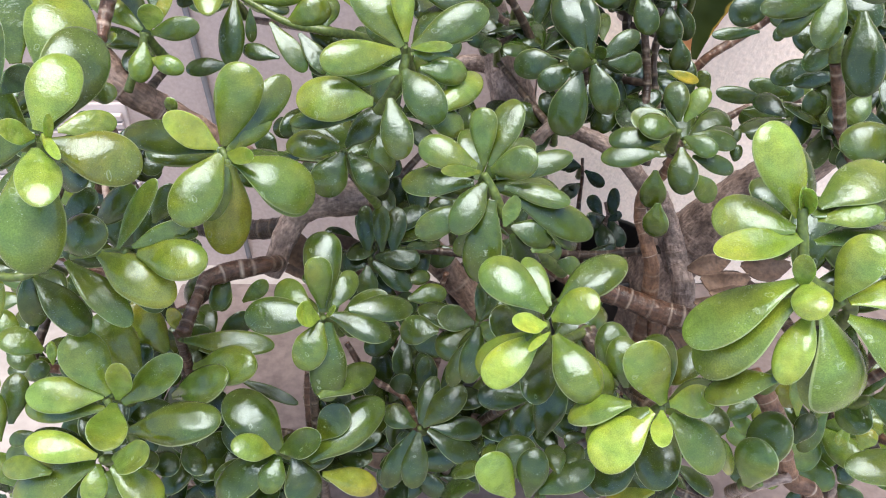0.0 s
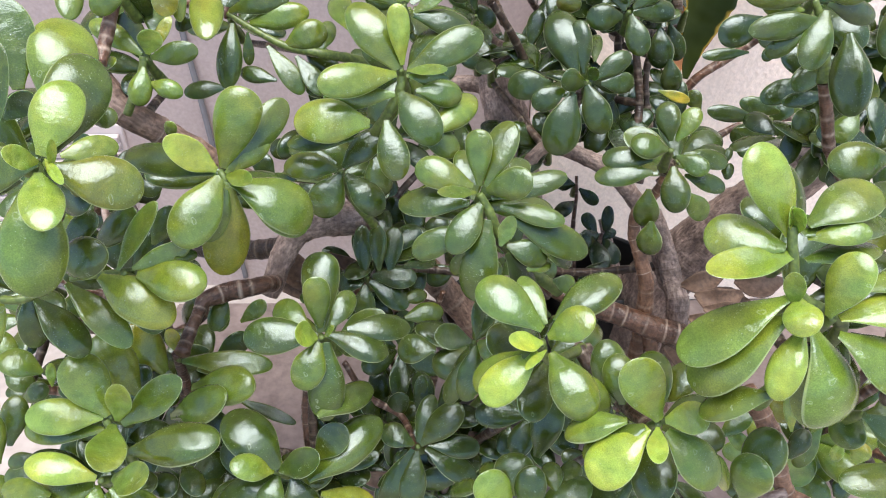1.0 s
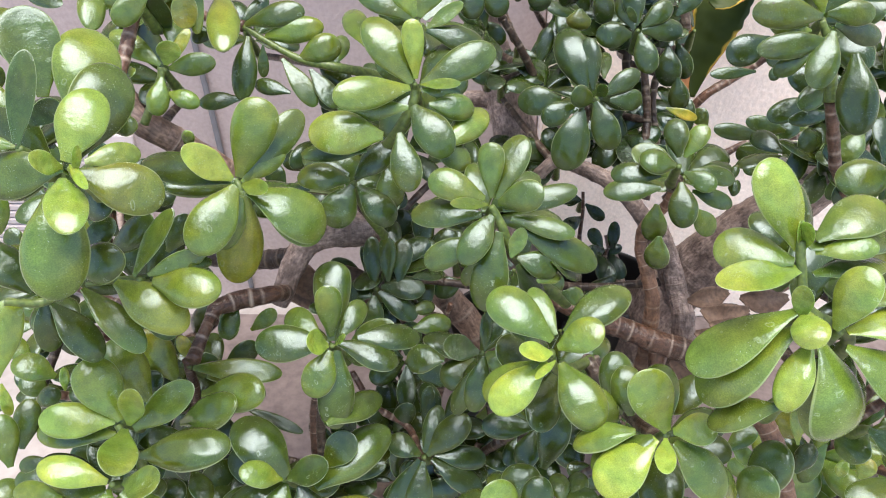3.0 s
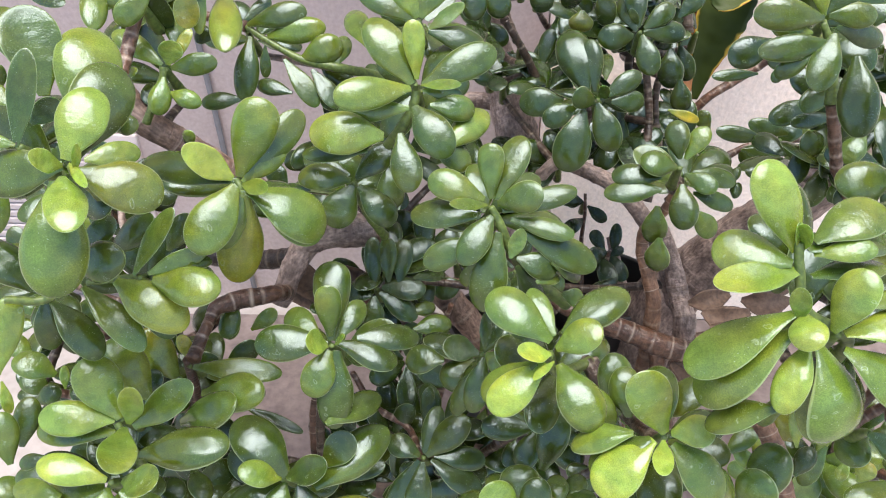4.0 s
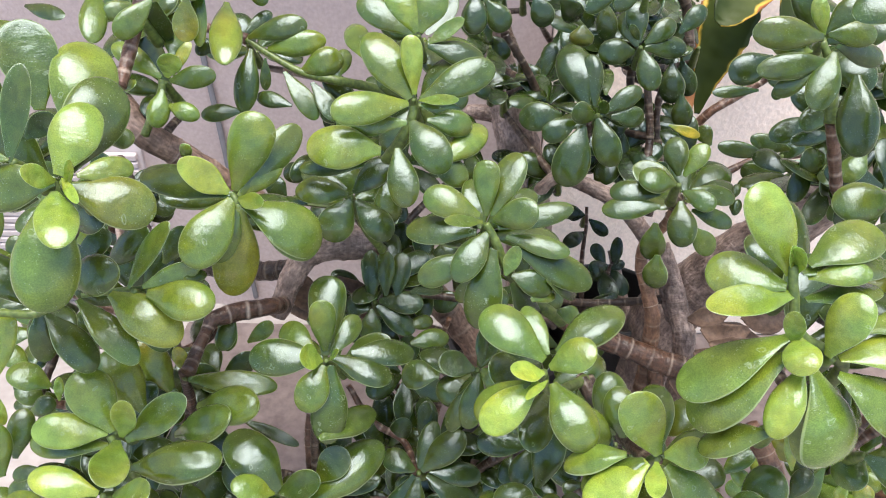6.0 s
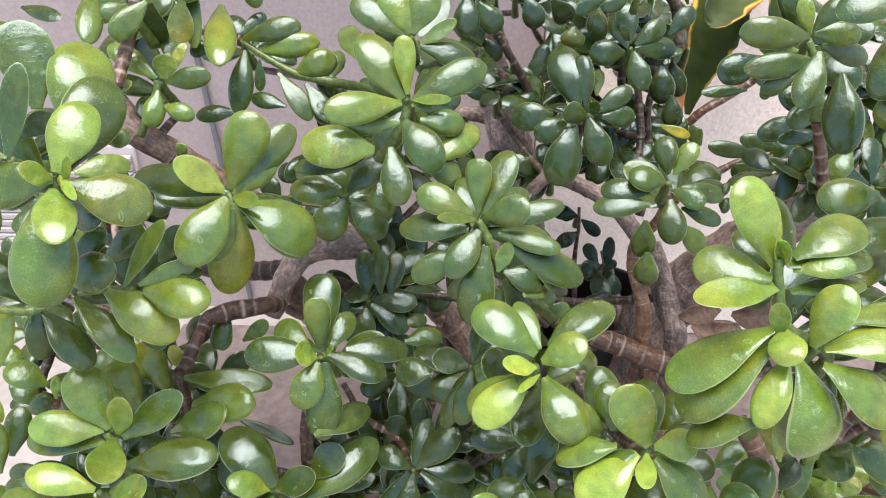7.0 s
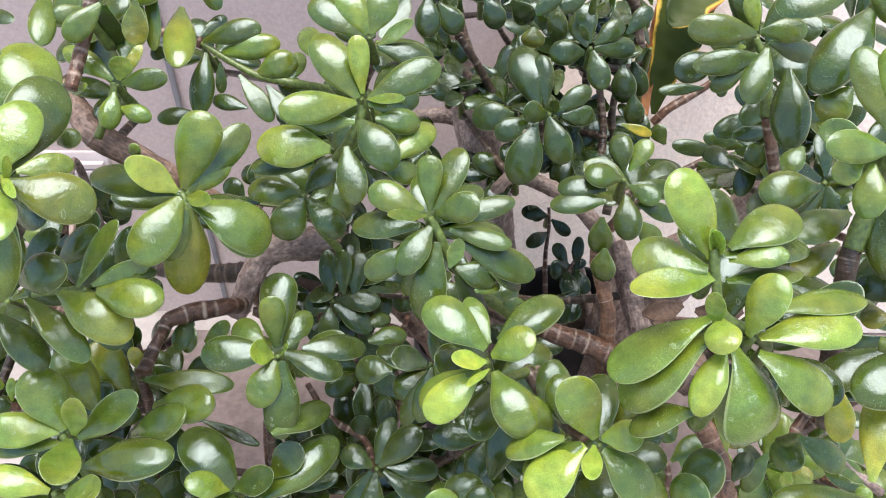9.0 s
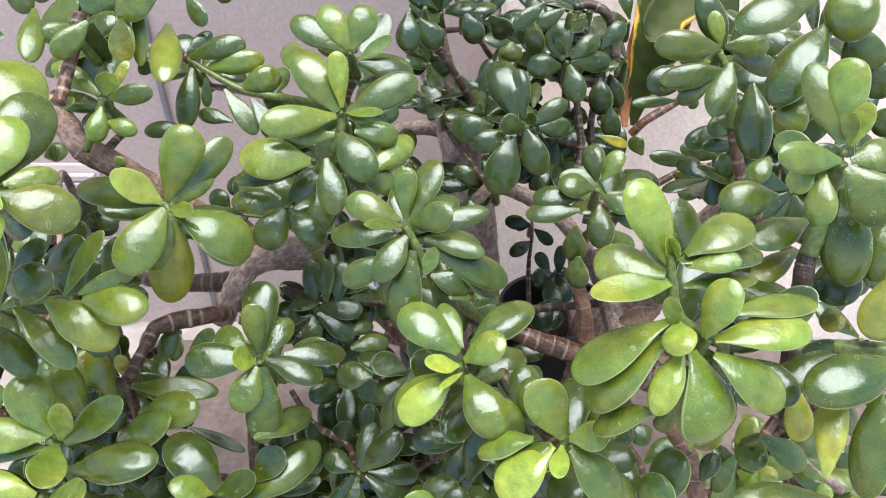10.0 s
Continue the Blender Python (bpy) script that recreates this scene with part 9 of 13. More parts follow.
limb(jade_mid, 'twig', DARK_BARK, [(0.027, 0.460, 0.353, 0.0030), (0.030, 0.444, 0.347, 0.0034), (0.035, 0.419, 0.344, 0.0038)])
s = shoot(jade_mid, (0.025, 0.444, 0.375))
leaf(s, (0.028, 0.442, 0.376), (0.060, 0.414, 0.390), 26.0, -29, 0.20, 0.00, 'A')
leaf(s, (0.028, 0.447, 0.377), (0.049, 0.469, 0.393), 27.4, -33, 0.32, 0.00, 'P')
leaf(s, (0.021, 0.444, 0.376), (-0.020, 0.443, 0.393), 26.1, 38, 0.31, 0.00, 'P')
leaf(s, (0.022, 0.442, 0.373), (-0.003, 0.423, 0.361), 26.9, 15, 0.33, 0.00, 'P')
leaf(s, (0.025, 0.441, 0.375), (0.020, 0.400, 0.373), 21.5, 11, 0.32, 0.00, 'F')
limb(jade_mid, 'twig', DARK_BARK, [(-0.025, 0.441, 0.234, 0.0030), (-0.023, 0.443, 0.241, 0.0034), (-0.019, 0.438, 0.250, 0.0038)])
s = shoot(jade_mid, (-0.027, 0.425, 0.256))
leaf(s, (-0.026, 0.427, 0.259), (-0.015, 0.447, 0.290), 24.3, 29, 0.17, 0.00, 'A')
leaf(s, (-0.030, 0.426, 0.258), (-0.058, 0.435, 0.277), 21.9, 12, 0.18, 0.00, 'P')
leaf(s, (-0.030, 0.422, 0.254), (-0.055, 0.396, 0.230), 23.3, -18, 0.18, 0.00, 'P')
leaf(s, (-0.023, 0.425, 0.255), (0.016, 0.435, 0.249), 27.4, 9, 0.23, 0.00, 'C')
limb(jade_mid, 'twig', DARK_BARK, [(0.081, 0.441, 0.292, 0.0030), (0.075, 0.428, 0.300, 0.0034), (0.071, 0.407, 0.309, 0.0038)])
s = shoot(jade_mid, (0.079, 0.425, 0.314))
leaf(s, (0.083, 0.423, 0.315), (0.120, 0.402, 0.321), 21.5, -24, 0.29, 0.00, 'A')
leaf(s, (0.081, 0.427, 0.318), (0.097, 0.450, 0.353), 25.2, 13, 0.23, 0.00, 'A')
leaf(s, (0.079, 0.427, 0.318), (0.072, 0.445, 0.349), 23.8, 26, 0.30, 0.00, 'A')
leaf(s, (0.076, 0.425, 0.315), (0.043, 0.423, 0.324), 25.3, 15, 0.31, 0.00, 'F')
leaf(s, (0.077, 0.422, 0.313), (0.047, 0.392, 0.303), 21.1, 5, 0.19, 0.00, 'F')
leaf(s, (0.082, 0.422, 0.313), (0.111, 0.396, 0.296), 27.1, -18, 0.21, 0.00, 'P')
limb(jade_mid, 'twig', DARK_BARK, [(0.135, 0.324, 0.413, 0.0030), (0.095, 0.321, 0.384, 0.0034), (0.056, 0.311, 0.358, 0.0038)])
s = shoot(jade_mid, (0.133, 0.308, 0.435))
leaf(s, (0.134, 0.311, 0.436), (0.140, 0.359, 0.449), 24.2, -15, 0.23, 0.00, 'A')
leaf(s, (0.131, 0.311, 0.436), (0.104, 0.344, 0.445), 24.1, 25, 0.32, 0.00, 'F')
leaf(s, (0.130, 0.306, 0.435), (0.097, 0.285, 0.442), 24.3, 45, 0.24, 0.00, 'P')
leaf(s, (0.132, 0.304, 0.434), (0.123, 0.258, 0.422), 27.6, 26, 0.31, 0.00, 'A')
leaf(s, (0.137, 0.306, 0.435), (0.169, 0.288, 0.442), 21.4, -29, 0.27, 0.00, 'F')
leaf(s, (0.137, 0.309, 0.435), (0.174, 0.318, 0.441), 23.7, -20, 0.20, 0.00, 'P')
limb(jade_right, 'twig', DARK_BARK, [(0.203, 0.348, 0.531, 0.0030), (0.222, 0.328, 0.529, 0.0034), (0.243, 0.300, 0.529, 0.0038)])
s = shoot(jade_right, (0.201, 0.332, 0.553))
leaf(s, (0.202, 0.328, 0.553), (0.220, 0.282, 0.558), 27.1, -11, 0.18, 0.00, 'F')
leaf(s, (0.205, 0.331, 0.552), (0.252, 0.318, 0.550), 21.7, -25, 0.28, 0.00, 'F')
leaf(s, (0.205, 0.334, 0.553), (0.240, 0.351, 0.554), 21.4, -1, 0.32, 0.00, 'C')
leaf(s, (0.200, 0.334, 0.556), (0.186, 0.359, 0.593), 21.5, 14, 0.25, 0.00, 'F')
leaf(s, (0.198, 0.334, 0.555), (0.168, 0.350, 0.573), 24.1, 14, 0.23, 0.00, 'P')
limb(jade_right, 'twig', DARK_BARK, [(0.185, 0.311, 0.518, 0.0030), (0.184, 0.296, 0.518, 0.0034), (0.185, 0.273, 0.520, 0.0038)])
s = shoot(jade_right, (0.183, 0.295, 0.540))
leaf(s, (0.187, 0.296, 0.540), (0.236, 0.300, 0.542), 26.8, -9, 0.26, 0.00, 'P')
leaf(s, (0.184, 0.298, 0.543), (0.201, 0.334, 0.574), 26.9, -1, 0.27, 0.00, 'F')
leaf(s, (0.186, 0.293, 0.538), (0.215, 0.265, 0.516), 26.5, -43, 0.22, 0.00, 'F')
limb(jade_right, 'twig', DARK_BARK, [(0.215, 0.309, 0.506, 0.0030), (0.198, 0.298, 0.505, 0.0034), (0.183, 0.279, 0.505, 0.0038)])
s = shoot(jade_right, (0.213, 0.293, 0.528))
leaf(s, (0.216, 0.293, 0.531), (0.252, 0.300, 0.569), 23.1, -33, 0.28, 0.00, 'C')
leaf(s, (0.215, 0.296, 0.529), (0.234, 0.337, 0.542), 26.9, -33, 0.20, 0.00, 'F')
leaf(s, (0.211, 0.290, 0.527), (0.190, 0.260, 0.517), 23.3, 48, 0.24, 0.00, 'A')
leaf(s, (0.216, 0.289, 0.528), (0.238, 0.260, 0.523), 22.7, 6, 0.21, 0.00, 'P')
limb(jade_mid, 'twig', DARK_BARK, [(0.198, 0.554, 0.468, 0.0030), (0.191, 0.546, 0.475, 0.0034), (0.186, 0.530, 0.485, 0.0038)])
s = shoot(jade_mid, (0.196, 0.538, 0.490))
leaf(s, (0.192, 0.539, 0.491), (0.153, 0.554, 0.507), 26.7, 7, 0.36, 0.00, 'C')
leaf(s, (0.192, 0.536, 0.490), (0.162, 0.519, 0.490), 25.1, 50, 0.24, 0.00, 'F')
leaf(s, (0.197, 0.534, 0.491), (0.204, 0.501, 0.504), 22.8, -8, 0.35, 0.00, 'F')
leaf(s, (0.200, 0.537, 0.491), (0.231, 0.528, 0.501), 25.5, -20, 0.22, 0.00, 'F')
leaf(s, (0.199, 0.539, 0.491), (0.234, 0.557, 0.503), 26.2, -24, 0.27, 0.00, 'P')
leaf(s, (0.196, 0.541, 0.492), (0.196, 0.583, 0.511), 25.2, 2, 0.23, 0.00, 'F')
limb(jade_mid, 'twig', DARK_BARK, [(0.144, 0.672, 0.483, 0.0030), (0.164, 0.659, 0.487, 0.0034), (0.186, 0.638, 0.493, 0.0038)])
s = shoot(jade_mid, (0.142, 0.656, 0.505))
leaf(s, (0.138, 0.655, 0.505), (0.104, 0.646, 0.501), 21.6, 29, 0.26, 0.00, 'F')
leaf(s, (0.141, 0.653, 0.503), (0.129, 0.618, 0.483), 27.5, -9, 0.09, 0.00, 'F')
leaf(s, (0.145, 0.654, 0.506), (0.176, 0.634, 0.512), 20.8, -3, 0.09, 0.00, 'P')
leaf(s, (0.140, 0.659, 0.506), (0.123, 0.689, 0.516), 25.3, 19, 0.17, 0.00, 'C')
limb(jade_mid, 'twig', DARK_BARK, [(0.192, 0.723, 0.531, 0.0030), (0.206, 0.735, 0.524, 0.0034), (0.222, 0.739, 0.520, 0.0038)])
s = shoot(jade_mid, (0.190, 0.707, 0.553))
leaf(s, (0.193, 0.704, 0.554), (0.218, 0.670, 0.563), 24.3, -12, 0.23, 0.00, 'P')
leaf(s, (0.194, 0.708, 0.555), (0.223, 0.717, 0.572), 24.5, -4, 0.24, 0.00, 'F')
leaf(s, (0.191, 0.710, 0.555), (0.193, 0.738, 0.571), 24.0, -18, 0.21, 0.00, 'P')
leaf(s, (0.187, 0.708, 0.551), (0.156, 0.714, 0.539), 24.3, 5, 0.22, 0.00, 'C')
limb(jade_mid, 'twig', DARK_BARK, [(0.074, 0.852, 0.463, 0.0030), (0.076, 0.853, 0.462, 0.0034), (0.080, 0.846, 0.464, 0.0038)])
s = shoot(jade_mid, (0.072, 0.836, 0.485))
leaf(s, (0.070, 0.834, 0.483), (0.044, 0.814, 0.468), 25.1, -5, 0.19, 0.00, 'C')
leaf(s, (0.073, 0.833, 0.483), (0.083, 0.801, 0.463), 27.4, 3, 0.09, 0.00, 'C')
limb(jade_right, 'twig', DARK_BARK, [(0.267, 0.547, 0.600, 0.0030), (0.259, 0.509, 0.601, 0.0034), (0.252, 0.464, 0.603, 0.0038)])
s = shoot(jade_right, (0.265, 0.531, 0.622))
leaf(s, (0.262, 0.530, 0.623), (0.223, 0.517, 0.627), 26.6, -19, 0.26, 0.00, 'A')
leaf(s, (0.262, 0.529, 0.620), (0.231, 0.515, 0.596), 22.0, 11, 0.21, 0.00, 'A')
leaf(s, (0.267, 0.527, 0.621), (0.286, 0.485, 0.606), 27.1, 11, 0.21, 0.00, 'A')
leaf(s, (0.269, 0.529, 0.624), (0.302, 0.515, 0.640), 22.0, 7, 0.24, 0.00, 'F')
leaf(s, (0.268, 0.531, 0.625), (0.294, 0.538, 0.654), 24.7, -5, 0.32, 0.00, 'F')
leaf(s, (0.264, 0.532, 0.626), (0.243, 0.549, 0.665), 21.9, -19, 0.25, 0.00, 'P')
limb(jade_right, 'twig', DARK_BARK, [(0.361, 0.757, 0.391, 0.0030), (0.358, 0.759, 0.401, 0.0034), (0.357, 0.754, 0.413, 0.0038)])
s = shoot(jade_right, (0.359, 0.741, 0.413))
leaf(s, (0.358, 0.737, 0.411), (0.352, 0.700, 0.393), 20.8, 0, 0.21, 0.00, 'P')
leaf(s, (0.363, 0.740, 0.412), (0.398, 0.733, 0.409), 20.5, 20, 0.14, 0.00, 'F')
leaf(s, (0.362, 0.742, 0.415), (0.392, 0.762, 0.441), 25.2, -8, 0.13, 0.00, 'A')
leaf(s, (0.355, 0.741, 0.411), (0.323, 0.740, 0.399), 24.3, -7, 0.10, 0.00, 'P')
# more rear filler before the wall, darkened in colour for shade
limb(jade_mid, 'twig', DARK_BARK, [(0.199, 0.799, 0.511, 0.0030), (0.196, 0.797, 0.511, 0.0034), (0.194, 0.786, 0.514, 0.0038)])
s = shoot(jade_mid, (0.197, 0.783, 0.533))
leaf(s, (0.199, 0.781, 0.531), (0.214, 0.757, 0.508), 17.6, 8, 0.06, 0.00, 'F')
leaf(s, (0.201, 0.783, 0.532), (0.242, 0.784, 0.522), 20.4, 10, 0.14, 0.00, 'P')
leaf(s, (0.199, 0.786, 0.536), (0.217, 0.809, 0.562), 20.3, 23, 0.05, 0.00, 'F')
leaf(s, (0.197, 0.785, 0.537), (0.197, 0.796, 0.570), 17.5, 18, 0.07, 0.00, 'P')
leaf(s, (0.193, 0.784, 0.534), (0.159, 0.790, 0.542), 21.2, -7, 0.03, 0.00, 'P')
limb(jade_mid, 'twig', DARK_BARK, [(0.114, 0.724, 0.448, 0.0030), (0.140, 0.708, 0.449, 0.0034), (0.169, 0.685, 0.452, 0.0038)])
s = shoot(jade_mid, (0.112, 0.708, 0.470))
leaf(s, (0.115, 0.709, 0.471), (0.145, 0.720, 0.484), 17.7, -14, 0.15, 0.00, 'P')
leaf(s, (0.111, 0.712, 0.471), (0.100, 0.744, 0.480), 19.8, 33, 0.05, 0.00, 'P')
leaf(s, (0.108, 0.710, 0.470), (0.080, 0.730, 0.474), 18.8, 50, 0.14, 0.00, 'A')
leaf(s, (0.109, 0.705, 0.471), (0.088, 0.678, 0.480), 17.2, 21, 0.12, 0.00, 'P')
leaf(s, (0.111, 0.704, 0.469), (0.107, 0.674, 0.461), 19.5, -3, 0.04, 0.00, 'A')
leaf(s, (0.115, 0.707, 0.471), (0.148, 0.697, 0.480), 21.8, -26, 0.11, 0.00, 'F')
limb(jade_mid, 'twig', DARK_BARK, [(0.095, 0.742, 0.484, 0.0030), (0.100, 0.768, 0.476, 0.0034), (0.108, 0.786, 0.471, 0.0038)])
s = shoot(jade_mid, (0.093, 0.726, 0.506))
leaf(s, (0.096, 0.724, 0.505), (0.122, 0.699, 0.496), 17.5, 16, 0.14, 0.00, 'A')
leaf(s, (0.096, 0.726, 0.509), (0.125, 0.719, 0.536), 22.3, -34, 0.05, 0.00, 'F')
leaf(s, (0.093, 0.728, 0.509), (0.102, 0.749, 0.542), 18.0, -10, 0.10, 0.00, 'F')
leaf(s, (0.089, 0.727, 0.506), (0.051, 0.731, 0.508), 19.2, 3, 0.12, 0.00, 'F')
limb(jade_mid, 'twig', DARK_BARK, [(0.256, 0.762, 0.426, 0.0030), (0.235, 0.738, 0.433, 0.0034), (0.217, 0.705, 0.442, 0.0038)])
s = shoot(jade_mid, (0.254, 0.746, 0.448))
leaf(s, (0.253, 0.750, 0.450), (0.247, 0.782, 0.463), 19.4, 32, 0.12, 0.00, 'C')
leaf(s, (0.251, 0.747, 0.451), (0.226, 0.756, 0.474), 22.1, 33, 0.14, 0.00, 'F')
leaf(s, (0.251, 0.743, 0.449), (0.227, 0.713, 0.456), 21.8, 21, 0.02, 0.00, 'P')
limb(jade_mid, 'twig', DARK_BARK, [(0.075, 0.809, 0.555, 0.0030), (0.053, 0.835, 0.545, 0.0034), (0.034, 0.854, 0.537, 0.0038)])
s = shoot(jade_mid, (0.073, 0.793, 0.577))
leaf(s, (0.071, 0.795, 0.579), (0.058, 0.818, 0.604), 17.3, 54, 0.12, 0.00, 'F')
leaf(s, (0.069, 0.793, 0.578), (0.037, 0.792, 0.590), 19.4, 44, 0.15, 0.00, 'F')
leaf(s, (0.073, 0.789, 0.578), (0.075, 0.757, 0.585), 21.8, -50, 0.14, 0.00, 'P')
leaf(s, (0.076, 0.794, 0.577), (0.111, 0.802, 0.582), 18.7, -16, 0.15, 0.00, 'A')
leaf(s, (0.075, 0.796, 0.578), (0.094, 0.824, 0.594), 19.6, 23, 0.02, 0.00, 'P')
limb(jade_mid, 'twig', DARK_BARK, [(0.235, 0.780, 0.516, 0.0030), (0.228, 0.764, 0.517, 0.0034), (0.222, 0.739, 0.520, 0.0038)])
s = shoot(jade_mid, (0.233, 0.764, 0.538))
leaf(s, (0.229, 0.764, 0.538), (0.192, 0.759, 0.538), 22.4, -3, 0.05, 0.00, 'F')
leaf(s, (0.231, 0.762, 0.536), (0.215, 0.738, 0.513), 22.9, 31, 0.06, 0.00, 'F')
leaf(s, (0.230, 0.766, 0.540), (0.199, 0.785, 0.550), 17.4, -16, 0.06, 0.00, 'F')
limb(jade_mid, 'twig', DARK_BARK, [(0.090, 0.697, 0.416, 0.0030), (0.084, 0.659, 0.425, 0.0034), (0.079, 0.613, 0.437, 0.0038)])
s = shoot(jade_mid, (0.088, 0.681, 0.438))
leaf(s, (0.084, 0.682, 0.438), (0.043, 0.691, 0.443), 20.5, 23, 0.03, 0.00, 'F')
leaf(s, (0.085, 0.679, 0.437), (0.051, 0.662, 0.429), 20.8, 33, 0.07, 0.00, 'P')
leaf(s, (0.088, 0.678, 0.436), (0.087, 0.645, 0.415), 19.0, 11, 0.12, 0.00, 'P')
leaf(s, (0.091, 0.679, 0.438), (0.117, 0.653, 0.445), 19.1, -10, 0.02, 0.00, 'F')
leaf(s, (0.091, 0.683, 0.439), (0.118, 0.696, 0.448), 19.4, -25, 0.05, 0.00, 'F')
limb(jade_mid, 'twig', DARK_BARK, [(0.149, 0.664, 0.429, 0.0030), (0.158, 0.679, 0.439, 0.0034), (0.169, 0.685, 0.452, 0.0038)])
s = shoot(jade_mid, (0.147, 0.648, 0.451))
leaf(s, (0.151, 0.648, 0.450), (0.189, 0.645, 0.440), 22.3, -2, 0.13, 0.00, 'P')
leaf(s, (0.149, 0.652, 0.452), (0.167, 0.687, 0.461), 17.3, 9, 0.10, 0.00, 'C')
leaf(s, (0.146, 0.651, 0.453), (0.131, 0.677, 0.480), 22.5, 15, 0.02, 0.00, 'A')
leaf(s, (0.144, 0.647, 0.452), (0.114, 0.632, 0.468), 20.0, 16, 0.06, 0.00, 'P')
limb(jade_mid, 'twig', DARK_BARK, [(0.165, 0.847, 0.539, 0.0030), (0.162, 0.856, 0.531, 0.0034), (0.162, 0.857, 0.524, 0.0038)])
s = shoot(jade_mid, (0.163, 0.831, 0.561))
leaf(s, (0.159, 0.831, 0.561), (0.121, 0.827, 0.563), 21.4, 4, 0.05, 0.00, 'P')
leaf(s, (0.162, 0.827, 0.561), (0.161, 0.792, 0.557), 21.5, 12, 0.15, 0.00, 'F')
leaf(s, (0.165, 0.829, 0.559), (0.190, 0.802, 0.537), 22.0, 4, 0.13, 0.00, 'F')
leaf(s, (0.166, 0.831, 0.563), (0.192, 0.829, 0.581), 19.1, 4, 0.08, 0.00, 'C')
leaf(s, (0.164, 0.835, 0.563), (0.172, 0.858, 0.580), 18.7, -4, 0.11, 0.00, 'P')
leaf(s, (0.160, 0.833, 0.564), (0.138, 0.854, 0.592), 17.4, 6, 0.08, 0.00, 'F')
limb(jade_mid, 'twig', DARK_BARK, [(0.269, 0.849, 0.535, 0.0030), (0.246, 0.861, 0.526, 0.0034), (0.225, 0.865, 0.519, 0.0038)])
s = shoot(jade_mid, (0.267, 0.833, 0.557))
leaf(s, (0.264, 0.832, 0.558), (0.230, 0.826, 0.562), 19.3, -1, 0.14, 0.00, 'A')
leaf(s, (0.267, 0.835, 0.560), (0.258, 0.865, 0.591), 21.3, 19, 0.15, 0.00, 'C')
limb(jade_mid, 'twig', DARK_BARK, [(0.193, 0.728, 0.547, 0.0030), (0.190, 0.749, 0.537, 0.0034), (0.188, 0.761, 0.528, 0.0038)])
s = shoot(jade_mid, (0.191, 0.712, 0.569))
leaf(s, (0.190, 0.709, 0.566), (0.182, 0.685, 0.548), 18.4, 12, 0.09, 0.00, 'P')
leaf(s, (0.193, 0.709, 0.569), (0.214, 0.683, 0.575), 20.9, 5, 0.03, 0.00, 'C')
leaf(s, (0.194, 0.714, 0.570), (0.226, 0.725, 0.582), 17.4, -27, 0.07, 0.00, 'C')
leaf(s, (0.191, 0.715, 0.571), (0.198, 0.747, 0.600), 17.1, -18, 0.10, 0.00, 'C')
leaf(s, (0.188, 0.715, 0.570), (0.163, 0.739, 0.586), 19.5, 16, 0.05, 0.00, 'P')
leaf(s, (0.188, 0.710, 0.569), (0.158, 0.685, 0.568), 19.7, 20, 0.03, 0.00, 'F')
limb(jade_mid, 'twig', DARK_BARK, [(0.195, 0.742, 0.575, 0.0030), (0.191, 0.759, 0.559, 0.0034), (0.189, 0.768, 0.544, 0.0038)])
s = shoot(jade_mid, (0.193, 0.726, 0.597))
leaf(s, (0.190, 0.729, 0.599), (0.168, 0.746, 0.616), 19.8, 8, 0.05, 0.00, 'F')
leaf(s, (0.189, 0.725, 0.598), (0.149, 0.715, 0.610), 19.6, 49, 0.03, 0.00, 'P')
leaf(s, (0.191, 0.723, 0.596), (0.179, 0.696, 0.587), 19.4, 29, 0.11, 0.00, 'C')
leaf(s, (0.195, 0.723, 0.598), (0.207, 0.693, 0.607), 20.1, -31, 0.02, 0.00, 'F')
leaf(s, (0.194, 0.730, 0.599), (0.201, 0.767, 0.617), 17.1, -5, 0.14, 0.00, 'F')
limb(jade_mid, 'twig', DARK_BARK, [(0.230, 0.652, 0.448, 0.0030), (0.205, 0.640, 0.457, 0.0034), (0.182, 0.619, 0.467, 0.0038)])
s = shoot(jade_mid, (0.228, 0.636, 0.470))
leaf(s, (0.225, 0.634, 0.469), (0.196, 0.614, 0.458), 18.4, 5, 0.11, 0.00, 'A')
leaf(s, (0.228, 0.632, 0.469), (0.227, 0.600, 0.454), 19.5, -3, 0.02, 0.00, 'A')
leaf(s, (0.231, 0.633, 0.470), (0.258, 0.607, 0.467), 21.9, -13, 0.08, 0.00, 'F')
leaf(s, (0.227, 0.638, 0.474), (0.224, 0.660, 0.507), 18.4, -18, 0.13, 0.00, 'F')
leaf(s, (0.225, 0.638, 0.472), (0.200, 0.654, 0.492), 17.2, 2, 0.02, 0.00, 'A')
limb(jade_mid, 'twig', DARK_BARK, [(0.167, 0.658, 0.453, 0.0030), (0.174, 0.643, 0.459, 0.0034), (0.182, 0.619, 0.467, 0.0038)])
s = shoot(jade_mid, (0.165, 0.642, 0.475))
leaf(s, (0.163, 0.640, 0.473), (0.140, 0.620, 0.452), 22.7, 6, 0.09, 0.00, 'A')
leaf(s, (0.165, 0.639, 0.474), (0.169, 0.606, 0.461), 20.6, -3, 0.03, 0.00, 'C')
leaf(s, (0.168, 0.640, 0.475), (0.193, 0.615, 0.470), 19.7, 10, 0.02, 0.00, 'P')
leaf(s, (0.168, 0.645, 0.477), (0.192, 0.665, 0.497), 21.9, 1, 0.11, 0.00, 'P')
leaf(s, (0.164, 0.645, 0.478), (0.155, 0.671, 0.500), 21.5, 13, 0.08, 0.00, 'A')
leaf(s, (0.162, 0.644, 0.477), (0.129, 0.659, 0.501), 19.1, -22, 0.03, 0.00, 'A')
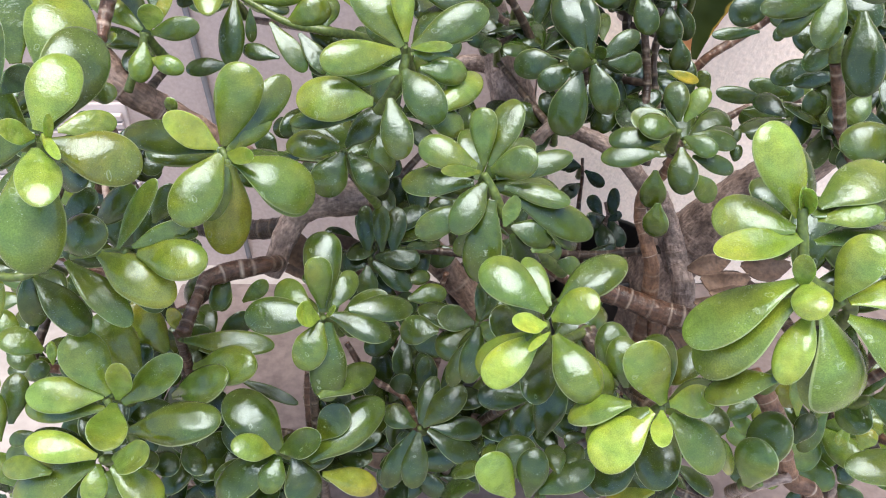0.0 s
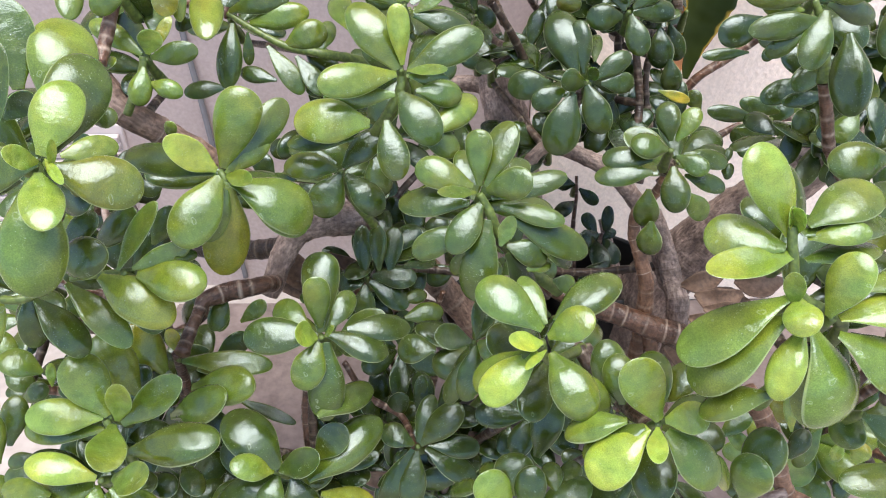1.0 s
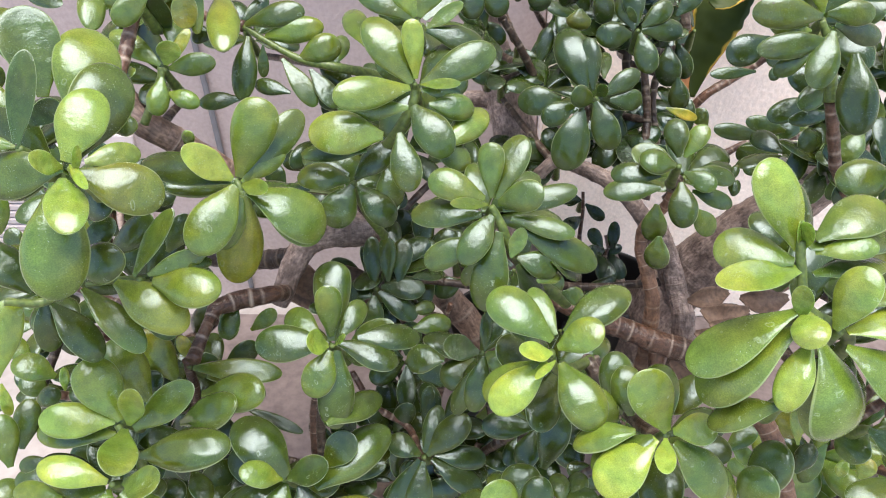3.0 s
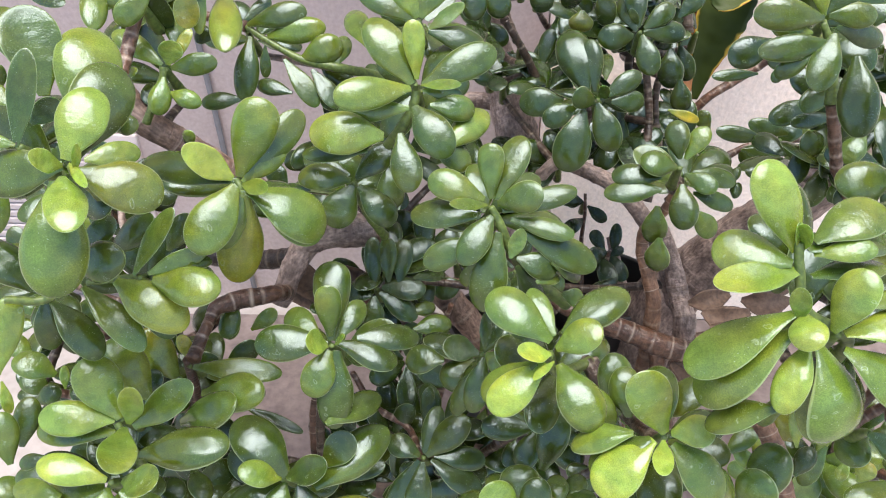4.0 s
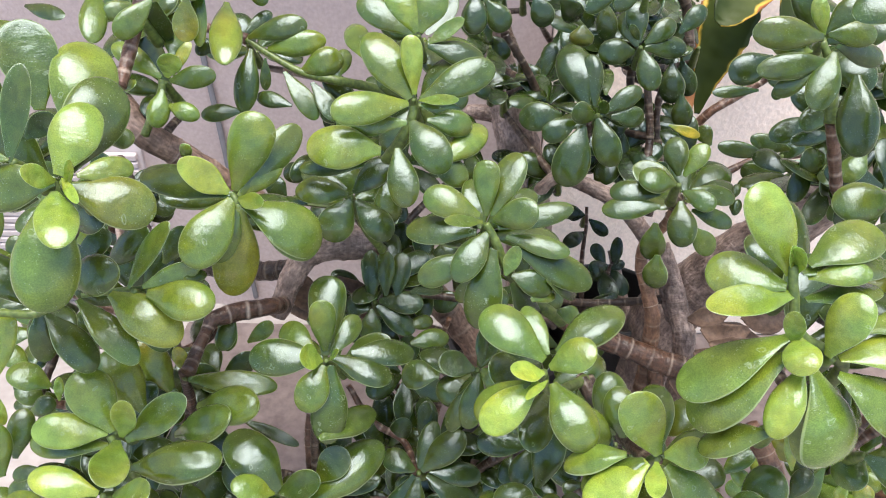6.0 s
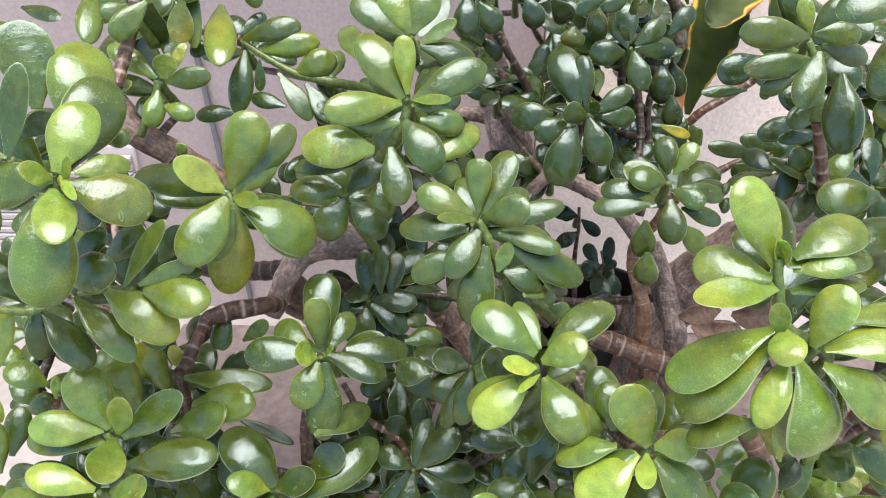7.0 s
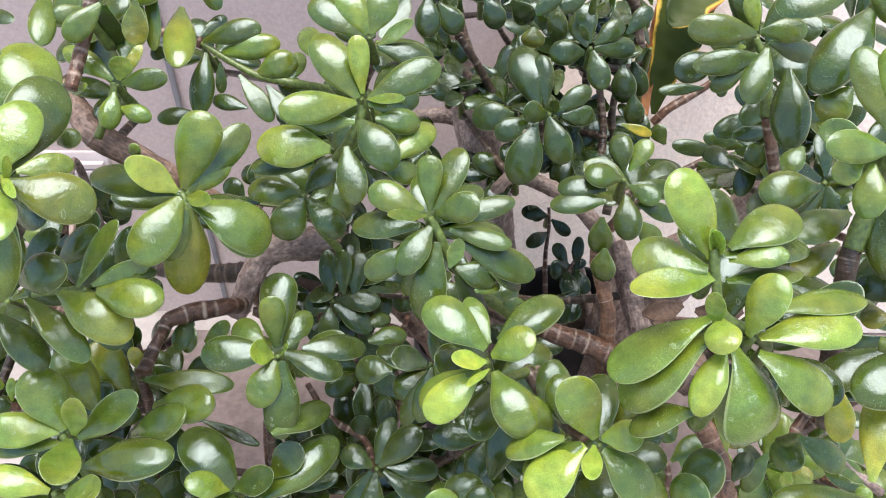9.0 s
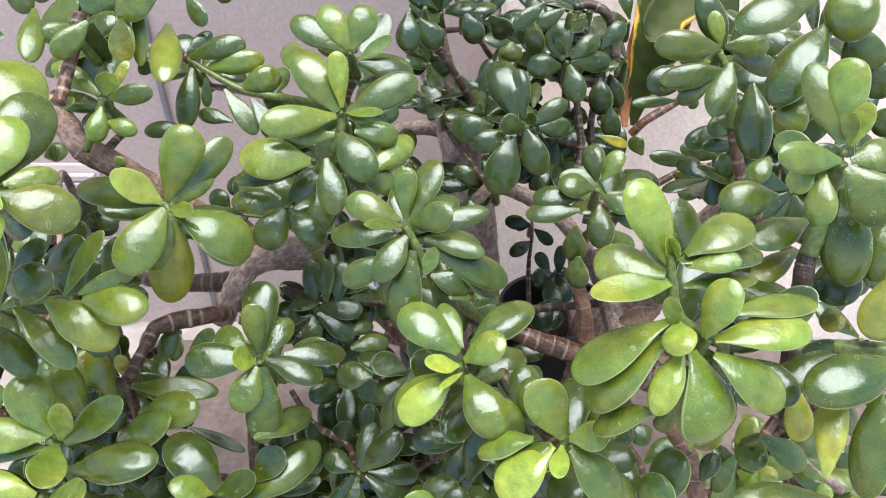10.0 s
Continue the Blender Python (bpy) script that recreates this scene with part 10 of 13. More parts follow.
limb(jade_mid, 'twig', DARK_BARK, [(0.216, 0.805, 0.492, 0.0030), (0.207, 0.808, 0.493, 0.0034), (0.200, 0.802, 0.497, 0.0038)])
s = shoot(jade_mid, (0.214, 0.789, 0.514))
leaf(s, (0.211, 0.791, 0.515), (0.186, 0.810, 0.521), 17.5, 16, 0.17, 0.00, 'F')
leaf(s, (0.213, 0.785, 0.514), (0.209, 0.746, 0.515), 17.3, -1, 0.10, 0.00, 'P')
leaf(s, (0.216, 0.786, 0.515), (0.238, 0.756, 0.528), 21.5, -36, 0.09, 0.00, 'C')
leaf(s, (0.217, 0.788, 0.516), (0.248, 0.781, 0.533), 18.0, -22, 0.02, 0.00, 'F')
leaf(s, (0.214, 0.793, 0.515), (0.220, 0.831, 0.529), 19.7, -7, 0.15, 0.00, 'F')
limb(jade_mid, 'twig', DARK_BARK, [(0.213, 0.759, 0.406, 0.0030), (0.206, 0.738, 0.415, 0.0034), (0.201, 0.710, 0.426, 0.0038)])
s = shoot(jade_mid, (0.211, 0.743, 0.428))
leaf(s, (0.214, 0.745, 0.430), (0.237, 0.768, 0.451), 17.6, -39, 0.05, 0.00, 'F')
leaf(s, (0.210, 0.746, 0.430), (0.204, 0.769, 0.452), 17.2, -8, 0.07, 0.00, 'P')
leaf(s, (0.207, 0.743, 0.429), (0.167, 0.749, 0.440), 21.8, 30, 0.08, 0.00, 'C')
leaf(s, (0.209, 0.740, 0.427), (0.182, 0.707, 0.427), 18.2, 38, 0.05, 0.00, 'P')
leaf(s, (0.212, 0.739, 0.427), (0.218, 0.701, 0.422), 19.7, 0, 0.10, 0.00, 'P')
leaf(s, (0.215, 0.742, 0.429), (0.243, 0.733, 0.443), 19.0, -28, 0.12, 0.00, 'P')
limb(jade_mid, 'twig', DARK_BARK, [(0.095, 0.832, 0.538, 0.0030), (0.104, 0.849, 0.520, 0.0034), (0.115, 0.858, 0.503, 0.0038)])
s = shoot(jade_mid, (0.093, 0.816, 0.560))
leaf(s, (0.096, 0.817, 0.563), (0.125, 0.825, 0.593), 17.7, -26, 0.02, 0.00, 'P')
leaf(s, (0.093, 0.819, 0.563), (0.089, 0.847, 0.587), 19.1, -16, 0.02, 0.00, 'C')
leaf(s, (0.089, 0.818, 0.561), (0.058, 0.834, 0.572), 21.8, 35, 0.02, 0.00, 'P')
leaf(s, (0.096, 0.815, 0.561), (0.133, 0.795, 0.568), 18.9, -8, 0.02, 0.00, 'C')
limb(jade_mid, 'twig', DARK_BARK, [(0.120, 0.828, 0.518, 0.0030), (0.117, 0.847, 0.510, 0.0034), (0.115, 0.858, 0.503, 0.0038)])
s = shoot(jade_mid, (0.118, 0.812, 0.540))
leaf(s, (0.118, 0.809, 0.537), (0.117, 0.779, 0.510), 22.2, 10, 0.02, 0.00, 'F')
leaf(s, (0.122, 0.811, 0.541), (0.158, 0.801, 0.550), 18.0, -11, 0.13, 0.00, 'C')
leaf(s, (0.121, 0.814, 0.542), (0.146, 0.833, 0.565), 22.6, -9, 0.06, 0.00, 'P')
leaf(s, (0.117, 0.815, 0.542), (0.103, 0.841, 0.563), 18.3, 5, 0.11, 0.00, 'C')
leaf(s, (0.115, 0.812, 0.542), (0.081, 0.815, 0.567), 17.7, -2, 0.16, 0.00, 'A')
limb(jade_mid, 'twig', DARK_BARK, [(0.053, 0.694, 0.490, 0.0030), (0.074, 0.655, 0.476, 0.0034), (0.097, 0.608, 0.464, 0.0038)])
s = shoot(jade_mid, (0.051, 0.678, 0.512))
leaf(s, (0.055, 0.678, 0.512), (0.092, 0.675, 0.516), 21.1, -33, 0.02, 0.00, 'A')
leaf(s, (0.049, 0.681, 0.514), (0.033, 0.704, 0.529), 19.9, 11, 0.09, 0.00, 'C')
leaf(s, (0.048, 0.677, 0.513), (0.020, 0.668, 0.526), 18.3, 11, 0.04, 0.00, 'P')
limb(jade_mid, 'twig', DARK_BARK, [(0.227, 0.776, 0.540, 0.0030), (0.207, 0.776, 0.541, 0.0034), (0.189, 0.768, 0.544, 0.0038)])
s = shoot(jade_mid, (0.225, 0.760, 0.562))
leaf(s, (0.222, 0.758, 0.564), (0.198, 0.738, 0.578), 17.9, 14, 0.15, 0.00, 'A')
leaf(s, (0.224, 0.756, 0.561), (0.213, 0.725, 0.553), 17.2, 17, 0.14, 0.00, 'P')
leaf(s, (0.225, 0.764, 0.564), (0.220, 0.792, 0.576), 19.0, 9, 0.11, 0.00, 'C')
leaf(s, (0.222, 0.762, 0.563), (0.189, 0.784, 0.579), 18.3, 15, 0.07, 0.00, 'F')
limb(jade_mid, 'twig', DARK_BARK, [(0.174, 0.744, 0.464, 0.0030), (0.181, 0.745, 0.470, 0.0034), (0.191, 0.738, 0.478, 0.0038)])
s = shoot(jade_mid, (0.172, 0.728, 0.486))
leaf(s, (0.168, 0.725, 0.486), (0.141, 0.706, 0.484), 20.2, -21, 0.02, 0.00, 'F')
leaf(s, (0.172, 0.725, 0.483), (0.175, 0.703, 0.459), 19.2, -6, 0.05, 0.00, 'F')
leaf(s, (0.175, 0.726, 0.486), (0.205, 0.706, 0.490), 21.7, -11, 0.05, 0.00, 'C')
leaf(s, (0.168, 0.729, 0.487), (0.134, 0.741, 0.495), 19.5, -6, 0.02, 0.00, 'F')
limb(jade_mid, 'twig', DARK_BARK, [(0.140, 0.754, 0.532, 0.0030), (0.163, 0.762, 0.529, 0.0034), (0.188, 0.761, 0.528, 0.0038)])
s = shoot(jade_mid, (0.138, 0.738, 0.554))
leaf(s, (0.137, 0.735, 0.552), (0.133, 0.703, 0.530), 22.3, 3, 0.11, 0.00, 'C')
leaf(s, (0.141, 0.736, 0.555), (0.174, 0.710, 0.563), 22.9, -20, 0.12, 0.00, 'F')
leaf(s, (0.141, 0.740, 0.556), (0.165, 0.759, 0.572), 20.2, -13, 0.09, 0.00, 'P')
leaf(s, (0.137, 0.740, 0.558), (0.127, 0.761, 0.587), 20.9, 8, 0.02, 0.00, 'F')
leaf(s, (0.134, 0.738, 0.556), (0.094, 0.733, 0.570), 18.0, 17, 0.05, 0.00, 'F')
leaf(s, (0.135, 0.736, 0.553), (0.105, 0.716, 0.534), 19.1, 33, 0.17, 0.00, 'P')
limb(jade_mid, 'twig', DARK_BARK, [(0.069, 0.768, 0.478, 0.0030), (0.087, 0.781, 0.474, 0.0034), (0.108, 0.786, 0.471, 0.0038)])
s = shoot(jade_mid, (0.067, 0.752, 0.500))
leaf(s, (0.066, 0.749, 0.499), (0.059, 0.710, 0.486), 18.3, 23, 0.13, 0.00, 'F')
leaf(s, (0.070, 0.750, 0.501), (0.101, 0.732, 0.506), 18.0, -32, 0.16, 0.00, 'F')
leaf(s, (0.063, 0.754, 0.501), (0.032, 0.776, 0.507), 20.2, 20, 0.07, 0.00, 'P')
leaf(s, (0.063, 0.750, 0.501), (0.037, 0.730, 0.508), 18.0, 39, 0.08, 0.00, 'C')
limb(jade_mid, 'twig', DARK_BARK, [(0.242, 0.732, 0.530, 0.0030), (0.231, 0.739, 0.524, 0.0034), (0.222, 0.739, 0.520, 0.0038)])
s = shoot(jade_mid, (0.240, 0.716, 0.552))
leaf(s, (0.238, 0.716, 0.555), (0.217, 0.723, 0.581), 17.6, 28, 0.05, 0.00, 'A')
leaf(s, (0.236, 0.716, 0.553), (0.195, 0.719, 0.557), 22.0, -2, 0.08, 0.00, 'P')
limb(jade_mid, 'twig', DARK_BARK, [(0.231, 0.738, 0.384, 0.0030), (0.223, 0.718, 0.396, 0.0034), (0.216, 0.691, 0.410, 0.0038)])
s = shoot(jade_mid, (0.229, 0.722, 0.406))
leaf(s, (0.225, 0.724, 0.407), (0.191, 0.745, 0.416), 17.3, 23, 0.14, 0.00, 'F')
leaf(s, (0.226, 0.719, 0.407), (0.198, 0.698, 0.417), 22.5, 34, 0.16, 0.00, 'C')
leaf(s, (0.228, 0.718, 0.405), (0.222, 0.682, 0.391), 22.2, -16, 0.05, 0.00, 'P')
leaf(s, (0.231, 0.719, 0.406), (0.255, 0.686, 0.408), 20.9, -12, 0.12, 0.00, 'A')
leaf(s, (0.232, 0.723, 0.407), (0.266, 0.736, 0.411), 20.4, -30, 0.16, 0.00, 'F')
leaf(s, (0.229, 0.725, 0.408), (0.235, 0.757, 0.423), 22.3, -3, 0.08, 0.00, 'F')
limb(jade_mid, 'twig', DARK_BARK, [(0.163, 0.746, 0.555, 0.0030), (0.175, 0.761, 0.549, 0.0034), (0.189, 0.768, 0.544, 0.0038)])
s = shoot(jade_mid, (0.161, 0.730, 0.577))
leaf(s, (0.157, 0.730, 0.579), (0.127, 0.726, 0.589), 22.5, 14, 0.04, 0.00, 'F')
leaf(s, (0.160, 0.726, 0.577), (0.153, 0.685, 0.569), 17.7, 16, 0.03, 0.00, 'P')
leaf(s, (0.164, 0.728, 0.576), (0.189, 0.712, 0.565), 19.8, -6, 0.12, 0.00, 'F')
leaf(s, (0.165, 0.730, 0.577), (0.203, 0.727, 0.577), 19.4, -28, 0.05, 0.00, 'P')
leaf(s, (0.161, 0.734, 0.579), (0.168, 0.769, 0.601), 19.5, 7, 0.06, 0.00, 'A')
leaf(s, (0.159, 0.733, 0.580), (0.140, 0.764, 0.603), 19.9, -7, 0.06, 0.00, 'P')
limb(jade_mid, 'twig', DARK_BARK, [(0.259, 0.798, 0.463, 0.0030), (0.230, 0.805, 0.472, 0.0034), (0.202, 0.803, 0.484, 0.0038)])
s = shoot(jade_mid, (0.257, 0.782, 0.485))
leaf(s, (0.255, 0.779, 0.485), (0.226, 0.753, 0.490), 21.7, -15, 0.10, 0.00, 'P')
leaf(s, (0.257, 0.784, 0.488), (0.255, 0.803, 0.525), 20.4, 23, 0.12, 0.00, 'P')
leaf(s, (0.254, 0.782, 0.487), (0.222, 0.783, 0.509), 17.5, 6, 0.09, 0.00, 'F')
limb(jade_mid, 'twig', DARK_BARK, [(0.129, 0.786, 0.490, 0.0030), (0.117, 0.790, 0.479, 0.0034), (0.108, 0.786, 0.471, 0.0038)])
s = shoot(jade_mid, (0.127, 0.770, 0.512))
leaf(s, (0.129, 0.767, 0.512), (0.149, 0.730, 0.510), 17.7, -6, 0.04, 0.00, 'C')
leaf(s, (0.130, 0.769, 0.512), (0.164, 0.753, 0.513), 22.2, -22, 0.02, 0.00, 'P')
leaf(s, (0.130, 0.773, 0.512), (0.158, 0.792, 0.514), 19.6, -17, 0.07, 0.00, 'C')
leaf(s, (0.126, 0.773, 0.515), (0.122, 0.796, 0.542), 19.7, 8, 0.08, 0.00, 'F')
leaf(s, (0.126, 0.767, 0.512), (0.114, 0.728, 0.516), 17.4, -9, 0.03, 0.00, 'C')
limb(jade_mid, 'twig', DARK_BARK, [(0.094, 0.687, 0.487, 0.0030), (0.105, 0.653, 0.483, 0.0034), (0.118, 0.610, 0.481, 0.0038)])
s = shoot(jade_mid, (0.092, 0.671, 0.509))
leaf(s, (0.096, 0.670, 0.508), (0.131, 0.660, 0.506), 18.3, -42, 0.06, 0.00, 'P')
leaf(s, (0.095, 0.674, 0.509), (0.123, 0.705, 0.518), 17.3, -32, 0.03, 0.00, 'A')
leaf(s, (0.092, 0.675, 0.510), (0.087, 0.717, 0.520), 21.5, 15, 0.09, 0.00, 'P')
leaf(s, (0.090, 0.673, 0.511), (0.062, 0.688, 0.532), 17.8, 25, 0.13, 0.00, 'F')
leaf(s, (0.089, 0.669, 0.510), (0.054, 0.647, 0.520), 19.1, 19, 0.16, 0.00, 'A')
leaf(s, (0.092, 0.667, 0.509), (0.091, 0.627, 0.516), 18.7, -3, 0.14, 0.00, 'P')
limb(jade_mid, 'twig', DARK_BARK, [(0.200, 0.762, 0.436, 0.0030), (0.197, 0.749, 0.446, 0.0034), (0.196, 0.728, 0.458, 0.0038)])
s = shoot(jade_mid, (0.198, 0.746, 0.458))
leaf(s, (0.202, 0.745, 0.458), (0.240, 0.735, 0.460), 20.8, -18, 0.14, 0.00, 'P')
leaf(s, (0.200, 0.748, 0.461), (0.209, 0.770, 0.480), 21.8, 9, 0.12, 0.00, 'C')
leaf(s, (0.195, 0.745, 0.460), (0.156, 0.740, 0.474), 19.2, -5, 0.05, 0.00, 'C')
leaf(s, (0.197, 0.742, 0.457), (0.189, 0.702, 0.448), 19.7, 14, 0.14, 0.00, 'F')
leaf(s, (0.201, 0.742, 0.457), (0.227, 0.709, 0.447), 20.6, -10, 0.05, 0.00, 'F')
limb(jade_mid, 'twig', DARK_BARK, [(0.168, 0.714, 0.443, 0.0030), (0.167, 0.703, 0.446, 0.0034), (0.169, 0.685, 0.452, 0.0038)])
s = shoot(jade_mid, (0.166, 0.698, 0.465))
leaf(s, (0.168, 0.695, 0.464), (0.190, 0.673, 0.457), 17.3, -15, 0.12, 0.00, 'C')
leaf(s, (0.169, 0.696, 0.466), (0.203, 0.682, 0.474), 18.9, -16, 0.10, 0.00, 'F')
leaf(s, (0.167, 0.701, 0.467), (0.180, 0.728, 0.490), 19.5, -6, 0.15, 0.00, 'F')
leaf(s, (0.163, 0.700, 0.467), (0.147, 0.717, 0.487), 18.9, 0, 0.07, 0.00, 'C')
leaf(s, (0.162, 0.698, 0.466), (0.128, 0.695, 0.477), 22.5, 13, 0.04, 0.00, 'F')
leaf(s, (0.163, 0.695, 0.464), (0.137, 0.671, 0.456), 17.7, -2, 0.14, 0.00, 'F')
limb(jade_mid, 'twig', DARK_BARK, [(0.135, 0.723, 0.489, 0.0030), (0.151, 0.708, 0.470, 0.0034), (0.169, 0.685, 0.452, 0.0038)])
s = shoot(jade_mid, (0.133, 0.707, 0.511))
leaf(s, (0.133, 0.710, 0.513), (0.126, 0.740, 0.533), 18.6, 17, 0.07, 0.00, 'A')
leaf(s, (0.131, 0.707, 0.514), (0.105, 0.709, 0.546), 17.1, 50, 0.04, 0.00, 'P')
leaf(s, (0.130, 0.705, 0.513), (0.103, 0.685, 0.532), 19.2, 22, 0.16, 0.00, 'F')
leaf(s, (0.134, 0.703, 0.511), (0.141, 0.669, 0.504), 19.4, -6, 0.09, 0.00, 'F')
leaf(s, (0.136, 0.710, 0.511), (0.156, 0.737, 0.510), 19.6, 7, 0.09, 0.00, 'A')
limb(jade_mid, 'twig', DARK_BARK, [(0.040, 0.751, 0.520, 0.0030), (0.059, 0.717, 0.521, 0.0034), (0.079, 0.676, 0.525, 0.0038)])
s = shoot(jade_mid, (0.038, 0.735, 0.542))
leaf(s, (0.036, 0.733, 0.545), (0.007, 0.722, 0.571), 20.5, 14, 0.09, 0.00, 'P')
leaf(s, (0.036, 0.732, 0.543), (0.015, 0.710, 0.552), 21.0, 6, 0.03, 0.00, 'F')
leaf(s, (0.039, 0.731, 0.540), (0.046, 0.701, 0.524), 20.7, -23, 0.02, 0.00, 'C')
leaf(s, (0.037, 0.737, 0.546), (0.027, 0.758, 0.582), 21.9, 14, 0.12, 0.00, 'F')
limb(jade_mid, 'twig', DARK_BARK, [(0.039, 0.778, 0.535, 0.0030), (0.038, 0.819, 0.525, 0.0034), (0.040, 0.853, 0.518, 0.0038)])
s = shoot(jade_mid, (0.037, 0.762, 0.557))
leaf(s, (0.035, 0.763, 0.560), (0.018, 0.773, 0.593), 22.2, 36, 0.04, 0.00, 'F')
leaf(s, (0.034, 0.759, 0.557), (0.011, 0.733, 0.560), 20.0, -3, 0.16, 0.00, 'P')
leaf(s, (0.036, 0.759, 0.555), (0.022, 0.725, 0.533), 18.5, -11, 0.12, 0.00, 'F')
leaf(s, (0.038, 0.764, 0.561), (0.046, 0.776, 0.592), 20.0, 3, 0.06, 0.00, 'P')
limb(jade_mid, 'twig', DARK_BARK, [(0.040, 0.677, 0.413, 0.0030), (0.059, 0.649, 0.424, 0.0034), (0.079, 0.613, 0.437, 0.0038)])
s = shoot(jade_mid, (0.038, 0.661, 0.435))
leaf(s, (0.036, 0.663, 0.438), (0.011, 0.681, 0.459), 20.8, 10, 0.07, 0.00, 'A')
leaf(s, (0.035, 0.661, 0.434), (0.000, 0.655, 0.419), 18.1, 26, 0.07, 0.00, 'F')
leaf(s, (0.038, 0.657, 0.434), (0.040, 0.620, 0.419), 22.3, 15, 0.05, 0.00, 'C')
leaf(s, (0.041, 0.658, 0.434), (0.064, 0.632, 0.418), 22.3, 14, 0.06, 0.00, 'F')
leaf(s, (0.042, 0.662, 0.436), (0.083, 0.666, 0.439), 20.6, -5, 0.03, 0.00, 'F')
limb(jade_mid, 'twig', DARK_BARK, [(0.052, 0.775, 0.566, 0.0030), (0.055, 0.725, 0.561, 0.0034), (0.060, 0.667, 0.559, 0.0038)])
s = shoot(jade_mid, (0.050, 0.759, 0.588))
leaf(s, (0.047, 0.758, 0.590), (0.014, 0.747, 0.613), 22.6, 6, 0.02, 0.00, 'P')
leaf(s, (0.048, 0.756, 0.587), (0.031, 0.725, 0.585), 17.2, 1, 0.04, 0.00, 'C')
leaf(s, (0.054, 0.759, 0.588), (0.086, 0.755, 0.595), 21.6, -13, 0.02, 0.00, 'P')
leaf(s, (0.051, 0.762, 0.591), (0.067, 0.784, 0.622), 21.1, 6, 0.09, 0.00, 'A')
leaf(s, (0.048, 0.760, 0.591), (0.034, 0.767, 0.621), 20.9, 10, 0.16, 0.00, 'P')
limb(jade_mid, 'twig', DARK_BARK, [(0.170, 0.749, 0.524, 0.0030), (0.178, 0.756, 0.517, 0.0034), (0.188, 0.754, 0.513, 0.0038)])
s = shoot(jade_mid, (0.168, 0.733, 0.546))
leaf(s, (0.165, 0.735, 0.548), (0.134, 0.746, 0.562), 20.3, 14, 0.04, 0.00, 'F')
leaf(s, (0.164, 0.732, 0.547), (0.127, 0.718, 0.553), 17.0, -9, 0.05, 0.00, 'C')
leaf(s, (0.167, 0.730, 0.546), (0.155, 0.693, 0.542), 22.5, -18, 0.13, 0.00, 'C')
leaf(s, (0.170, 0.731, 0.545), (0.190, 0.704, 0.529), 18.9, 0, 0.06, 0.00, 'P')
leaf(s, (0.172, 0.733, 0.548), (0.207, 0.729, 0.558), 22.5, 1, 0.11, 0.00, 'F')
leaf(s, (0.168, 0.737, 0.549), (0.169, 0.767, 0.572), 19.5, 11, 0.02, 0.00, 'P')
limb(jade_mid, 'twig', DARK_BARK, [(0.174, 0.647, 0.435, 0.0030), (0.177, 0.637, 0.450, 0.0034), (0.182, 0.619, 0.467, 0.0038)])
s = shoot(jade_mid, (0.172, 0.631, 0.457))
leaf(s, (0.171, 0.634, 0.460), (0.155, 0.657, 0.492), 17.3, -17, 0.11, 0.00, 'F')
leaf(s, (0.169, 0.633, 0.457), (0.134, 0.649, 0.457), 20.2, 10, 0.02, 0.00, 'F')
leaf(s, (0.176, 0.630, 0.458), (0.210, 0.616, 0.469), 20.2, 12, 0.05, 0.00, 'C')
leaf(s, (0.175, 0.633, 0.460), (0.201, 0.644, 0.482), 19.9, -21, 0.04, 0.00, 'P')
limb(jade_mid, 'twig', DARK_BARK, [(0.107, 0.642, 0.431, 0.0030), (0.095, 0.631, 0.437, 0.0034), (0.085, 0.611, 0.446, 0.0038)])
s = shoot(jade_mid, (0.105, 0.626, 0.453))
leaf(s, (0.102, 0.624, 0.451), (0.072, 0.603, 0.440), 20.9, 18, 0.05, 0.00, 'P')
leaf(s, (0.109, 0.628, 0.454), (0.141, 0.649, 0.470), 21.1, 0, 0.03, 0.00, 'A')
leaf(s, (0.104, 0.628, 0.456), (0.094, 0.646, 0.480), 21.2, 15, 0.07, 0.00, 'P')
leaf(s, (0.102, 0.627, 0.454), (0.063, 0.635, 0.471), 22.4, 0, 0.13, 0.00, 'P')
limb(jade_mid, 'twig', DARK_BARK, [(0.040, 0.703, 0.498, 0.0030), (0.059, 0.693, 0.510, 0.0034), (0.079, 0.676, 0.525, 0.0038)])
s = shoot(jade_mid, (0.038, 0.687, 0.520))
leaf(s, (0.039, 0.683, 0.519), (0.047, 0.651, 0.517), 19.0, -4, 0.07, 0.00, 'F')
leaf(s, (0.042, 0.686, 0.521), (0.076, 0.677, 0.531), 18.4, -54, 0.03, 0.00, 'F')
leaf(s, (0.038, 0.691, 0.520), (0.037, 0.724, 0.522), 17.8, 7, 0.12, 0.00, 'F')
leaf(s, (0.034, 0.687, 0.521), (-0.003, 0.696, 0.535), 19.4, 41, 0.11, 0.00, 'P')
leaf(s, (0.035, 0.684, 0.520), (0.007, 0.662, 0.523), 19.8, 38, 0.09, 0.00, 'P')
# inner filler of older leaves, depth shade included in the dark green
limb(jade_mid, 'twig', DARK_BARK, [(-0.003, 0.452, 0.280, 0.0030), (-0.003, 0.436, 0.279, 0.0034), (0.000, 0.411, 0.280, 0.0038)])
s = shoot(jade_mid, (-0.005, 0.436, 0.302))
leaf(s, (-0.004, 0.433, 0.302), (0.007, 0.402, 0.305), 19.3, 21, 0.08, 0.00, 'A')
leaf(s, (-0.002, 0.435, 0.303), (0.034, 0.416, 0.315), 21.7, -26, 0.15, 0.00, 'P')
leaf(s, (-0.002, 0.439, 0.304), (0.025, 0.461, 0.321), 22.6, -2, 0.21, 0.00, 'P')
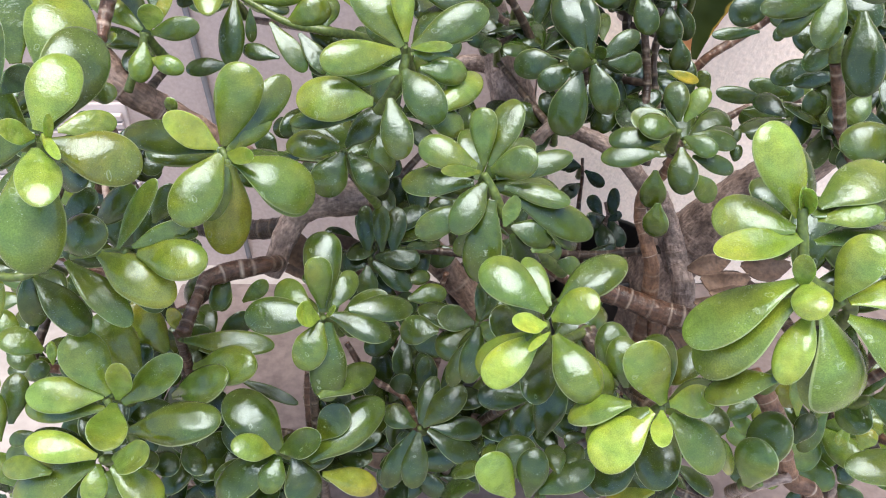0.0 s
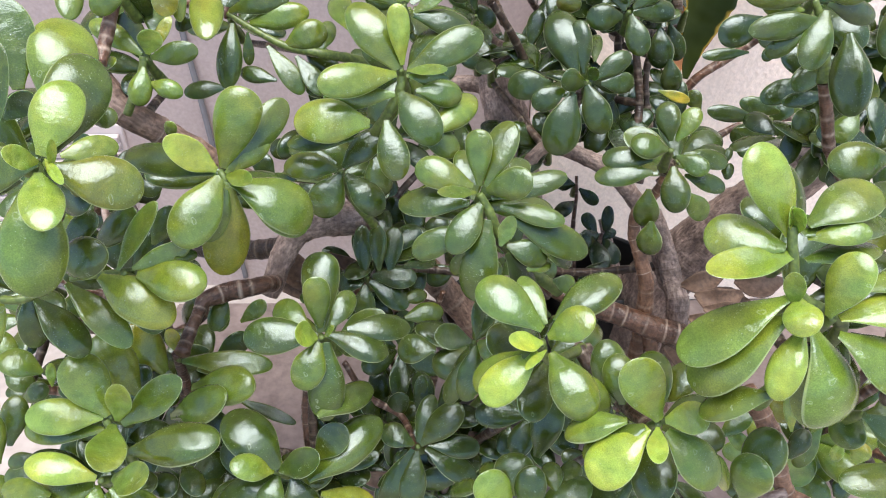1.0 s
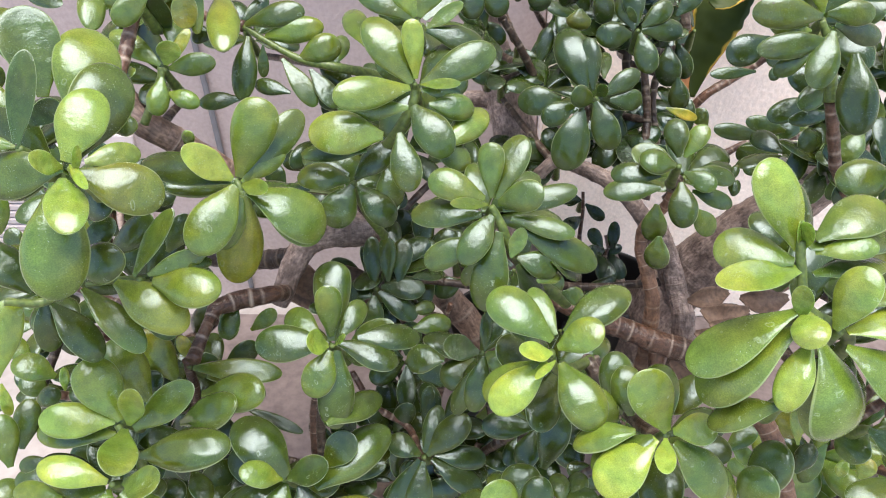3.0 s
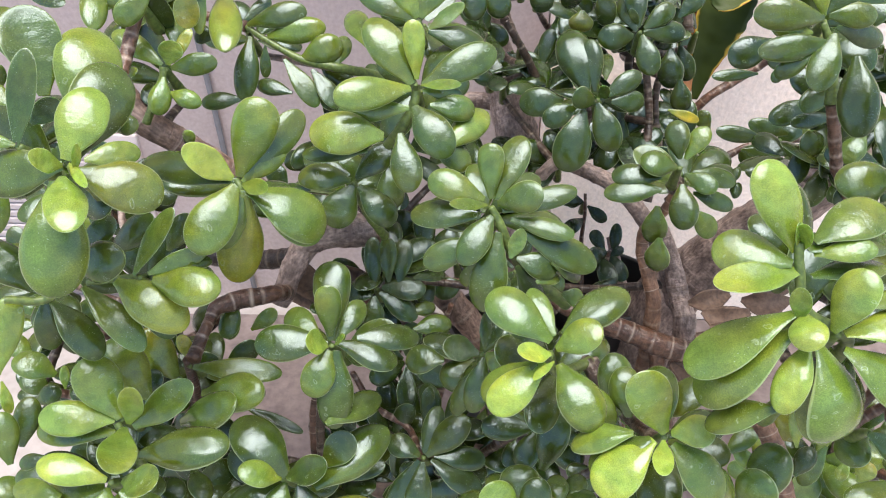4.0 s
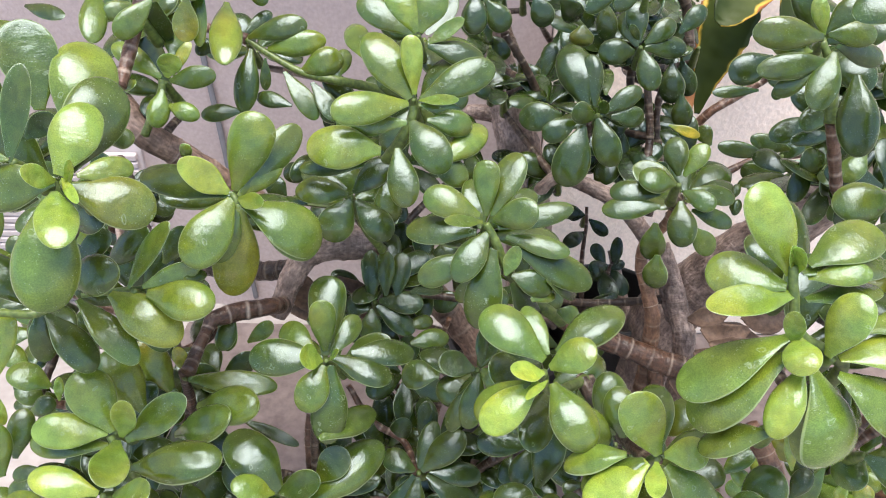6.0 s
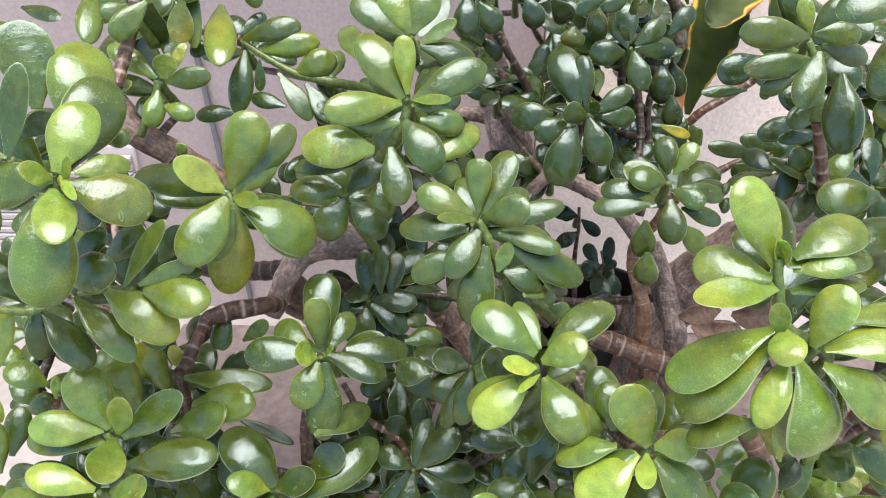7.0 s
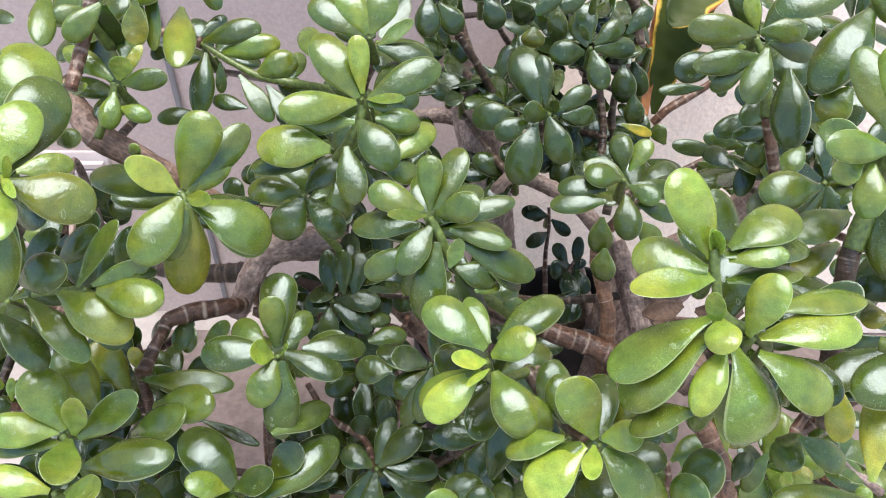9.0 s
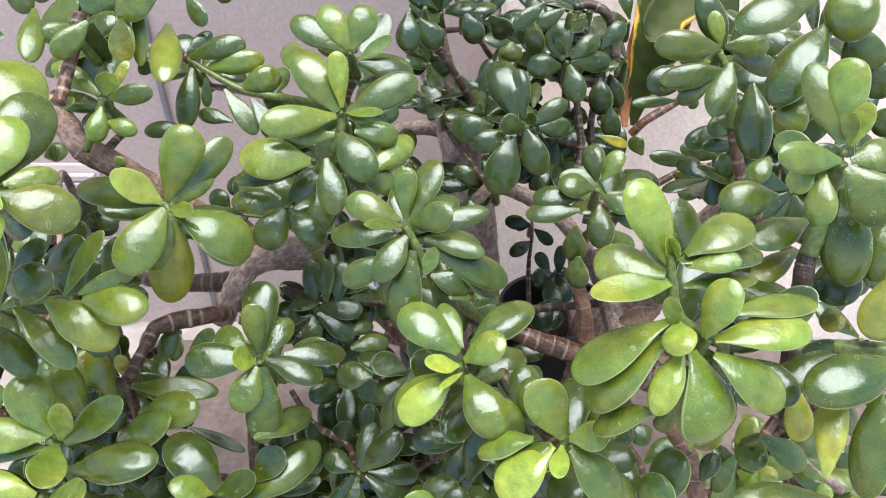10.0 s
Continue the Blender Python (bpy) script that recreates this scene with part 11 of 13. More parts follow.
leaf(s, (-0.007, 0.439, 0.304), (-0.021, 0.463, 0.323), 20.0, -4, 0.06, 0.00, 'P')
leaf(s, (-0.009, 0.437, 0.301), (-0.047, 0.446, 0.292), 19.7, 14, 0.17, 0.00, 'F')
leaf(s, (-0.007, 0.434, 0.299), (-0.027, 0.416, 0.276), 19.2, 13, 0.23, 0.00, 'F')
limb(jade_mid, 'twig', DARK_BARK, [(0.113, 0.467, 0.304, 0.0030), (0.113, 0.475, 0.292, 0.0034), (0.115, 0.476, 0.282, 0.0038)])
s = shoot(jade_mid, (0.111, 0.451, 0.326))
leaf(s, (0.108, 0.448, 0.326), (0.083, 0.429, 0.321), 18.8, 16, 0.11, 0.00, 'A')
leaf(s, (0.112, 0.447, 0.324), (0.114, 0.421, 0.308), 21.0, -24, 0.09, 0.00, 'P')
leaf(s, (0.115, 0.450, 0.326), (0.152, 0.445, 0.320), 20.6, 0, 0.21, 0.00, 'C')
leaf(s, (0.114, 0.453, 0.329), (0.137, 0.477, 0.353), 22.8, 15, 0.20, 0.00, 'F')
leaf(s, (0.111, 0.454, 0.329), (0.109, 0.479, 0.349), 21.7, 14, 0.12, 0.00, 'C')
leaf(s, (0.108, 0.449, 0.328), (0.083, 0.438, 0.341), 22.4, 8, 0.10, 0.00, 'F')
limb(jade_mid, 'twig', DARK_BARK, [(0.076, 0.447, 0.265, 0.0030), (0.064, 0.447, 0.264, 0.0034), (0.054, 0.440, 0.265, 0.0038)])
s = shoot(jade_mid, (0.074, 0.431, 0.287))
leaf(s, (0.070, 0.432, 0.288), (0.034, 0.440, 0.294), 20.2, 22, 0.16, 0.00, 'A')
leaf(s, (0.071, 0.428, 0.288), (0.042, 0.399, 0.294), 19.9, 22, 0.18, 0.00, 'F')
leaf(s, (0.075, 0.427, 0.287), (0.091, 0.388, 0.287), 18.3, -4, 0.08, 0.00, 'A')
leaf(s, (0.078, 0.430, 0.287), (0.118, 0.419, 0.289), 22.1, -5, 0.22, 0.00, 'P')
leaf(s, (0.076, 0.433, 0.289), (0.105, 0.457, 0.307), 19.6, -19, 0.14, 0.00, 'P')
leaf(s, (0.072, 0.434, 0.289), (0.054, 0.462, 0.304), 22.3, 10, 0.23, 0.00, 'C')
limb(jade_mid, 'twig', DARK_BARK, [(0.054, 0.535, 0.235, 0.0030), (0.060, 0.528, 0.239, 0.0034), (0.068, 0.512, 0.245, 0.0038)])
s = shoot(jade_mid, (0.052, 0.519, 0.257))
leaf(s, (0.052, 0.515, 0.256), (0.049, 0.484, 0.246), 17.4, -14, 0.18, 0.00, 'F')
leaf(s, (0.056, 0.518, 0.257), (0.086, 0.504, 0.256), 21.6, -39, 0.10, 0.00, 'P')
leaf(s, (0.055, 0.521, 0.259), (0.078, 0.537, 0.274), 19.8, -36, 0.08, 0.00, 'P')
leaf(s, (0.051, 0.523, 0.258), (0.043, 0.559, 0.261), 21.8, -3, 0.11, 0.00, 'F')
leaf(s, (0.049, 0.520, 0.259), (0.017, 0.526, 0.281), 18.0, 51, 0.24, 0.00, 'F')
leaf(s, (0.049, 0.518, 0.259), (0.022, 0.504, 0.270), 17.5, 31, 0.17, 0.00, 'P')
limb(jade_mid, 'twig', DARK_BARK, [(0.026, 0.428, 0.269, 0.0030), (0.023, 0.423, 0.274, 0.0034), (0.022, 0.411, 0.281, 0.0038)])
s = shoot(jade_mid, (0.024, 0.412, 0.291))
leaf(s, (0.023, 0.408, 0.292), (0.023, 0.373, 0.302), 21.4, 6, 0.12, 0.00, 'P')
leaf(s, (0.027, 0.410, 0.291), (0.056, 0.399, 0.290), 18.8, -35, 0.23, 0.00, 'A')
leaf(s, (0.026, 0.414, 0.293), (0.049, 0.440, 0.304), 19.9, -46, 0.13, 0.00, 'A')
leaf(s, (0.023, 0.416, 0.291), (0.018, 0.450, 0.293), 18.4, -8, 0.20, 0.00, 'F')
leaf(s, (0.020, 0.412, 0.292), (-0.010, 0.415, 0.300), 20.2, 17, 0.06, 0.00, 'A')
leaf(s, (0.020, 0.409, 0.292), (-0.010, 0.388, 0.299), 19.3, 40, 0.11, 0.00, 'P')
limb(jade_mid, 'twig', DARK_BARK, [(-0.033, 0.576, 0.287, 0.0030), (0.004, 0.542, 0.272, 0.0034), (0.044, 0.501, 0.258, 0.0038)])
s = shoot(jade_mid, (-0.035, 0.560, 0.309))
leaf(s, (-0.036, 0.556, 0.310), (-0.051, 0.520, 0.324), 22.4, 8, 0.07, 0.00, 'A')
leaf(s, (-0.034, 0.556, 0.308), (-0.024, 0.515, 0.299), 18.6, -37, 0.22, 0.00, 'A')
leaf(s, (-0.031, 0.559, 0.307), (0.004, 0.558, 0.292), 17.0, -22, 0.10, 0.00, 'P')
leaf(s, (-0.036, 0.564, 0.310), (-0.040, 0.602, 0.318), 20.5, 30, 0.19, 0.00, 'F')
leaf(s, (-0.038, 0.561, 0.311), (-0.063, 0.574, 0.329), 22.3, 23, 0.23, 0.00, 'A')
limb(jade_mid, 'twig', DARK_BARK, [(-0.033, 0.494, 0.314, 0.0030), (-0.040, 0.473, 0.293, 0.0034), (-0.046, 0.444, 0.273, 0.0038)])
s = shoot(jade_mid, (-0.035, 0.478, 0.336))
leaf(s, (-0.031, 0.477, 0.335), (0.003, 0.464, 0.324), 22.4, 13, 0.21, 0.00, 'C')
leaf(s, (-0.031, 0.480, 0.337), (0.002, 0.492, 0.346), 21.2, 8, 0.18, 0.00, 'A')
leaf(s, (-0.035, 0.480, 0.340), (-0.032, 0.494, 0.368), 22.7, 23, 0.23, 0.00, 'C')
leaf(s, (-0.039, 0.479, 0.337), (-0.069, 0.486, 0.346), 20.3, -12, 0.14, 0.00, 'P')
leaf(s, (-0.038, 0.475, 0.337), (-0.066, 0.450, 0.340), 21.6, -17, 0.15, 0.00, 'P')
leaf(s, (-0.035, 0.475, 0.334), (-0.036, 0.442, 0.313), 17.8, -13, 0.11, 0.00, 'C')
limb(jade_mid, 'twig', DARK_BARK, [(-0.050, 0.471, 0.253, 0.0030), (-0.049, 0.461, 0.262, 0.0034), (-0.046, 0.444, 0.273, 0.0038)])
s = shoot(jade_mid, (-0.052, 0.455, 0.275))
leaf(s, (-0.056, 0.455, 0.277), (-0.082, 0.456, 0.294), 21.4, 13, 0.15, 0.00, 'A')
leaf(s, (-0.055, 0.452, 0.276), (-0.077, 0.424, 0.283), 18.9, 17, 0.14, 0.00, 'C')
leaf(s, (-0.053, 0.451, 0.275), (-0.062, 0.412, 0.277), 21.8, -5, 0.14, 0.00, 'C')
leaf(s, (-0.049, 0.452, 0.274), (-0.021, 0.428, 0.263), 17.9, -13, 0.24, 0.00, 'F')
leaf(s, (-0.050, 0.456, 0.278), (-0.026, 0.467, 0.297), 20.5, 9, 0.08, 0.00, 'C')
leaf(s, (-0.053, 0.458, 0.278), (-0.056, 0.483, 0.309), 20.7, -4, 0.12, 0.00, 'P')
limb(jade_mid, 'twig', DARK_BARK, [(0.010, 0.582, 0.357, 0.0030), (0.019, 0.589, 0.361, 0.0034), (0.031, 0.587, 0.367, 0.0038)])
s = shoot(jade_mid, (0.008, 0.566, 0.379))
leaf(s, (0.010, 0.567, 0.382), (0.041, 0.575, 0.411), 19.8, -23, 0.06, 0.00, 'P')
leaf(s, (0.008, 0.569, 0.381), (0.008, 0.604, 0.405), 17.4, -11, 0.18, 0.00, 'P')
leaf(s, (0.005, 0.569, 0.380), (-0.022, 0.593, 0.388), 21.6, 1, 0.24, 0.00, 'F')
leaf(s, (0.004, 0.565, 0.379), (-0.029, 0.552, 0.384), 22.5, 17, 0.07, 0.00, 'P')
leaf(s, (0.011, 0.564, 0.380), (0.042, 0.542, 0.393), 20.6, -17, 0.14, 0.00, 'F')
limb(jade_mid, 'twig', DARK_BARK, [(0.116, 0.574, 0.279, 0.0030), (0.123, 0.541, 0.267, 0.0034), (0.132, 0.500, 0.257, 0.0038)])
s = shoot(jade_mid, (0.114, 0.558, 0.301))
leaf(s, (0.110, 0.558, 0.302), (0.079, 0.563, 0.315), 20.7, 5, 0.19, 0.00, 'A')
leaf(s, (0.111, 0.556, 0.299), (0.078, 0.535, 0.282), 23.0, 34, 0.08, 0.00, 'C')
leaf(s, (0.114, 0.554, 0.299), (0.118, 0.523, 0.284), 22.0, 4, 0.24, 0.00, 'F')
leaf(s, (0.118, 0.557, 0.301), (0.155, 0.549, 0.306), 19.8, -6, 0.13, 0.00, 'A')
limb(jade_mid, 'twig', DARK_BARK, [(-0.054, 0.531, 0.387, 0.0030), (-0.001, 0.530, 0.383, 0.0034), (0.054, 0.522, 0.380, 0.0038)])
s = shoot(jade_mid, (-0.056, 0.515, 0.409))
leaf(s, (-0.058, 0.511, 0.410), (-0.075, 0.481, 0.413), 19.9, 20, 0.15, 0.00, 'F')
leaf(s, (-0.054, 0.511, 0.408), (-0.037, 0.478, 0.392), 17.4, -5, 0.22, 0.00, 'F')
leaf(s, (-0.052, 0.514, 0.410), (-0.016, 0.510, 0.417), 18.6, -38, 0.18, 0.00, 'C')
leaf(s, (-0.052, 0.516, 0.411), (-0.016, 0.532, 0.428), 21.2, -24, 0.12, 0.00, 'F')
limb(jade_mid, 'twig', DARK_BARK, [(0.001, 0.442, 0.224, 0.0030), (-0.001, 0.434, 0.238, 0.0034), (-0.002, 0.419, 0.254, 0.0038)])
s = shoot(jade_mid, (-0.001, 0.426, 0.246))
leaf(s, (-0.003, 0.423, 0.246), (-0.034, 0.392, 0.249), 19.8, 0, 0.22, 0.00, 'F')
leaf(s, (0.003, 0.425, 0.246), (0.035, 0.419, 0.251), 19.2, -2, 0.23, 0.00, 'P')
leaf(s, (0.001, 0.427, 0.249), (0.017, 0.442, 0.279), 19.1, -4, 0.17, 0.00, 'F')
leaf(s, (-0.003, 0.427, 0.248), (-0.025, 0.440, 0.268), 18.2, 6, 0.11, 0.00, 'C')
limb(jade_mid, 'twig', DARK_BARK, [(-0.061, 0.476, 0.166, 0.0030), (-0.045, 0.472, 0.178, 0.0034), (-0.028, 0.459, 0.193, 0.0038)])
s = shoot(jade_mid, (-0.063, 0.460, 0.188))
leaf(s, (-0.061, 0.458, 0.185), (-0.048, 0.432, 0.165), 19.6, -21, 0.21, 0.00, 'F')
leaf(s, (-0.059, 0.458, 0.188), (-0.030, 0.442, 0.187), 17.0, -20, 0.16, 0.00, 'P')
leaf(s, (-0.060, 0.462, 0.190), (-0.028, 0.479, 0.213), 22.9, 5, 0.08, 0.00, 'F')
leaf(s, (-0.064, 0.463, 0.190), (-0.081, 0.494, 0.216), 19.5, 15, 0.07, 0.00, 'P')
leaf(s, (-0.066, 0.461, 0.191), (-0.092, 0.462, 0.223), 22.9, 32, 0.10, 0.00, 'P')
leaf(s, (-0.066, 0.458, 0.188), (-0.098, 0.438, 0.189), 17.8, 24, 0.08, 0.00, 'F')
limb(jade_mid, 'twig', DARK_BARK, [(-0.032, 0.505, 0.253, 0.0030), (-0.036, 0.478, 0.258, 0.0034), (-0.037, 0.442, 0.265, 0.0038)])
s = shoot(jade_mid, (-0.034, 0.489, 0.275))
leaf(s, (-0.031, 0.487, 0.274), (-0.009, 0.467, 0.265), 22.3, -17, 0.18, 0.00, 'C')
leaf(s, (-0.031, 0.492, 0.275), (-0.005, 0.518, 0.276), 18.9, 0, 0.10, 0.00, 'F')
leaf(s, (-0.034, 0.493, 0.277), (-0.028, 0.524, 0.295), 19.6, 2, 0.22, 0.00, 'P')
leaf(s, (-0.037, 0.490, 0.278), (-0.067, 0.490, 0.307), 18.8, 47, 0.16, 0.00, 'P')
leaf(s, (-0.036, 0.486, 0.277), (-0.054, 0.456, 0.290), 20.4, 14, 0.07, 0.00, 'A')
leaf(s, (-0.035, 0.486, 0.274), (-0.039, 0.454, 0.258), 17.5, -4, 0.13, 0.00, 'C')
limb(jade_left, 'twig', DARK_BARK, [(-0.072, 0.598, 0.287, 0.0030), (-0.070, 0.619, 0.287, 0.0034), (-0.066, 0.631, 0.290, 0.0038)])
s = shoot(jade_left, (-0.074, 0.582, 0.309))
leaf(s, (-0.071, 0.585, 0.311), (-0.043, 0.606, 0.323), 17.8, -23, 0.21, 0.00, 'F')
leaf(s, (-0.077, 0.585, 0.310), (-0.109, 0.611, 0.313), 20.4, 17, 0.16, 0.00, 'C')
leaf(s, (-0.078, 0.581, 0.308), (-0.108, 0.574, 0.302), 20.5, 38, 0.11, 0.00, 'F')
leaf(s, (-0.075, 0.579, 0.309), (-0.084, 0.544, 0.303), 19.8, 37, 0.10, 0.00, 'F')
leaf(s, (-0.070, 0.580, 0.309), (-0.035, 0.559, 0.306), 17.1, -21, 0.16, 0.00, 'C')
limb(jade_left, 'twig', DARK_BARK, [(-0.093, 0.537, 0.344, 0.0030), (-0.084, 0.525, 0.351, 0.0034), (-0.073, 0.504, 0.360, 0.0038)])
s = shoot(jade_left, (-0.095, 0.521, 0.366))
leaf(s, (-0.091, 0.521, 0.366), (-0.058, 0.517, 0.366), 21.4, -25, 0.20, 0.00, 'P')
leaf(s, (-0.092, 0.524, 0.366), (-0.069, 0.545, 0.368), 17.9, -26, 0.20, 0.00, 'C')
leaf(s, (-0.097, 0.518, 0.368), (-0.118, 0.489, 0.383), 17.6, 26, 0.17, 0.00, 'P')
leaf(s, (-0.095, 0.517, 0.367), (-0.090, 0.483, 0.375), 21.0, -35, 0.10, 0.00, 'F')
limb(jade_left, 'twig', DARK_BARK, [(-0.128, 0.636, 0.370, 0.0030), (-0.096, 0.615, 0.383, 0.0034), (-0.062, 0.587, 0.397, 0.0038)])
s = shoot(jade_left, (-0.130, 0.620, 0.392))
leaf(s, (-0.134, 0.622, 0.394), (-0.165, 0.638, 0.408), 19.6, 18, 0.22, 0.00, 'A')
leaf(s, (-0.126, 0.619, 0.392), (-0.094, 0.612, 0.392), 17.0, -42, 0.18, 0.00, 'F')
leaf(s, (-0.127, 0.621, 0.394), (-0.097, 0.634, 0.414), 21.7, -28, 0.14, 0.00, 'A')
leaf(s, (-0.130, 0.624, 0.394), (-0.129, 0.658, 0.408), 21.4, -8, 0.17, 0.00, 'P')
limb(jade_left, 'twig', DARK_BARK, [(-0.041, 0.648, 0.356, 0.0030), (-0.036, 0.624, 0.355, 0.0034), (-0.030, 0.591, 0.355, 0.0038)])
s = shoot(jade_left, (-0.043, 0.632, 0.378))
leaf(s, (-0.042, 0.636, 0.379), (-0.034, 0.665, 0.385), 22.1, 10, 0.10, 0.00, 'C')
leaf(s, (-0.045, 0.633, 0.381), (-0.065, 0.640, 0.411), 20.3, 43, 0.18, 0.00, 'C')
leaf(s, (-0.043, 0.628, 0.377), (-0.047, 0.586, 0.368), 19.3, -13, 0.17, 0.00, 'F')
leaf(s, (-0.041, 0.630, 0.376), (-0.022, 0.610, 0.358), 18.0, -15, 0.15, 0.00, 'F')
leaf(s, (-0.040, 0.635, 0.378), (-0.007, 0.660, 0.375), 22.5, -32, 0.14, 0.00, 'F')
limb(jade_left, 'twig', DARK_BARK, [(-0.047, 0.550, 0.381, 0.0030), (-0.055, 0.532, 0.382, 0.0034), (-0.061, 0.507, 0.385, 0.0038)])
s = shoot(jade_left, (-0.049, 0.534, 0.403))
leaf(s, (-0.048, 0.530, 0.403), (-0.042, 0.496, 0.398), 21.1, 17, 0.12, 0.00, 'A')
leaf(s, (-0.045, 0.535, 0.405), (-0.011, 0.545, 0.416), 19.6, -23, 0.14, 0.00, 'F')
leaf(s, (-0.049, 0.537, 0.405), (-0.052, 0.572, 0.423), 18.4, -4, 0.24, 0.00, 'F')
limb(jade_left, 'twig', DARK_BARK, [(-0.017, 0.575, 0.367, 0.0030), (-0.024, 0.587, 0.360, 0.0034), (-0.030, 0.591, 0.355, 0.0038)])
s = shoot(jade_left, (-0.019, 0.559, 0.389))
leaf(s, (-0.016, 0.560, 0.391), (0.006, 0.574, 0.410), 20.2, 6, 0.22, 0.00, 'F')
leaf(s, (-0.019, 0.561, 0.392), (-0.025, 0.582, 0.427), 22.1, 22, 0.06, 0.00, 'F')
leaf(s, (-0.022, 0.561, 0.390), (-0.044, 0.582, 0.397), 21.9, 10, 0.17, 0.00, 'P')
leaf(s, (-0.022, 0.557, 0.388), (-0.048, 0.539, 0.381), 18.4, -3, 0.13, 0.00, 'A')
leaf(s, (-0.019, 0.555, 0.387), (-0.021, 0.519, 0.364), 17.9, -3, 0.20, 0.00, 'F')
limb(jade_left, 'twig', DARK_BARK, [(-0.267, 0.511, 0.466, 0.0030), (-0.270, 0.508, 0.470, 0.0034), (-0.272, 0.496, 0.475, 0.0038)])
s = shoot(jade_left, (-0.269, 0.495, 0.488))
leaf(s, (-0.272, 0.494, 0.491), (-0.295, 0.493, 0.511), 19.7, -22, 0.21, 0.00, 'P')
leaf(s, (-0.273, 0.494, 0.487), (-0.308, 0.492, 0.472), 17.7, -23, 0.13, 0.00, 'F')
leaf(s, (-0.270, 0.491, 0.486), (-0.280, 0.457, 0.467), 17.9, 5, 0.24, 0.00, 'P')
leaf(s, (-0.265, 0.493, 0.489), (-0.232, 0.479, 0.490), 21.5, 13, 0.20, 0.00, 'C')
leaf(s, (-0.265, 0.496, 0.490), (-0.231, 0.511, 0.507), 20.0, 19, 0.15, 0.00, 'F')
leaf(s, (-0.269, 0.497, 0.492), (-0.273, 0.519, 0.528), 22.7, -8, 0.20, 0.00, 'C')
limb(jade_left, 'twig', DARK_BARK, [(-0.246, 0.453, 0.370, 0.0030), (-0.262, 0.438, 0.359, 0.0034), (-0.276, 0.416, 0.349, 0.0038)])
s = shoot(jade_left, (-0.248, 0.437, 0.392))
leaf(s, (-0.244, 0.438, 0.394), (-0.216, 0.449, 0.412), 17.0, -35, 0.21, 0.00, 'P')
leaf(s, (-0.248, 0.441, 0.393), (-0.250, 0.480, 0.403), 17.1, -19, 0.18, 0.00, 'P')
leaf(s, (-0.251, 0.435, 0.391), (-0.284, 0.414, 0.382), 18.5, 30, 0.17, 0.00, 'A')
leaf(s, (-0.246, 0.433, 0.392), (-0.235, 0.394, 0.390), 22.4, -11, 0.19, 0.00, 'C')
leaf(s, (-0.244, 0.435, 0.394), (-0.218, 0.423, 0.409), 19.2, -29, 0.12, 0.00, 'P')
limb(jade_left, 'twig', DARK_BARK, [(-0.233, 0.398, 0.366, 0.0030), (-0.217, 0.409, 0.360, 0.0034), (-0.200, 0.412, 0.357, 0.0038)])
s = shoot(jade_left, (-0.235, 0.382, 0.388))
leaf(s, (-0.237, 0.384, 0.391), (-0.254, 0.402, 0.418), 18.1, 18, 0.21, 0.00, 'A')
leaf(s, (-0.238, 0.381, 0.390), (-0.265, 0.374, 0.410), 19.8, 11, 0.23, 0.00, 'P')
leaf(s, (-0.237, 0.379, 0.387), (-0.256, 0.350, 0.375), 19.2, 1, 0.16, 0.00, 'A')
leaf(s, (-0.234, 0.378, 0.386), (-0.228, 0.340, 0.369), 18.5, 4, 0.14, 0.00, 'A')
leaf(s, (-0.231, 0.382, 0.387), (-0.193, 0.384, 0.380), 19.1, 4, 0.28, 0.00, 'A')
leaf(s, (-0.232, 0.382, 0.390), (-0.208, 0.385, 0.409), 18.9, -3, 0.20, 0.00, 'P')
limb(jade_left, 'twig', DARK_BARK, [(-0.316, 0.461, 0.309, 0.0030), (-0.330, 0.473, 0.295, 0.0034), (-0.342, 0.476, 0.283, 0.0038)])
s = shoot(jade_left, (-0.318, 0.445, 0.331))
leaf(s, (-0.322, 0.444, 0.332), (-0.355, 0.426, 0.340), 19.5, 22, 0.22, 0.00, 'P')
leaf(s, (-0.318, 0.441, 0.330), (-0.320, 0.411, 0.326), 20.2, -16, 0.26, 0.00, 'P')
leaf(s, (-0.316, 0.442, 0.332), (-0.296, 0.419, 0.339), 20.9, -33, 0.15, 0.00, 'F')
leaf(s, (-0.315, 0.448, 0.331), (-0.285, 0.472, 0.336), 22.0, -18, 0.15, 0.00, 'A')
leaf(s, (-0.318, 0.449, 0.331), (-0.315, 0.484, 0.337), 18.7, 7, 0.24, 0.00, 'C')
limb(jade_left, 'twig', DARK_BARK, [(-0.290, 0.465, 0.323, 0.0030), (-0.284, 0.445, 0.335, 0.0034), (-0.276, 0.416, 0.349, 0.0038)])
s = shoot(jade_left, (-0.292, 0.449, 0.345))
leaf(s, (-0.288, 0.451, 0.345), (-0.256, 0.462, 0.348), 22.2, -34, 0.19, 0.00, 'A')
leaf(s, (-0.294, 0.452, 0.347), (-0.310, 0.479, 0.368), 20.3, 1, 0.17, 0.00, 'A')
leaf(s, (-0.296, 0.449, 0.346), (-0.330, 0.444, 0.349), 21.5, 40, 0.15, 0.00, 'F')
leaf(s, (-0.294, 0.446, 0.346), (-0.310, 0.413, 0.350), 20.7, 33, 0.24, 0.00, 'F')
leaf(s, (-0.290, 0.446, 0.347), (-0.275, 0.417, 0.359), 18.2, -17, 0.20, 0.00, 'F')
limb(jade_left, 'twig', DARK_BARK, [(-0.285, 0.483, 0.473, 0.0030), (-0.286, 0.488, 0.484, 0.0034), (-0.285, 0.485, 0.496, 0.0038)])
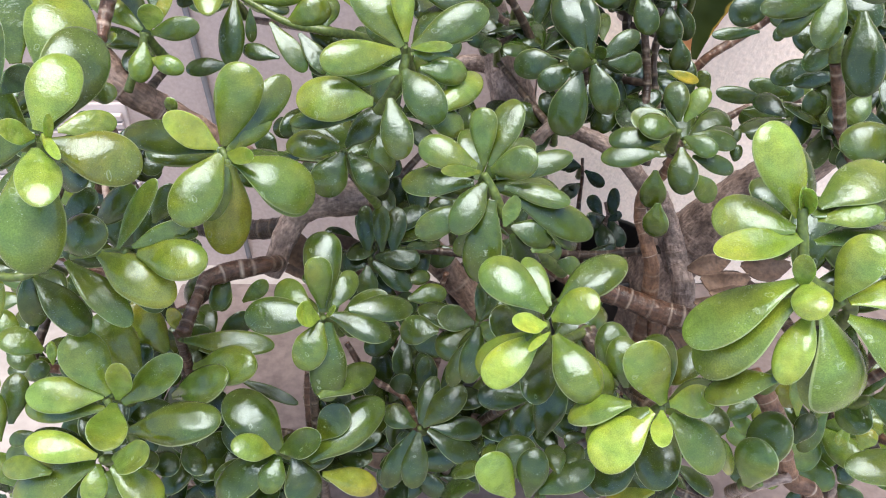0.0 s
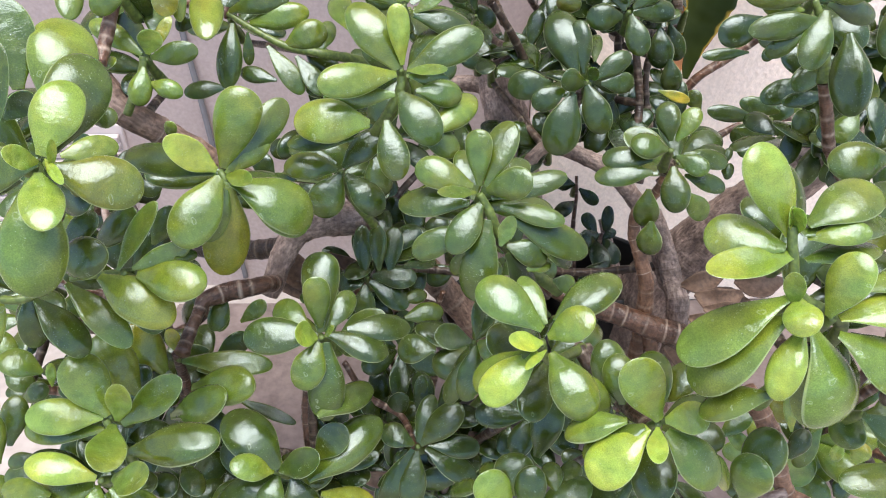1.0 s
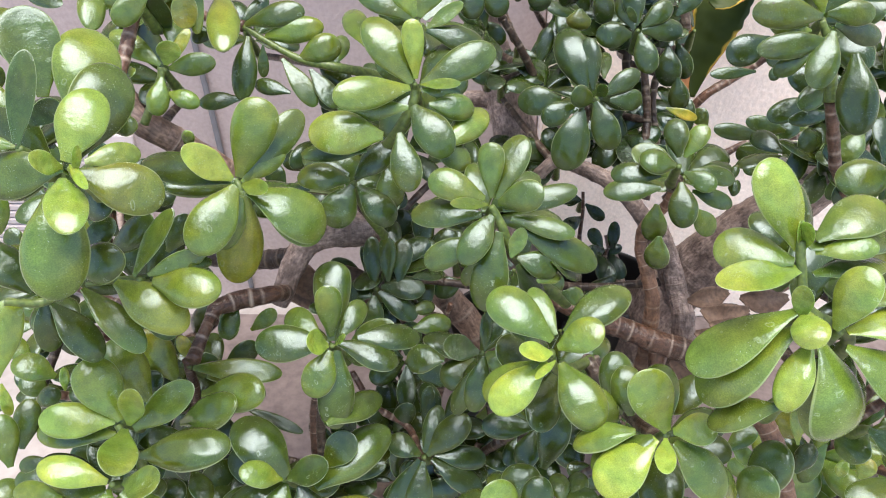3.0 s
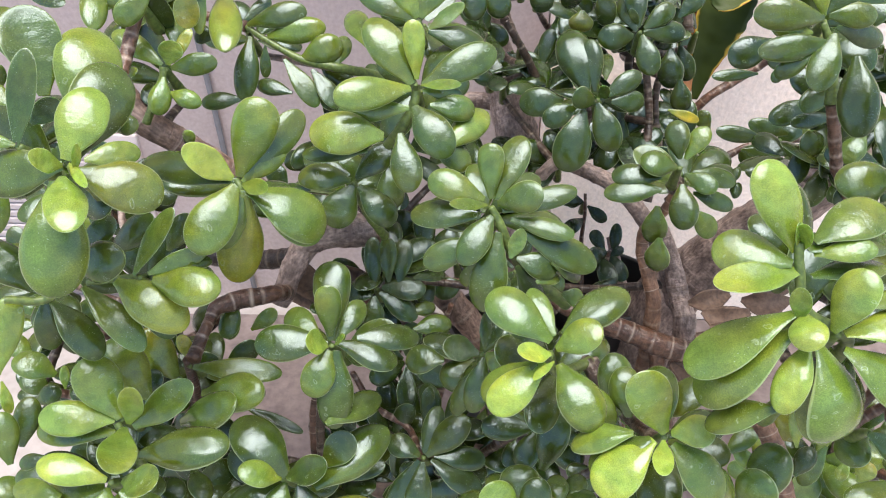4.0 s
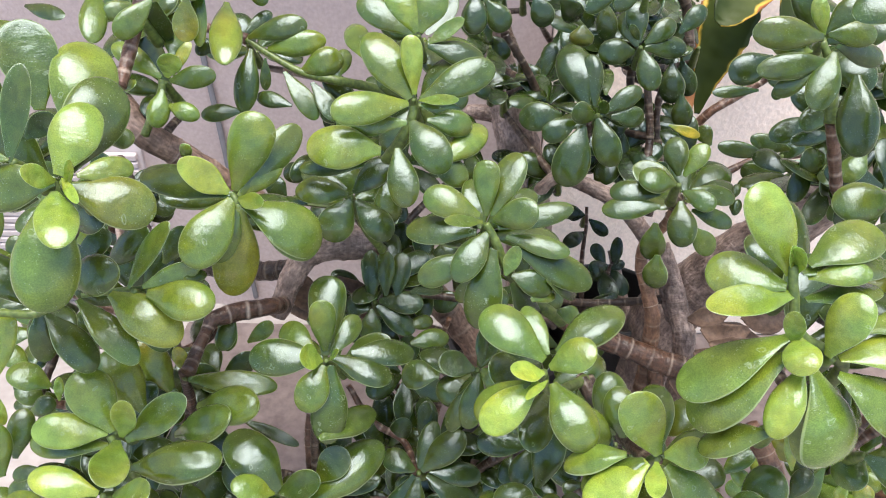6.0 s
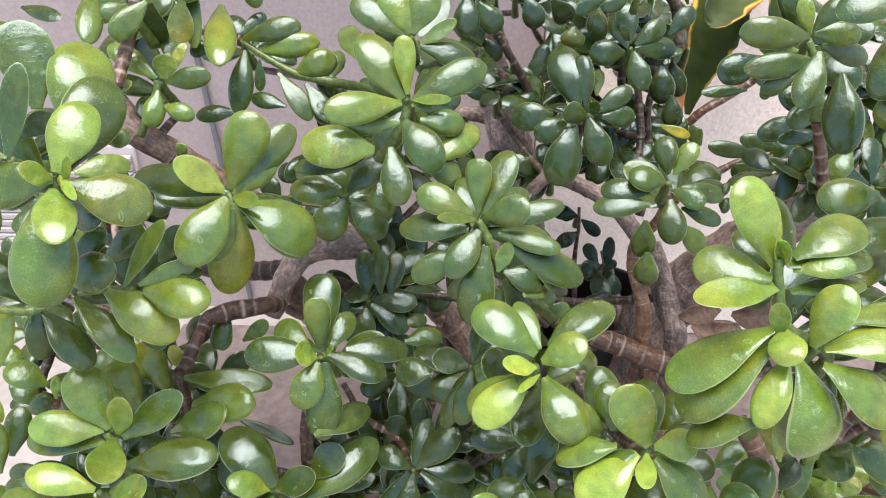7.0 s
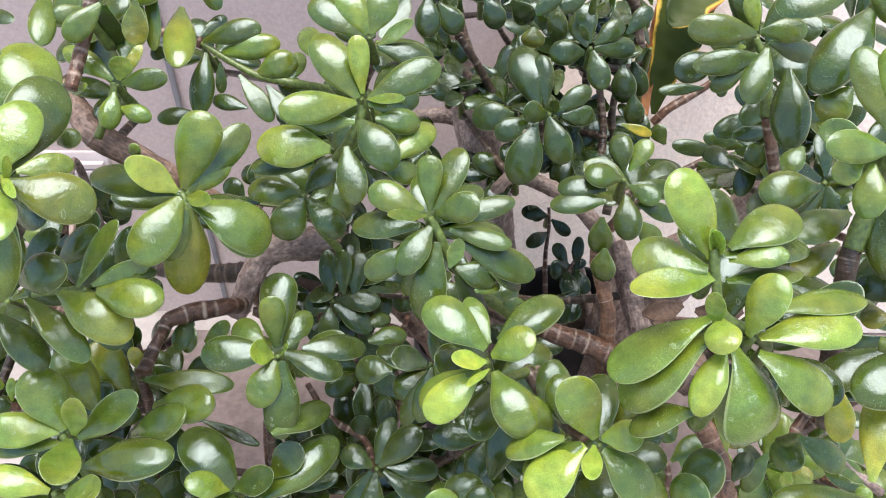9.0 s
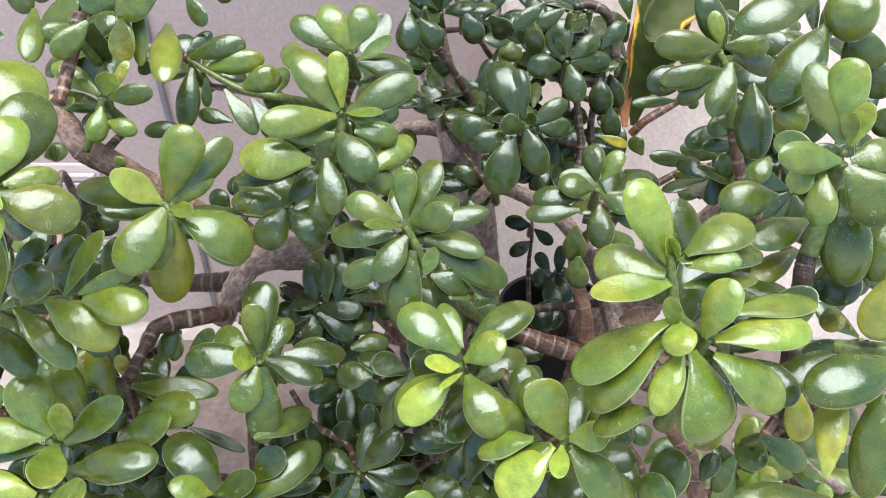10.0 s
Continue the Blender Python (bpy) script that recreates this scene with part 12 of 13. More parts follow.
s = shoot(jade_left, (-0.287, 0.467, 0.495))
leaf(s, (-0.287, 0.464, 0.493), (-0.287, 0.435, 0.466), 18.6, 1, 0.15, 0.00, 'P')
leaf(s, (-0.283, 0.466, 0.496), (-0.252, 0.460, 0.497), 22.5, -5, 0.29, 0.00, 'P')
leaf(s, (-0.284, 0.468, 0.498), (-0.261, 0.473, 0.519), 19.4, -15, 0.18, 0.00, 'P')
leaf(s, (-0.289, 0.469, 0.498), (-0.307, 0.494, 0.526), 22.1, -23, 0.23, 0.00, 'C')
leaf(s, (-0.290, 0.468, 0.497), (-0.318, 0.477, 0.513), 20.5, 4, 0.25, 0.00, 'P')
limb(jade_left, 'twig', DARK_BARK, [(-0.291, 0.445, 0.431, 0.0030), (-0.303, 0.427, 0.401, 0.0034), (-0.314, 0.401, 0.374, 0.0038)])
s = shoot(jade_left, (-0.293, 0.429, 0.453))
leaf(s, (-0.295, 0.431, 0.455), (-0.324, 0.445, 0.481), 20.7, 36, 0.23, 0.00, 'F')
leaf(s, (-0.297, 0.428, 0.453), (-0.331, 0.417, 0.455), 17.2, 33, 0.21, 0.00, 'P')
leaf(s, (-0.293, 0.426, 0.451), (-0.293, 0.396, 0.440), 20.2, 1, 0.24, 0.00, 'F')
leaf(s, (-0.290, 0.426, 0.452), (-0.267, 0.398, 0.445), 19.2, -19, 0.12, 0.00, 'P')
leaf(s, (-0.289, 0.431, 0.453), (-0.254, 0.452, 0.460), 20.2, -35, 0.28, 0.00, 'P')
leaf(s, (-0.292, 0.433, 0.454), (-0.290, 0.470, 0.473), 20.3, -2, 0.25, 0.00, 'P')
limb(jade_right, 'twig', DARK_BARK, [(0.323, 0.566, 0.549, 0.0030), (0.318, 0.572, 0.539, 0.0034), (0.315, 0.570, 0.532, 0.0038)])
s = shoot(jade_right, (0.321, 0.550, 0.571))
leaf(s, (0.318, 0.549, 0.570), (0.279, 0.537, 0.565), 18.4, 15, 0.18, 0.00, 'P')
leaf(s, (0.322, 0.546, 0.569), (0.324, 0.512, 0.555), 17.2, -12, 0.29, 0.00, 'C')
leaf(s, (0.325, 0.548, 0.571), (0.365, 0.531, 0.569), 22.3, -18, 0.22, 0.00, 'C')
leaf(s, (0.325, 0.551, 0.573), (0.350, 0.563, 0.587), 20.9, 3, 0.16, 0.00, 'P')
leaf(s, (0.322, 0.553, 0.573), (0.326, 0.583, 0.595), 21.4, -13, 0.23, 0.00, 'F')
leaf(s, (0.318, 0.550, 0.573), (0.287, 0.548, 0.599), 21.6, 15, 0.29, 0.00, 'A')
limb(jade_right, 'twig', DARK_BARK, [(0.322, 0.617, 0.541, 0.0030), (0.318, 0.597, 0.535, 0.0034), (0.315, 0.570, 0.532, 0.0038)])
s = shoot(jade_right, (0.320, 0.601, 0.563))
leaf(s, (0.323, 0.599, 0.565), (0.348, 0.584, 0.588), 22.3, -9, 0.13, 0.00, 'F')
leaf(s, (0.321, 0.602, 0.566), (0.329, 0.615, 0.597), 18.9, -41, 0.28, 0.00, 'F')
leaf(s, (0.318, 0.603, 0.565), (0.297, 0.621, 0.596), 20.9, -8, 0.15, 0.00, 'P')
leaf(s, (0.321, 0.598, 0.560), (0.328, 0.572, 0.544), 18.3, 24, 0.25, 0.00, 'C')
limb(jade_right, 'twig', DARK_BARK, [(0.331, 0.526, 0.497, 0.0030), (0.330, 0.529, 0.494, 0.0034), (0.332, 0.524, 0.493, 0.0038)])
s = shoot(jade_right, (0.329, 0.510, 0.519))
leaf(s, (0.330, 0.512, 0.522), (0.344, 0.527, 0.549), 20.6, -39, 0.14, 0.00, 'C')
leaf(s, (0.327, 0.514, 0.519), (0.313, 0.551, 0.529), 21.5, 3, 0.30, 0.00, 'C')
leaf(s, (0.325, 0.510, 0.519), (0.286, 0.515, 0.522), 22.1, 19, 0.23, 0.00, 'F')
leaf(s, (0.326, 0.508, 0.517), (0.293, 0.490, 0.498), 21.8, 40, 0.19, 0.00, 'C')
leaf(s, (0.329, 0.506, 0.519), (0.334, 0.464, 0.523), 21.4, 25, 0.19, 0.00, 'F')
leaf(s, (0.332, 0.508, 0.519), (0.359, 0.491, 0.524), 22.8, -22, 0.28, 0.00, 'F')
limb(jade_right, 'twig', DARK_BARK, [(0.343, 0.644, 0.581, 0.0030), (0.348, 0.617, 0.579, 0.0034), (0.355, 0.581, 0.580, 0.0038)])
s = shoot(jade_right, (0.341, 0.628, 0.603))
leaf(s, (0.344, 0.631, 0.604), (0.372, 0.652, 0.613), 20.5, -17, 0.29, 0.00, 'P')
leaf(s, (0.342, 0.631, 0.605), (0.353, 0.662, 0.632), 18.8, -8, 0.20, 0.00, 'F')
leaf(s, (0.338, 0.629, 0.605), (0.301, 0.640, 0.625), 18.0, 34, 0.24, 0.00, 'F')
leaf(s, (0.337, 0.627, 0.603), (0.306, 0.613, 0.603), 18.7, 24, 0.13, 0.00, 'C')
leaf(s, (0.342, 0.624, 0.604), (0.349, 0.587, 0.614), 21.7, -4, 0.13, 0.00, 'F')
leaf(s, (0.344, 0.625, 0.603), (0.369, 0.602, 0.601), 20.8, -19, 0.18, 0.00, 'F')
limb(jade_right, 'twig', DARK_BARK, [(0.323, 0.625, 0.567, 0.0030), (0.338, 0.607, 0.572, 0.0034), (0.355, 0.581, 0.580, 0.0038)])
s = shoot(jade_right, (0.321, 0.609, 0.589))
leaf(s, (0.325, 0.609, 0.588), (0.357, 0.613, 0.585), 19.9, -24, 0.19, 0.00, 'A')
leaf(s, (0.323, 0.612, 0.591), (0.335, 0.637, 0.611), 19.2, -2, 0.30, 0.00, 'P')
leaf(s, (0.318, 0.611, 0.591), (0.292, 0.628, 0.607), 22.5, 27, 0.30, 0.00, 'A')
leaf(s, (0.318, 0.608, 0.589), (0.286, 0.597, 0.591), 22.8, 29, 0.29, 0.00, 'F')
leaf(s, (0.321, 0.605, 0.590), (0.311, 0.566, 0.597), 20.0, 9, 0.19, 0.00, 'A')
leaf(s, (0.325, 0.607, 0.588), (0.353, 0.587, 0.579), 17.0, -29, 0.30, 0.00, 'A')
limb(jade_right, 'twig', DARK_BARK, [(0.310, 0.561, 0.503, 0.0030), (0.322, 0.553, 0.513, 0.0034), (0.336, 0.537, 0.526, 0.0038)])
s = shoot(jade_right, (0.308, 0.545, 0.525))
leaf(s, (0.311, 0.546, 0.528), (0.333, 0.557, 0.552), 20.8, 18, 0.25, 0.00, 'F')
leaf(s, (0.305, 0.543, 0.525), (0.275, 0.526, 0.527), 21.7, -16, 0.23, 0.00, 'F')
leaf(s, (0.307, 0.542, 0.523), (0.297, 0.518, 0.503), 19.4, -30, 0.25, 0.00, 'P')
leaf(s, (0.311, 0.543, 0.523), (0.333, 0.527, 0.506), 22.5, -29, 0.16, 0.00, 'P')
leaf(s, (0.312, 0.545, 0.525), (0.347, 0.551, 0.530), 20.4, -5, 0.29, 0.00, 'F')
limb(jade_right, 'twig', DARK_BARK, [(0.345, 0.587, 0.559, 0.0030), (0.349, 0.588, 0.569, 0.0034), (0.355, 0.581, 0.580, 0.0038)])
s = shoot(jade_right, (0.343, 0.571, 0.581))
leaf(s, (0.347, 0.571, 0.582), (0.388, 0.565, 0.589), 19.7, -27, 0.15, 0.00, 'A')
leaf(s, (0.346, 0.573, 0.583), (0.368, 0.587, 0.600), 21.2, -7, 0.29, 0.00, 'F')
leaf(s, (0.341, 0.575, 0.582), (0.327, 0.609, 0.593), 18.5, 6, 0.23, 0.00, 'A')
leaf(s, (0.339, 0.572, 0.581), (0.307, 0.580, 0.576), 21.2, 29, 0.28, 0.00, 'A')
leaf(s, (0.341, 0.568, 0.582), (0.324, 0.539, 0.585), 20.4, 17, 0.21, 0.00, 'A')
leaf(s, (0.343, 0.567, 0.582), (0.347, 0.532, 0.588), 17.3, -1, 0.22, 0.00, 'P')
limb(jade_right, 'twig', DARK_BARK, [(0.294, 0.587, 0.471, 0.0030), (0.316, 0.576, 0.469, 0.0034), (0.340, 0.558, 0.469, 0.0038)])
s = shoot(jade_right, (0.292, 0.571, 0.493))
leaf(s, (0.290, 0.575, 0.493), (0.272, 0.604, 0.497), 19.9, -6, 0.12, 0.00, 'F')
leaf(s, (0.288, 0.571, 0.492), (0.249, 0.566, 0.484), 20.0, 38, 0.26, 0.00, 'F')
leaf(s, (0.289, 0.568, 0.493), (0.267, 0.534, 0.497), 17.8, 35, 0.27, 0.00, 'C')
leaf(s, (0.294, 0.568, 0.493), (0.316, 0.543, 0.500), 20.0, -40, 0.27, 0.00, 'P')
leaf(s, (0.295, 0.571, 0.495), (0.324, 0.572, 0.523), 17.1, -38, 0.21, 0.00, 'C')
limb(jade_right, 'twig', DARK_BARK, [(0.304, 0.543, 0.486, 0.0030), (0.317, 0.537, 0.488, 0.0034), (0.332, 0.524, 0.493, 0.0038)])
s = shoot(jade_right, (0.302, 0.527, 0.508))
leaf(s, (0.302, 0.529, 0.511), (0.298, 0.553, 0.535), 18.6, 1, 0.27, 0.00, 'P')
leaf(s, (0.298, 0.527, 0.510), (0.260, 0.527, 0.529), 18.4, 33, 0.27, 0.00, 'F')
leaf(s, (0.300, 0.524, 0.506), (0.282, 0.497, 0.489), 18.3, 29, 0.28, 0.00, 'C')
leaf(s, (0.303, 0.523, 0.507), (0.313, 0.493, 0.503), 20.7, -15, 0.26, 0.00, 'F')
leaf(s, (0.306, 0.525, 0.508), (0.344, 0.507, 0.507), 17.6, -3, 0.23, 0.00, 'A')
leaf(s, (0.304, 0.528, 0.511), (0.322, 0.541, 0.544), 22.7, -25, 0.17, 0.00, 'F')
limb(jade_right, 'twig', DARK_BARK, [(0.286, 0.390, 0.317, 0.0030), (0.293, 0.388, 0.317, 0.0034), (0.301, 0.378, 0.319, 0.0038)])
s = shoot(jade_right, (0.284, 0.374, 0.339))
leaf(s, (0.282, 0.371, 0.336), (0.270, 0.351, 0.312), 21.9, 5, 0.52, 0.00, 'C')
leaf(s, (0.285, 0.370, 0.339), (0.302, 0.333, 0.339), 22.5, 3, 0.59, 0.00, 'P')
leaf(s, (0.287, 0.372, 0.341), (0.319, 0.353, 0.361), 18.1, 0, 0.58, 0.00, 'A')
leaf(s, (0.285, 0.376, 0.342), (0.299, 0.396, 0.373), 17.5, -37, 0.56, 0.00, 'F')
limb(jade_right, 'twig', DARK_BARK, [(0.136, 0.391, 0.271, 0.0030), (0.200, 0.356, 0.269, 0.0034), (0.267, 0.314, 0.270, 0.0038)])
s = shoot(jade_right, (0.134, 0.375, 0.293))
leaf(s, (0.135, 0.371, 0.293), (0.153, 0.333, 0.289), 17.8, -42, 0.20, 0.00, 'C')
leaf(s, (0.137, 0.373, 0.292), (0.165, 0.357, 0.284), 20.9, -20, 0.20, 0.00, 'P')
leaf(s, (0.136, 0.378, 0.293), (0.159, 0.403, 0.294), 21.6, -5, 0.25, 0.00, 'F')
leaf(s, (0.134, 0.378, 0.295), (0.138, 0.402, 0.316), 17.3, 17, 0.28, 0.00, 'F')
leaf(s, (0.130, 0.375, 0.295), (0.095, 0.379, 0.317), 20.0, 23, 0.16, 0.00, 'P')
leaf(s, (0.131, 0.372, 0.292), (0.111, 0.349, 0.284), 22.0, -5, 0.20, 0.00, 'P')
limb(jade_right, 'twig', DARK_BARK, [(0.334, 0.417, 0.311, 0.0030), (0.317, 0.404, 0.320, 0.0034), (0.303, 0.383, 0.330, 0.0038)])
s = shoot(jade_right, (0.332, 0.401, 0.333))
leaf(s, (0.328, 0.401, 0.332), (0.295, 0.396, 0.325), 19.1, 13, 0.57, 0.00, 'F')
leaf(s, (0.330, 0.398, 0.333), (0.313, 0.362, 0.331), 21.1, 28, 0.64, 0.00, 'F')
leaf(s, (0.334, 0.398, 0.332), (0.353, 0.372, 0.320), 22.0, -3, 0.64, 0.00, 'F')
leaf(s, (0.336, 0.401, 0.333), (0.371, 0.400, 0.333), 18.9, -20, 0.60, 0.00, 'F')
leaf(s, (0.334, 0.404, 0.336), (0.350, 0.424, 0.360), 22.1, -32, 0.53, 0.00, 'A')
leaf(s, (0.329, 0.404, 0.334), (0.306, 0.427, 0.343), 18.9, 24, 0.63, 0.00, 'C')
limb(jade_right, 'twig', DARK_BARK, [(0.269, 0.392, 0.286, 0.0030), (0.284, 0.383, 0.291, 0.0034), (0.302, 0.366, 0.298, 0.0038)])
s = shoot(jade_right, (0.267, 0.376, 0.308))
leaf(s, (0.266, 0.373, 0.306), (0.253, 0.350, 0.290), 17.2, -15, 0.55, 0.00, 'F')
leaf(s, (0.270, 0.373, 0.308), (0.296, 0.343, 0.301), 23.0, 10, 0.61, 0.00, 'F')
leaf(s, (0.271, 0.374, 0.309), (0.304, 0.360, 0.318), 22.0, -13, 0.57, 0.00, 'C')
leaf(s, (0.266, 0.378, 0.311), (0.251, 0.404, 0.331), 21.9, -22, 0.59, 0.00, 'P')
leaf(s, (0.263, 0.376, 0.309), (0.224, 0.384, 0.316), 19.4, -10, 0.65, 0.00, 'F')
limb(jade_right, 'twig', DARK_BARK, [(0.346, 0.397, 0.294, 0.0030), (0.330, 0.391, 0.282, 0.0034), (0.316, 0.376, 0.273, 0.0038)])
s = shoot(jade_right, (0.344, 0.381, 0.316))
leaf(s, (0.347, 0.380, 0.314), (0.377, 0.365, 0.300), 20.0, -14, 0.58, 0.00, 'P')
leaf(s, (0.347, 0.383, 0.317), (0.378, 0.402, 0.333), 21.7, -13, 0.65, 0.00, 'P')
leaf(s, (0.345, 0.384, 0.318), (0.360, 0.412, 0.342), 17.5, -9, 0.56, 0.00, 'F')
leaf(s, (0.341, 0.383, 0.318), (0.319, 0.396, 0.346), 17.7, 36, 0.58, 0.00, 'F')
leaf(s, (0.340, 0.379, 0.317), (0.313, 0.362, 0.327), 18.2, 2, 0.57, 0.00, 'P')
leaf(s, (0.343, 0.378, 0.315), (0.335, 0.339, 0.304), 22.1, 13, 0.66, 0.00, 'F')
limb(jade_right, 'twig', DARK_BARK, [(0.138, 0.412, 0.324, 0.0030), (0.169, 0.401, 0.335, 0.0034), (0.201, 0.383, 0.348, 0.0038)])
s = shoot(jade_right, (0.136, 0.396, 0.346))
leaf(s, (0.132, 0.395, 0.346), (0.100, 0.383, 0.340), 17.8, 53, 0.28, 0.00, 'C')
leaf(s, (0.136, 0.392, 0.345), (0.139, 0.359, 0.334), 20.0, 27, 0.19, 0.00, 'F')
leaf(s, (0.140, 0.395, 0.347), (0.172, 0.387, 0.353), 21.9, -18, 0.14, 0.00, 'P')
leaf(s, (0.138, 0.398, 0.349), (0.164, 0.421, 0.373), 21.3, -43, 0.18, 0.00, 'F')
leaf(s, (0.135, 0.400, 0.347), (0.125, 0.436, 0.357), 18.0, -24, 0.19, 0.00, 'P')
leaf(s, (0.132, 0.397, 0.347), (0.098, 0.406, 0.348), 22.0, 43, 0.22, 0.00, 'P')
limb(jade_right, 'twig', DARK_BARK, [(0.344, 0.345, 0.308, 0.0030), (0.332, 0.360, 0.321, 0.0034), (0.322, 0.367, 0.336, 0.0038)])
s = shoot(jade_right, (0.342, 0.329, 0.330))
leaf(s, (0.346, 0.327, 0.330), (0.379, 0.306, 0.326), 22.8, -27, 0.29, 0.00, 'F')
leaf(s, (0.346, 0.330, 0.331), (0.378, 0.344, 0.337), 17.4, -28, 0.60, 0.00, 'P')
leaf(s, (0.342, 0.332, 0.332), (0.339, 0.361, 0.350), 18.2, 26, 0.53, 0.00, 'F')
leaf(s, (0.341, 0.330, 0.334), (0.323, 0.341, 0.364), 22.5, 42, 0.54, 0.00, 'F')
leaf(s, (0.339, 0.326, 0.331), (0.312, 0.304, 0.331), 17.2, 28, 0.18, 0.00, 'F')
leaf(s, (0.343, 0.325, 0.329), (0.349, 0.293, 0.318), 21.9, -4, 0.14, 0.00, 'A')
limb(jade_right, 'twig', DARK_BARK, [(0.197, 0.414, 0.237, 0.0030), (0.234, 0.369, 0.224, 0.0034), (0.273, 0.316, 0.212, 0.0038)])
s = shoot(jade_right, (0.195, 0.398, 0.259))
leaf(s, (0.192, 0.397, 0.262), (0.167, 0.392, 0.291), 18.2, 8, 0.21, 0.00, 'P')
leaf(s, (0.191, 0.395, 0.260), (0.166, 0.379, 0.264), 17.3, -8, 0.25, 0.00, 'F')
leaf(s, (0.195, 0.394, 0.258), (0.193, 0.365, 0.247), 22.9, -31, 0.28, 0.00, 'F')
leaf(s, (0.198, 0.396, 0.257), (0.231, 0.382, 0.237), 19.7, -34, 0.19, 0.00, 'F')
leaf(s, (0.198, 0.400, 0.261), (0.228, 0.424, 0.281), 22.6, -13, 0.28, 0.00, 'A')
leaf(s, (0.194, 0.399, 0.263), (0.182, 0.417, 0.298), 21.5, 25, 0.30, 0.00, 'P')
limb(jade_left, 'twig', DARK_BARK, [(-0.077, 0.617, 0.506, 0.0030), (-0.062, 0.610, 0.521, 0.0034), (-0.045, 0.595, 0.537, 0.0038)])
s = shoot(jade_left, (-0.079, 0.601, 0.528))
leaf(s, (-0.075, 0.600, 0.529), (-0.037, 0.599, 0.543), 19.6, -6, 0.14, 0.00, 'F')
leaf(s, (-0.076, 0.604, 0.529), (-0.059, 0.630, 0.535), 18.3, -2, 0.24, 0.00, 'F')
leaf(s, (-0.081, 0.602, 0.530), (-0.110, 0.620, 0.557), 22.2, 8, 0.22, 0.00, 'P')
leaf(s, (-0.082, 0.599, 0.528), (-0.111, 0.587, 0.532), 21.4, 22, 0.27, 0.00, 'P')
leaf(s, (-0.080, 0.597, 0.528), (-0.091, 0.557, 0.526), 22.9, 13, 0.29, 0.00, 'F')
leaf(s, (-0.076, 0.598, 0.526), (-0.052, 0.579, 0.515), 18.0, -10, 0.15, 0.00, 'P')
limb(jade_left, 'twig', DARK_BARK, [(-0.035, 0.586, 0.474, 0.0030), (-0.052, 0.570, 0.451, 0.0034), (-0.068, 0.546, 0.431, 0.0038)])
s = shoot(jade_left, (-0.037, 0.570, 0.496))
leaf(s, (-0.040, 0.570, 0.498), (-0.071, 0.566, 0.519), 20.9, 34, 0.26, 0.00, 'P')
leaf(s, (-0.038, 0.567, 0.494), (-0.049, 0.536, 0.474), 17.1, -4, 0.25, 0.00, 'F')
leaf(s, (-0.034, 0.568, 0.494), (-0.007, 0.547, 0.477), 20.3, -22, 0.21, 0.00, 'F')
leaf(s, (-0.033, 0.571, 0.496), (0.003, 0.579, 0.495), 21.9, -27, 0.12, 0.00, 'F')
leaf(s, (-0.034, 0.573, 0.497), (-0.008, 0.594, 0.509), 18.4, 11, 0.25, 0.00, 'F')
leaf(s, (-0.038, 0.572, 0.499), (-0.050, 0.591, 0.532), 20.7, 2, 0.24, 0.00, 'P')
limb(jade_left, 'twig', DARK_BARK, [(-0.111, 0.606, 0.475, 0.0030), (-0.125, 0.581, 0.461, 0.0034), (-0.137, 0.548, 0.448, 0.0038)])
s = shoot(jade_left, (-0.113, 0.590, 0.497))
leaf(s, (-0.110, 0.591, 0.495), (-0.084, 0.595, 0.476), 22.3, 1, 0.29, 0.00, 'A')
leaf(s, (-0.111, 0.593, 0.499), (-0.086, 0.620, 0.515), 20.0, 17, 0.23, 0.00, 'A')
leaf(s, (-0.116, 0.587, 0.496), (-0.135, 0.560, 0.483), 18.6, -27, 0.17, 0.00, 'P')
leaf(s, (-0.112, 0.588, 0.495), (-0.098, 0.571, 0.471), 19.2, -31, 0.14, 0.00, 'P')
limb(jade_left, 'twig', DARK_BARK, [(-0.087, 0.622, 0.469, 0.0030), (-0.101, 0.594, 0.447, 0.0034), (-0.113, 0.559, 0.427, 0.0038)])
s = shoot(jade_left, (-0.089, 0.606, 0.491))
leaf(s, (-0.088, 0.602, 0.489), (-0.080, 0.572, 0.472), 20.0, -26, 0.17, 0.00, 'P')
leaf(s, (-0.086, 0.604, 0.488), (-0.062, 0.590, 0.464), 19.8, -12, 0.26, 0.00, 'F')
leaf(s, (-0.086, 0.608, 0.493), (-0.059, 0.628, 0.512), 20.6, 11, 0.20, 0.00, 'F')
leaf(s, (-0.089, 0.608, 0.494), (-0.092, 0.629, 0.517), 20.3, 7, 0.30, 0.00, 'A')
leaf(s, (-0.091, 0.607, 0.494), (-0.111, 0.616, 0.521), 22.5, 28, 0.20, 0.00, 'C')
leaf(s, (-0.092, 0.603, 0.490), (-0.119, 0.579, 0.480), 18.6, -4, 0.29, 0.00, 'C')
limb(jade_left, 'twig', DARK_BARK, [(-0.062, 0.634, 0.422, 0.0030), (-0.063, 0.615, 0.408, 0.0034), (-0.062, 0.587, 0.397, 0.0038)])
s = shoot(jade_left, (-0.064, 0.618, 0.444))
leaf(s, (-0.062, 0.615, 0.442), (-0.041, 0.582, 0.429), 18.9, -21, 0.22, 0.00, 'A')
leaf(s, (-0.060, 0.618, 0.444), (-0.021, 0.619, 0.452), 20.0, -10, 0.22, 0.00, 'C')
leaf(s, (-0.062, 0.622, 0.445), (-0.042, 0.655, 0.463), 22.5, 3, 0.28, 0.00, 'P')
leaf(s, (-0.067, 0.621, 0.446), (-0.091, 0.644, 0.468), 20.2, 29, 0.25, 0.00, 'F')
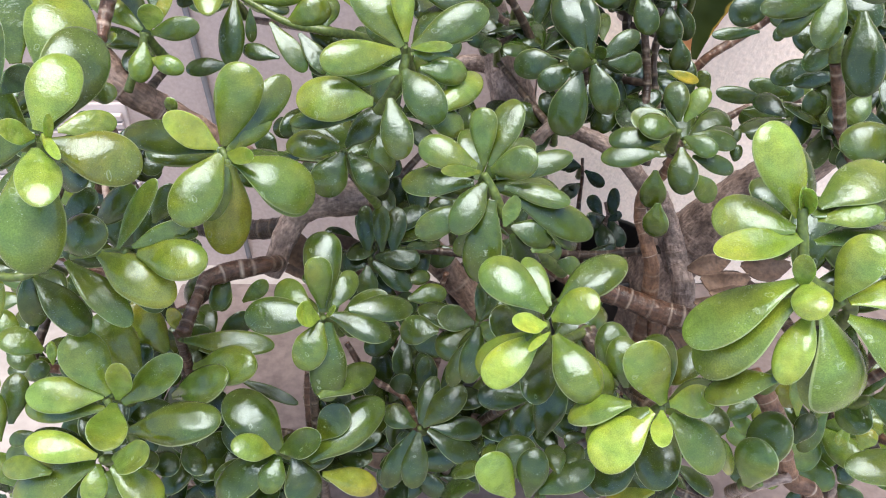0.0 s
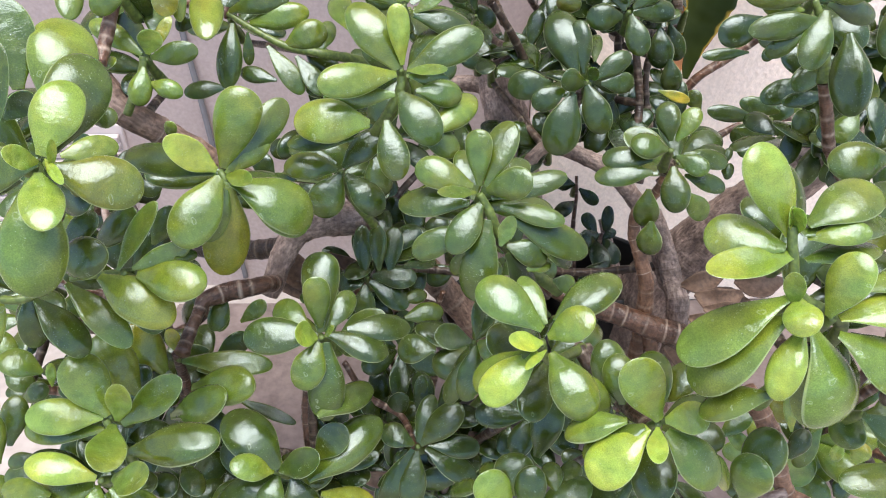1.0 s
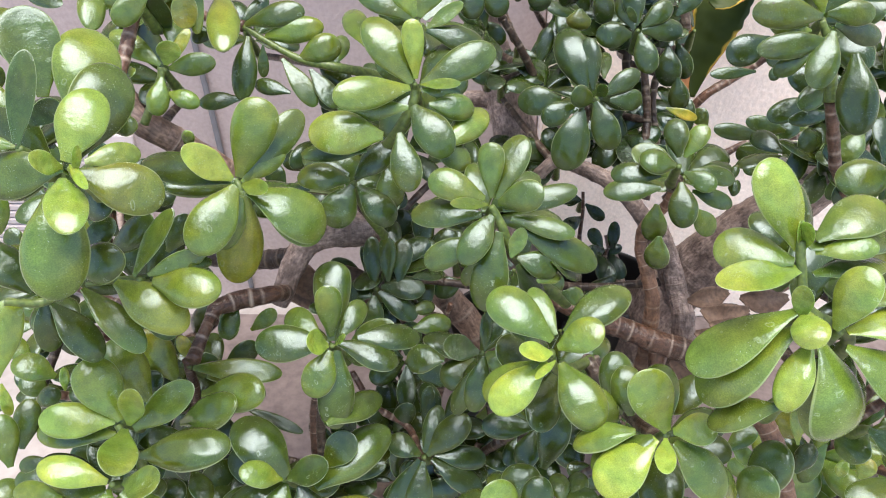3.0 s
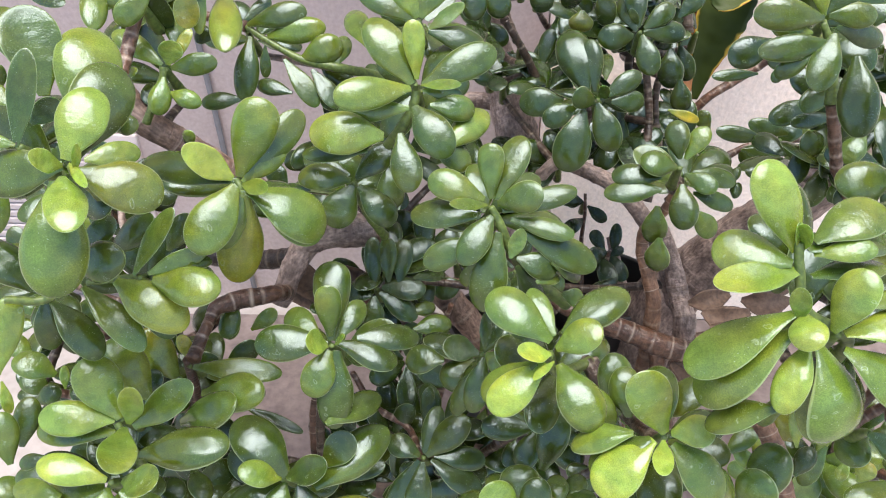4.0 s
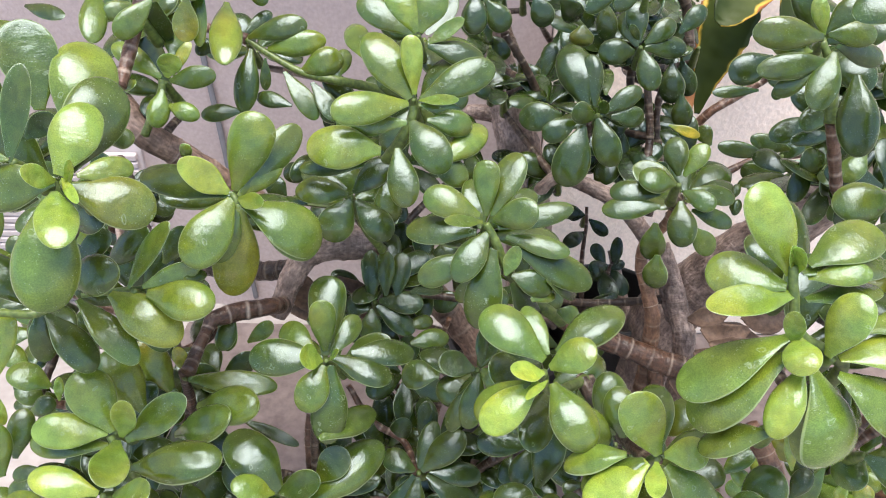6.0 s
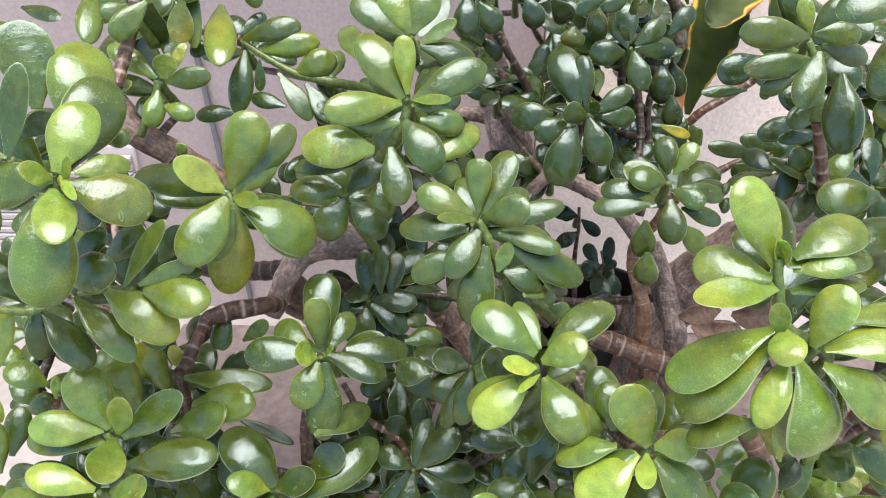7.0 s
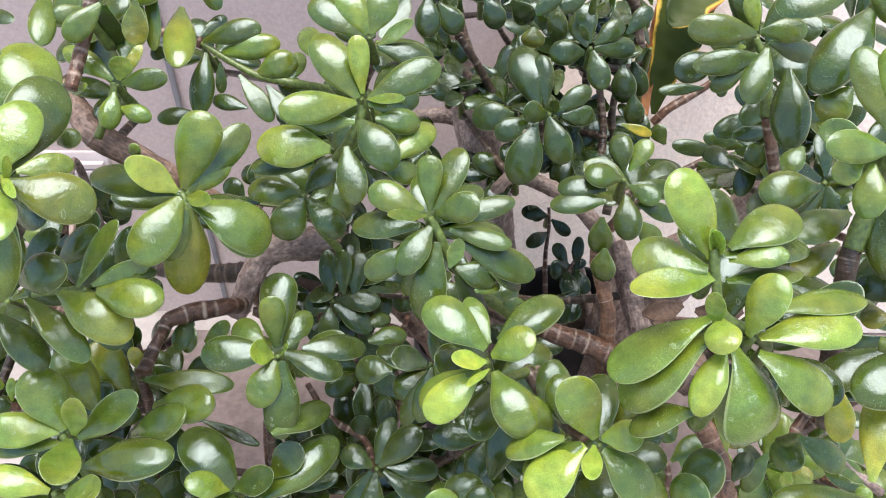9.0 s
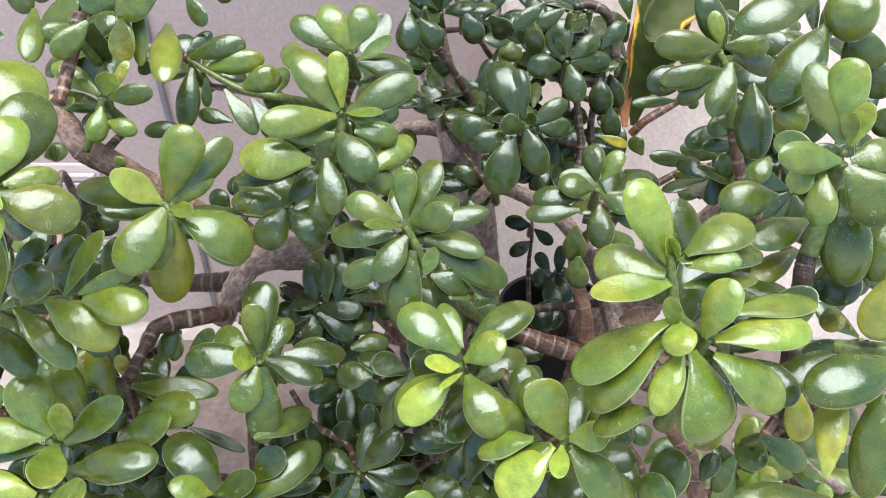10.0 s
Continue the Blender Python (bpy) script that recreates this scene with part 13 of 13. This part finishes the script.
leaf(s, (-0.068, 0.618, 0.444), (-0.105, 0.610, 0.447), 18.7, 30, 0.22, 0.00, 'F')
leaf(s, (-0.065, 0.614, 0.443), (-0.066, 0.576, 0.438), 19.4, -4, 0.26, 0.00, 'P')
limb(jade_left, 'twig', DARK_BARK, [(-0.047, 0.664, 0.484, 0.0030), (-0.055, 0.630, 0.440, 0.0034), (-0.062, 0.587, 0.397, 0.0038)])
s = shoot(jade_left, (-0.049, 0.648, 0.506))
leaf(s, (-0.048, 0.652, 0.508), (-0.038, 0.679, 0.521), 20.2, 9, 0.21, 0.00, 'P')
leaf(s, (-0.051, 0.650, 0.509), (-0.078, 0.664, 0.535), 19.8, 27, 0.24, 0.00, 'A')
leaf(s, (-0.053, 0.648, 0.506), (-0.089, 0.647, 0.506), 21.9, 27, 0.23, 0.00, 'F')
leaf(s, (-0.049, 0.644, 0.507), (-0.055, 0.608, 0.511), 18.5, -11, 0.23, 0.00, 'P')
leaf(s, (-0.046, 0.646, 0.505), (-0.025, 0.623, 0.495), 18.6, -3, 0.13, 0.00, 'P')
leaf(s, (-0.045, 0.650, 0.507), (-0.008, 0.663, 0.511), 20.2, -15, 0.18, 0.00, 'F')
limb(jade_left, 'twig', DARK_BARK, [(0.022, 0.656, 0.454, 0.0030), (-0.021, 0.626, 0.425, 0.0034), (-0.062, 0.587, 0.397, 0.0038)])
s = shoot(jade_left, (0.020, 0.640, 0.476))
leaf(s, (0.020, 0.637, 0.475), (0.022, 0.605, 0.459), 18.2, 13, 0.12, 0.00, 'P')
leaf(s, (0.019, 0.644, 0.478), (0.015, 0.679, 0.493), 18.8, 4, 0.20, 0.00, 'P')
leaf(s, (0.016, 0.641, 0.476), (-0.024, 0.654, 0.472), 17.4, 7, 0.30, 0.00, 'A')
leaf(s, (0.016, 0.639, 0.475), (-0.018, 0.621, 0.455), 22.1, 25, 0.29, 0.00, 'P')
limb(jade_left, 'twig', DARK_BARK, [(-0.205, 0.420, 0.245, 0.0030), (-0.210, 0.422, 0.248, 0.0034), (-0.213, 0.415, 0.252, 0.0038)])
s = shoot(jade_left, (-0.207, 0.404, 0.267))
leaf(s, (-0.207, 0.408, 0.268), (-0.209, 0.446, 0.281), 21.6, 8, 0.17, 0.00, 'P')
leaf(s, (-0.211, 0.406, 0.267), (-0.246, 0.424, 0.264), 22.4, 39, 0.27, 0.00, 'P')
leaf(s, (-0.209, 0.401, 0.266), (-0.230, 0.367, 0.258), 22.6, 7, 0.29, 0.00, 'P')
leaf(s, (-0.205, 0.401, 0.267), (-0.190, 0.373, 0.268), 20.9, -8, 0.17, 0.00, 'F')
leaf(s, (-0.204, 0.403, 0.267), (-0.172, 0.388, 0.268), 17.7, -34, 0.22, 0.00, 'A')
leaf(s, (-0.205, 0.407, 0.268), (-0.185, 0.435, 0.279), 20.4, -16, 0.21, 0.00, 'C')
limb(jade_left, 'twig', DARK_BARK, [(-0.152, 0.384, 0.278, 0.0030), (-0.130, 0.394, 0.283, 0.0034), (-0.106, 0.396, 0.291, 0.0038)])
s = shoot(jade_left, (-0.154, 0.368, 0.300))
leaf(s, (-0.150, 0.369, 0.300), (-0.109, 0.373, 0.304), 21.7, -22, 0.18, 0.00, 'P')
leaf(s, (-0.157, 0.371, 0.300), (-0.184, 0.398, 0.304), 20.8, 33, 0.17, 0.00, 'F')
leaf(s, (-0.158, 0.366, 0.301), (-0.192, 0.350, 0.312), 21.2, 25, 0.28, 0.00, 'A')
leaf(s, (-0.156, 0.365, 0.298), (-0.176, 0.337, 0.281), 18.7, 37, 0.25, 0.00, 'A')
leaf(s, (-0.153, 0.365, 0.301), (-0.136, 0.333, 0.309), 19.8, -8, 0.28, 0.00, 'C')
limb(jade_left, 'twig', DARK_BARK, [(-0.090, 0.401, 0.268, 0.0030), (-0.099, 0.403, 0.278, 0.0034), (-0.106, 0.396, 0.291, 0.0038)])
s = shoot(jade_left, (-0.092, 0.385, 0.290))
leaf(s, (-0.096, 0.386, 0.290), (-0.132, 0.397, 0.292), 19.9, 26, 0.27, 0.00, 'P')
leaf(s, (-0.095, 0.383, 0.291), (-0.125, 0.363, 0.301), 20.3, 46, 0.13, 0.00, 'P')
leaf(s, (-0.091, 0.381, 0.291), (-0.082, 0.347, 0.302), 22.4, -28, 0.26, 0.00, 'P')
leaf(s, (-0.089, 0.383, 0.291), (-0.056, 0.364, 0.306), 22.4, -43, 0.18, 0.00, 'A')
leaf(s, (-0.089, 0.387, 0.291), (-0.063, 0.404, 0.306), 19.9, -27, 0.22, 0.00, 'P')
leaf(s, (-0.092, 0.389, 0.292), (-0.096, 0.416, 0.309), 21.7, -14, 0.21, 0.00, 'C')
limb(jade_left, 'twig', DARK_BARK, [(-0.157, 0.400, 0.298, 0.0030), (-0.133, 0.402, 0.294, 0.0034), (-0.106, 0.396, 0.291, 0.0038)])
s = shoot(jade_left, (-0.159, 0.384, 0.320))
leaf(s, (-0.162, 0.381, 0.320), (-0.189, 0.356, 0.320), 22.8, -19, 0.22, 0.00, 'C')
leaf(s, (-0.159, 0.380, 0.318), (-0.160, 0.346, 0.301), 17.4, -2, 0.12, 0.00, 'C')
leaf(s, (-0.156, 0.381, 0.320), (-0.130, 0.361, 0.322), 22.8, 18, 0.26, 0.00, 'C')
leaf(s, (-0.162, 0.386, 0.322), (-0.190, 0.403, 0.345), 22.3, 5, 0.16, 0.00, 'F')
limb(jade_left, 'twig', DARK_BARK, [(-0.147, 0.416, 0.194, 0.0030), (-0.147, 0.413, 0.199, 0.0034), (-0.145, 0.403, 0.206, 0.0038)])
s = shoot(jade_left, (-0.149, 0.400, 0.216))
leaf(s, (-0.151, 0.397, 0.215), (-0.167, 0.369, 0.208), 20.4, -22, 0.14, 0.00, 'F')
leaf(s, (-0.148, 0.396, 0.215), (-0.138, 0.368, 0.204), 19.5, -21, 0.15, 0.00, 'P')
leaf(s, (-0.145, 0.400, 0.215), (-0.104, 0.402, 0.209), 18.1, -13, 0.22, 0.00, 'P')
leaf(s, (-0.146, 0.403, 0.217), (-0.120, 0.434, 0.230), 20.6, 0, 0.17, 0.00, 'A')
leaf(s, (-0.149, 0.402, 0.220), (-0.151, 0.420, 0.256), 19.8, 9, 0.21, 0.00, 'F')
leaf(s, (-0.152, 0.400, 0.217), (-0.191, 0.406, 0.232), 20.5, 15, 0.26, 0.00, 'C')
